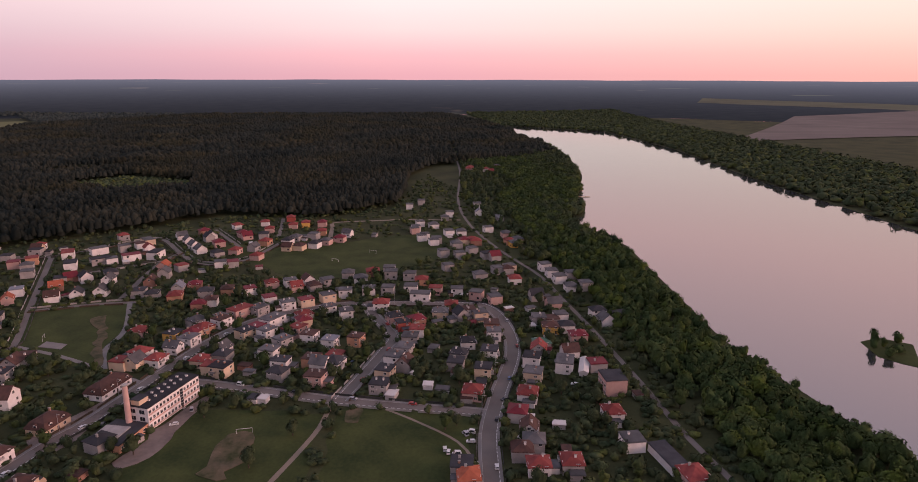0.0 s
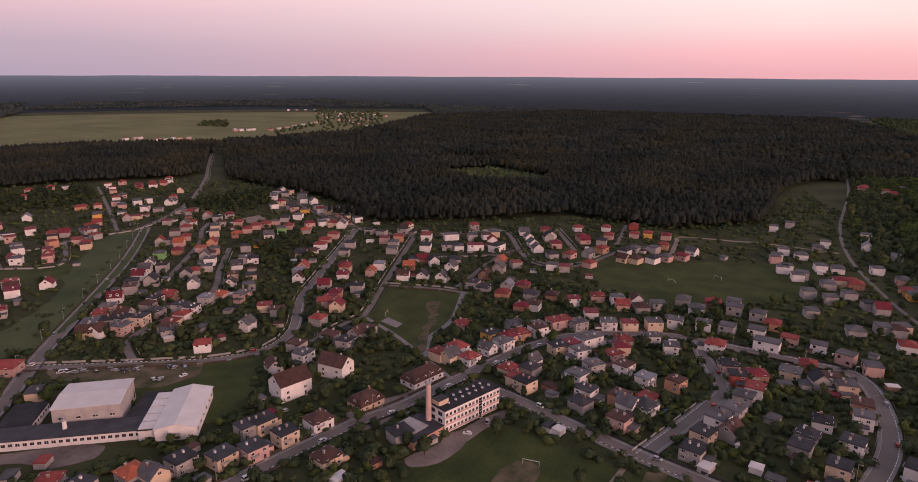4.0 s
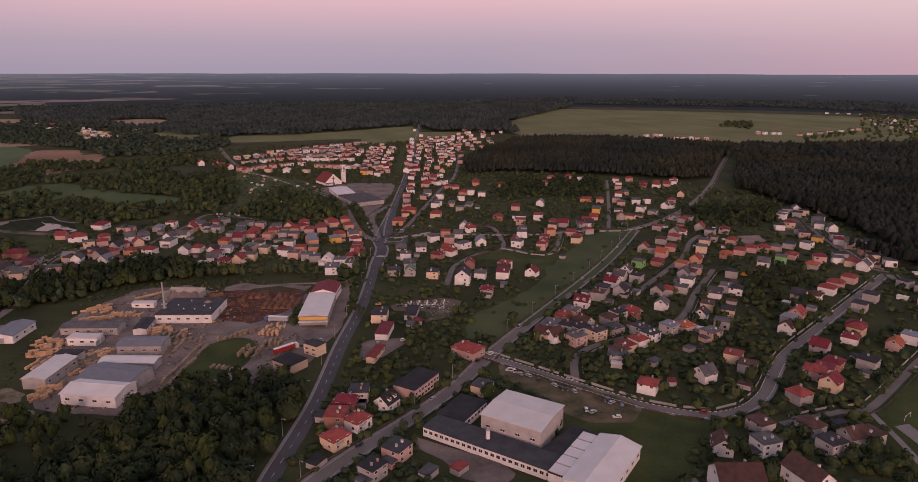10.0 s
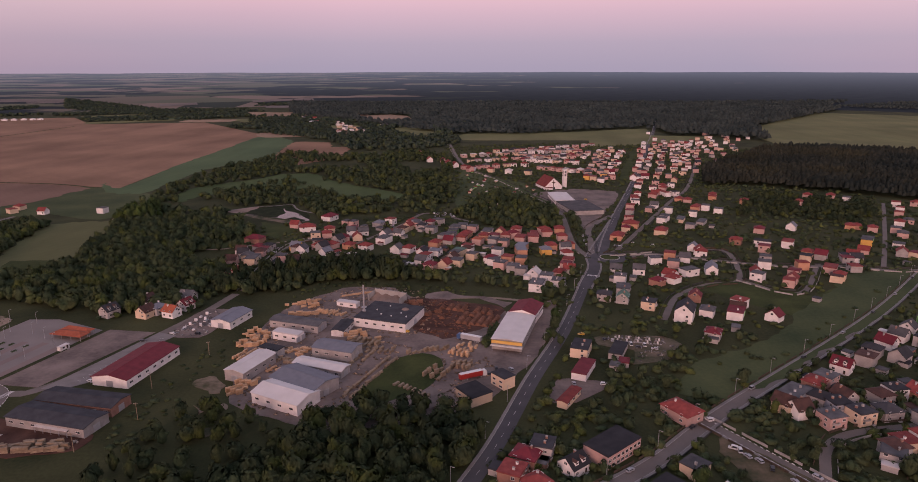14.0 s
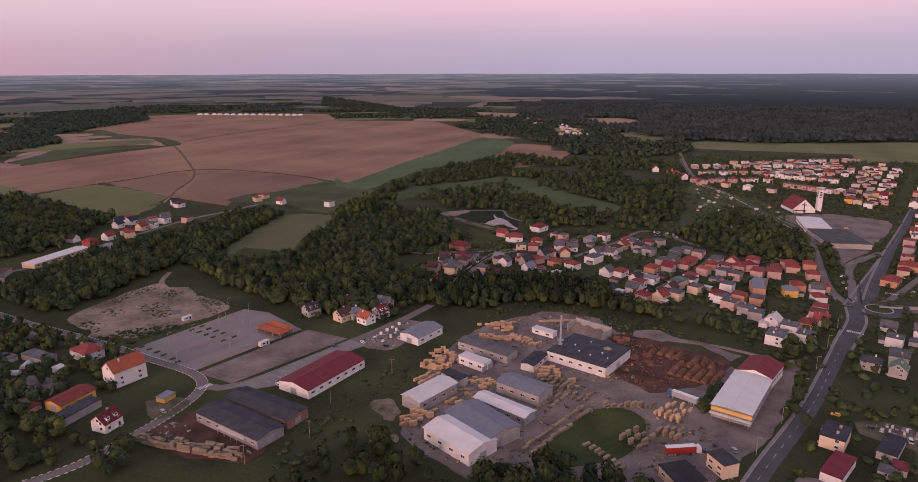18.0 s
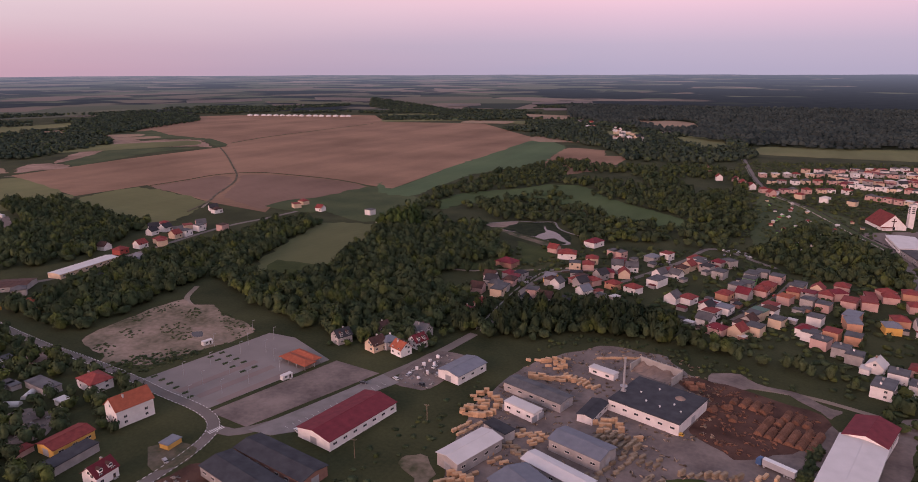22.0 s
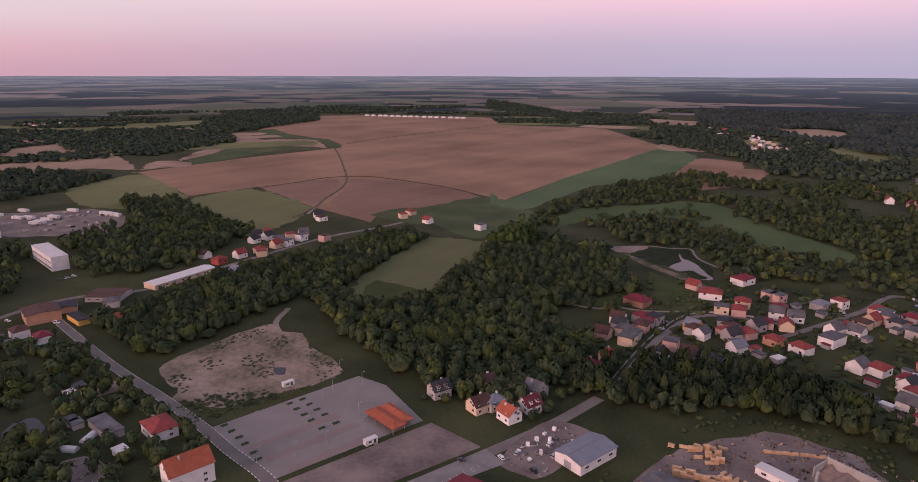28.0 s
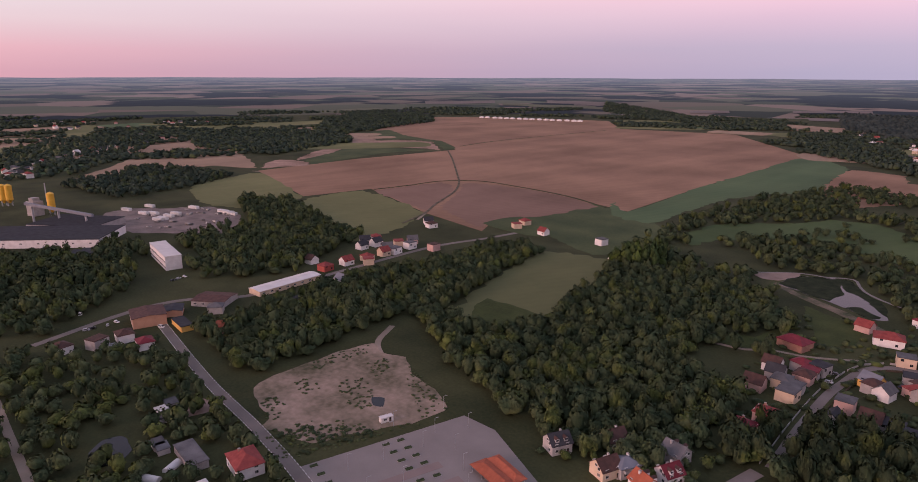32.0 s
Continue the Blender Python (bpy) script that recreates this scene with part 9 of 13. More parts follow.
far_house(76, 1204, 344, "h", "pink", "maroon", 10.5, 9.5, 6.0)
far_house(84, 1203, 344, "c", "white", "grey", 10.5, 9.5, 6.0)
far_house(96, 1203, 344, "c", "white", "pale", 10.5, 9.5, 6.0)
far_house(106, 1198, 344, "c", "white", "dark", 10.5, 9.5, 6.0)
far_house(117, 1198, 344, "h", "white", "dark", 10.5, 9.5, 6.0)
far_house(127, 1192, 344, "c", "white", "pale", 10.5, 9.5, 6.0)
far_house(134, 1188, 344, "c", "cream", "dark", 10.5, 9.5, 6.0)
far_house(140, 1190, 344, "c", "white", "grey", 10.5, 9.5, 6.0)
far_house(154, 1188, 344, "h", "pink", "red", 10.5, 9.5, 6.0)
far_house(162, 1181, 344, "h", "white", "grey", 10.5, 9.5, 6.0)
far_house(169, 1182, 344, "c", "white", "red", 10.5, 9.5, 6.0)
far_house(102, 1114, 329, "h", "pink", "grey", 10.5, 9.5, 6.0)
far_house(111, 1110, 329, "c", "pink", "grey", 10.5, 9.5, 6.0)
far_house(121, 1104, 329, "c", "pink", "red", 10.5, 9.5, 6.0)
far_house(132, 1096, 329, "c", "pink", "red", 10.5, 9.5, 6.0)
far_house(142, 1090, 329, "c", "cream", "pale", 10.5, 9.5, 6.0)
far_house(150, 1086, 329, "c", "white", "maroon", 10.5, 9.5, 6.0)
far_house(163, 1082, 329, "h", "pink", "pale", 10.5, 9.5, 6.0)
far_house(174, 1074, 329, "c", "grey", "grey", 10.5, 9.5, 6.0)
far_house(164, 1017, 77, "h", "yellow", "red", 10.5, 9.5, 6.0)
far_house(173, 1059, 77, "c", "pink", "dark", 10.5, 9.5, 6.0)
far_house(182, 1106, 77, "c", "pink", "grey", 10.5, 9.5, 6.0)
far_house(192, 1150, 77, "c", "yellow", "grey", 10.5, 9.5, 6.0)
far_house(206, 1197, 77, "h", "pink", "grey", 10.5, 9.5, 6.0)
far_house(174, 1014, 76, "c", "cream", "maroon", 10.5, 9.5, 6.0)
far_house(193, 1069, 76, "h", "pink", "grey", 10.5, 9.5, 6.0)
far_house(207, 1129, 76, "c", "grey", "dark", 10.5, 9.5, 6.0)
far_house(219, 1185, 76, "c", "pink", "dark", 10.5, 9.5, 6.0)
far_house(234, 1242, 76, "h", "grey", "red", 10.5, 9.5, 6.0)
far_house(245, 1296, 76, "h", "white", "red", 10.5, 9.5, 6.0)
far_house(263, 1356, 76, "c", "cream", "dark", 10.5, 9.5, 6.0)
far_house(191, 1012, 75, "c", "pink", "dark", 10.5, 9.5, 6.0)
far_house(229, 1147, 75, "c", "pink", "grey", 10.5, 9.5, 6.0)
far_house(264, 1277, 75, "c", "cream", "grey", 10.5, 9.5, 6.0)
far_house(277, 1343, 75, "c", "white", "grey", 10.5, 9.5, 6.0)
far_house(1990, 1722, 245, "c", "pink", "red", 10.5, 9.5, 6.0)
far_house(1966, 1667, 245, "h", "cream", "dark", 10.5, 9.5, 6.0)
far_house(1937, 1611, 245, "h", "pink", "grey", 10.5, 9.5, 6.0)
far_house(1910, 1553, 245, "h", "white", "grey", 10.5, 9.5, 6.0)
far_house(1889, 1500, 245, "h", "white", "dark", 10.5, 9.5, 6.0)
far_house(1858, 1445, 245, "h", "cream", "grey", 10.5, 9.5, 6.0)
far_house(1833, 1388, 245, "h", "pink", "pale", 10.5, 9.5, 6.0)
far_house(1807, 1331, 245, "c", "pink", "grey", 10.5, 9.5, 6.0)
far_house(1783, 1279, 245, "c", "white", "dark", 10.5, 9.5, 6.0)
far_house(1825, 1529, 236, "h", "white", "maroon", 10.5, 9.5, 6.0)
far_house(1785, 1471, 236, "c", "white", "pale", 10.5, 9.5, 6.0)
far_house(1745, 1410, 236, "c", "pink", "pale", 10.5, 9.5, 6.0)
far_house(1702, 1349, 236, "c", "pink", "maroon", 10.5, 9.5, 6.0)
far_house(1667, 1293, 236, "c", "white", "maroon", 10.5, 9.5, 6.0)
far_house(1622, 1232, 236, "c", "white", "grey", 10.5, 9.5, 6.0)
far_house(1586, 1175, 236, "h", "white", "grey", 10.5, 9.5, 6.0)
far_house(1548, 1115, 236, "c", "cream", "dark", 10.5, 9.5, 6.0)
far_house(2114, 1727, 225, "h", "pink", "red", 10.5, 9.5, 6.0)
far_house(1989, 1603, 225, "g", "white", "maroon", 10.5, 9.5, 6.0)
far_house(1865, 1478, 225, "h", "pink", "red", 10.5, 9.5, 6.0)
far_house(1740, 1356, 225, "h", "white", "maroon", 10.5, 9.5, 6.0)
far_house(1614, 1228, 225, "g", "pink", "red", 10.5, 9.5, 6.0)
far_house(1330, 1320, 15, "h", "pink", "maroon", 10.5, 9.5, 6.0)
far_house(1374, 1331, 15, "c", "white", "dark", 10.5, 9.5, 6.0)
far_house(1422, 1345, 15, "c", "pink", "dark", 10.5, 9.5, 6.0)
far_house(1470, 1361, 15, "h", "white", "red", 10.5, 9.5, 6.0)
far_house(1519, 1370, 15, "c", "white", "grey", 10.5, 9.5, 6.0)
far_house(1569, 1385, 15, "c", "white", "maroon", 10.5, 9.5, 6.0)
far_house(1614, 1400, 15, "c", "cream", "red", 10.5, 9.5, 6.0)
far_house(1260, 1387, 339, "h", "pink", "pale", 10.5, 9.5, 6.0)
far_house(1275, 1380, 339, "c", "white", "pale", 10.5, 9.5, 6.0)
far_house(1295, 1372, 339, "c", "white", "grey", 10.5, 9.5, 6.0)
far_house(1310, 1369, 339, "c", "white", "red", 10.5, 9.5, 6.0)
far_house(945, 1418, 0, "c", "white", "maroon", 10.5, 9.5, 6.0)
far_house(967, 1414, 0, "c", "pink", "pale", 10.5, 9.5, 6.0)
far_house(984, 1418, 0, "c", "white", "maroon", 10.5, 9.5, 6.0)
far_house(979, 1343, 327, "h", "white", "red", 10.5, 9.5, 6.0)
far_house(991, 1332, 327, "c", "white", "dark", 10.5, 9.5, 6.0)
far_house(1004, 1319, 327, "h", "white", "pale", 10.5, 9.5, 6.0)
far_house(1020, 1316, 327, "c", "cream", "red", 10.5, 9.5, 6.0)
far_house(1035, 1302, 327, "c", "pink", "pale", 10.5, 9.5, 6.0)
far_house(2091, 1970, 317, "c", "white", "pale", 10.5, 9.5, 6.0)
far_house(2119, 1947, 317, "c", "cream", "grey", 10.5, 9.5, 6.0)
far_house(2144, 1920, 317, "c", "white", "grey", 10.5, 9.5, 6.0)
far_house(2172, 1891, 317, "c", "white", "dark", 10.5, 9.5, 6.0)
far_house(2082, 1613, 248, "h", "white", "maroon", 10.5, 9.5, 6.0)
far_house(2052, 1542, 248, "h", "pink", "maroon", 10.5, 9.5, 6.0)
far_house(2025, 1467, 248, "h", "white", "maroon", 10.5, 9.5, 6.0)
far_house(1990, 1388, 248, "h", "pink", "red", 10.5, 9.5, 6.0)

FARM = ((-602.5, 591.6), (-601.2, 604.6), (-565.6, 591.2), (-571.9, 609.9), (-624.0, 694.7), (-606.0, 693.9), (-570.5, 626.3), (-541.4, 551.1), (-583.3, 516.7), (-510.9, 495.0), (-537.7, 629.8), (-542.2, 751.5), (-543.9, 767.8), (-504.3, 750.0), (-437.1, 760.8), (-404.2, 722.4))


def far_row(x0, y0, x1, y1, n):
    """A row of small houses of a distant estate between two places, leaving out what is built already."""
    ang = math.degrees(math.atan2(y1 - y0, x1 - x0))
    for i in range(n):
        u = (i + 0.5) / n
        x, y = x0 + (x1 - x0) * u + hrng.uniform(-3, 3), y0 + (y1 - y0) * u + hrng.uniform(-3, 3)
        if any((x - a) ** 2 + (y - b) ** 2 < 150 for a, b, _ in TAKEN):
            continue
        far_house(x, y, ang + hrng.choice((0, 90)) + hrng.uniform(-5, 5), hrng.choice("cchg"), hrng.choice(("white", "white", "pink", "cream", "grey")), hrng.choice(("red", "grey", "maroon", "dark", "red")), hrng.choice((9.0, 10.0, 11.5)), hrng.choice((8.5, 9.0)), hrng.choice((4.8, 5.8, 6.2)))


for row_ in ((381, 1493, 200, 828, 15), (408, 1508, 227, 864, 14), (442, 1537, 268, 929, 14), (459, 1527, 313, 1045, 11), (495, 1557, 342, 1069, 11), (534, 1606, 414, 1199, 9), (596, 1689, 509, 1352, 8), (554, 1712, 635, 1775, 4), (246, 1370, 166, 1018, 8), (282, 1350, 196, 1001, 9), (249, 1290, 184, 1008, 6), (210, 874, 144, 645, 8), (241, 884, 271, 896, 2), (211, 753, 261, 704, 5), (252, 798, 290, 802, 3), (57, 1335, 213, 1399, 12), (49, 1215, 173, 1252, 9)):
    far_row(*row_)
for i, (x, y) in enumerate(((-1389, 429), (-1419, 447), (-1332, 443), (-1454, 486), (-1472, 500), (-1311, 447), (-1507, 536), (-1558, 560), (-1587, 586), (-1516, 579), (-1631, 630), (-1580, 623), (-1629, 649), (-1664, 677), (-1609, 670), (-1738, 745), (-1894, 814), (-1692, 756), (-1838, 828), (-1800, 836), (-2351, 725), (-2278, 743), (-2284, 768), (-2328, 1033), (-2342, 1055), (-2282, 1046), (-2291, 1074), (-2297, 1106), (-2284, 1120), (-2233, 1138), (-2500, 841), (-2508, 870), (-552, 2101), (-520, 2014), (-559, 2182), (-520, 2053), (-608, 2224), (-452, 2049), (-411, 1888), (-381, 1776), (-412, 1952), (-382, 1830), (-655, 2222))):
    if not any((x - a) ** 2 + (y - b) ** 2 < 180 for a, b, _ in TAKEN):
        far_house(x, y, 37 * i, "ghgc"[i % 4], ("white", "white", "cream", "pink")[i % 4], ("red", "grey", "dark", "pale", "red")[i % 5], 12 + 5 * (i % 4 == 1), 10.0, 5.0 + (i % 3))
for i, (x, y) in enumerate(((-455, 2020), (-440, 2054), (-415, 1916), (-425, 1990), (-393, 1760), (-378, 1746), (-352, 1770), (-335, 1790), (-314, 1749), (-566, 2142), (-528, 2032), (-540, 2172), (-621, 2152), (-358, 2061), (-338, 2089), (-300, 1912), (-284, 1917))):
    if not any((x - a) ** 2 + (y - b) ** 2 < 180 for a, b, _ in TAKEN):
        far_house(x, y, 20 + 31 * i, "gchg"[i % 4], ("white", "cream", "white")[i % 3], ("grey", "red", "pale", "dark")[i % 4], 12 + 6 * (i % 3 == 1), 9.5, 5.5)
for i, (x, y) in enumerate(FARM):
    if not any((x - a) ** 2 + (y - b) ** 2 < 100 for a, b, _ in TAKEN):
        far_house(x, y, 60 + 90 * (i % 2), "ghgc"[i % 4], ("white", "white", "pink", "cream")[i % 4], ("dark", "red", "grey", "red")[i % 4], 10.0, 9.0, 4.6 + (i % 2))
# the newest estate on sandy ground at the forest's edge
for i, (x, y) in enumerate(((576, 570), (590, 578), (606, 582), (602, 566), (620, 556), (631, 566), (605, 535), (574, 519), (522, 517), (539, 521), (530, 502), (519, 481), (567, 493), (543, 465), (532, 451), (530, 437), (552, 436), (524, 415), (540, 416), (546, 402), (514, 382), (513, 398), (556, 388), (571, 397), (590, 404), (470, 450), (486, 457), (486, 440), (508, 464), (464, 408), (478, 402), (489, 410), (446, 424))):
    if any((x - a) ** 2 + (y - b) ** 2 < 110 for a, b, _ in TAKEN):
        continue
    house(x, y, 235 + 90 * (i % 2) + hrng.uniform(-6, 6), "ccgch"[i % 5], ("white", "grey", "white", "cream", "grey", "pink")[i % 6] if i != 28 else "yellow", ("grey", "dark", "grey", "dark", "maroon")[i % 5], (9.5, 11.0, 10.0)[i % 3], 9.0, (5.8, 6.4)[i % 2], near=False)

tagged(new("distant_houses", mesh_of("distant_houses", FARV, FARF, FARMATS + [GLASS], FARS)), "distant estates of small pale houses", "houses", kind="stuff")


# ---- the school with its boiler chimney ----
def school(x, y, turn, w, d, h):
    ob = thing("school", pose(x, y, 0, 0, 0, turn), "three-storey pink and white school with a dark flat roof", "school")
    TAKEN.append((x, y, w * 0.5))
    part("wall", wall_mesh(w, d, h), ob, "", None, WALLS["white"])
    part("roof", roof_mesh("flat", w, d, 0), ob, "", pose(0, 0, h), ROOFS["dark"])
    n = 15
    wm = window_mesh(1.5, 1.7)
    band = Build()
    band.box(-w / 2 + 0.4, -0.06, 0, w / 2 - 0.4, 0.05, 0.9, 0, True)
    bm_ = band.mesh("sill_band", [WALLS["pink"]])
    for s in range(3):
        z = 1.3 + s * 3.6
        for side, a in ((-1, 0), (1, 180)):
            part("sill_band", bm_, ob, "pink rendered band under the windows", pose(0, side * d / 2, z - 1.0, 0, 0, a))
            for i in range(n):
                u = -w / 2 + w * (i + 0.5) / n
                if abs(u - w * 0.13) > 1.2 or side > 0:
                    part("window", wm, ob, "", pose(u, side * d / 2, z, 0, 0, a))
    glass = Build()
    glass.box(-1.3, -0.15, 0, 1.3, 0.05, 9.5, 0, True)
    for k in range(6):
        glass.face([(-1.1, -0.155, 0.3 + k * 1.5), (1.1, -0.155, 0.3 + k * 1.5), (1.1, -0.155, 1.6 + k * 1.5), (-1.1, -0.155, 1.6 + k * 1.5)], 1)
    part("stair_window", glass.mesh("stair_window", [WHITE, GLASS]), ob, "tall glazed stairwell", pose(w * 0.13, -d / 2, 1.4))
    part("door", door_mesh(), ob, "", pose(w * 0.13, -d / 2 - 0.2, 0.1))
    for s in range(3):
        for u in (-0.22, 0.22):
            part("window", window_mesh(3.0, 2.2), ob, "", pose(-w / 2, u * d, 1.0 + s * 3.6, 0, 0, -90))
    house_ = Build()
    house_.box(-3, -2.4, 0, 3, 2.4, 2.6)
    house_.box(-3.2, -2.6, 2.6, 3.2, 2.6, 2.85, 1, True)
    part("roof_house", house_.mesh("roof_house", [WALLS["cream"], ROOFS["dark"]]), ob, "small stair house on the roof", pose(-w / 2 + 3.6, d * 0.12, h + 0.3))
    vent = Build()
    vent.box(-0.35, -0.6, 0, 0.35, 0.6, 0.8)
    vent.box(-0.45, -0.7, 0.8, 0.45, 0.7, 0.92, 1, True)
    vm = vent.mesh("vent", [WALLS["white"], CONCRETE])
    for i in range(13):
        part("vent", vm, ob, "", pose(-w * 0.33 + w * 0.74 * (i / 12), d * (0.22 if i % 2 else -0.12), h + 0.3))
    return ob


school(196.4, 71.7, -18, 36.5, 11.7, 11.5)
annex = shed(169.7, 82.8, -13, 19.8, 16.5, 4, 0, "orange", "dark", "low brick boiler house annex with a dark flat roof", "annex", gates=1, windows=4, flat=True)
slab = Build()
ax, ay, aturn, aw, ad = 167.5, 85.6, -11, 13.9, 12.2
slab.box(-aw / 2, -ad / 2, 0, aw / 2, ad / 2, 0.5, 0, True)
part("roof_slab", slab.mesh("roof_slab", [WALLS["grey"]]), annex, "raised pale flat roof of the boiler hall", annex.matrix_basis.inverted() @ pose(ax, ay, 4.35, 0, 0, aturn))
villa(218.5, 110.3, -14, 22, 11, "white", "brown", 4, "white house with a brown mansard roof and round dormers")
villa(181.1, 120.3, -14, 15, 11, "cream", "brown", 2, "pale yellow house with a dark brown mansard roof and white dormers")


def stack_chimney(x, y, h, r, mat, label):
    ob = thing("chimney_stack", pose(x, y, 0), label, "chimney")
    b = Build()
    b.tube(0, 0, -0.2, h, r, r * 0.8, 14)
    part("shaft", b.mesh("shaft", [mat]), ob)
    c = Build()
    c.tube(0, 0, h - 0.1, h + 0.6, r * 0.92, r * 0.92, 14)
    part("rim", c.mesh("rim", [CONCRETE]), ob)
    return ob


stack_chimney(178.2, 81.3, 23, 1.5, WALLS["pink"], "tall pinkish brick boiler chimney beside the school")
stack_chimney(88.6, 221.5, 9, 1.1, WALLS["white"], "short pale chimney of the factory")
mast = stack_chimney(-66.6, 436.4, 24, 0.7, METAL, "slender steel sawmill chimney")
platform = Build()
platform.tube(0, 0, 9, 9.3, 1.9, 1.9, 10)
platform.box(-1.2, -1.2, 0, 1.2, 1.2, 7)
part("platform", platform.mesh("platform", [METAL]), mast)


# ---- church ----
def church(x, y, turn):
    ob = thing("church", pose(x, y, 0, 0, 0, turn), "white modern church with a steep red roof and tall front cross", "church")
    TAKEN.append((x, y, 22))
    w, d = 34.0, 26.0
    part("wall", wall_mesh(w, d, 4.0, 12.0), ob, "", None, WALLS["white"])
    part("roof", roof_mesh("gable", w, d, 12.0), ob, "", pose(0, 0, 4.0), ROOFS["red"])
    c = Build()
    c.box(-0.5, -0.2, 0, 0.5, 0.05, 9.0, 0, True)
    c.box(-2.6, -0.2, 5.4, 2.6, 0.05, 6.6, 0, True)
    part("cross", c.mesh("cross", [ROOFS["brown"]]), ob, "dark cross window", pose(-w / 2, 0, 3.5, 0, 0, -90))
    part("door", window_mesh(4.0, 3.2), ob, "", pose(-w / 2, 0, 0.2, 0, 0, -90))
    porch = Build()
    porch.box(-5, -4, -0.3, 5, 0, 3.0)
    porch.box(-5.4, -4.4, 3.0, 5.4, 0, 3.4, 1, True)
    part("porch", porch.mesh("porch", [WALLS["white"], ROOFS["red"]]), ob, "", pose(-w / 2 - 0.05, 7.5, 0, 0, 0, -90))
    return ob


def bell_tower(x, y, turn):
    ob = thing("bell_tower", pose(x, y, 0, 0, 0, turn), "slender white bell tower with open belfry slots", "tower")
    b = Build()
    b.box(-2.6, -2.6, -0.3, 2.6, 2.6, 26)
    part("shaft", b.mesh("shaft", [WALLS["white"]]), ob)
    s = Build()
    for k in range(4):
        s.box(-1.4, -0.12, k * 2.0, 1.4, 0.05, k * 2.0 + 1.1, 0, True)
    sm = s.mesh("belfry_slot", [GLASS])
    for a, px, py in ((0, 0, -2.6), (90, 2.6, 0), (180, 0, 2.6), (-90, -2.6, 0)):
        part("belfry_slot", sm, ob, "", pose(px, py, 16.5, 0, 0, a))
    t = Build()
    t.box(-2.9, -2.9, 26, 2.9, 2.9, 26.6, 0, True)
    t.box(-0.15, -0.15, 26.6, 0.15, 0.15, 30)
    t.box(-0.9, -0.12, 28.6, 0.9, 0.12, 28.9, 0, True)
    part("cap", t.mesh("cap", [CONCRETE]), ob)
    return ob


church(101.1, 948.9, 108)
bell_tower(123.1, 949.7, 108)


# ---- roundabout ----
def ring_mesh(name, r0, r1, z0, z1, mat, n=40):
    v, f = [], []
    for i in range(n):
        a = 2 * math.pi * i / n
        c, s = math.cos(a), math.sin(a)
        v += [(r0 * c, r0 * s, z1), (r1 * c, r1 * s, z1), (r1 * c, r1 * s, z0)]
    for i in range(n):
        j = (i + 1) % n
        f += [(3 * i, 3 * i + 1, 3 * j + 1, 3 * j), (3 * i + 1, 3 * i + 2, 3 * j + 2, 3 * j + 1)]
    return mesh_of(name, v, f, [mat])


RX, RY = 125.0, 594.3
for nm, r0, r1, z, mt, lb in (("road_roundabout", 9, 17, 0.16, MAINASPHALT, "asphalt ring of a small roundabout"), ("kerb_roundabout", 8.2, 9, 0.26, CONCRETE, "concrete kerb of the roundabout island"), ("ground_roundabout", 0.01, 8.2, 0.22, LAWN, "grass island of the roundabout")):
    ob = tagged(new(nm, ring_mesh(nm, r0, r1, -0.2, z, mt)), lb, "road", kind="structure")
    ob.location = (RX, RY, 0)
TAKEN.append((RX, RY, 17))
street(9.5, "main", [(90.1, 507.7), (106.0, 559.7), (RX - 16, RY - 4)], walks=(1, -1))
street(8, "main", [(RX - 3, RY + 16), (135.3, 665.2), (164.2, 771.7)], walks=(1,))
street(7, "town", [(RX + 16, RY + 1), (169.4, 606.1)])
street(6, "town", [(RX - 15, RY + 6), (116.0, 650.1), (123.5, 705.8), (155.7, 766.1)])

# zebra crossings
CROSSINGS = ((-234.8, 320.6, -232.6, 328.8, 3.0), (165.4, 103.0, 168.0, 109.6, 3.2), (97.5, 541.0, 107.0, 538.5, 3.5), (136, 636, 144.5, 633.5, 3.5))


def crossing(x0, y0, x1, y1, width):
    """White bars across a road from one kerb to the other."""
    a, b_ = Vector((x0, y0)), Vector((x1, y1))
    d = (b_ - a).normalized()
    n = Vector((-d.y, d.x)) * width / 2
    bars, s_ = Build(), 0.2
    while s_ + 0.5 < (b_ - a).length:
        q = [a + d * s_ - n, a + d * (s_ + 0.5) - n, a + d * (s_ + 0.5) + n, a + d * s_ + n]
        bars.face([(p_.x, p_.y, 0.17) for p_ in q])
        s_ += 1.0
    tagged(new("road_marking", bars.mesh("road_marking", [WHITE])), "white bars of a zebra crossing", "marking", kind="structure")


for c_ in CROSSINGS:
    crossing(*c_)

# ---- car park with planters, lamps and canopies ----
def planter(x, y, turn, w=3.6, d=1.9):
    ob = thing("planter_bed", pose(x, y, 0.05, 0, 0, turn), "low hedge bed with concrete edging on the car park", "planter", "planters on the car park")
    e = Build()
    e.box(-w / 2, -d / 2, -0.1, w / 2, d / 2, 0.2)
    part("edging", cached(("edge", w, d), lambda: e.mesh("edging", [CONCRETE])), ob)
    part("hedge", cached(("hedge", w, d), lambda: hedge_mesh(w - 0.3, d - 0.3, 0.5)), ob, "", pose(0, 0, 0.18))
    return ob


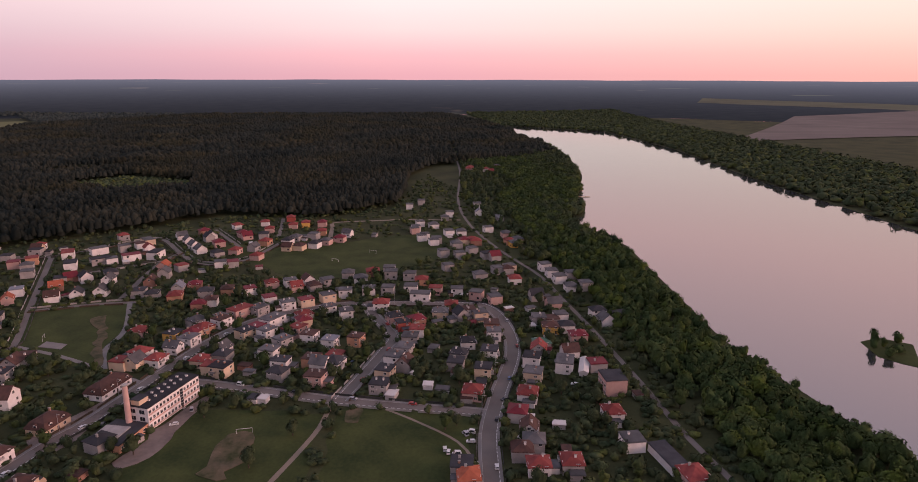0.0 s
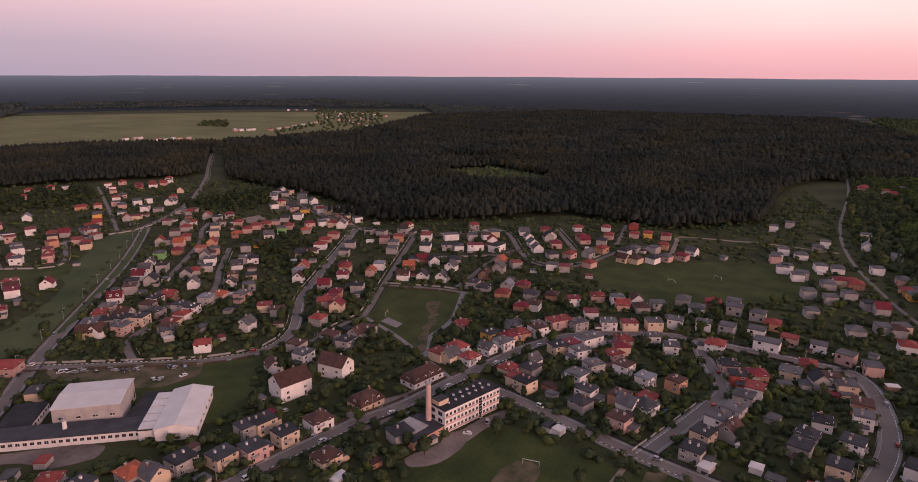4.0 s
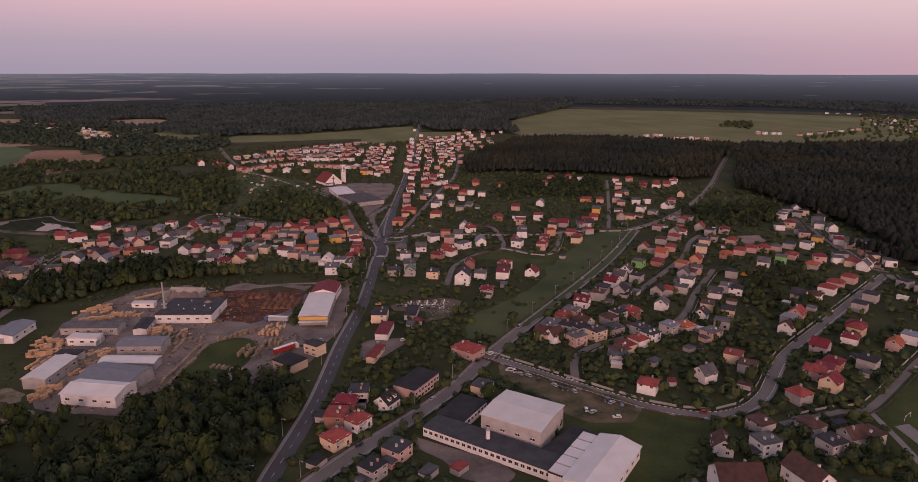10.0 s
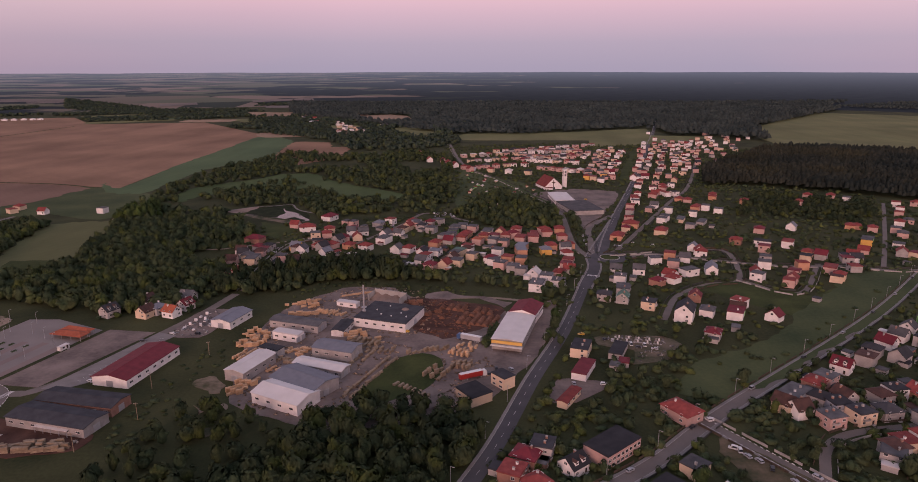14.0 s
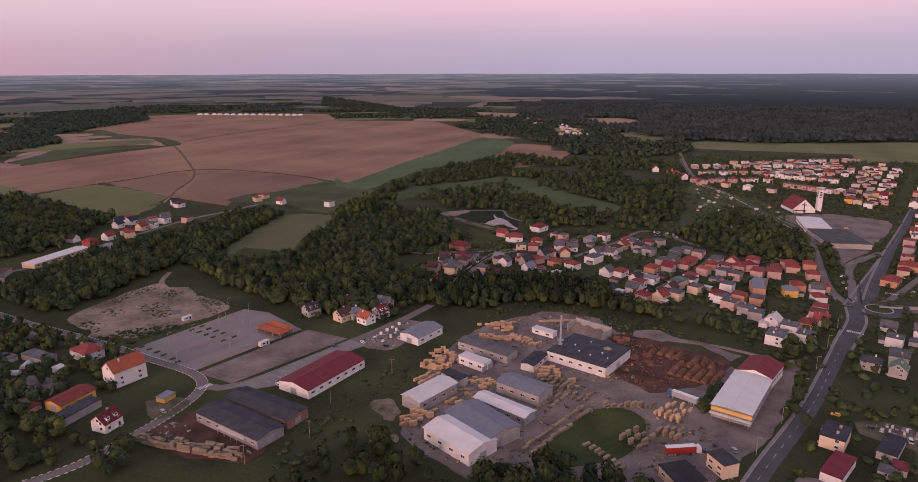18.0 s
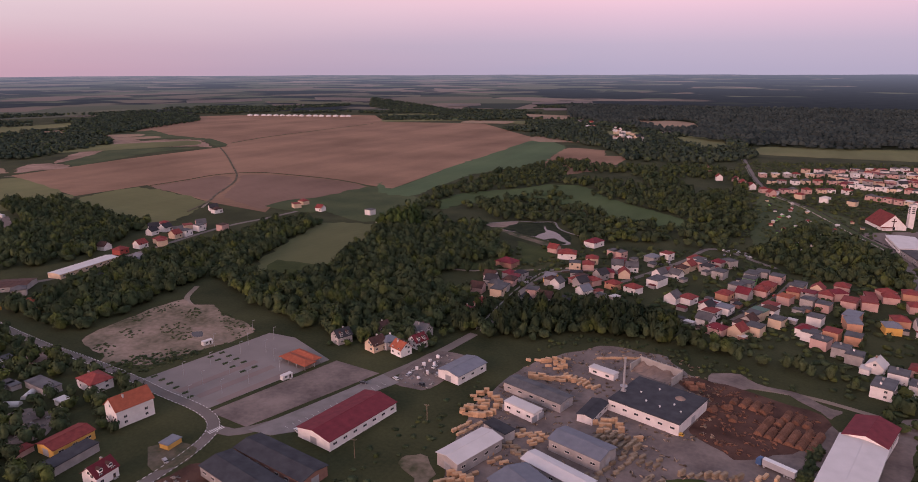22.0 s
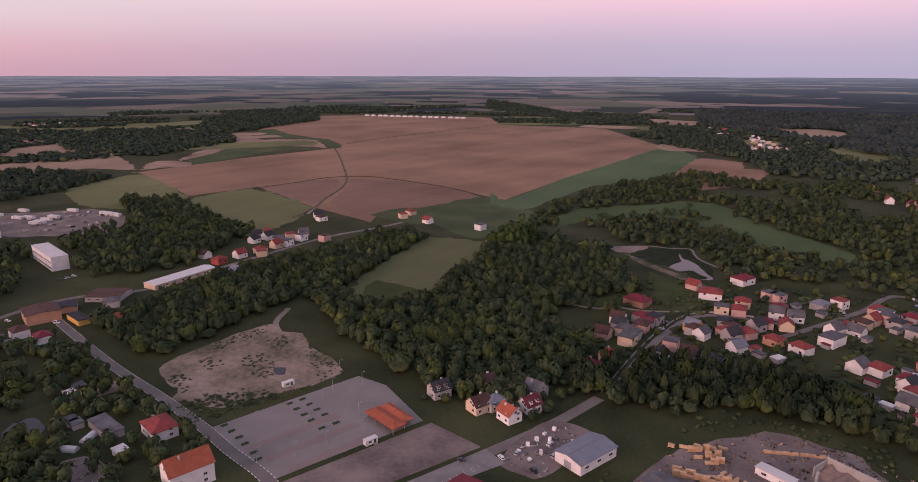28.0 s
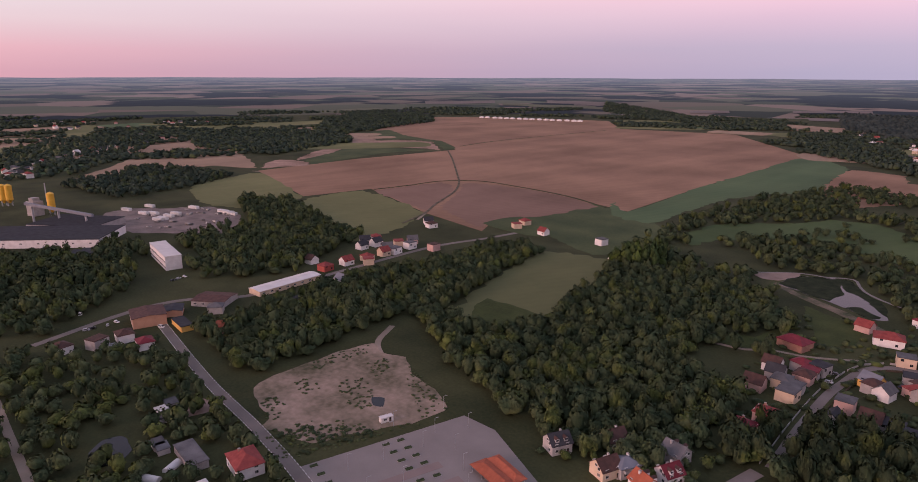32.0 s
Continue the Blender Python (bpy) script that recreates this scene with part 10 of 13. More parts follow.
def hedge_mesh(w, d, h):
    r = np.random.default_rng(int(w * 10))
    v, f = [], []
    for i in range(int(w * d * 9)):
        p = np.array([r.uniform(-w / 2, w / 2), r.uniform(-d / 2, d / 2), h * r.uniform(0.3, 1)])
        a = r.normal(size=(3, 3)) * 0.22
        k = len(v)
        v += [p + a[0], p + a[1], p + a[2]]
        f.append((k, k + 1, k + 2))
    b = Build()
    b.box(-w / 2, -d / 2, 0, w / 2, d / 2, h * 0.75)
    k = len(v)
    v += [np.array(q) for q in b.v]
    f += [tuple(i + k for i in q) for q in b.f]
    return mesh_of("hedge", v, f, [LEAFDARK])


for px, py in ((-307.1, 350.1), (-299.7, 349.1), (-292.3, 347.9), (-285.3, 346.0), (-276.1, 344.1), (-270.1, 342.0), (-298.7, 382.7), (-291.5, 381.4), (-284.0, 379.9), (-277.0, 378.4), (-267.3, 376.4), (-297.0, 389.9), (-289.8, 388.4), (-282.7, 387.1), (-275.8, 385.9), (-265.3, 383.8)):
    planter(px, py, 76)


def lamp_post(x, y, turn, h=8.0, label="thin grey lamp post with a short arm"):
    ob = thing("street_lamp", pose(x, y, 0, 0, 0, turn), label, "street lamp", "street lamps")

    def pole():
        b = Build()
        b.tube(0, 0, -0.2, h, 0.13, 0.07, 8)
        return b.mesh("pole", [METAL])

    def arm():
        b = Build()
        b.box(-0.06, -0.05, h - 0.1, 1.3, 0.05, h, 0, True)
        return b.mesh("arm", [METAL])

    def head():
        b = Build()
        b.box(1.0, -0.18, h - 0.16, 1.9, 0.18, h + 0.02, 0, True)
        return b.mesh("lamp_head", [CONCRETE])
    part("pole", cached(("pole", h), pole), ob)
    part("arm", cached(("arm", h), arm), ob)
    part("lamp_head", cached(("head", h), head), ob)
    return ob


for px, py in ((-290.9, 405.7), (-283.2, 420.1), (-285.8, 393.9), (-273.9, 402.6), (-290.1, 374.7), (-294.0, 358.8), (-275.3, 355.2), (-270.9, 370.3), (-260.5, 394.7), (-249.1, 386.6), (-253.6, 366.9), (-258.4, 352.4), (-268.3, 339.9), (-303.7, 423.1), (-309.0, 395.4)):
    lamp_post(px, py, 76)


def canopy(x, y, turn, w, d):
    ob = thing("market_canopy", pose(x, y, 0, 0, 0, turn), "open market canopy with a red hipped roof on steel posts", "canopy", "market canopies")
    TAKEN.append((x, y, w * 0.4))
    part("roof", roof_mesh("hip", w, d, 1.6), ob, "", pose(0, 0, 3.0), ROOFS["orange"])
    def post():
        b = Build()
        b.box(-0.12, -0.12, -0.2, 0.12, 0.12, 3.1)
        return b.mesh("post", [METAL])
    pm = cached("canopy_post", post)
    for i in range(4):
        for s in (-1, 1):
            part("post", pm, ob, "", pose(-w / 2 + 0.4 + (w - 0.8) * i / 3, s * (d / 2 - 0.3), 0))
    return ob


canopy(-246.2, 398.4, -11, 22.2, 7.6)
canopy(-245.5, 405.3, -13, 19.7, 5.7)
for z_, (px, py) in enumerate(((-239.7, 381.2), (-315.5, 395.9))):
    ob = thing("site_cabin", pose(px, py, 0.08, 0, 0, 76), "small white cabin standing on the paving", "cabin")
    b = Build()
    b.box(-3.2, -1.3, 0, 3.2, 1.3, 2.5)
    part("body", b.mesh("body", [WHITE]), ob)
    b = Build()
    b.box(-3.35, -1.45, 2.5, 3.35, 1.45, 2.7, 0, True)
    part("roof", b.mesh("roof", [ROOFS["pale"]]), ob)
    part("window", window_mesh(1.6, 1.2), ob, "", pose(-1, -1.3, 1.0))
    part("door", door_mesh(), ob, "", pose(1.6, -1.3, 0.1))

# paler and redder stripes of parking bays
for i in range(7):
    a = Vector((-288.2, 343.1)).lerp(Vector((-246.2, 345.2)), i / 6)
    b_ = Vector((-277.1, 391.1)).lerp(Vector((-236.1, 388.3)), i / 6)
    d_ = (b_ - a).normalized()
    n_ = Vector((-d_.y, d_.x)) * 2.4
    if i % 2:
        q = [a + n_, b_ + n_, b_ - n_, a - n_]
        sheet("pavement_bays", [(p_.x, p_.y) for p_ in q], 0.105, LOTRED, "reddish paved parking bays", "paving")


# ---- timber yard ----
def profile_mesh(name, outline, x0, x1, mat):
    """A solid of one outline in the yz plane, drawn out along x."""
    n = len(outline)
    v = [(x0, y, z) for y, z in outline] + [(x1, y, z) for y, z in outline]
    f = [(i, (i + 1) % n, n + (i + 1) % n, n + i) for i in range(n)] + [tuple(range(n - 1, -1, -1)), tuple(range(n, 2 * n))]
    return mesh_of(name, v, f, [mat])


def bundle_mesh(l, w, h, seed):
    """A bundle of sawn boards: layers with grooves between them."""
    r = random.Random(seed)
    side = []
    for i in range(4):
        o = w / 2 + r.uniform(-0.06, 0.06)
        side += [(o - 0.1, i * h / 4), (o, i * h / 4 + 0.04), (o, (i + 1) * h / 4 - 0.04), (o - 0.1, (i + 1) * h / 4)]
    return profile_mesh("timber_block", side + [(-y, z) for y, z in reversed(side)], -l / 2, l / 2, WOOD)


BUNDLES = [bundle_mesh(3.6, 1.3, 1.3, 1), bundle_mesh(4.2, 1.5, 1.1, 2), bundle_mesh(2.8, 1.4, 1.5, 3)]
OLDWOOD = material("weathered_timber", (0.17, 0.125, 0.085), (0.30, 0.23, 0.16), 0.9, 0.5, 5.0, vary=0.2)
wrng = random.Random(11)


def timber_stack(x, y, turn, high=2, old=False):
    ob = thing("timber_stack", pose(x, y, 0.06, 0, 0, turn), "weathered stack of sawn boards in the yard" if old else "stack of fresh yellow sawn timber in the yard", "timber stack", "timber stacks in the yard")
    me = BUNDLES[wrng.randrange(3)]
    for k in range(high):
        part("timber_block", me, ob, "", pose(wrng.uniform(-0.15, 0.15), wrng.uniform(-0.1, 0.1), k * 1.4), OLDWOOD if old else WOOD)
    return ob


def stacks(p, q, cols, rows, gap, turn, old=False, high=2):
    """Rows of stacks between two corners."""
    p, q = Vector(p), Vector(q)
    d = q - p
    n = Vector((-d.y, d.x)).normalized()
    for i in range(cols):
        for j in range(rows):
            if wrng.random() < 0.12:
                continue
            c = p + d * (i / max(1, cols - 1)) + n * gap * j
            timber_stack(c.x + wrng.uniform(-0.4, 0.4), c.y + wrng.uniform(-0.4, 0.4), turn + wrng.uniform(-6, 6), max(1, high - (wrng.random() < 0.35)), old)


stacks((-135.4, 389.5), (-127.7, 389.0), 4, 3, 4.5, 20, high=2)
stacks((-137.8, 407.1), (-124.6, 398.1), 5, 3, 4.2, 30, high=2)
stacks((-124.7, 390.3), (-121.1, 395.7), 3, 1, 4, 20, high=2)
stacks((-110.8, 455.5), (-104.1, 462.3), 5, 3, 5, 25, high=2)
stacks((-102.6, 449.2), (-83.6, 443.5), 8, 2, 3.4, 65, high=1)
stacks((-126.9, 460.8), (-107.6, 473.3), 5, 1, 4, 10, high=1)
stacks((-69.4, 401.0), (-60.4, 407.0), 5, 3, 4.2, 20, high=2)
stacks((-51.7, 403.0), (-47.5, 403.5), 2, 1, 4, 30, high=2)
stacks((-58.2, 363.5), (-51.2, 387.4), 6, 3, 4.4, 60, old=True, high=1)
stacks((-55.2, 385.7), (-40.6, 385.8), 5, 2, 4.4, 60, old=True, high=1)
stacks((-103.7, 383.3), (-93.8, 378.7), 5, 3, 4, 40, high=1)
stacks((-110.0, 358.8), (-102.0, 355.6), 3, 2, 4, 50, high=1)
stacks((-117.4, 329.6), (-108.2, 346.4), 7, 1, 4, 60, high=1)
stacks((-118.6, 331.8), (-109.6, 330.3), 4, 3, 5, 40, high=2)
stacks((-6.3, 386.0), (4.5, 381.3), 5, 1, 4.5, 70, high=2)
stacks((4.3, 383.4), (9.4, 394.4), 3, 3, 4.6, 70, high=2)
stacks((-10.0, 351.2), (-5.0, 360.5), 3, 3, 4.6, 60, old=True, high=2)
stacks((-3.1, 366.2), (5.6, 365.1), 4, 2, 4.6, 60, old=True, high=2)
stacks((-53.0, 330.3), (-37.2, 375.4), 16, 2, 4.6, 65, old=True, high=1)
stacks((-108, 372), (-92, 366), 7, 2, 3.0, 30, old=True, high=1)
stacks((-70, 396), (-52, 392), 7, 3, 3.2, 65, old=True, high=2)
stacks((-128, 372), (-124, 384), 5, 2, 3.4, 70, high=1)
stacks((-30, 384), (-8, 392), 8, 1, 3.0, 60, old=True, high=2)
stacks((-118, 440), (-96, 446), 9, 2, 3.2, 20, high=2)
stacks((-90, 482), (-70, 492), 7, 1, 3.2, 25, high=1)
stacks((-32, 345), (-14, 332), 8, 1, 3.0, 60, old=True, high=1)
stacks((-226, 271.0), (-207, 271.0), 8, 2, 2.6, 10, old=True, high=2)
stacks((-204, 272.0), (-172, 275.6), 13, 3, 2.6, 14, old=True, high=2)
stacks((-191, 282.0), (-186, 282.0), 3, 1, 2.6, 14, old=True, high=1)
lean = thing("lean_to", pose(-184.5, 290.2, 0, 0, 0, -11.5), "white sheet-metal canopy along the storage hall", "canopy")
b = Build()
b.face([(-9.3, -2.6, 3.4), (9.3, -2.6, 3.4), (9.3, 2.6, 4.3), (-9.3, 2.6, 4.3)])
b.face([(-9.3, -2.6, 3.25), (9.3, -2.6, 3.25), (9.3, 2.6, 4.15), (-9.3, 2.6, 4.15)][::-1])
b.face([(-9.3, -2.6, 3.25), (9.3, -2.6, 3.25), (9.3, -2.6, 3.4), (-9.3, -2.6, 3.4)])
part("roof", b.mesh("roof", [ROOFS["pale"]]), lean)
b = Build()
b.box(-0.1, -0.1, -0.2, 0.1, 0.1, 3.3)
lean_post = b.mesh("post", [METAL])
for k in range(5):
    part("post", lean_post, lean, "", pose(-9 + 4.5 * k, -2.4, 0))


def log_pile(x, y, turn, me):
    ob = new("log_stack", me)
    ob.matrix_basis = pose(x, y, 0.1, 0, 0, turn) @ Matrix.Diagonal((0.97, 0.70, 0.92, 1.0))
    return tagged(ob, "long pile of reddish-brown pine logs", "log pile", "log piles of the sawmill", kind="stuff")


def logs_mesh(seed):
    """A pile of round logs: a lumpy outline drawn out along x."""
    r = random.Random(seed)
    out = []
    for i in range(7):
        y0, y1 = -2.7 + i * 0.77, -2.7 + (i + 1) * 0.77
        top = 2.3 * math.sin(math.pi * (i + 0.5) / 7) ** 0.6 + r.uniform(-0.15, 0.15)
        out += [(y0 + 0.06, top - 0.25), (y0 + 0.25, top + 0.05), (y0 + 0.52, top + 0.05), (y1 - 0.06, top - 0.25)]
    return profile_mesh("log_stack", ([(-2.7, 0.0)] + out + [(2.7, 0.0)])[::-1], -2.3, 2.3, LOGS)


LOGS = material("pine_logs", (0.13, 0.062, 0.040), (0.24, 0.120, 0.076), 0.9, 1.0, 6.0, vary=0.2)
LOGM = [logs_mesh(i) for i in range(3)]
for i in range(6):
    for j in range(4):
        if wrng.random() > 0.05:
            log_pile(-2.6 + 4.3 * i + 1.35 * j, 434.2 - 1.25 * i + 4.7 * j, 74 + wrng.uniform(-2, 2), LOGM[wrng.randrange(3)])
for i in range(8):
    for j in range(2 if i > 0 else 1):
        if wrng.random() > 0.06:
            log_pile(-15.4 + 4.75 * i + 1.3 * j, 460.2 - 1.35 * i + 4.7 * j, 74 + wrng.uniform(-4, 4), LOGM[wrng.randrange(3)])
for x, y, a in ((-38.5, 470.5, 20), (-36.0, 466.5, 25), (-33.0, 471.5, 15), (-24.5, 447.0, 60), (-18.0, 452.5, 40), (-14.5, 441.5, 85)):
    log_pile(x, y, a, LOGM[int(-x) % 3])

# heap of dust blown out on the sawmill roof
b = Build()
b.tube(0, 0, -0.3, 0.7, 3.0, 1.4, 14)
b.tube(0, 0, 0.7, 1.1, 1.4, 0.3, 14)
ob = new("sawdust_heap", b.mesh("sawdust_heap", [SAND]))
ob.matrix_basis = pose(-39.3, 440.4, 6.45)
tagged(ob, "round pale heap of sawdust on the sawmill roof", "sawdust")

# sawdust bunker behind the sawmill
bunker = thing("sawdust_bunker", pose(-57.0, 474.3, 0, 0, 0, -20), "concrete-walled bunker full of pale sawdust", "bunker")
TAKEN.append((bunker.location.x, bunker.location.y, 14))
for nm, box in (("wall", (-13, 5, -0.3, 13, 5.5, 6)), ("wall", (-13, -5.5, -0.3, -12.5, 5, 5)), ("wall", (12.5, -5.5, -0.3, 13, 5, 5))):
    b = Build()
    b.box(*box)
    part(nm, b.mesh(nm, [CONCRETE]), bunker)
b = Build()
b.box(-0.15, 0, -0.3, 0.15, 0.5, 6.4)
pillar = b.mesh("pillar", [CONCRETE])
for k in range(9):
    part("pillar", pillar, bunker, "", pose(-12.8 + k * 3.2, 5.5, 0))
v, f = [], []
for i in range(13):
    for j in range(7):
        v.append((-12.4 + i * 2.05, -5 + j * 1.63, max(0.05, 3.6 * (j / 6) * (0.75 + 0.25 * math.sin(i * 1.7)) + 0.4 * math.sin(i * 2.3 + j))))
for i in range(12):
    for j in range(6):
        k = i * 7 + j
        f.append((k, k + 7, k + 8, k + 1))
part("sawdust", mesh_of("sawdust", v, f, [SAND]), bunker, "pale sawdust heap")


# yellow fascia of the retail hall
ob = thing("shop_fascia", pose(28.0, 389.9, 0, 0, 0, -14), "bright yellow fascia band on the retail hall front", "sign")
b = Build()
b.box(-9.4, -0.5, 4.6, 9.4, -0.1, 6.4, 0, True)
part("band", b.mesh("band", [WALLS["yellow"]]), ob)
b = Build()
b.box(-9.6, -2.4, 3.4, 9.6, -0.1, 3.7, 0, True)
part("canopy", b.mesh("canopy", [WHITE]), ob)
for x_ in (-8.5, 0, 8.5):
    b = Build()
    b.box(x_ - 0.1, -2.2, -0.2, x_ + 0.1, -2.0, 3.4)
    part("post", b.mesh("post", [METAL]), ob)
sheet("ground_yard_lawn", [(-50.7, 326.8), (-43.9, 356.1), (-34.8, 377.6), (-22.2, 384.8), (-10.7, 378.5), (-7.8, 364.2), (-17.6, 337.3), (-44.8, 318.7)], 0.16, LAWN, "round green lawn inside the sawmill yard", "grass", soft=2.0)

# ---- mason's yard beside the main road ----
def slab_mesh():
    b = Build()
    b.box(-0.5, -0.15, 0.3, 0.5, 0.15, 1.5)
    b.box(-0.38, -0.15, 1.5, 0.38, 0.15, 1.72)
    return b.mesh("slab", [PAVING])


def slab_base_mesh():
    b = Build()
    b.box(-0.7, -1.1, -0.1, 0.7, 0.5, 0.3)
    return b.mesh("base", [CONCRETE])


SLABM, SLABB = slab_mesh(), slab_base_mesh()
for i in range(15):
    for j in range(2):
        if (i * 7 + j * 3) % 6 == 5:
            continue
        st = thing("stone_slab", pose(97 + 2.0 * i + wrng.uniform(-0.3, 0.3), 413.5 - 0.36 * i - 5.0 * j, 0.1, 0, 0, -10 + wrng.uniform(-8, 8)), "pale upright stone slab on a base in a mason's yard", "stone slab", "stone slabs of the mason")
        part("slab", SLABM, st, "", None, (PAVING, WHITE, ROOFS["grey"])[(i + j) % 3])
        part("base", SLABB, st)


def utility_pole(x, y, turn):
    ob = thing("utility_pole", pose(x, y, 0, 0, 0, turn), "weathered wooden power pole standing in rough grass", "pole", "power poles")
    b = Build()
    b.tube(0, 0, -0.3, 9.5, 0.17, 0.11, 8)
    part("mast", b.mesh("mast", [OLDWOOD]), ob)
    b = Build()
    b.box(-1.1, -0.07, 8.9, 1.1, 0.07, 9.05, 0, True)
    part("crossarm", b.mesh("crossarm", [OLDWOOD]), ob)
    for u in (-1.0, 0.0, 1.0):
        b = Build()
        b.tube(u, 0, 9.05, 9.3, 0.06, 0.05, 6)
        part("insulator", b.mesh("insulator", [WHITE]), ob)


for px, py, pt in ((-161.0, 334.3, 20), (-151.7, 302.6, 20), (-147.2, 375.0, 20), (-166, 275, 20)):
    utility_pole(px, py, pt)


def roof_vent(x, y, z):
    ob = thing("roof_vent", pose(x, y, z), "small white ventilator on the black sawmill roof", "ventilator", "ventilators on the sawmill roof")
    b = Build()
    b.tube(0, 0, -0.2, 0.7, 0.35, 0.35, 10)
    part("duct", b.mesh("duct", [METAL]), ob)
    b = Build()
    b.tube(0, 0, 0.7, 1.0, 0.6, 0.15, 10)
    part("cowl", b.mesh("cowl", [WHITE]), ob)


for px, py in ((-54, 430), (-47, 427), (-41, 432), (-58, 438), (-50, 445), (-37, 426)):
    roof_vent(px, py, 6.4)

# ---- vehicles ----
CARS = {n: material(n + "_car_paint", tuple(c * 0.85 for c in col), col, 0.35, 0.5, 3.0, spec=0.5) for n, col in (("white", (0.66, 0.65, 0.64)), ("silver", (0.36, 0.36, 0.38)), ("dark", (0.03, 0.032, 0.038)), ("red", (0.32, 0.03, 0.025)), ("blue", (0.05, 0.10, 0.22)), ("yellow", (0.60, 0.36, 0.04)))}
TYRE = material("tyre_rubber", (0.015, 0.015, 0.016), (0.03, 0.03, 0.032), 0.9, 2.0, 9.0)


def wheel_mesh(r=0.32, w=0.22):
    def make():
        b, n = Build(), 10
        k = 0
        for y in (-w / 2, w / 2):
            b.v += [(r * math.cos(2 * math.pi * i / n), y, r * math.sin(2 * math.pi * i / n)) for i in range(n)]
        for i in range(n):
            j = (i + 1) % n
            b.f.append((i, j, n + j, n + i))
            b.s.append(0)
        b.f += [tuple(range(n)), tuple(range(2 * n - 1, n - 1, -1))]
        b.s += [1, 1]
        return b.mesh("wheel", [TYRE, METAL])
    return cached(("wheel", r), make)


def car_body(van=False):
    def make():
        top = 1.95 if van else 1.45
        prof = [(-2.1, 0.35), (-2.15, 0.8), (-1.9, 0.95), (-1.75, top), (0.9 if van else 0.35, top), (1.5 if van else 1.15, 0.95), (2.05, 0.8), (2.1, 0.35)]
        v, f, s = [], [], []
        for y in (-0.85, 0.85):
            for x, z in prof:
                v.append((x, y * (0.86 if z > 1.1 else 1.0), z))
        n = len(prof)
        for i in range(n):
            j = (i + 1) % n
            f.append((i, j, n + j, n + i)[::-1])
            s.append(1 if i in (2, 4) else 0)
        f += [tuple(range(n)), tuple(range(2 * n - 1, n - 1, -1))]
        s += [0, 0]
        for y in (-0.87, 0.87):
            k = len(v)
            yy = y * 0.9
            q = [(-1.6, y * 0.985, 1.0), (1.0, y * 0.985, 1.0), (0.3, yy + (0.01 if y > 0 else -0.01), top - 0.12), (-1.55, yy + (0.01 if y > 0 else -0.01), top - 0.12)]
            v += q
            f.append((k, k + 1, k + 2, k + 3) if y < 0 else (k + 3, k + 2, k + 1, k))
            s.append(1)
        return mesh_of("body", v, f, [CARS["white"], GLASS], s)
    return cached(("car", van), make)


def car(x, y, turn, colour="silver", van=False):
    ob = thing("car", pose(x, y, 0.12, 0, 0, turn), f"{colour} parked {'van' if van else 'car'} with dark windows", "van" if van else "car", "parked cars")
    part("body", car_body(van), ob, "", None, CARS[colour])
    for wx in (-1.3, 1.3):
        for wy in (-0.78, 0.78):
            part("wheel", wheel_mesh(), ob, "", pose(wx, wy, 0.32))
    return ob


def lorry(x, y, turn, cab, box):
    ob = thing("lorry", pose(x, y, 0.12, 0, 0, turn), f"articulated lorry with a {cab} cab and {box} box trailer", "lorry", "parked lorries")
    b = Build()
    b.box(5.9, -1.25, 0.6, 8.2, 1.25, 3.0)
    b.box(6.0, -1.2, 3.0, 7.6, 1.2, 3.7)
    b.face([(8.205, -1.05, 1.9), (8.205, 1.05, 1.9), (8.205, 1.05, 2.8), (8.205, -1.05, 2.8)], 1)
    part("cab", b.mesh("cab", [CARS[cab], GLASS]), ob)
    b = Build()
    b.box(-8.0, -1.27, 1.1, 5.5, 1.27, 4.0, 0, True)
    b.box(-8.05, -1.3, 3.9, 5.55, 1.3, 4.02, 1, True)
    part("trailer", b.mesh("trailer", [CARS[box], CARS["white"]]), ob)
    b = Build()
    b.box(-7.5, -0.45, 0.8, 7.5, 0.45, 1.1, 0, True)
    part("chassis", b.mesh("chassis", [TYRE]), ob)
    for wx in (-6.6, -5.3, -4.0, 4.6, 7.2):
        for wy in (-1.0, 1.0):
            part("wheel", wheel_mesh(0.5, 0.4), ob, "", pose(wx, wy, 0.5))
    return ob


lorry(5.1, 404.3, 157, "blue", "silver")
lorry(8.6, 353.9, 28, "white", "red")
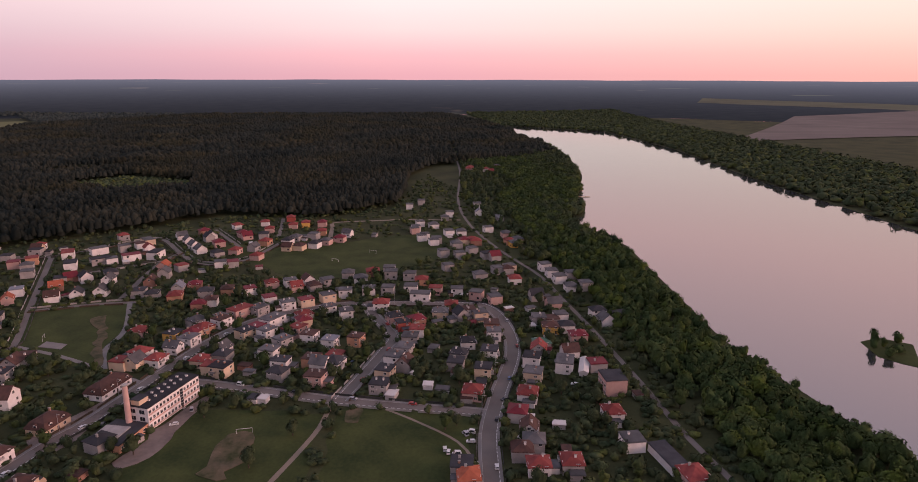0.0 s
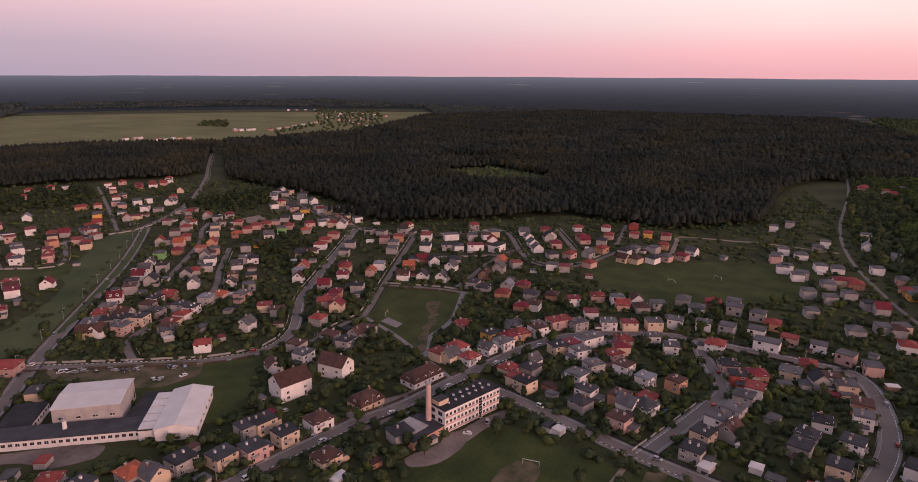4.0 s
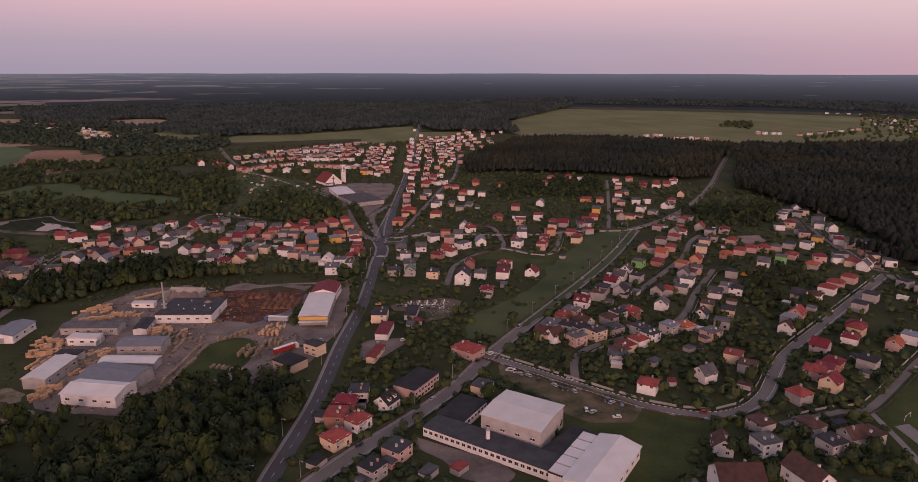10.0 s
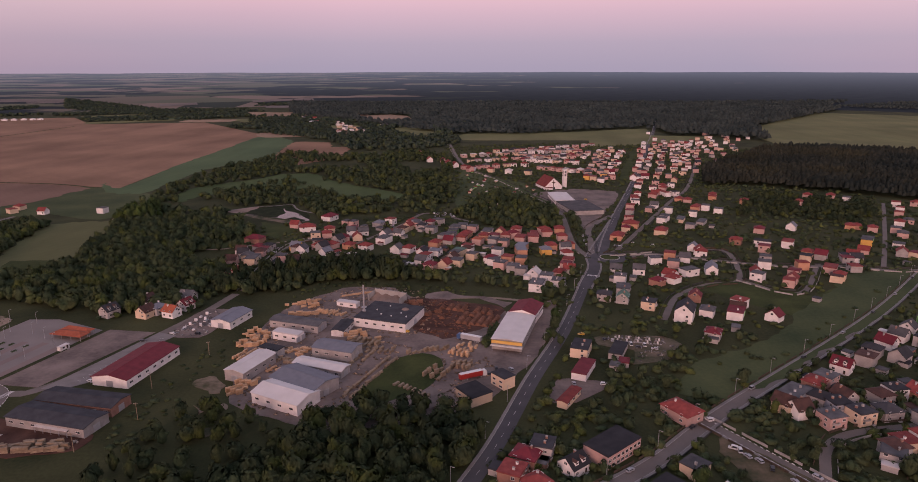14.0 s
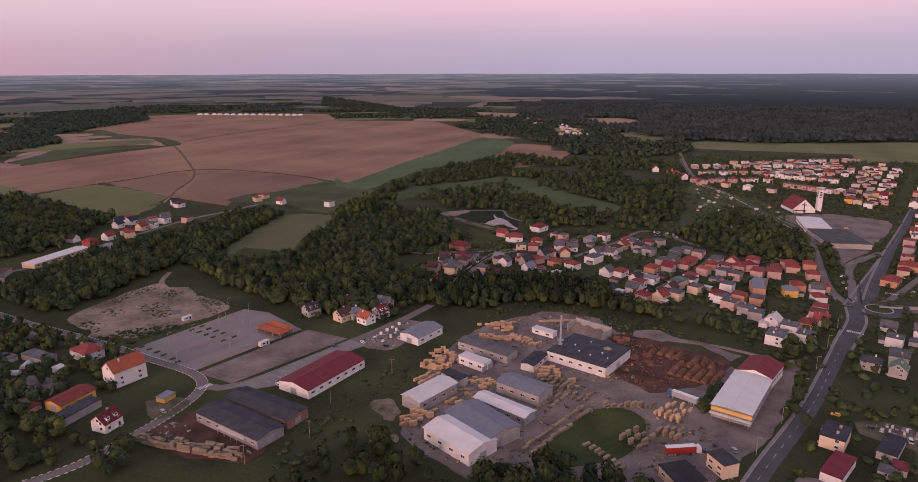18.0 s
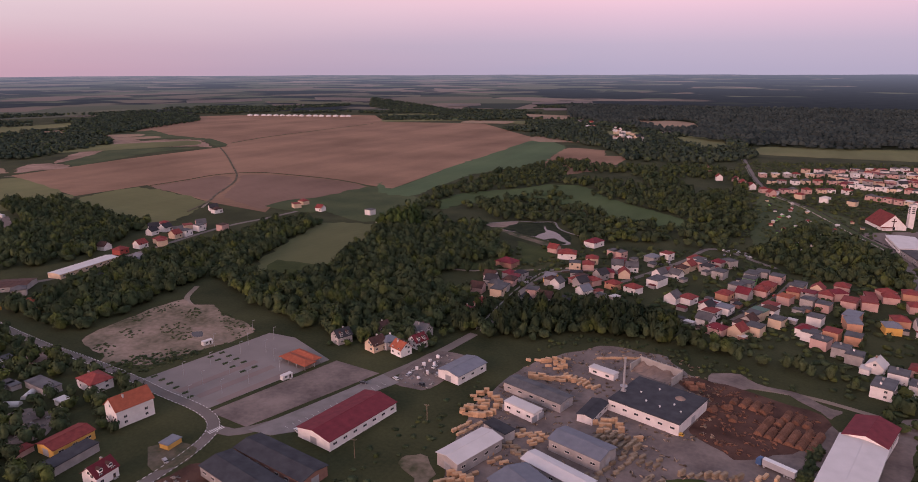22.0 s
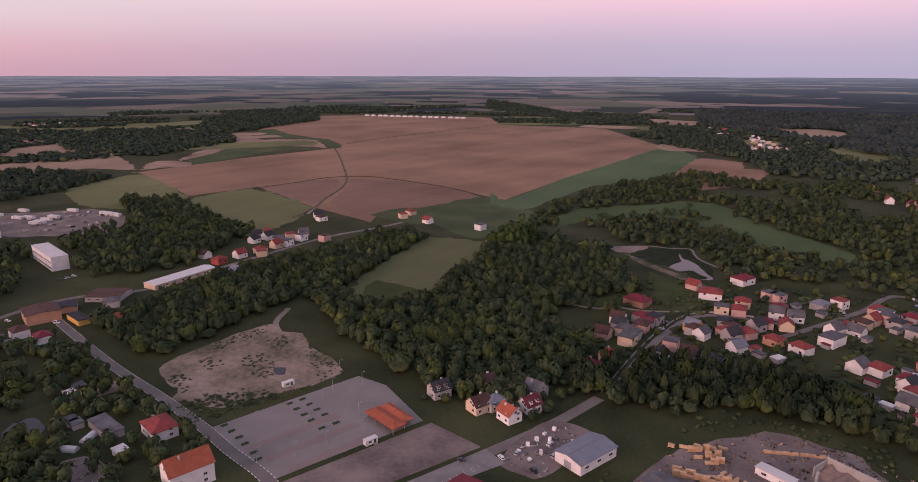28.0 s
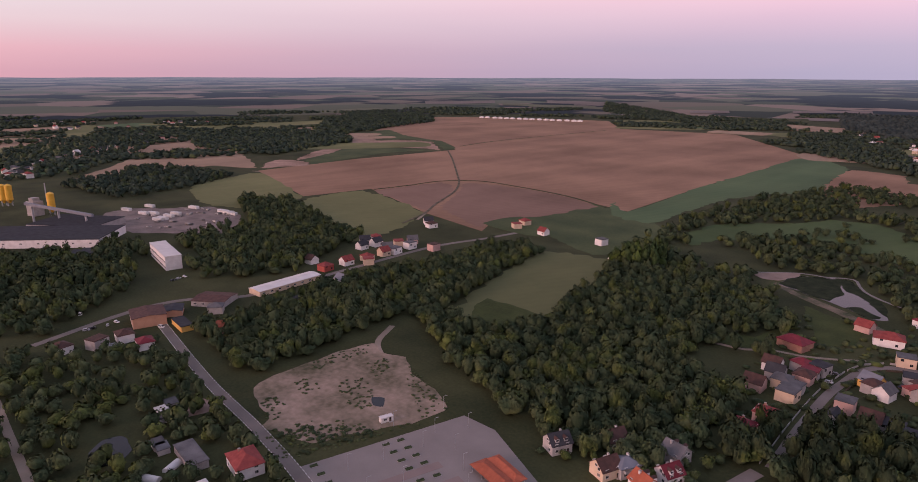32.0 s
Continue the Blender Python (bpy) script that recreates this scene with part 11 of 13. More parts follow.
for px, py, col, van in (
    (126.1, 290.2, "white", 1), (128.3, 288.4, "white", 1), (130.2, 284.2, "silver", 0), (133.9, 280.9, "silver", 0), (137.2, 275.4, "dark", 0), (142.7, 266.5, "silver", 0), (144.7, 262.5, "dark", 0), (145.9, 260.5, "dark", 0), (149.6, 257.3, "silver", 0), (146.4, 238.3, "white", 0), (148.5, 235.3, "silver", 0), (161.0, 243.4, "dark", 0), (162.0, 240.8, "silver", 0), (165.5, 237.1, "blue", 0), (157.2, 227.6, "white", 0), (117.5, 262.2, "dark", 0), (120.8, 258.6, "dark", 0), (123.6, 314.8, "white", 0),
    (182.1, 62.6, "white", 0), (195.9, 59.1, "silver", 1), (183.3, 96.3, "dark", 0), (155.3, 151.4, "silver", 0), (145.3, 123.7, "silver", 0), (131.3, 71.7, "silver", 0),
    (168.8, -75.8, "silver", 1), (170.3, -78.6, "white", 1), (162.3, -77.9, "white", 0), (156.4, -66.1, "white", 0), (154.0, -67.6, "white", 0), (152.5, -71.2, "white", 1), (146.9, -77.3, "white", 0), (144.2, -78.4, "silver", 0), (201.5, -97.5, "dark", 0), (217.2, -137.2, "white", 0), (196.5, -99.4, "dark", 0), (248.0, -13.4, "blue", 0),
    (-233.6, 295.5, "silver", 0), (21.5, 366.1, "dark", 0), (29.9, 364.7, "silver", 0), (17.5, 359.3, "dark", 0), (-35.9, 416.1, "yellow", 0), (75.8, 416.4, "yellow", 0), (-197.5, 394.5, "dark", 0), (-184.5, 406.6, "white", 0), (-180.5, 413.9, "silver", 0), (-168.2, 406.3, "dark", 1), (-172.4, 429.1, "white", 0), (-166.5, 421.9, "silver", 0), (-198.2, 340.4, "white", 0),
    (104, 402, "white", 1), (108, 398, "dark", 0), (112, 401, "white", 1), (117, 396, "silver", 0), (90, 409, "dark", 0), (94, 408, "silver", 0), (63, 349, "silver", 0), (79, 349, "white", 0), (122.8, 314.7, "white", 0), (48.0, 203.4, "white", 0), (60.7, 187.2, "silver", 0), (67.5, 189.9, "silver", 0), (69.5, 189.5, "silver", 0), (32.2, 223.7, "dark", 0), (99.9, 160.7, "dark", 0),
    (111.3, 669.1, "white", 0), (109.8, 649.9, "silver", 0), (109.9, 635.6, "white", 0), (115.4, 670.2, "dark", 0), (155.4, 640.8, "white", 1), (172.4, 633.7, "white", 1), (137.4, 630.9, "dark", 0), (140.3, 857.1, "yellow", 1),
    (-47.1, 767.6, "white", 0), (-41.9, 763.6, "silver", 1), (-39.5, 754.6, "white", 1), (-37.2, 771.9, "dark", 0), (-33.7, 765.1, "white", 1), (-27.5, 763.7, "silver", 0), (-23.3, 752.7, "white", 0), (-44.6, 751.4, "blue", 0), (-179.9, 596.3, "silver", 0), (-180.4, 609.9, "dark", 0), (-91.8, 694.3, "dark", 0), (-87.0, 705.2, "silver", 0),
    (-513.8, 361.8, "white", 1), (-543.6, 343.4, "white", 0), (-541.8, 337.1, "silver", 0), (-542.9, 328.3, "dark", 0), (-542.2, 324.4, "silver", 0), (-575.9, 329.6, "white", 1), (-612.2, 411.7, "silver", 0), (-613.8, 417.3, "white", 0), (-610.6, 406.3, "dark", 0),
):
    car(px, py, hrng.choice((0, 20, 70, 90, 110, 160)) + hrng.uniform(-8, 8), col, bool(van))

# cars parked along the streets
for k_, off_, step_, first_ in ((2, 2.6, 9, 4), (5, -2.4, 6, 3), (6, 2.2, 5, 3), (7, -2.2, 6, 4), (8, -2.7, 7, 5), (4, 2.2, 11, 8), (30, 2.0, 8, 3), (29, 2.0, 9, 4)):
    line_ = ROADS[k_][0]
    for i in range(first_, len(line_) - 2, step_):
        d_ = line_[i + 1] - line_[i]
        d_ = d_ / np.linalg.norm(d_)
        car(float(line_[i][0] - d_[1] * off_), float(line_[i][1] + d_[0] * off_), math.degrees(math.atan2(d_[1], d_[0])), ("silver", "dark", "white", "dark", "blue", "red")[(i + k_) % 6], (i + k_) % 7 == 0)

# ---- building materials works ----
SILO = material("yellow_silo_paint", (0.55, 0.30, 0.03), (0.64, 0.38, 0.05), 0.5, 0.3, 2.0)
for px, py in ((-1067.1, 371.5), (-1062.1, 376.9), (-962.0, 401.0)):
    ob = thing("silo", pose(px, py, 0), "tall yellow steel silo on a frame", "silo", "silos of the works")
    b = Build()
    b.tube(0, 0, 8, 26, 4.2, 4.2, 16)
    b.tube(0, 0, 26, 28, 4.2, 1.0, 16)
    b.tube(0, 0, 3.5, 8, 0.8, 4.2, 16)
    part("tank", b.mesh("tank", [SILO]), ob)
    for a in range(4):
        b = Build()
        c_, s_ = 3.4 * math.cos(a * math.pi / 2 + 0.8), 3.4 * math.sin(a * math.pi / 2 + 0.8)
        b.box(c_ - 0.25, s_ - 0.25, -0.3, c_ + 0.25, s_ + 0.25, 8.4)
        part("leg", b.mesh("leg", [METAL]), ob)
ob = thing("conveyor", pose(-900, 394, 0, 0, 0, 26), "long inclined conveyor bridge of the works", "conveyor")
b = Build()
v = [(-50, -1.6, 19), (50, -1.6, 13), (50, 1.6, 13), (-50, 1.6, 19), (-50, -1.6, 21.8), (50, -1.6, 15.8), (50, 1.6, 15.8), (-50, 1.6, 21.8)]
part("gallery", mesh_of("gallery", v, [(0, 1, 5, 4), (1, 2, 6, 5), (2, 3, 7, 6), (3, 0, 4, 7), (4, 5, 6, 7), (3, 2, 1, 0)], [ROOFS["blue"]]), ob)
for x_, z_ in ((-40, 18.4), (0, 16), (40, 13.6)):
    b = Build()
    b.box(x_ - 0.4, -1.2, -0.3, x_ + 0.4, 1.2, z_)
    part("trestle", b.mesh("trestle", [METAL]), ob)
ob = thing("mixer_tower", pose(-975.6, 386.9, 0, 0, 0, 20), "grey mixing tower of the works", "tower")
b = Build()
b.box(-7, -6, -0.3, 7, 6, 17)
b.box(-4, -4, 17, 4, 4, 21)
part("body", b.mesh("body", [WALLS["grey"]]), ob)
stack_chimney(-1061.8, 416.9, 24, 0.8, METAL, "thin steel mast at the works")
PAL = material("white_block_pallets", (0.48, 0.46, 0.45), (0.62, 0.60, 0.58), 0.85, 0.3, 2.0, vary=0.1)
pm = Build()
pm.box(-1.5, -2.4, 0.15, 1.5, 2.4, 3.2)
pm.box(-1.5, -2.4, 0, -1.1, 2.4, 0.15)
pm.box(1.1, -2.4, 0, 1.5, 2.4, 0.15)
pmesh = pm.mesh("block_pallet", [PAL])
for px, py in ((-894.6, 480.9), (-886.2, 489.3), (-851.2, 487.0), (-859.7, 497.0), (-841.2, 554.6), (-829.5, 556.5), (-820.4, 555.9), (-888.1, 538.4), (-931.7, 473.3), (-934.5, 502.0), (-848.5, 480.7), (-867.4, 508.3)):
    ob = thing("pallet_row", pose(px, py, 0.05, 0, 0, 20), "row of pale building block pallets in the works yard", "pallets", "pallets in the works yard")
    for i in range(4):
        part("block_pallet", pmesh, ob, "", pose(-5.5 + i * 3.6, 0, 0))

# ---- football goals, ponds, greenhouses ----
def goal(x, y, turn):
    ob = thing("football_goal", pose(x, y, 0.1, 0, 0, turn), "white tubular football goal on the worn pitch", "goal", "football goals")
    for nm, box in (("post", (-3.66, -0.07, 0, -3.52, 0.07, 2.44)), ("post", (3.52, -0.07, 0, 3.66, 0.07, 2.44)), ("crossbar", (-3.66, -0.07, 2.44, 3.66, 0.07, 2.58))):
        b = Build()
        b.box(*box, 0, True)
        part(nm, b.mesh(nm, [WHITE]), ob)
    return ob


goal(290.5, 184.7, 20)
goal(173.5, 26.9, 100)
goal(463.8, 27.2, 60)
goal(491.7, -4.0, 60)
sheet("pavement_pad", [(278.4, 181.3), (286.9, 181.0), (282.0, 165.6), (274.3, 165.6)], 0.2, PAVING, "pale concrete practice pad beside the pitch", "paving")
sheet("ground_worn_patch", [(146.3, 36.0), (153.9, 27.2), (152.3, 20.5), (144.9, 22.1), (141.1, 31.9)], 0.18, WORN, "worn sandy patch in the sports ground", "ground", soft=5)
sheet("ground_bare_patch", [(191.6, -17.4), (195.5, -25.6), (181.8, -25.7), (182.0, -19.2)], 0.19, WORN, "bare patch in the grass", "ground", soft=2.5)
sheet("ground_spoil", [(-142.8, 340.8), (-139.7, 347.2), (-129.3, 349.7), (-119.6, 329.8), (-125.4, 330.2), (-140.7, 334.3)], 0.12, LOTSAND, "bare sandy spoil beside the timber yard", "ground", soft=8)
sheet("ground_spoil_south", [(-133.0, 317.0), (-126.7, 321.2), (-116.0, 324.2), (-112.0, 315.4), (-126.8, 310.7)], 0.13, LOTSAND, "bare sandy spoil in the weeds", "ground", soft=8)
sheet("ground_spoil_low", [(-119.5, 294.5), (-115.7, 299.3), (-110.6, 295.2), (-111.9, 290.2), (-115.7, 289.5)], 0.13, WEEDY, "bare sandy spot in the weeds", "ground", soft=2.5)
sheet("ground_estate_sand", [(568, 556), (593, 555), (564, 517), (519, 491), (502, 500), (526, 531)], 0.05, WEEDY, "bare sandy building plots of the newest estate", "ground", soft=6)
sheet("ground_estate_plots", [(556, 480), (590, 420), (560, 380), (520, 372), (498, 400), (520, 440)], 0.05, WEEDY, "half-made gardens of the newest estate", "ground", soft=6)
sheet("ground_estate_sandpit", [(458, 505), (483, 504), (473, 483), (448, 478)], 0.06, SAND, "pale sandy plot between pink houses", "ground", soft=4)
sheet("ground_estate_green", [(174, 511), (188, 520), (212, 529), (259, 497), (293, 530), (245, 459), (221, 457), (188, 498)], 0.06, LAWN, "open green between the houses", "grass", soft=4)
sheet("ground_median", [(312, 1399), (323, 1393), (226, 1020), (214, 1026)], 0.06, LAWN, "green strip beside the main road", "grass", soft=2)
sheet("pavement_mason_lot", [(83.5, 413.7), (97.5, 418), (126.1, 416), (137.8, 400.0), (119.4, 380.5), (100.0, 374.4), (104.6, 394.6), (84, 402)], 0.07, WEEDY, "sandy yard of a stone mason", "ground", soft=2)
sheet("pavement_garage_lot", [(55.1, 354.2), (79.9, 353.3), (80, 346), (61.9, 329.4), (46.3, 330.0)], 0.07, YARD, "gravel forecourt of the garage", "paving", soft=1.5)
sheet("ground_field_edge", [(-583.7, 741.0), (-577.8, 798.4), (-509.7, 760.2), (-505.7, 734.0)], 0.22, BELT, "weedy building plots by the field", "ground", soft=2.5)
sheet("ground_field_margin", [(-608.6, 800.0), (-587.3, 865.3), (-567.3, 926.5), (-462.7, 895.8), (-397.0, 818.5), (-419.8, 722.0), (-492.2, 747.2)], 0.05, BELT, "rough green margin below the ploughed field", "grass", soft=5)
sheet("water_pond", [(-384.8, 283.0), (-392.1, 290.1), (-389.7, 297.3), (-384.2, 299.9), (-373.7, 297.5), (-368.8, 290.5), (-368.7, 281.9), (-375.2, 280.5)], 0.1, POND, "small dark garden pond", "pond", soft=2.0)
sheet("water_pool", [(-267.0, 757.1), (-262.8, 792), (-229.4, 808.1), (-220, 793), (-192, 756), (-184.3, 727.8), (-192.9, 722.0), (-215.0, 735.5), (-243.7, 748.0)], 0.1, POND, "dark fish pond among trees", "pond", soft=2.5)
# dark matte sheets stand in for tree reflections and lily leaves on the water
PONDREFLECT = material("pond_reflection_weed", (0.012, 0.016, 0.010), (0.034, 0.042, 0.022), 0.95, 0.15, 0.8, 0.02, spec=0.05, stain=0.8)
for q_ in ([(-267, 758), (-262, 791), (-240, 800), (-222, 768), (-226, 742), (-244, 749)], [(-240, 800), (-229, 807), (-220, 793), (-192, 756), (-185, 735), (-194, 745), (-207, 765), (-220, 776)], [(-192.9, 722.0), (-213, 735), (-204, 741), (-190, 730)]):
    sheet("ground_pond_reflection_weed", q_, 0.16, PONDREFLECT, "dark sheet on the pond for tree reflections and lily leaves", "water plants", soft=4)
sheet("ground_pond_bank", [(-269.7, 760.0), (-243.7, 742.0), (-213.7, 728), (-189.8, 713), (-172.0, 700), (-172, 695), (-190.2, 704), (-213.7, 718), (-241.4, 733), (-268.5, 750)], 0.09, WEEDY, "trodden sandy bank of the fish pond", "ground", soft=2.5)
sheet("ground_pond_head", [(-294, 772), (-266, 799), (-264, 785), (-270, 766), (-282, 762)], 0.09, SAND, "sandy ground at the head of the pond", "ground", soft=2.5)
LAWNS = [[(-252.4, 608.5), (-254.2, 625.4), (-235.8, 631.2), (-228.2, 659.4), (-222.5, 638.2), (-221.2, 622.5), (-233.1, 611.5)], [(-233.8, 716.7), (-214.4, 710), (-191.7, 695.7), (-186.2, 665.3), (-200.9, 647.8), (-211.8, 667.6)]]
for q_, lb_ in zip(LAWNS, ("mown lawn before the red-roofed villa", "green garden slope below the fish pond")):
    sheet("ground_villa_lawn", q_, 0.06, LAWN, lb_, "grass", soft=3)
sheet("pavement_school", [(177.2, 69.7), (210.9, 57.7), (206.7, 52.6), (181.9, 59.7), (160.0, 60.2), (147.6, 70.7), (151.7, 77.8), (169.3, 68.4)], 0.08, YARD, "paved yard in front of the school", "paving", soft=2.5)
sheet("pavement_square", [(171.6, 126.7), (181.5, 119.7), (208.1, 108.4), (205.1, 99.3), (170.9, 101.7), (158.3, 109.6)], 0.085, YARD, "asphalt forecourt by the street", "paving", soft=2.5)
sheet("pavement_store", [(39.1, 400.1), (50.6, 450.1), (59.5, 477.6), (67.0, 480.8), (55.1, 421.2), (42.6, 374.1), (28.8, 357.4), (17.5, 363.2), (26.6, 386.7)], 0.07, YARD, "paved forecourt of the retail hall", "paving", soft=2.5)
sheet("pavement_hall_park", [(121.6, 298.1), (130.1, 296.2), (171.6, 240.3), (174.0, 229.9), (159.6, 221.3), (137.8, 230.7), (126.7, 263.5), (118.8, 286.5)], 0.075, WORN, "trodden parking ground behind the sports hall", "paving", soft=2.5)
sheet("pavement_timber_lot", [(-226.5, 274.5), (-223.6, 290.2), (-218.5, 301.6), (-192.2, 294.5), (-164.4, 289.0), (-165.7, 275.6), (-191.9, 269.6)], 0.075, REDSOIL, "dark bark-covered timber lot", "ground", soft=2.5)
sheet("ground_beach", [(725, -206), (748, -204), (875, -228), (884, -246), (745, -222), (725, -214)], 0.3, SAND, "small sandy bathing beach on the lake", "beach", soft=2)
for nm_, p_, q_ in (("pier", (770, -222), (777, -276)), ("pier", (836, -234), (825, -277)), ("pier", (890, -246), (880, -272))):
    a_, c_ = Vector(p_), Vector(q_)
    ob = thing("pier", pose(a_.x, a_.y, 0, 0, 0, math.degrees(math.atan2(c_.y - a_.y, c_.x - a_.x))), "pale wooden pier standing in the lake", "pier")
    L_ = (c_ - a_).length
    b = Build()
    b.box(0, -1.2, 0.9, L_, 1.2, 1.1, 0, True)
    part("deck", b.mesh("deck", [WOOD]), ob)
    b = Build()
    b.box(-0.12, -0.12, -1.0, 0.12, 0.12, 1.3)
    pm_ = b.mesh("post", [BARK])
    for i in range(int(L_ / 8) + 1):
        for y_ in (-1.1, 1.1):
            part("post", pm_, ob, "", pose(i * 8 + 0.3, y_, 0))
sheet("ground_pitch_wear", [(324.1, 172.3), (335.2, 168.3), (300, 150), (281.5, 142.7), (252, 130), (249, 133.3), (282.1, 149), (300, 158)], 0.19, WORN, "worn strip across the pitch", "ground", soft=6)
sheet("ground_field_wear", [(137.5, 37.1), (156.8, 36.2), (172.2, 28.1), (167.7, 21.6), (150.5, 24.4), (137.8, 25.0)], 0.195, WORN, "worn goal area of the sports ground", "ground", soft=7)
sheet("ground_meadow_corner", [(-405.2, 558.8), (-352.2, 561.8), (-337.9, 527.4), (-346.4, 496.7), (-376.4, 511.0)], 0.3, LAWN, "darker unmown corner of the meadow", "grass", soft=3)
sheet("pavement_goods_yard", [(-183.4, 402.3), (-186.5, 425.1), (-182.4, 449.7), (-158.7, 450.2), (-159.2, 418.0), (-165.6, 402.0)], 0.083, YARD, "gravel yard with stored goods", "paving", soft=1.5)
GOODS = [(-180.8, 415.4), (-180.2, 422.3), (-178.8, 428.0), (-178.5, 435.1), (-174.1, 432.0), (-171.9, 419.7), (-173.5, 412.6), (-176.8, 441.3)]
for i, (px, py) in enumerate(GOODS):
    ob = thing("goods_pallet", pose(px, py, 0.1, 0, 0, 25 * i), "wrapped pale goods on a pallet", "pallet", "goods in the yard")
    b = Build()
    b.box(-0.9, -0.7, 0, 0.9, 0.7, 0.15)
    part("pallet", b.mesh("pallet", [WOOD]), ob)
    b = Build()
    b.box(-0.85, -0.65, 0.15, 0.85, 0.65, 1.3 + 0.5 * (i % 3))
    part("load", b.mesh("load", [WALLS["white"]]), ob)
px, py, pt, pw, pd = 119.6, 199.0, 39, 36.1, 7.1
ob = thing("roof_light", pose(px, py, 0, 0, 0, pt), "row of white translucent roof panels beside the bright hall", "roof light")
TAKEN.append((px, py, 6))
part("wall", wall_mesh(round(pw), round(pd), 5.0), ob, "", None, WALLS["white"])
panel = Build()
panel.box(-pw / 10 + 0.35, -pd / 2, 0, pw / 10 - 0.35, pd / 2, 0.35, 0, True)
panel_mesh = panel.mesh("panel", [ROOFS["pale"]])
part("roof", roof_mesh("flat", round(pw), round(pd), 0), ob, "", pose(0, 0, 5.0), ROOFS["dark"])
for i in range(5):
    part("panel", panel_mesh, ob, "white translucent panel", pose(-pw / 2 + pw * (i + 0.5) / 5, 0, 5.43))
sheet("pavement_factory", [(60.7, 238.9), (87.0, 212.7), (92.9, 200.4), (85.3, 194.0), (71.3, 203.0), (66.6, 218.7), (58.8, 231.1)], 0.084, YARD, "asphalt yard of the factory", "paving", soft=1)
sheet("water_puddle", [(-339.6, 405.2), (-333.8, 409.4), (-327.3, 402.9), (-332.8, 400.9)], 0.02, POND, "shallow puddle on the sandy lot", "puddle", soft=1.5)
sheet("ground_scrap_yard", [(-395.2, 326.7), (-401.6, 339.6), (-392.5, 344.3), (-383.4, 342.6), (-385.4, 328.1)], 0.03, SAND, "sandy scrap yard by the street", "ground", soft=2)
sheet("pavement_market_hall", [(-219.7, 331.2), (-207.1, 332.0), (-196.7, 341.6), (-187.9, 387.3), (-180.9, 404.4), (-194.4, 408.8), (-205, 374)], 0.078, PAVING, "paved parking strip before the market hall", "paving")
bays = Build()
for k in range(17):
    c_ = Vector((-205.6, 341.0)).lerp(Vector((-188.0, 399.0)), k / 16)
    d_ = Vector((-0.957, 0.29))
    n_ = Vector((0.29, 0.957)) * 0.07
    q_ = [c_ - d_ * 2.3 - n_, c_ - d_ * 2.3 + n_, c_ + d_ * 0.9 + n_, c_ + d_ * 0.9 - n_]
    bays.face([(p_.x, p_.y, 0.34) for p_ in q_])
tagged(new("road_marking", bays.mesh("road_marking", [WHITE])), "white lines of parking bays", "marking", kind="structure")
sheet("ground_kiosk", [(-249.8, 298.4), (-243.7, 309.3), (-228.8, 309.3), (-224.5, 299.0), (-233.2, 289.4)], 0.08, WEEDY, "sandy ground round a kiosk", "ground", soft=2.5)
sheet("pavement_workyard", [(-338.8, 283.1), (-334.9, 298.0), (-316.4, 300.0), (-301.1, 285.8), (-310.2, 272.2)], 0.082, YARD, "gravel yard full of parked machines", "paving", soft=2)
sheet("pavement_market", [(73.8, 898.7), (133.5, 935.5), (188.9, 916.9), (184.0, 872.9), (156.0, 793.7), (132.6, 727.2), (116.3, 699.0), (120.0, 769.8), (103.8, 772.3), (92.7, 844.6)], 0.065, YARD, "paved forecourt of the shopping hall", "paving", soft=2.5)
sheet("ground_greenbelt", [(115.5, 341.3), (133.8, 337.1), (165.3, 350.5), (219.9, 400.0), (307.2, 476.3), (374.1, 554.1), (360.8, 567.6), (309.2, 551.0), (272.6, 503.2), (224.9, 454.5), (208.5, 431.6), (180.2, 406.3), (137.3, 379.9)], 0.05, BELT, "rough green belt between two roads", "grass", soft=5)
sheet("ground_allotments", [(-26.8, 1133.6), (17.8, 1037.2), (65.7, 980.5), (106.0, 863.4), (87.0, 824.8), (49.9, 825.9), (33.2, 757.5), (-23.4, 809.9), (-30.6, 983.4)], 0.05, BELT, "allotment gardens beside the church road", "grass", soft=5)
for px, py, an in ((-345.0, 295.9, 30), (-347.9, 305.7, -60)):
    ob = thing("polytunnel", pose(px, py, 0, 0, 0, an), "small arched plastic garden tunnel", "greenhouse")
    b = Build()
    n = 8
    for i in range(n):
        a0, a1 = math.pi * i / n, math.pi * (i + 1) / n
        b.face([(-4, 2 * math.cos(a0), 2.2 * math.sin(a0)), (4, 2 * math.cos(a0), 2.2 * math.sin(a0)), (4, 2 * math.cos(a1), 2.2 * math.sin(a1)), (-4, 2 * math.cos(a1), 2.2 * math.sin(a1))])
    for x_ in (-4, 4):
        b.face([(x_, 2 * math.cos(math.pi * i / n), 2.2 * math.sin(math.pi * i / n)) for i in range(n + 1)])
    part("cover", b.mesh("cover", [PAL]), ob)

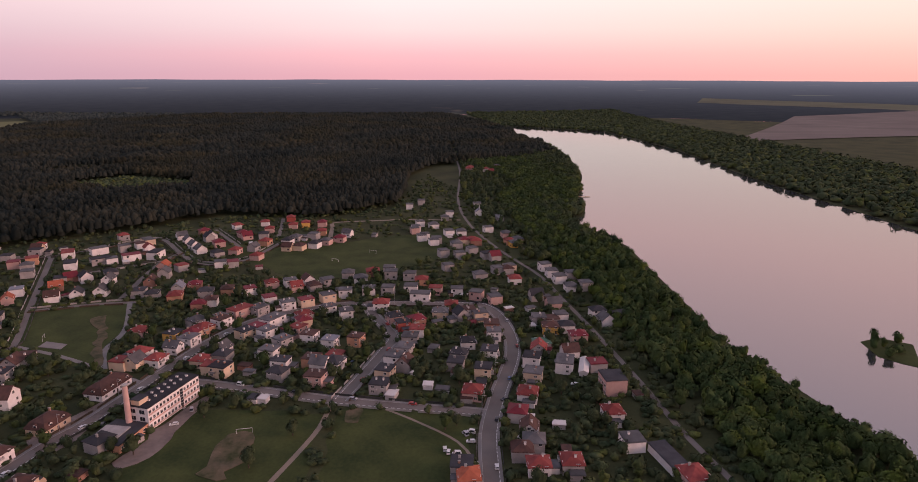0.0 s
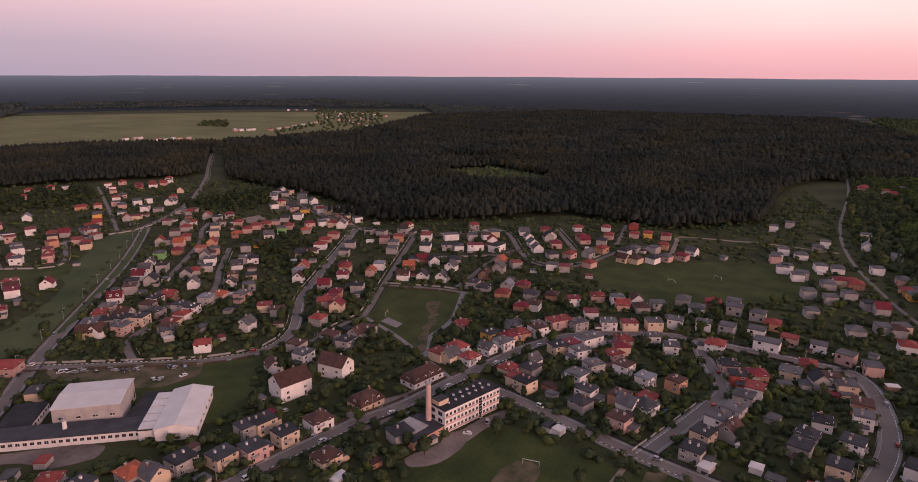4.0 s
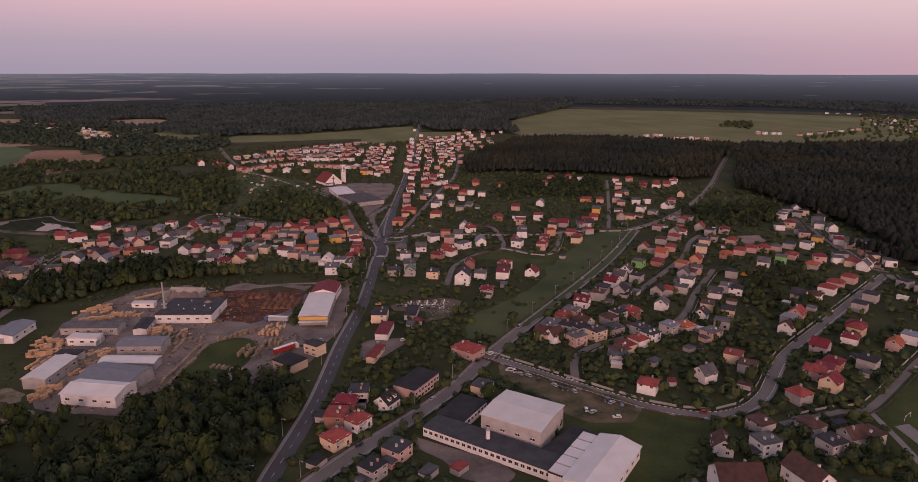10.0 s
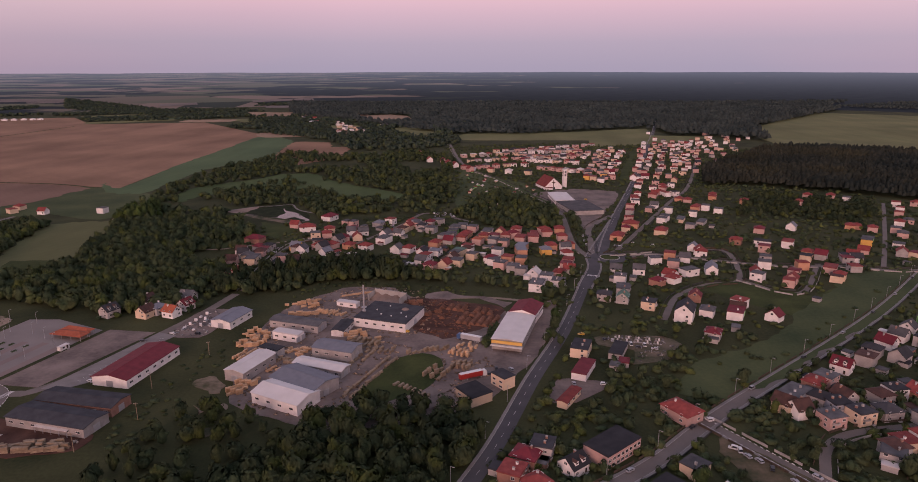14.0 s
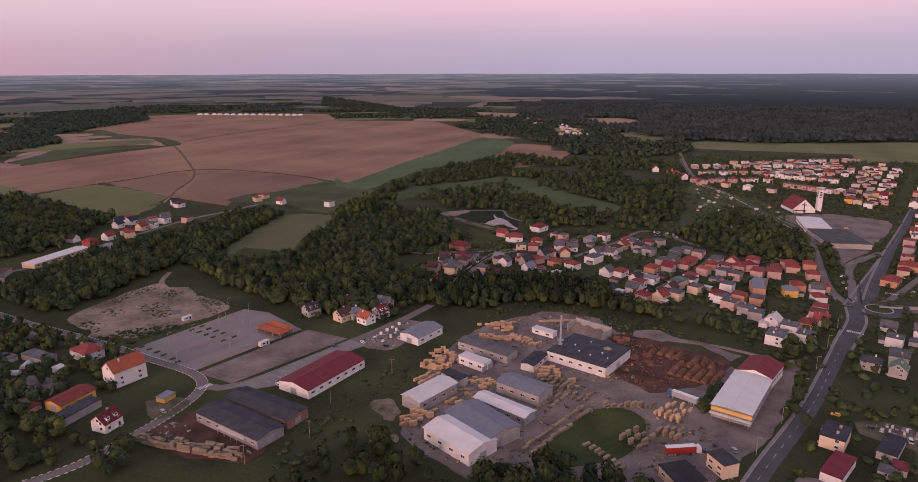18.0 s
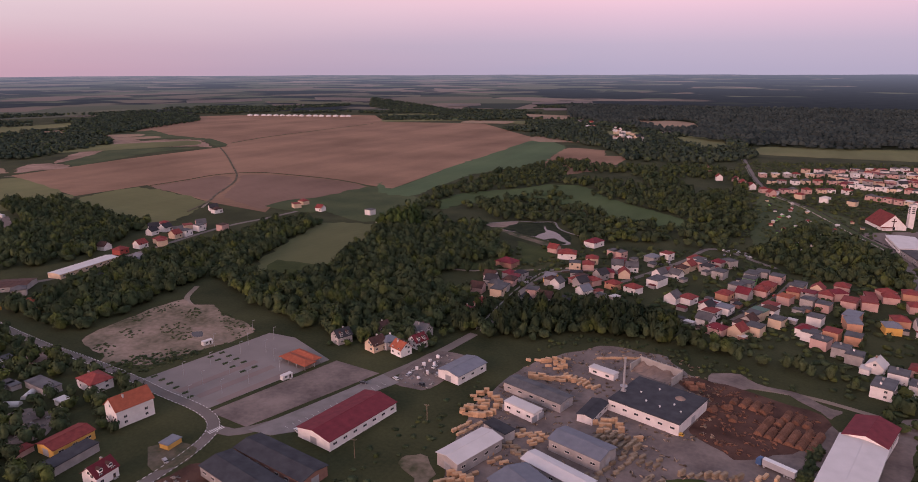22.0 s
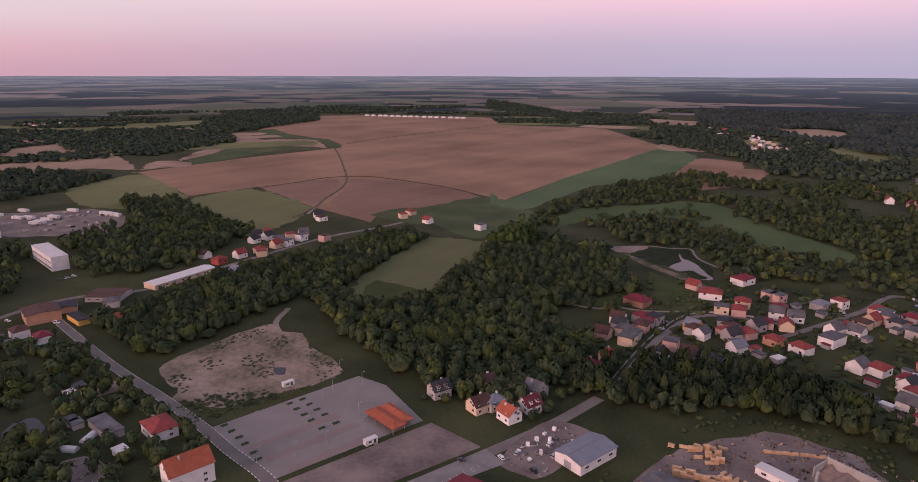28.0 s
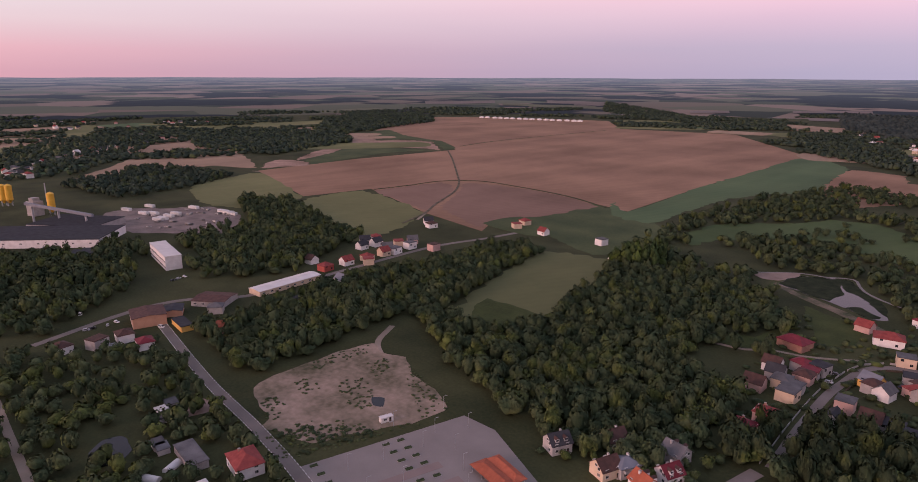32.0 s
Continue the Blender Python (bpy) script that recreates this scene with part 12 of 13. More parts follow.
# street lamps along the main roads
for line_, off_, step_ in ((ROADS[0][0], 6.5, 6), (ROADS[2][0], 5.6, 6), (ROADS[8][0], 5.5, 6), (ROADS[5][0], 5.2, 6)):
    for i in range(2, len(line_) - 1, step_):
        d_ = line_[i + 1] - line_[i]
        d_ = d_ / np.linalg.norm(d_)
        lamp_post(line_[i][0] - d_[1] * off_, line_[i][1] + d_[0] * off_, math.degrees(math.atan2(-d_[0], d_[1])), 9.0)

# ---- woods, trees and gardens ----
trng = np.random.default_rng(5)


def pine_template(seed, sides=5):
    """A blunt conifer crown: an uneven skirt, a shoulder and a tip off the middle."""
    r = np.random.default_rng(seed)
    v, f = [], []
    levels = [(0.45, 0.95), (0.80, 0.72)]
    for z, rad in levels:
        for i in range(sides):
            a = 2 * math.pi * (i + r.uniform(-0.3, 0.3)) / sides
            q = rad * r.uniform(0.75, 1.15)
            v.append((q * math.cos(a), q * math.sin(a), z + r.uniform(-0.05, 0.05)))
    v.append((r.uniform(-0.2, 0.2), r.uniform(-0.2, 0.2), 1.0))
    for i in range(sides):
        j = (i + 1) % sides
        f += [(i, j, sides + j), (i, sides + j, sides + i), (sides + i, sides + j, 2 * sides)]
    return np.array(v), np.array(f)


ICO = [(0, 0, 1.0)] + [(0.894 * math.cos(0.4 * math.pi * i), 0.894 * math.sin(0.4 * math.pi * i), 0.447) for i in range(5)] + [(0.894 * math.cos(0.4 * math.pi * (i + 0.5)), 0.894 * math.sin(0.4 * math.pi * (i + 0.5)), -0.447) for i in range(5)] + [(0, 0, -1.0)]
ICOF = [(0, 1 + i, 1 + (i + 1) % 5) for i in range(5)] + [(1 + i, 6 + i, 1 + (i + 1) % 5) for i in range(5)] + [(1 + (i + 1) % 5, 6 + i, 6 + (i + 1) % 5) for i in range(5)] + [(6 + i, 11, 6 + (i + 1) % 5) for i in range(5)]


def leafy_template(seed, clumps=9, flakes=14, size=0.26):
    """A crown of leaf sprays gathered in boughs round a dark, lumpy heart; 1 m in radius, from 0.1 to 1.5 high."""
    r = np.random.default_rng(seed)
    v, f = [], []
    ico = np.array(ICO)
    boughs = [(np.array([0, 0, 0.78]), 0.78)]
    for c in range(1, clumps):
        a = 2.4 * c + r.uniform(-0.5, 0.5)
        h = ((c * 0.618) % 1.0) * 0.9 + r.uniform(0, 0.1)
        reach = 0.62 * math.sqrt(max(0.05, 1 - (h - 0.35) ** 2 / 0.5)) * r.uniform(0.7, 1.1)
        boughs.append((np.array([reach * math.cos(a), reach * math.sin(a), 0.40 + 0.85 * h]), r.uniform(0.28, 0.44)))
    v += list(np.array([0, 0, 0.68]) + ico * r.uniform(0.62, 0.86, (12, 1)) * np.array([0.95, 0.95, 0.9]))
    f += list(ICOF)
    for c0, rad in boughs:
        for _ in range(flakes):
            d = r.normal(size=3)
            d[2] = abs(d[2]) * 0.8 + d[2] * 0.2
            d /= np.linalg.norm(d)
            p = c0 + d * rad * r.uniform(0.88, 1.12)
            out = d + 0.5 * (p - np.array([0, 0, 0.5]))
            out /= np.linalg.norm(out)
            t1 = np.cross(out, r.normal(size=3))
            t1 /= np.linalg.norm(t1)
            t2 = np.cross(out, t1)
            tilt = out * r.uniform(-0.3, 0.3)
            s = size * r.uniform(0.6, 1.3)
            k = len(v)
            v += [p + (t1 + tilt) * s * 0.7, p - t1 * s * 0.4 + t2 * s * 0.6, p - t1 * s * 0.4 - (t2 + tilt) * s * 0.6]
            f.append((k, k + 1, k + 2))
    return np.array(v), np.array(f)


def bush_template(seed, flakes=20):
    """One low uneven mound with leaf sprays."""
    r = np.random.default_rng(seed)
    v, f = leafy_template(seed, 1, flakes, 0.30)
    v[:12] += r.uniform(-0.16, 0.16, (12, 3))
    v = (v - np.array([0, 0, 0.8])) * np.array([1.35 * r.uniform(0.8, 1.3), 1.35, 1.2]) + np.array([0, 0, 0.62])
    return v, f


PINES = [pine_template(i) for i in range(5)]
PINES_FAR = [pine_template(i + 20, 4) for i in range(4)]
LEAFY = [leafy_template(i, 11, 22, 0.19) for i in range(7)]
LEAFY_MID = [leafy_template(i + 40, 8, 12, 0.27) for i in range(6)]
LEAFY_FAR = [leafy_template(i + 60, 4, 5, 0.38) for i in range(5)]
BUSH = [bush_template(i + 80) for i in range(5)]
BUSH_FAR = [bush_template(i + 90, 6) for i in range(4)]


def round_normals(tv, seed):
    """Normals of a crown as a whole, a little ruffled: leaves scatter light, so a crown shades softly."""
    r = np.random.default_rng(seed)
    n = (tv - np.array([0, 0, 0.3])) * np.array([1, 1, 0.9])
    n /= np.linalg.norm(n, axis=1)[:, None] + 1e-6
    n = n + r.normal(size=n.shape) * 0.22
    return n / np.linalg.norm(n, axis=1)[:, None]


def clear_of(pts, roads=True, houses=True, margin=0.0):
    ok = np.ones(len(pts), bool)
    if roads:
        for line, half in ROADS:
            a, b = line[:-1], line[1:]
            lo, hi = line.min(0) - 12, line.max(0) + 12
            near = np.where((pts > lo).all(1) & (pts < hi).all(1) & ok)[0]
            if not len(near):
                continue
            p = pts[near][:, None]
            d = b - a
            u = np.clip(((p - a) * d).sum(2) / np.maximum((d * d).sum(1), 1e-9), 0, 1)
            gap = np.linalg.norm(p - (a + u[..., None] * d), axis=2).min(1)
            ok[near[gap < half + 1.2 + margin]] = False
    if houses:
        for x, y, r in TAKEN:
            ok &= (pts[:, 0] - x) ** 2 + (pts[:, 1] - y) ** 2 > (r + margin) ** 2
    return ok


def scatter(poly, spacing, holes=(), jitter=0.45, roads=True, houses=True, keep=1.0, margin=0.0):
    p = np.array(poly, float)
    lo, hi = p.min(0), p.max(0)
    gx, gy = np.meshgrid(np.arange(lo[0], hi[0], spacing), np.arange(lo[1], hi[1], spacing))
    pts = np.stack([gx.ravel(), gy.ravel()], 1)
    pts += trng.uniform(-jitter, jitter, pts.shape) * spacing
    pts = pts[inside(pts, poly)]
    for h in holes:
        pts = pts[~inside(pts, h)]
    if keep < 1:
        pts = pts[trng.random(len(pts)) < keep]
    return pts[clear_of(pts, roads, houses, margin)]


def planted(name, pts, templates, radius, height, mat, label, category="woods", sink=0.0):
    """Many crowns joined into one object: what nobody could count."""
    if not len(pts):
        return None
    which = trng.integers(0, len(templates), len(pts))
    vs, fs, ns, base = [], [], [], 0
    soft = len(templates[0][0]) > 14
    for i, (tv, tf) in enumerate(templates):
        p = pts[which == i]
        n = len(p)
        if not n:
            continue
        a = trng.uniform(0, 2 * math.pi, n)
        s = radius * trng.uniform(0.65, 1.3, n)
        h = height * trng.uniform(0.6, 1.3, n)
        ca, sa = np.cos(a)[:, None], np.sin(a)[:, None]
        x = (tv[None, :, 0] * ca - tv[None, :, 1] * sa) * s[:, None] + p[:, :1]
        y = (tv[None, :, 0] * sa + tv[None, :, 1] * ca) * s[:, None] + p[:, 1:2]
        r = np.hypot(p[:, 0], p[:, 1] - 300)
        lift = 132 * np.clip((r - 2550) / 2050, 0, None) ** 1.7 - sink
        z = tv[None, :, 2] * h[:, None] + lift[:, None]
        vs.append(np.stack([x, y, z], 2).reshape(-1, 3))
        fs.append((tf[None] + (np.arange(n) * len(tv))[:, None, None] + base).reshape(-1, 3))
        base += n * len(tv)
        if soft:
            tn = round_normals(tv, i)
            ns.append(np.stack([tn[None, :, 0] * ca - tn[None, :, 1] * sa, tn[None, :, 0] * sa + tn[None, :, 1] * ca, np.repeat(tn[None, :, 2], n, 0)], 2).reshape(-1, 3))
    me = from_arrays(name, np.concatenate(vs), np.concatenate(fs), mat)
    if soft:
        me.normals_split_custom_set_from_vertices(np.concatenate(ns).astype(np.float32))
    ob = new(name, me)
    return tagged(ob, label, category, kind="stuff")


FIELDS_HOLE = [[(652, 1524), (761, 1927), (1421, 2748), (2060, 2206), (2457, 1511), (2044, 1267), (1355, 1048), (906, 1349)]]
F_EAST = [(520, 356), (513, 431), (548, 386), (601, 505), (629, 625), (647, 734), (684, 782), (1006, 1145), (1381, 1050), (2045, 1249), (2633, 890), (2677, -108), (2215, -231), (2098, -250), (1846, -283), (1658, -287), (1443, -326), (1279, -316), (1180, -227), (1097, -61), (979, -22), (834, -20), (726, -15), (651, 63), (654, 129), (668, 187), (603, 252), (566, 295)]
CLEARING = [(960, 655), (1077, 609), (1134, 447), (1041, 477)]
YOUNG = [(890, 505), (975, 440), (921, 305), (829, 290), (795, 387)]
pts = scatter(F_EAST, 5.4, [CLEARING, YOUNG])
dist = np.hypot(pts[:, 0], pts[:, 1])
planted("forest", pts[dist < 1250], PINES, 3.9, 15, PINE, "dense dark pine forest")
planted("plantation", scatter(YOUNG, 6.5), PINES, 3.4, 4.5, LEAFDARK, "young light green plantation in the pine forest")
far = scatter(F_EAST, 10.0, [CLEARING])
planted("forest_beyond", far[np.hypot(far[:, 0], far[:, 1]) >= 1250], PINES_FAR, 7.0, 15, PINE, "dark pine forest reaching into the distance")
F_STRIP = [(323, 964), (390, 977), (515, 907), (629, 813), (675, 822), (988, 1136), (801, 1343), (641, 1405), (577, 1384), (361, 1093)]
planted("forest_strip", scatter(F_STRIP, 5.4), PINES, 3.9, 15, PINE, "dark pine wood between the housing estates")
F_NORTH = [(-111, 1735), (104, 1708), (450, 1905), (628, 2267), (1220, 2637), (1598, 3043), (32, 3168), (-921, 3085), (-707, 2419)]
planted("forest_north", scatter(F_NORTH, 15.0, [[(-456, 2340), (-348, 2433), (-264, 2340), (-227, 2122), (-303, 2033), (-415, 2188)]]), PINES_FAR, 10.0, 14, HAZEPINE, "wide dark forest north of the town")
F_NE = [(1407, 2798), (2139, 2282), (2515, 1548), (2109, 1219), (2633, 890), (2618, 2234), (1750, 2897)]
planted("forest_northeast", scatter(F_NE, 14.0), PINES_FAR, 9.5, 14, HAZEPINE, "dark forest behind the hamlet fields")
F_ROADSIDE = [(450, 1886), (628, 2267), (1220, 2637), (1421, 2748), (761, 1927), (652, 1551), (555, 1674), (470, 1697)]
planted("forest_roadside", scatter(F_ROADSIDE, 12.0), PINES_FAR, 8.0, 18, HAZEPINE, "pine forest along the road out of town")
SHORE_WOOD = [(1278, -296), (1114, -266), (976, -296), (853, -280), (774, -258), (721, -246), (636, -217), (603, -211), (511, -241), (383, -239), (277, -236), (219, -246), (174, -254), (112, -270), (0, -300), (-60, -260), (62, -208), (128, -194), (157, -192), (208, -190), (278, -184), (371, -178), (430, -170), (492, -163), (596, -156), (752, -147), (889, -187), (985, -167), (1128, -119)]
bank = scatter(SHORE_WOOD, 6.5)
planted("shore_wood", bank[bank[:, 0] < 480], LEAFY, 4.6, 6.2, LEAF, "broad-leaved trees on the lake bank")
planted("shore_wood_beyond", bank[bank[:, 0] >= 480], LEAFY_MID, 5.0, 6.5, LEAF, "broad-leaved trees along the far lake bank")
FRINGE = [(1658, -293), (1444, -333), (1183, -327), (977, -306), (925, -294), (885, -275), (905, -262), (1000, -240), (1200, -230), (1444, -290), (1658, -270)]
POINT = [(745, -216), (716, -217), (716, -232), (720, -254), (654, -238), (624, -211), (560, -225), (511, -247), (500, -225), (600, -190), (720, -195)]
planted("shore_fringe", np.concatenate([scatter(FRINGE, 7.0), scatter(POINT, 6.5)]), LEAFY_MID, 4.8, 7.0, LEAFDARK, "trees standing at the water's edge")
LAKESIDE = [(1308, -118), (1326, -300), (1078, -300), (885, -226), (748, -204), (588, -205), (461, -215), (450, -146), (581, -126), (758, -99)]
planted("lakeside_wood", scatter(LAKESIDE, 8.5, [[(725, -206), (748, -204), (875, -228), (884, -246), (745, -222), (725, -214)]], keep=0.62, margin=-1), LEAFY_MID, 4.4, 6.0, LEAFDARK, "trees between the lake road and the bank")
NORTH_COPSE = [(298, 767), (369, 762), (416, 715), (506, 864), (432, 871), (375, 923)]
NORTH_SCRUB = [(475, 622), (540, 631), (620, 621), (557, 554), (491, 528), (465, 573)]
planted("estate_copse", np.concatenate([scatter(NORTH_COPSE, 9.0, keep=0.7), scatter(NORTH_SCRUB, 8.5, keep=0.7), scatter([(396, 419), (432, 386), (374, 325), (328, 301), (334, 348)], 9.0, keep=0.45)]), LEAFY_MID, 4.2, 5.5, SHADELEAF, "dark trees between the estates")
FAR_BANK = [(565, -588), (907, -584), (1375, -612), (1859, -573), (2100, -269), (2760, -204), (2815, -865), (1687, -876), (907, -903), (200, -900), (0, -660), (300, -606)]
planted("far_bank_wood", scatter(FAR_BANK, 15.0, roads=False, houses=False), LEAFY_FAR, 10.0, 7, LEAFDARK, "dark woods on the far bank of the lake")
POND_EDGE = [(-285, 764), (-266, 797), (-229, 812), (-214, 790), (-184, 752), (-172, 720), (-166, 690), (-195, 692), (-245, 718), (-275, 748)]
FARMYARD = [(-572, 499), (-591, 542), (-624, 600), (-637, 658), (-640, 737), (-552, 672), (-528, 570), (-507, 495), (-517, 471)]
VILLA_GARDENS = [(-258, 592), (-222, 603), (-207, 589), (-208, 552), (-242, 555)]
RIVER_WOOD = [(-490, 370), (-490, 402), (-513, 498), (-505, 566), (-503, 672), (-471, 695), (-456, 692), (-430, 583), (-402, 512), (-358, 514), (-343, 550), (-389, 713), (-313, 721), (-259, 721), (-225, 668), (-210, 576), (-200, 515), (-196, 454), (-233, 439), (-276, 441), (-313, 453), (-352, 466), (-400, 490), (-424, 500), (-412, 424), (-402, 378), (-417, 368)]
planted("river_wood", scatter(RIVER_WOOD, 7.2, [FARMYARD, POND_EDGE, VILLA_GARDENS] + LAWNS, margin=-1), LEAFY, 4.9, 7.2, LEAFDARK, "dense broad-leaved wood round the meadow")
BROOK_MEADOW = [(-399, 838), (-401, 924), (-372, 965), (-339, 999), (-314, 1051), (-260, 1054), (-214, 984), (-170, 948), (-118, 907), (-90, 876), (-102, 840), (-137, 843), (-168, 847), (-204, 892), (-233, 894), (-274, 909), (-316, 918), (-343, 890), (-368, 856), (-374, 821)]
POND_SIDE = [(-285, 764), (-266, 797), (-229, 812), (-214, 790), (-184, 752), (-172, 720), (-166, 690), (-195, 692), (-245, 718), (-275, 748)]
ALLOT = [(-26.8, 1133.6), (17.8, 1037.2), (65.7, 980.5), (106.0, 863.4), (87.0, 824.8), (49.9, 825.9), (33.2, 757.5), (-23.4, 809.9), (-30.6, 983.4)]
ALDER_WOOD = [(-418, 767), (-436, 930), (-425, 1117), (-373, 1308), (-257, 1258), (-123, 1337), (-47, 1223), (-49, 1030), (-18, 902), (-51, 775), (-125, 758), (-194, 719), (-259, 730), (-325, 727)]
planted("alder_wood", scatter(ALDER_WOOD, 9.0, [BROOK_MEADOW, ALLOT, POND_SIDE, [(-300, 1090), (-330, 1180), (-230, 1200), (-170, 1110)], [(-120, 1080), (-150, 1180), (-70, 1200), (-60, 1090)], [(-390, 790), (-360, 850), (-290, 800), (-300, 745)]], keep=0.62), LEAFY_MID, 5.2, 6.5, LEAFDARK, "loose alder woods round the wet meadows")
HEDGE_WEST = [(-912, 606), (-841, 649), (-711, 610), (-656, 594), (-568, 620), (-554, 527), (-571, 450), (-658, 448), (-746, 461), (-723, 534)]
planted("west_wood", scatter(HEDGE_WEST, 8.5, [FARMYARD], keep=0.85), LEAFY_MID, 5.0, 7.5, LEAFDARK, "trees round the works and farm houses")
FAR_WEST = [(-1323, 875), (-1318, 915), (-1378, 1005), (-1415, 1085), (-1410, 1135), (-1510, 1212), (-1634, 1236), (-1801, 1219), (-1980, 1100), (-1780, 900), (-1560, 820)]
FAR_WEST_UPPER = [(-1710, 1271), (-1647, 1306), (-1686, 1411), (-1736, 1579), (-1812, 1768), (-2013, 1937), (-2160, 1854), (-2257, 1724), (-2134, 1525), (-1872, 1352)]
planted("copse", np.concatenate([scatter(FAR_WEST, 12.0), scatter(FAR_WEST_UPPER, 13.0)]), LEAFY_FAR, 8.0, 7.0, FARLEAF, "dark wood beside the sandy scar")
MAIN_WOOD = [(-118, 210), (-84, 250), (-72, 300), (-46, 321), (-17, 325), (7, 313), (17, 287), (5, 247), (-26, 203), (-70, 150)]
planted("roadside_wood", scatter(MAIN_WOOD, 7.0), LEAFY, 4.8, 7, SHADELEAF, "dense trees below the main road")

LOW_WOOD = [(-125, 320), (-85, 294), (-72, 300), (-84, 250), (-118, 210), (-150, 230), (-140, 290)]
planted("low_wood", scatter(LOW_WOOD, 7.5, keep=0.55), LEAFY, 4.2, 6.0, SHADELEAF, "loose trees below the timber yard")
planted("poplars", scatter([(-394, 700), (-352, 704), (-349, 735), (-368, 756), (-394, 740)], 8.0, roads=False), LEAFY, 5.0, 12.5, LEAF, "tall yellowish poplars above the meadow")
SAW_BACK = [(-140.5, 478.7), (-116.3, 511.2), (-74.2, 521.7), (-47.1, 518.4), (-10, 512), (45, 497), (60, 478), (30, 458), (-26.6, 480), (-68.7, 480), (-99.7, 481.0), (-130.9, 460.8)]
planted("yard_back_scrub", scatter([(-136, 476), (-116, 508), (-74, 518), (-47, 515), (-14, 505), (30, 485), (33, 478), (10, 489), (-8, 490), (-14, 498), (-30, 493), (-34, 487), (-62, 507), (-99, 503), (-128, 472)], 4.2, keep=0.5), BUSH, 1.5, 1.1, LEAFDARK, "low scrub behind the timber yard", "bushes")
PINE_ROW = [(-198.3, 496.2), (-185.6, 518.7), (-167.4, 540.2), (-139.7, 546.9), (-115.1, 562.0), (-84.6, 561.2), (-57.6, 543.2), (-37.3, 532.9), (-54.7, 515.1), (-76.1, 509.1), (-114.0, 516.7), (-148.8, 491.2), (-174.8, 471.3)]
planted("row_wood", scatter(PINE_ROW, 6.5, [SAW_BACK]), LEAFY, 4.4, 8.5, SHADELEAF, "dark trees between the sawmill and the houses")
CHURCH_WOOD = [(-26.0, 764.7), (22.3, 911.1), (69.3, 851.4), (110.7, 760.7), (108.1, 690.9), (78.5, 709.0), (29.3, 695.9), (-24.0, 737.8)]
planted("church_wood", scatter(CHURCH_WOOD, 9.0), LEAFY_MID, 5.0, 6.5, LEAFDARK, "dark trees beside the shopping hall")
GREENBELT = [(41.6, 281.2), (65.9, 315.4), (102.6, 339.3), (151.2, 382.4), (210.2, 418.3), (276.5, 480.8), (342.0, 535.7), (364.7, 542.2), (252.0, 416.2), (196.3, 378.5), (140.4, 331.4), (99.9, 294.2), (64.3, 276.4)]
planted("greenbelt_bushes", scatter(GREENBELT, 9.0, keep=0.3), BUSH, 2.2, 1.4, LEAFDARK, "scrub on the green belt between two roads", "bushes")
STRIP_N = [(-184.4, 481.6), (-185.6, 521.7), (-116.2, 537.6), (-32.5, 533.3), (24.8, 514.6), (62.1, 500.4), (74.9, 522.9), (88.8, 547.5), (61.2, 456.1), (23.0, 478.1), (-64.5, 485.2), (-124.3, 475.3)]
planted("strip_wood", scatter(STRIP_N, 8.0, [SAW_BACK], keep=0.8), LEAFY_MID, 4.6, 5.8, LEAFDARK, "belt of trees along the works fence")
SOUTH_WEST = [(-531.7, 266.7), (-521.8, 295.2), (-494.7, 356.3), (-407.7, 344.9), (-339.9, 340.5), (-279.1, 328.7), (-265.1, 307.4), (-304.0, 269.2), (-344.3, 229.5), (-458.8, 239.1)]
planted("garden_trees_west", scatter(SOUTH_WEST, 6.6, [[(-408.4, 285.7), (-398.9, 307.1), (-364.5, 298.4), (-354.0, 288.1), (-367.2, 274.4)]], keep=0.55), LEAFY_MID, 4.2, 5.4, LEAFDARK, "overgrown orchards and garden trees")
WORKS_WOOD = [(-776.0, 314.9), (-765.3, 354.0), (-741.9, 392.3), (-749.7, 432.5), (-678.7, 412.3), (-604.6, 367.5), (-549.5, 301.9), (-570.1, 267.3)]
planted("works_wood", scatter(WORKS_WOOD, 9.0, keep=0.9), LEAFY_MID, 5.0, 7.5, LEAFDARK, "tall trees below the works")
WORKS_WOOD_B = [(-732.8, 466.6), (-767.6, 506.8), (-749.4, 545.8), (-824.1, 641.6), (-759.3, 627.5), (-601.6, 598.4), (-554.3, 536.8), (-567.8, 496.4), (-599.3, 416.1)]
planted("farm_wood", scatter(WORKS_WOOD_B, 9.5, [FARMYARD], keep=0.85), LEAFY_MID, 5.0, 7, LEAFDARK, "trees behind the farm houses")
FIELD_HEDGE = [(-1178.1, 457.7), (-1315.6, 629.2), (-1110.7, 697.2), (-1043.9, 601.8), (-1021.4, 490.1)]
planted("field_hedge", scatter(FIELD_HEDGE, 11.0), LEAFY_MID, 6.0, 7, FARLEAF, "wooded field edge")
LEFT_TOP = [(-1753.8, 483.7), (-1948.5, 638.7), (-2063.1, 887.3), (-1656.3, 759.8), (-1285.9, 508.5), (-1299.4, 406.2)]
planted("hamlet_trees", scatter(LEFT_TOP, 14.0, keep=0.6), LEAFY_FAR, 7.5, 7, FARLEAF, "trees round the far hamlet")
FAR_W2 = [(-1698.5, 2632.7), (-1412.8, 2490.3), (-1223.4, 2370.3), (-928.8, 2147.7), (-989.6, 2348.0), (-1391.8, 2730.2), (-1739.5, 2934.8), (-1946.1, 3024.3)]
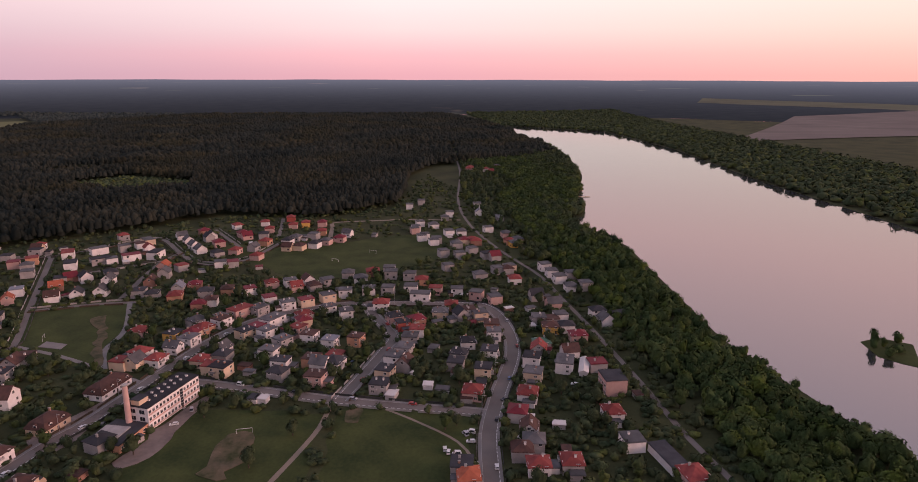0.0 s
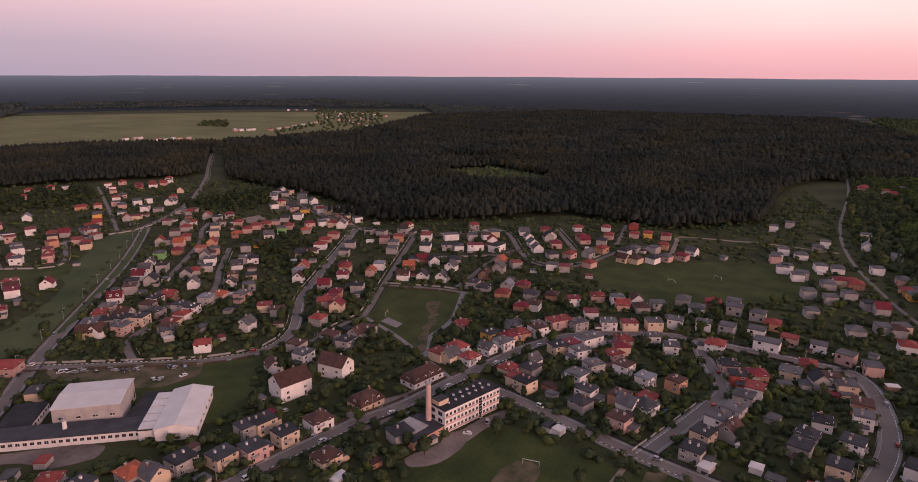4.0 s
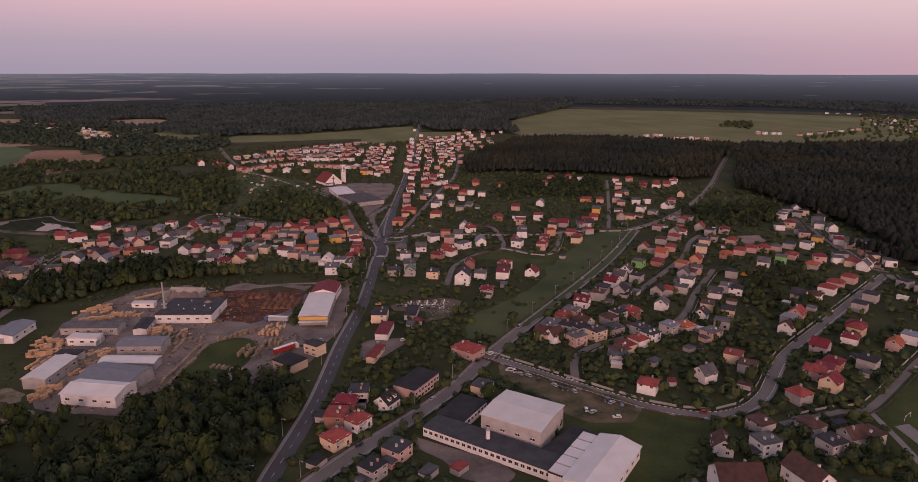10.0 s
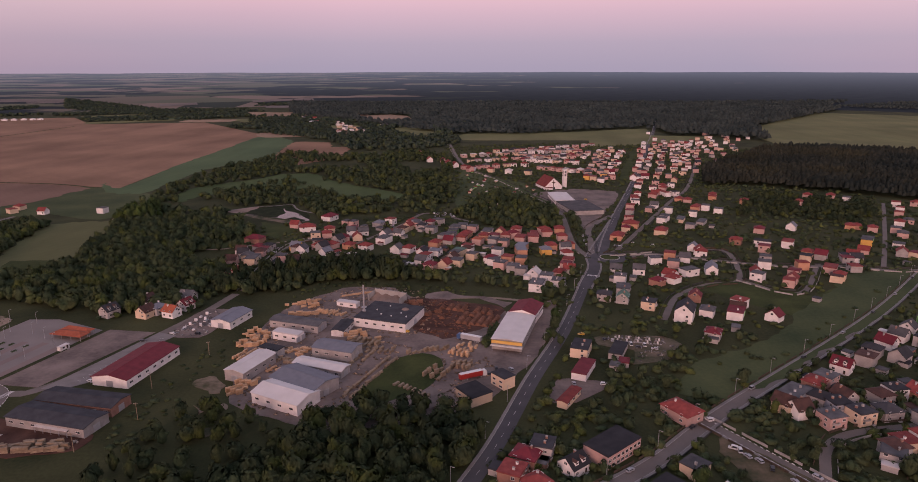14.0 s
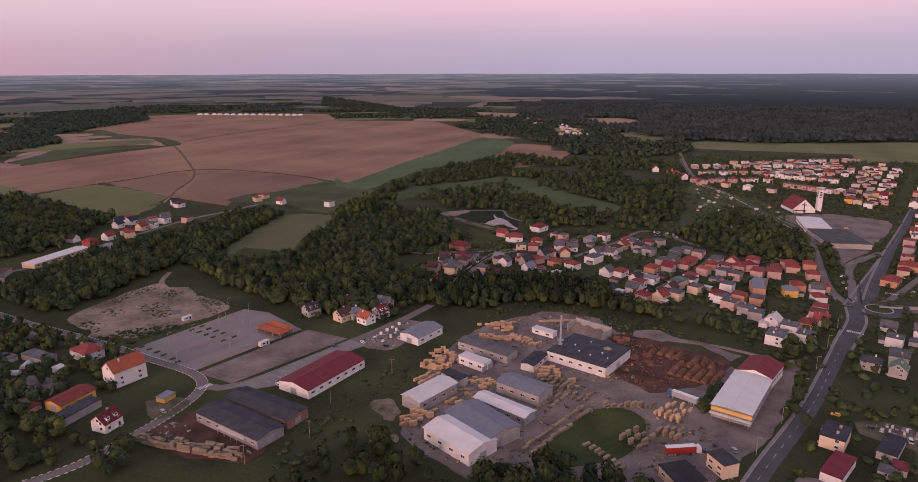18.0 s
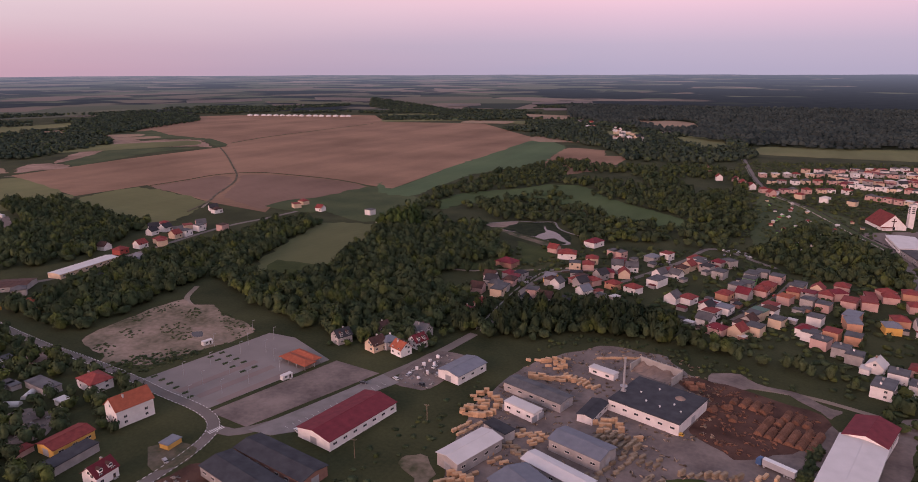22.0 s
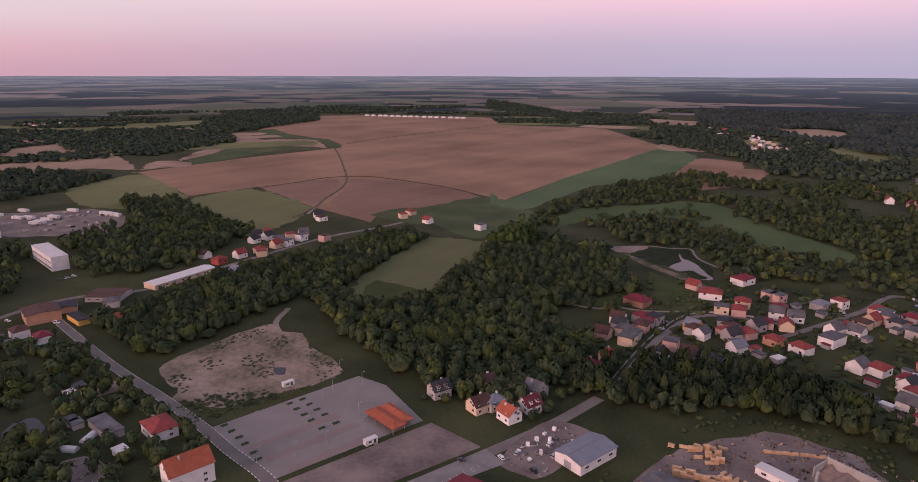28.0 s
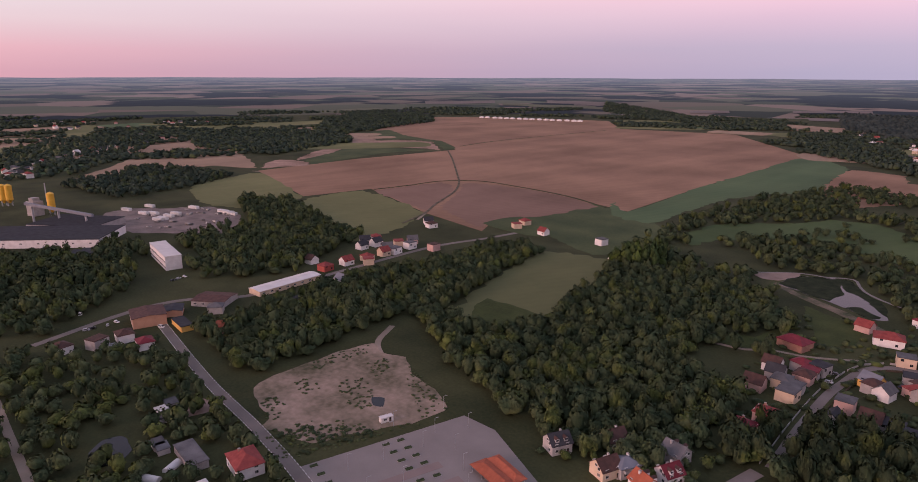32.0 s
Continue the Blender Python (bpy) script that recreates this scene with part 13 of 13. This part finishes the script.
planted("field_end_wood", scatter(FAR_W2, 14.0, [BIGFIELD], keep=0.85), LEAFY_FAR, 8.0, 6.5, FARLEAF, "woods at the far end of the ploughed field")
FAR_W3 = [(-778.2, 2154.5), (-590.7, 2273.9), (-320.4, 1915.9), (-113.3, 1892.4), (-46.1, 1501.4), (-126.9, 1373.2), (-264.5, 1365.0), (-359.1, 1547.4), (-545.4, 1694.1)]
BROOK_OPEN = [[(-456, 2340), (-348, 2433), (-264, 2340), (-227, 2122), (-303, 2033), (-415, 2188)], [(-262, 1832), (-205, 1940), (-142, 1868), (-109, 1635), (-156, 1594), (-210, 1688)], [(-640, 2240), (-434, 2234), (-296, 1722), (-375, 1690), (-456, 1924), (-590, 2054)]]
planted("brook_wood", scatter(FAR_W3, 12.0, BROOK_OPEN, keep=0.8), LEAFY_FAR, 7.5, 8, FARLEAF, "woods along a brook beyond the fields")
SAW_WEEDS = [(-148.5, 280.5), (-163.2, 326.7), (-156.2, 384.4), (-142.1, 424.7), (-135.0, 385.8), (-134.6, 351.3), (-110.1, 322.3), (-90.8, 305.5)]
planted("weed_bushes", scatter(SAW_WEEDS, 5.5, [[(-145, 330), (-142, 350), (-127, 352), (-116, 326), (-110, 312), (-135, 309)]], keep=0.5), BUSH, 1.5, 0.6, LEAFDARK, "scrub beside the timber yard", "bushes")
sheet("ground_brook_meadow", BROOK_MEADOW, 0.1, WETGRASS, "green wet meadow between loose trees", "field", soft=6)
SW_TREES = [(-379.6, 287.9), (-349.3, 301.0), (-315.8, 272.9), (-283.5, 265.9), (-279.8, 275.1), (-251.8, 266.1), (-216.4, 264.1), (-200.0, 255.6), (-258.7, 217.9)]
planted("yard_trees", scatter(SW_TREES, 8.0, keep=0.85), LEAFY, 4.2, 5.0, LEAFDARK, "dense trees beside the work yards")
SW_SCRUB = [(-161.6, 285.5), (-160.6, 313.6), (-150.1, 332.4), (-148.1, 345.5), (-151.3, 309.6), (-144.1, 282.4), (-155.2, 266.8)]
planted("hall_scrub", scatter(SW_SCRUB, 5.0, keep=0.5), BUSH, 2.2, 0.7, LEAFDARK, "scrub behind the storage halls", "bushes")
meadow_trees = np.concatenate([scatter(BROOK_MEADOW, 24.0, keep=0.12), scatter([(-330, 940), (-300, 975), (-262, 965), (-275, 925)], 11.0, keep=0.6)])
planted("meadow_trees", meadow_trees, LEAFY_MID, 5.0, 6.0, LEAFDARK, "clumps of alders in the wet meadow")
FRONT_WOOD = [(-820.5, 294.1), (-794.9, 345.6), (-754.4, 388.2), (-790.3, 417.8), (-719.0, 407.0), (-645.1, 365.9), (-647.2, 314.2), (-649.1, 270.3)]
planted("front_wood", scatter(FRONT_WOOD, 8.0, keep=0.9), LEAFY_MID, 4.8, 6.5, SHADELEAF, "tall trees in front of the works")
hamlet = np.concatenate([scatter([(2250.4, 1961.2), (2341.2, 1663.4), (1491.1, 1034.1), (1369.4, 1178.1)], 24.0, keep=0.5), scatter([(1306.8, 1598.3), (1345.9, 1509.0), (1520.5, 1710.1), (1449.0, 1752.4)], 14.0, keep=0.8), scatter([(1300.4, 1293.6), (1586.3, 1385.7), (1468.2, 1279.2), (1231.9, 1207.6)], 20.0, keep=0.5)])
planted("hamlet_garden_trees", hamlet, LEAFY_FAR, 6.0, 6.0, LEAFDARK, "trees in the gardens of the hamlet")
LOT_WEEDS = [
    [(-364.7, 401.5), (-365.7, 411.3), (-358.4, 416.7), (-343.1, 408.6), (-328.0, 395.8), (-335.8, 392.2), (-352.1, 394.1)],
    [(-346.5, 346.9), (-344.1, 360.9), (-337.5, 377.1), (-328.8, 381.8), (-313.0, 388.2), (-305.4, 404.5), (-300.2, 411.6), (-314.7, 355.9), (-318.8, 343.2)],
    [(-382.3, 383.2), (-383.6, 391.5), (-374.0, 394.0), (-363.9, 389.9), (-366.5, 381.2)],
    [(-375.5, 428.9), (-373.7, 440.7), (-360.2, 434.2), (-355.9, 421.5), (-365.5, 422.8)],
    [(-360.3, 446.0), (-346.0, 440.8), (-318.5, 434.2), (-302.9, 428.3), (-304.1, 409.2), (-323.2, 419.4), (-339.0, 428.3)],
    [(-378.6, 361.7), (-379.4, 370.7), (-365.2, 369.0), (-355.6, 362.6), (-353.2, 354.7), (-362.9, 355.0)],
    [(-398.7, 404.7), (-399.5, 424.0), (-395.1, 444.7), (-385.7, 435.9), (-387.9, 418.4), (-387.7, 401.9)],
]
planted("lot_weeds", np.concatenate([scatter(q, 1.4, keep=0.2, jitter=0.9, roads=False, houses=False) for q in LOT_WEEDS]), BUSH, 0.8, 0.38, BELT, "weeds and tufts of grass on the sandy lot", "weeds")
ISLAND = [(269.1, -328.9), (275.2, -344.3), (263.6, -358.7), (230.8, -339.9), (237.3, -332.5), (247.3, -325.4)]
sheet("ground_island", ISLAND, 0.25, LAWN, "small reedy island in the lake", "island")
planted("island_trees", scatter(ISLAND, 9.0, roads=False, houses=False, keep=0.5), LEAFY, 3.5, 6, LEAF, "small trees on the lake island")

# scraps of wood and rubbish strewn over the yards
SCRAP = material("wood_scraps", (0.10, 0.075, 0.055), (0.42, 0.31, 0.22), 0.9, 0.4, 4.0, vary=0.6, island=True)
RUBBISH = material("pale_rubbish", (0.16, 0.15, 0.145), (0.50, 0.47, 0.45), 0.85, 0.4, 4.0, vary=0.6, island=True)


def scrap_template(seed):
    """Three boards dropped across one another."""
    r = np.random.default_rng(seed)
    v, f = [], []
    for c in range(3):
        l, w, h, a = r.uniform(0.5, 1.3), r.uniform(0.08, 0.2), r.uniform(0.15, 0.5), r.uniform(0, 3.14)
        x, y = r.uniform(-0.6, 0.6, 2)
        k = len(v)
        for z in (0, h):
            for sx, sy in ((-1, -1), (1, -1), (1, 1), (-1, 1)):
                v.append((x + sx * l * math.cos(a) - sy * w * math.sin(a), y + sx * l * math.sin(a) + sy * w * math.cos(a), z + 0.1 * c))
        f += [(k + 4, k + 5, k + 6), (k + 4, k + 6, k + 7)]
        for i in range(4):
            j = (i + 1) % 4
            f += [(k + i, k + j, k + 4 + j), (k + i, k + 4 + j, k + 4 + i)]
    return np.array(v), np.array(f)


SCRAPS = [scrap_template(i) for i in range(5)]
SAW_YARD = [(-133, 392), (-124, 460), (-95, 500), (-77, 504), (-40, 500), (-20, 470), (-25, 430), (0, 400), (20, 380), (14, 330), (-20, 308), (-60, 300), (-85, 308), (-114, 325)]
bare = [[(-50.7, 326.8), (-43.9, 356.1), (-34.8, 377.6), (-22.2, 384.8), (-10.7, 378.5), (-7.8, 364.2), (-17.6, 337.3), (-44.8, 318.7)], [(-45, 405), (-15, 420), (18, 405), (0, 392), (-30, 392)]]
planted("yard_scraps", scatter(SAW_YARD, 2.6, bare, keep=0.3, margin=-4), SCRAPS, 1.1, 1.0, SCRAP, "offcuts and boards strewn over the timber yard", "scraps")
planted("log_yard_scraps", scatter([(-44, 472), (-24, 478), (8, 468), (23, 463), (21, 431), (1, 416), (-10, 408), (-28, 419), (-27, 456)], 2.2, keep=0.3), SCRAPS, 1.2, 0.9, LOGS, "bark and broken logs on the red soil", "scraps")
planted("lot_scraps", np.concatenate([scatter([(-224, 274), (-221, 290), (-195, 294), (-170, 289), (-168, 277), (-192, 271)], 2.6, keep=0.35), scatter([(-183, 404), (-186, 425), (-181, 448), (-160, 449), (-160, 418), (-166, 403)], 2.8, keep=0.3), scatter([(-337, 284), (-333, 297), (-317, 299), (-303, 286), (-310, 274)], 2.8, keep=0.4), scatter([(86, 412), (97, 416), (125, 414), (136, 400), (119, 382), (103, 378)], 3.0, keep=0.3)]), SCRAPS, 1.1, 1.1, RUBBISH, "odds and ends standing about in the yards", "scraps")
planted("works_goods", scatter([(-905, 487), (-880, 552), (-825, 558), (-760, 515), (-780, 473), (-822, 456), (-868, 462)], 7.0, keep=0.25), SCRAPS, 3.2, 3.0, RUBBISH, "goods and machines in the works yard", "scraps")
planted("lane_gardens", scatter([(-257.8, 424.5), (-271.6, 459.4), (-252.0, 500.5), (-207.0, 511.9), (-183.3, 474.2), (-191.1, 437.2), (-227.8, 431.0)], 6.0, keep=0.5), LEAFY_MID, 2.8, 3.4, LEAFDARK, "fruit trees and shrubs round the houses by the car park")
planted("allotment_bushes", scatter([(-20, 1100), (18, 1026), (65, 970), (98, 864), (50, 834), (30, 774), (-20, 817), (-28, 985)], 6.5, keep=0.5), BUSH_FAR, 2.0, 1.3, LEAFDARK, "fruit bushes and beds of the allotments", "bushes")
planted("hall_hedge", scatter([(24, 434), (20, 411), (17, 394), (13, 397), (16, 418), (20, 434)], 1.9, roads=False, houses=False), BUSH, 1.6, 1.4, LEAFDARK, "overgrown hedge between the log yard and the bright hall", "bushes")
planted("lot_hedge", scatter([(-345, 349), (-338, 366), (-313, 388), (-308, 382), (-318, 351)], 2.4, keep=0.5), BUSH, 1.3, 0.7, LEAFDARK, "rough green growth at the edge of the sandy lot", "bushes")

# gardens of the town: hedges, fruit trees and shrubs between the houses
TOWN = [(-60, -215), (130, -205), (430, -170), (800, -110), (1000, -50), (740, -10), (670, 60), (660, 180), (560, 320), (610, 500), (650, 720), (480, 930), (330, 1000), (560, 1400), (430, 1600), (240, 1520), (-80, 1440), (-50, 1000), (-60, 760), (-230, 700), (-215, 500), (-140, 530), (0, 520), (50, 480), (75, 420), (40, 320), (-10, 215), (-60, 100)]
HOLES = [p for p in OPEN if 200 < abs(sum(p[i][0] * p[(i + 1) % len(p)][1] - p[(i + 1) % len(p)][0] * p[i][1] for i in range(len(p)))) / 2]
g1 = scatter(TOWN, 4.6, HOLES, keep=0.46, margin=-1.8)
reach = np.hypot(g1[:, 0] - 90, g1[:, 1] - 30)
planted("garden_shrubs", g1[reach < 330], BUSH, 2.5, 1.9, LEAFDARK, "garden shrubs and hedges between the houses", "shrubs")
thin = (reach >= 330) & (trng.random(len(g1)) < 0.42)
planted("garden_shrubs_beyond", g1[thin], BUSH_FAR, 2.6, 1.5, LEAFDARK, "gardens of the far streets", "shrubs")
g2 = scatter(TOWN, 10.0, HOLES, keep=0.6, margin=-0.8)
reach = np.hypot(g2[:, 0] - 90, g2[:, 1] - 30)
planted("garden_trees", g2[reach < 400], LEAFY_MID, 3.0, 3.8, LEAFDARK, "fruit trees and birches in the gardens")
planted("garden_trees_beyond", g2[(reach >= 400) & (trng.random(len(g2)) < 0.5)], LEAFY_FAR, 3.2, 3.2, LEAFDARK, "trees in the gardens of the far streets")
HUTS = []
for x, y in scatter([(-20.8, 1099.9), (17.8, 1025.7), (65.1, 970.2), (98.2, 863.7), (50.3, 833.5), (30.2, 773.8), (-20.0, 817.1)], 17.0, keep=0.6):
    HUTS.append((float(x), float(y)))
for i, (x, y) in enumerate(HUTS[:60]):
    hut = thing("garden_hut", pose(x, y, 0, 0, 0, 20 * (i % 7)), "small wooden allotment hut with a felt roof", "hut", "huts of the allotments")
    part("wall", wall_mesh(3.5, 3.0, 2.2), hut, "", None, WALLS[("white", "grey", "cream", "green")[i % 4]])
    part("roof", roof_mesh("gable", 3.5, 3.0, 0.8), hut, "", pose(0, 0, 2.2), ROOFS[("pale", "dark", "red")[i % 3]])
OPEN_LOT = [(-330, 330), (-200, 330), (-190, 420), (-300, 445)]
TREEMESH = []
for i in range(5):
    tv, tf = leafy_template(200 + i, 16, 34, 0.16)
    tn = round_normals(tv, i)
    tv = tv * np.array([3.2, 3.2, 5.2]) + np.array([0, 0, 1.0])
    TREEMESH.append(from_arrays("crown", tv, tf, LEAF if i < 1 else LEAFDARK))
    TREEMESH[-1].normals_split_custom_set_from_vertices(tn.astype(np.float32))


def trunk_mesh():
    b = Build()
    b.tube(0, 0, -0.2, 2.2, 0.28, 0.2, 7)
    b.tube(0, 0, 2.2, 5.4, 0.2, 0.06, 6)
    for a in range(4):
        c, s = math.cos(a * 1.7), math.sin(a * 1.7)
        k = len(b.v)
        b.v += [(0.1 * c, 0.1 * s, 2.0 + 0.4 * a), (-0.08 * s, 0.08 * c, 2.1 + 0.4 * a), (1.6 * c, 1.6 * s, 3.6 + 0.4 * a)]
        b.f.append((k, k + 1, k + 2))
        b.s.append(0)
    return b.mesh("trunk", [BARK])


TRUNK = trunk_mesh()


def tree(x, y, size, i):
    ob = thing("tree", Matrix.Translation((x, y, 0)) @ Matrix.Rotation(i * 1.3, 4, "Z"), "leafy green garden tree with an uneven crown" if i % 5 < 1 else "dark leafy tree with an uneven crown", "tree", "single trees of the town")
    ob.scale = (size, size, size)
    part("trunk", TRUNK, ob)
    part("crown", TREEMESH[i % 5], ob)
    return ob


SPOTS = [(61.5, 436.2), (57.7, 408.1), (60.8, 398.9), (59.7, 422.0), (-266.0, 371.2), (-290.3, 318.8) , (206.2, 8.4), (189.0, 50.8), (233.7, -56.0), (234.1, -50.7), (165.4, 113.2), (224.0, -53.0), (157.6, 70.8) , (152.4, 350.8), (375.4, 373.4), (369.7, 395.8), (379.1, 419.1), (356.5, 335.2), (247.1, 165.3), (187.9, 184.6) , (173.5, -66.4), (177.0, -72.0), (170.7, 4.1), (145.6, 17.4), (196.2, -144.2), (245.6, -130.6) , (337.9, 348.8), (361.9, 349.4), (382.5, 389.0), (171.1, 316.6), (55.0, 408.0), (60.0, 430.5), (52.4, 403.1) , (-244.2, 503.9), (-268.2, 467.9), (-31.9, 529.2)]
spots = scatter([(40, -200), (420, -170), (440, 20), (380, 240), (300, 330), (120, 330), (30, 190)], 24.0, HOLES)
trng.shuffle(spots)
for i, (x, y) in enumerate(SPOTS + [tuple(q) for q in spots[:110]]):
    if inside(np.array([(x, y)]), OPEN_LOT)[0]:
        continue
    tree(float(x), float(y), float(trng.uniform(0.75, 1.3)), i)

# fields, woods and hamlets of the far plain in the west and north
FARLAND = []
for nm, mt, lb, poly in (
    ("ground_stubble_west", STUBBLE, "dry brown field between far woods", [(-2655.4, 985.5), (-3518.0, 1496.4), (-3254.0, 1893.3), (-2662.4, 1559.4), (-2588.9, 1199.4)]),
    ("ground_stubble_strip", STUBBLE, "long bare strip field on the plain", [(-2676.3, 1606.8), (-3169.3, 1896.2), (-3083.6, 2290.6), (-2959.6, 2770.8), (-2634.4, 2605.8), (-2689.2, 2017.1)]),
    ("ground_yellow_field", MEADOW, "yellow-green meadow by the hamlet", [(-1989.3, 726.9), (-1969.6, 820.2), (-1755.8, 758.3), (-1725.8, 659.9)]),
    ("ground_hamlet_field", MEADOW, "green field beside the hamlet", [(-1844.1, 501.9), (-1834.4, 618.4), (-1613.2, 571.5), (-1526.3, 445.0)]),
    ("ground_hamlet_meadow", MEADOW, "green meadow strip by the hamlet", [(-2370.4, 760.6), (-2382.8, 847.4), (-1698.7, 637.0), (-1695.1, 592.0)]),
    ("ground_end_meadow", MEADOW, "pale meadow beyond the ploughed field", [(-1955.3, 2768.2), (-1810.2, 3454.5), (-1536.6, 3489.9), (-1272.0, 2644.9), (-1515.0, 2836.9), (-1667.1, 2543.1)]),
    ("ground_end_stubble", STUBBLE, "dry field beyond the ploughed field", [(-908.6, 2509.7), (-682.7, 2538.6), (-452.8, 2482.3), (-387.1, 2259.6), (-618.6, 2361.3), (-821.6, 2324.5)]),
    ("ground_brook_stubble", STUBBLE, "dry field behind the hamlet in the woods", [(-456, 2340), (-348, 2433), (-264, 2340), (-227, 2122), (-303, 2033), (-415, 2188)]),
    ("ground_brook_pasture", MEADOW, "pale pasture at the edge of the great forest", [(-262, 1832), (-205, 1940), (-142, 1868), (-109, 1635), (-156, 1594), (-210, 1688)]),
    ("ground_wood_strip", STUBBLE, "narrow dry field before the great forest", [(-971, 2562), (-725, 2521), (-501, 2450), (-472, 2365), (-769, 2371)]),
    ("ground_brook_field", MEADOW, "pale meadow beside the brook wood", [(-1252.7, 2381.7), (-1036.4, 2297.5), (-1011.7, 2398.3), (-1272.0, 2644.9)]),
):
    FARLAND.append(poly)
    sheet(nm, poly, 0.2, mt, lb, "field", soft=8)
SCAR_EDGE = [(-1140, 740), (-1120, 1230), (-1290, 1340), (-1640, 1440), (-1640, 1290), (-1410, 1130), (-1330, 870), (-1250, 750)]
prng = random.Random(21)


def strip_ring(x, y, w, d, t, n=10):
    return [(x + w * math.cos(k * 6.283 / n) * math.cos(t) - d * math.sin(k * 6.283 / n) * math.sin(t), y + w * math.cos(k * 6.283 / n) * math.sin(t) + d * math.sin(k * 6.283 / n) * math.cos(t)) for k in range(n)]


copses, n_f, laid = [], 0, []
while n_f < 70:
    a, r = prng.uniform(math.radians(92), math.radians(180)), prng.uniform(1450, 2440)
    x, y = r * math.cos(a), 300 + r * math.sin(a)
    w, d, t = prng.uniform(70, 260), prng.uniform(30, 110), a + math.pi / 2 + prng.uniform(-0.5, 0.5)
    q = [(x + sx * w * math.cos(t) - sy * d * math.sin(t), y + sx * w * math.sin(t) + sy * d * math.cos(t)) for sx, sy in ((-1, -1), (1, -1), (1, 1), (-1, 1))]
    c = np.array(q + [(x, y)])
    if any(inside(c, p).any() for p in [BIGFIELD, F_NORTH, [(-1180, 440), (-1292, 510), (-1560, 680), (-1530, 880), (-1403, 868), (-1130, 790), (-1210, 548)]] + FARLAND) or (x > -420 and y < 1750) or np.hypot(c[:, 0], c[:, 1] - 300).max() > 2540 or any(np.hypot(x - u, y - v) < 0.75 * (w + s_) * 0.8 for u, v, s_ in laid):
        n_f += 0.02
        continue
    laid.append((x, y, w))
    k = int(n_f)
    n_f = k + 1
    sheet("ground_plain_field", q, 0.05 + 0.002 * k, (MEADOW, STUBBLE, CROP, MEADOW, STUBBLE)[k % 5], ("pale green meadow on the far plain", "dry stubble field on the far plain", "green crop field on the far plain", "pale green meadow on the far plain", "dry stubble field on the far plain")[k % 5], "field", soft=6)
tries = 0
while len(copses) < 80 and tries < 3000:
    tries += 1
    a, r = prng.uniform(math.radians(95), math.radians(180)), prng.uniform(1450, 2950)
    x, y = r * math.cos(a), 300 + r * math.sin(a)
    w, d, t = prng.uniform(70, 280), prng.uniform(18, 55), a + math.pi / 2 + prng.uniform(-0.35, 0.35)
    if inside(np.array([(x, y)]), BIGFIELD)[0] or (x > -350 and y < 1700) or any(np.hypot(x - u, y - v) < s_ * 0.7 for u, v, s_ in laid):
        continue
    copses.append(scatter(strip_ring(x, y, w, d, t), 17.0, [BIGFIELD, SCAR_EDGE] + FARLAND, roads=False, houses=False))
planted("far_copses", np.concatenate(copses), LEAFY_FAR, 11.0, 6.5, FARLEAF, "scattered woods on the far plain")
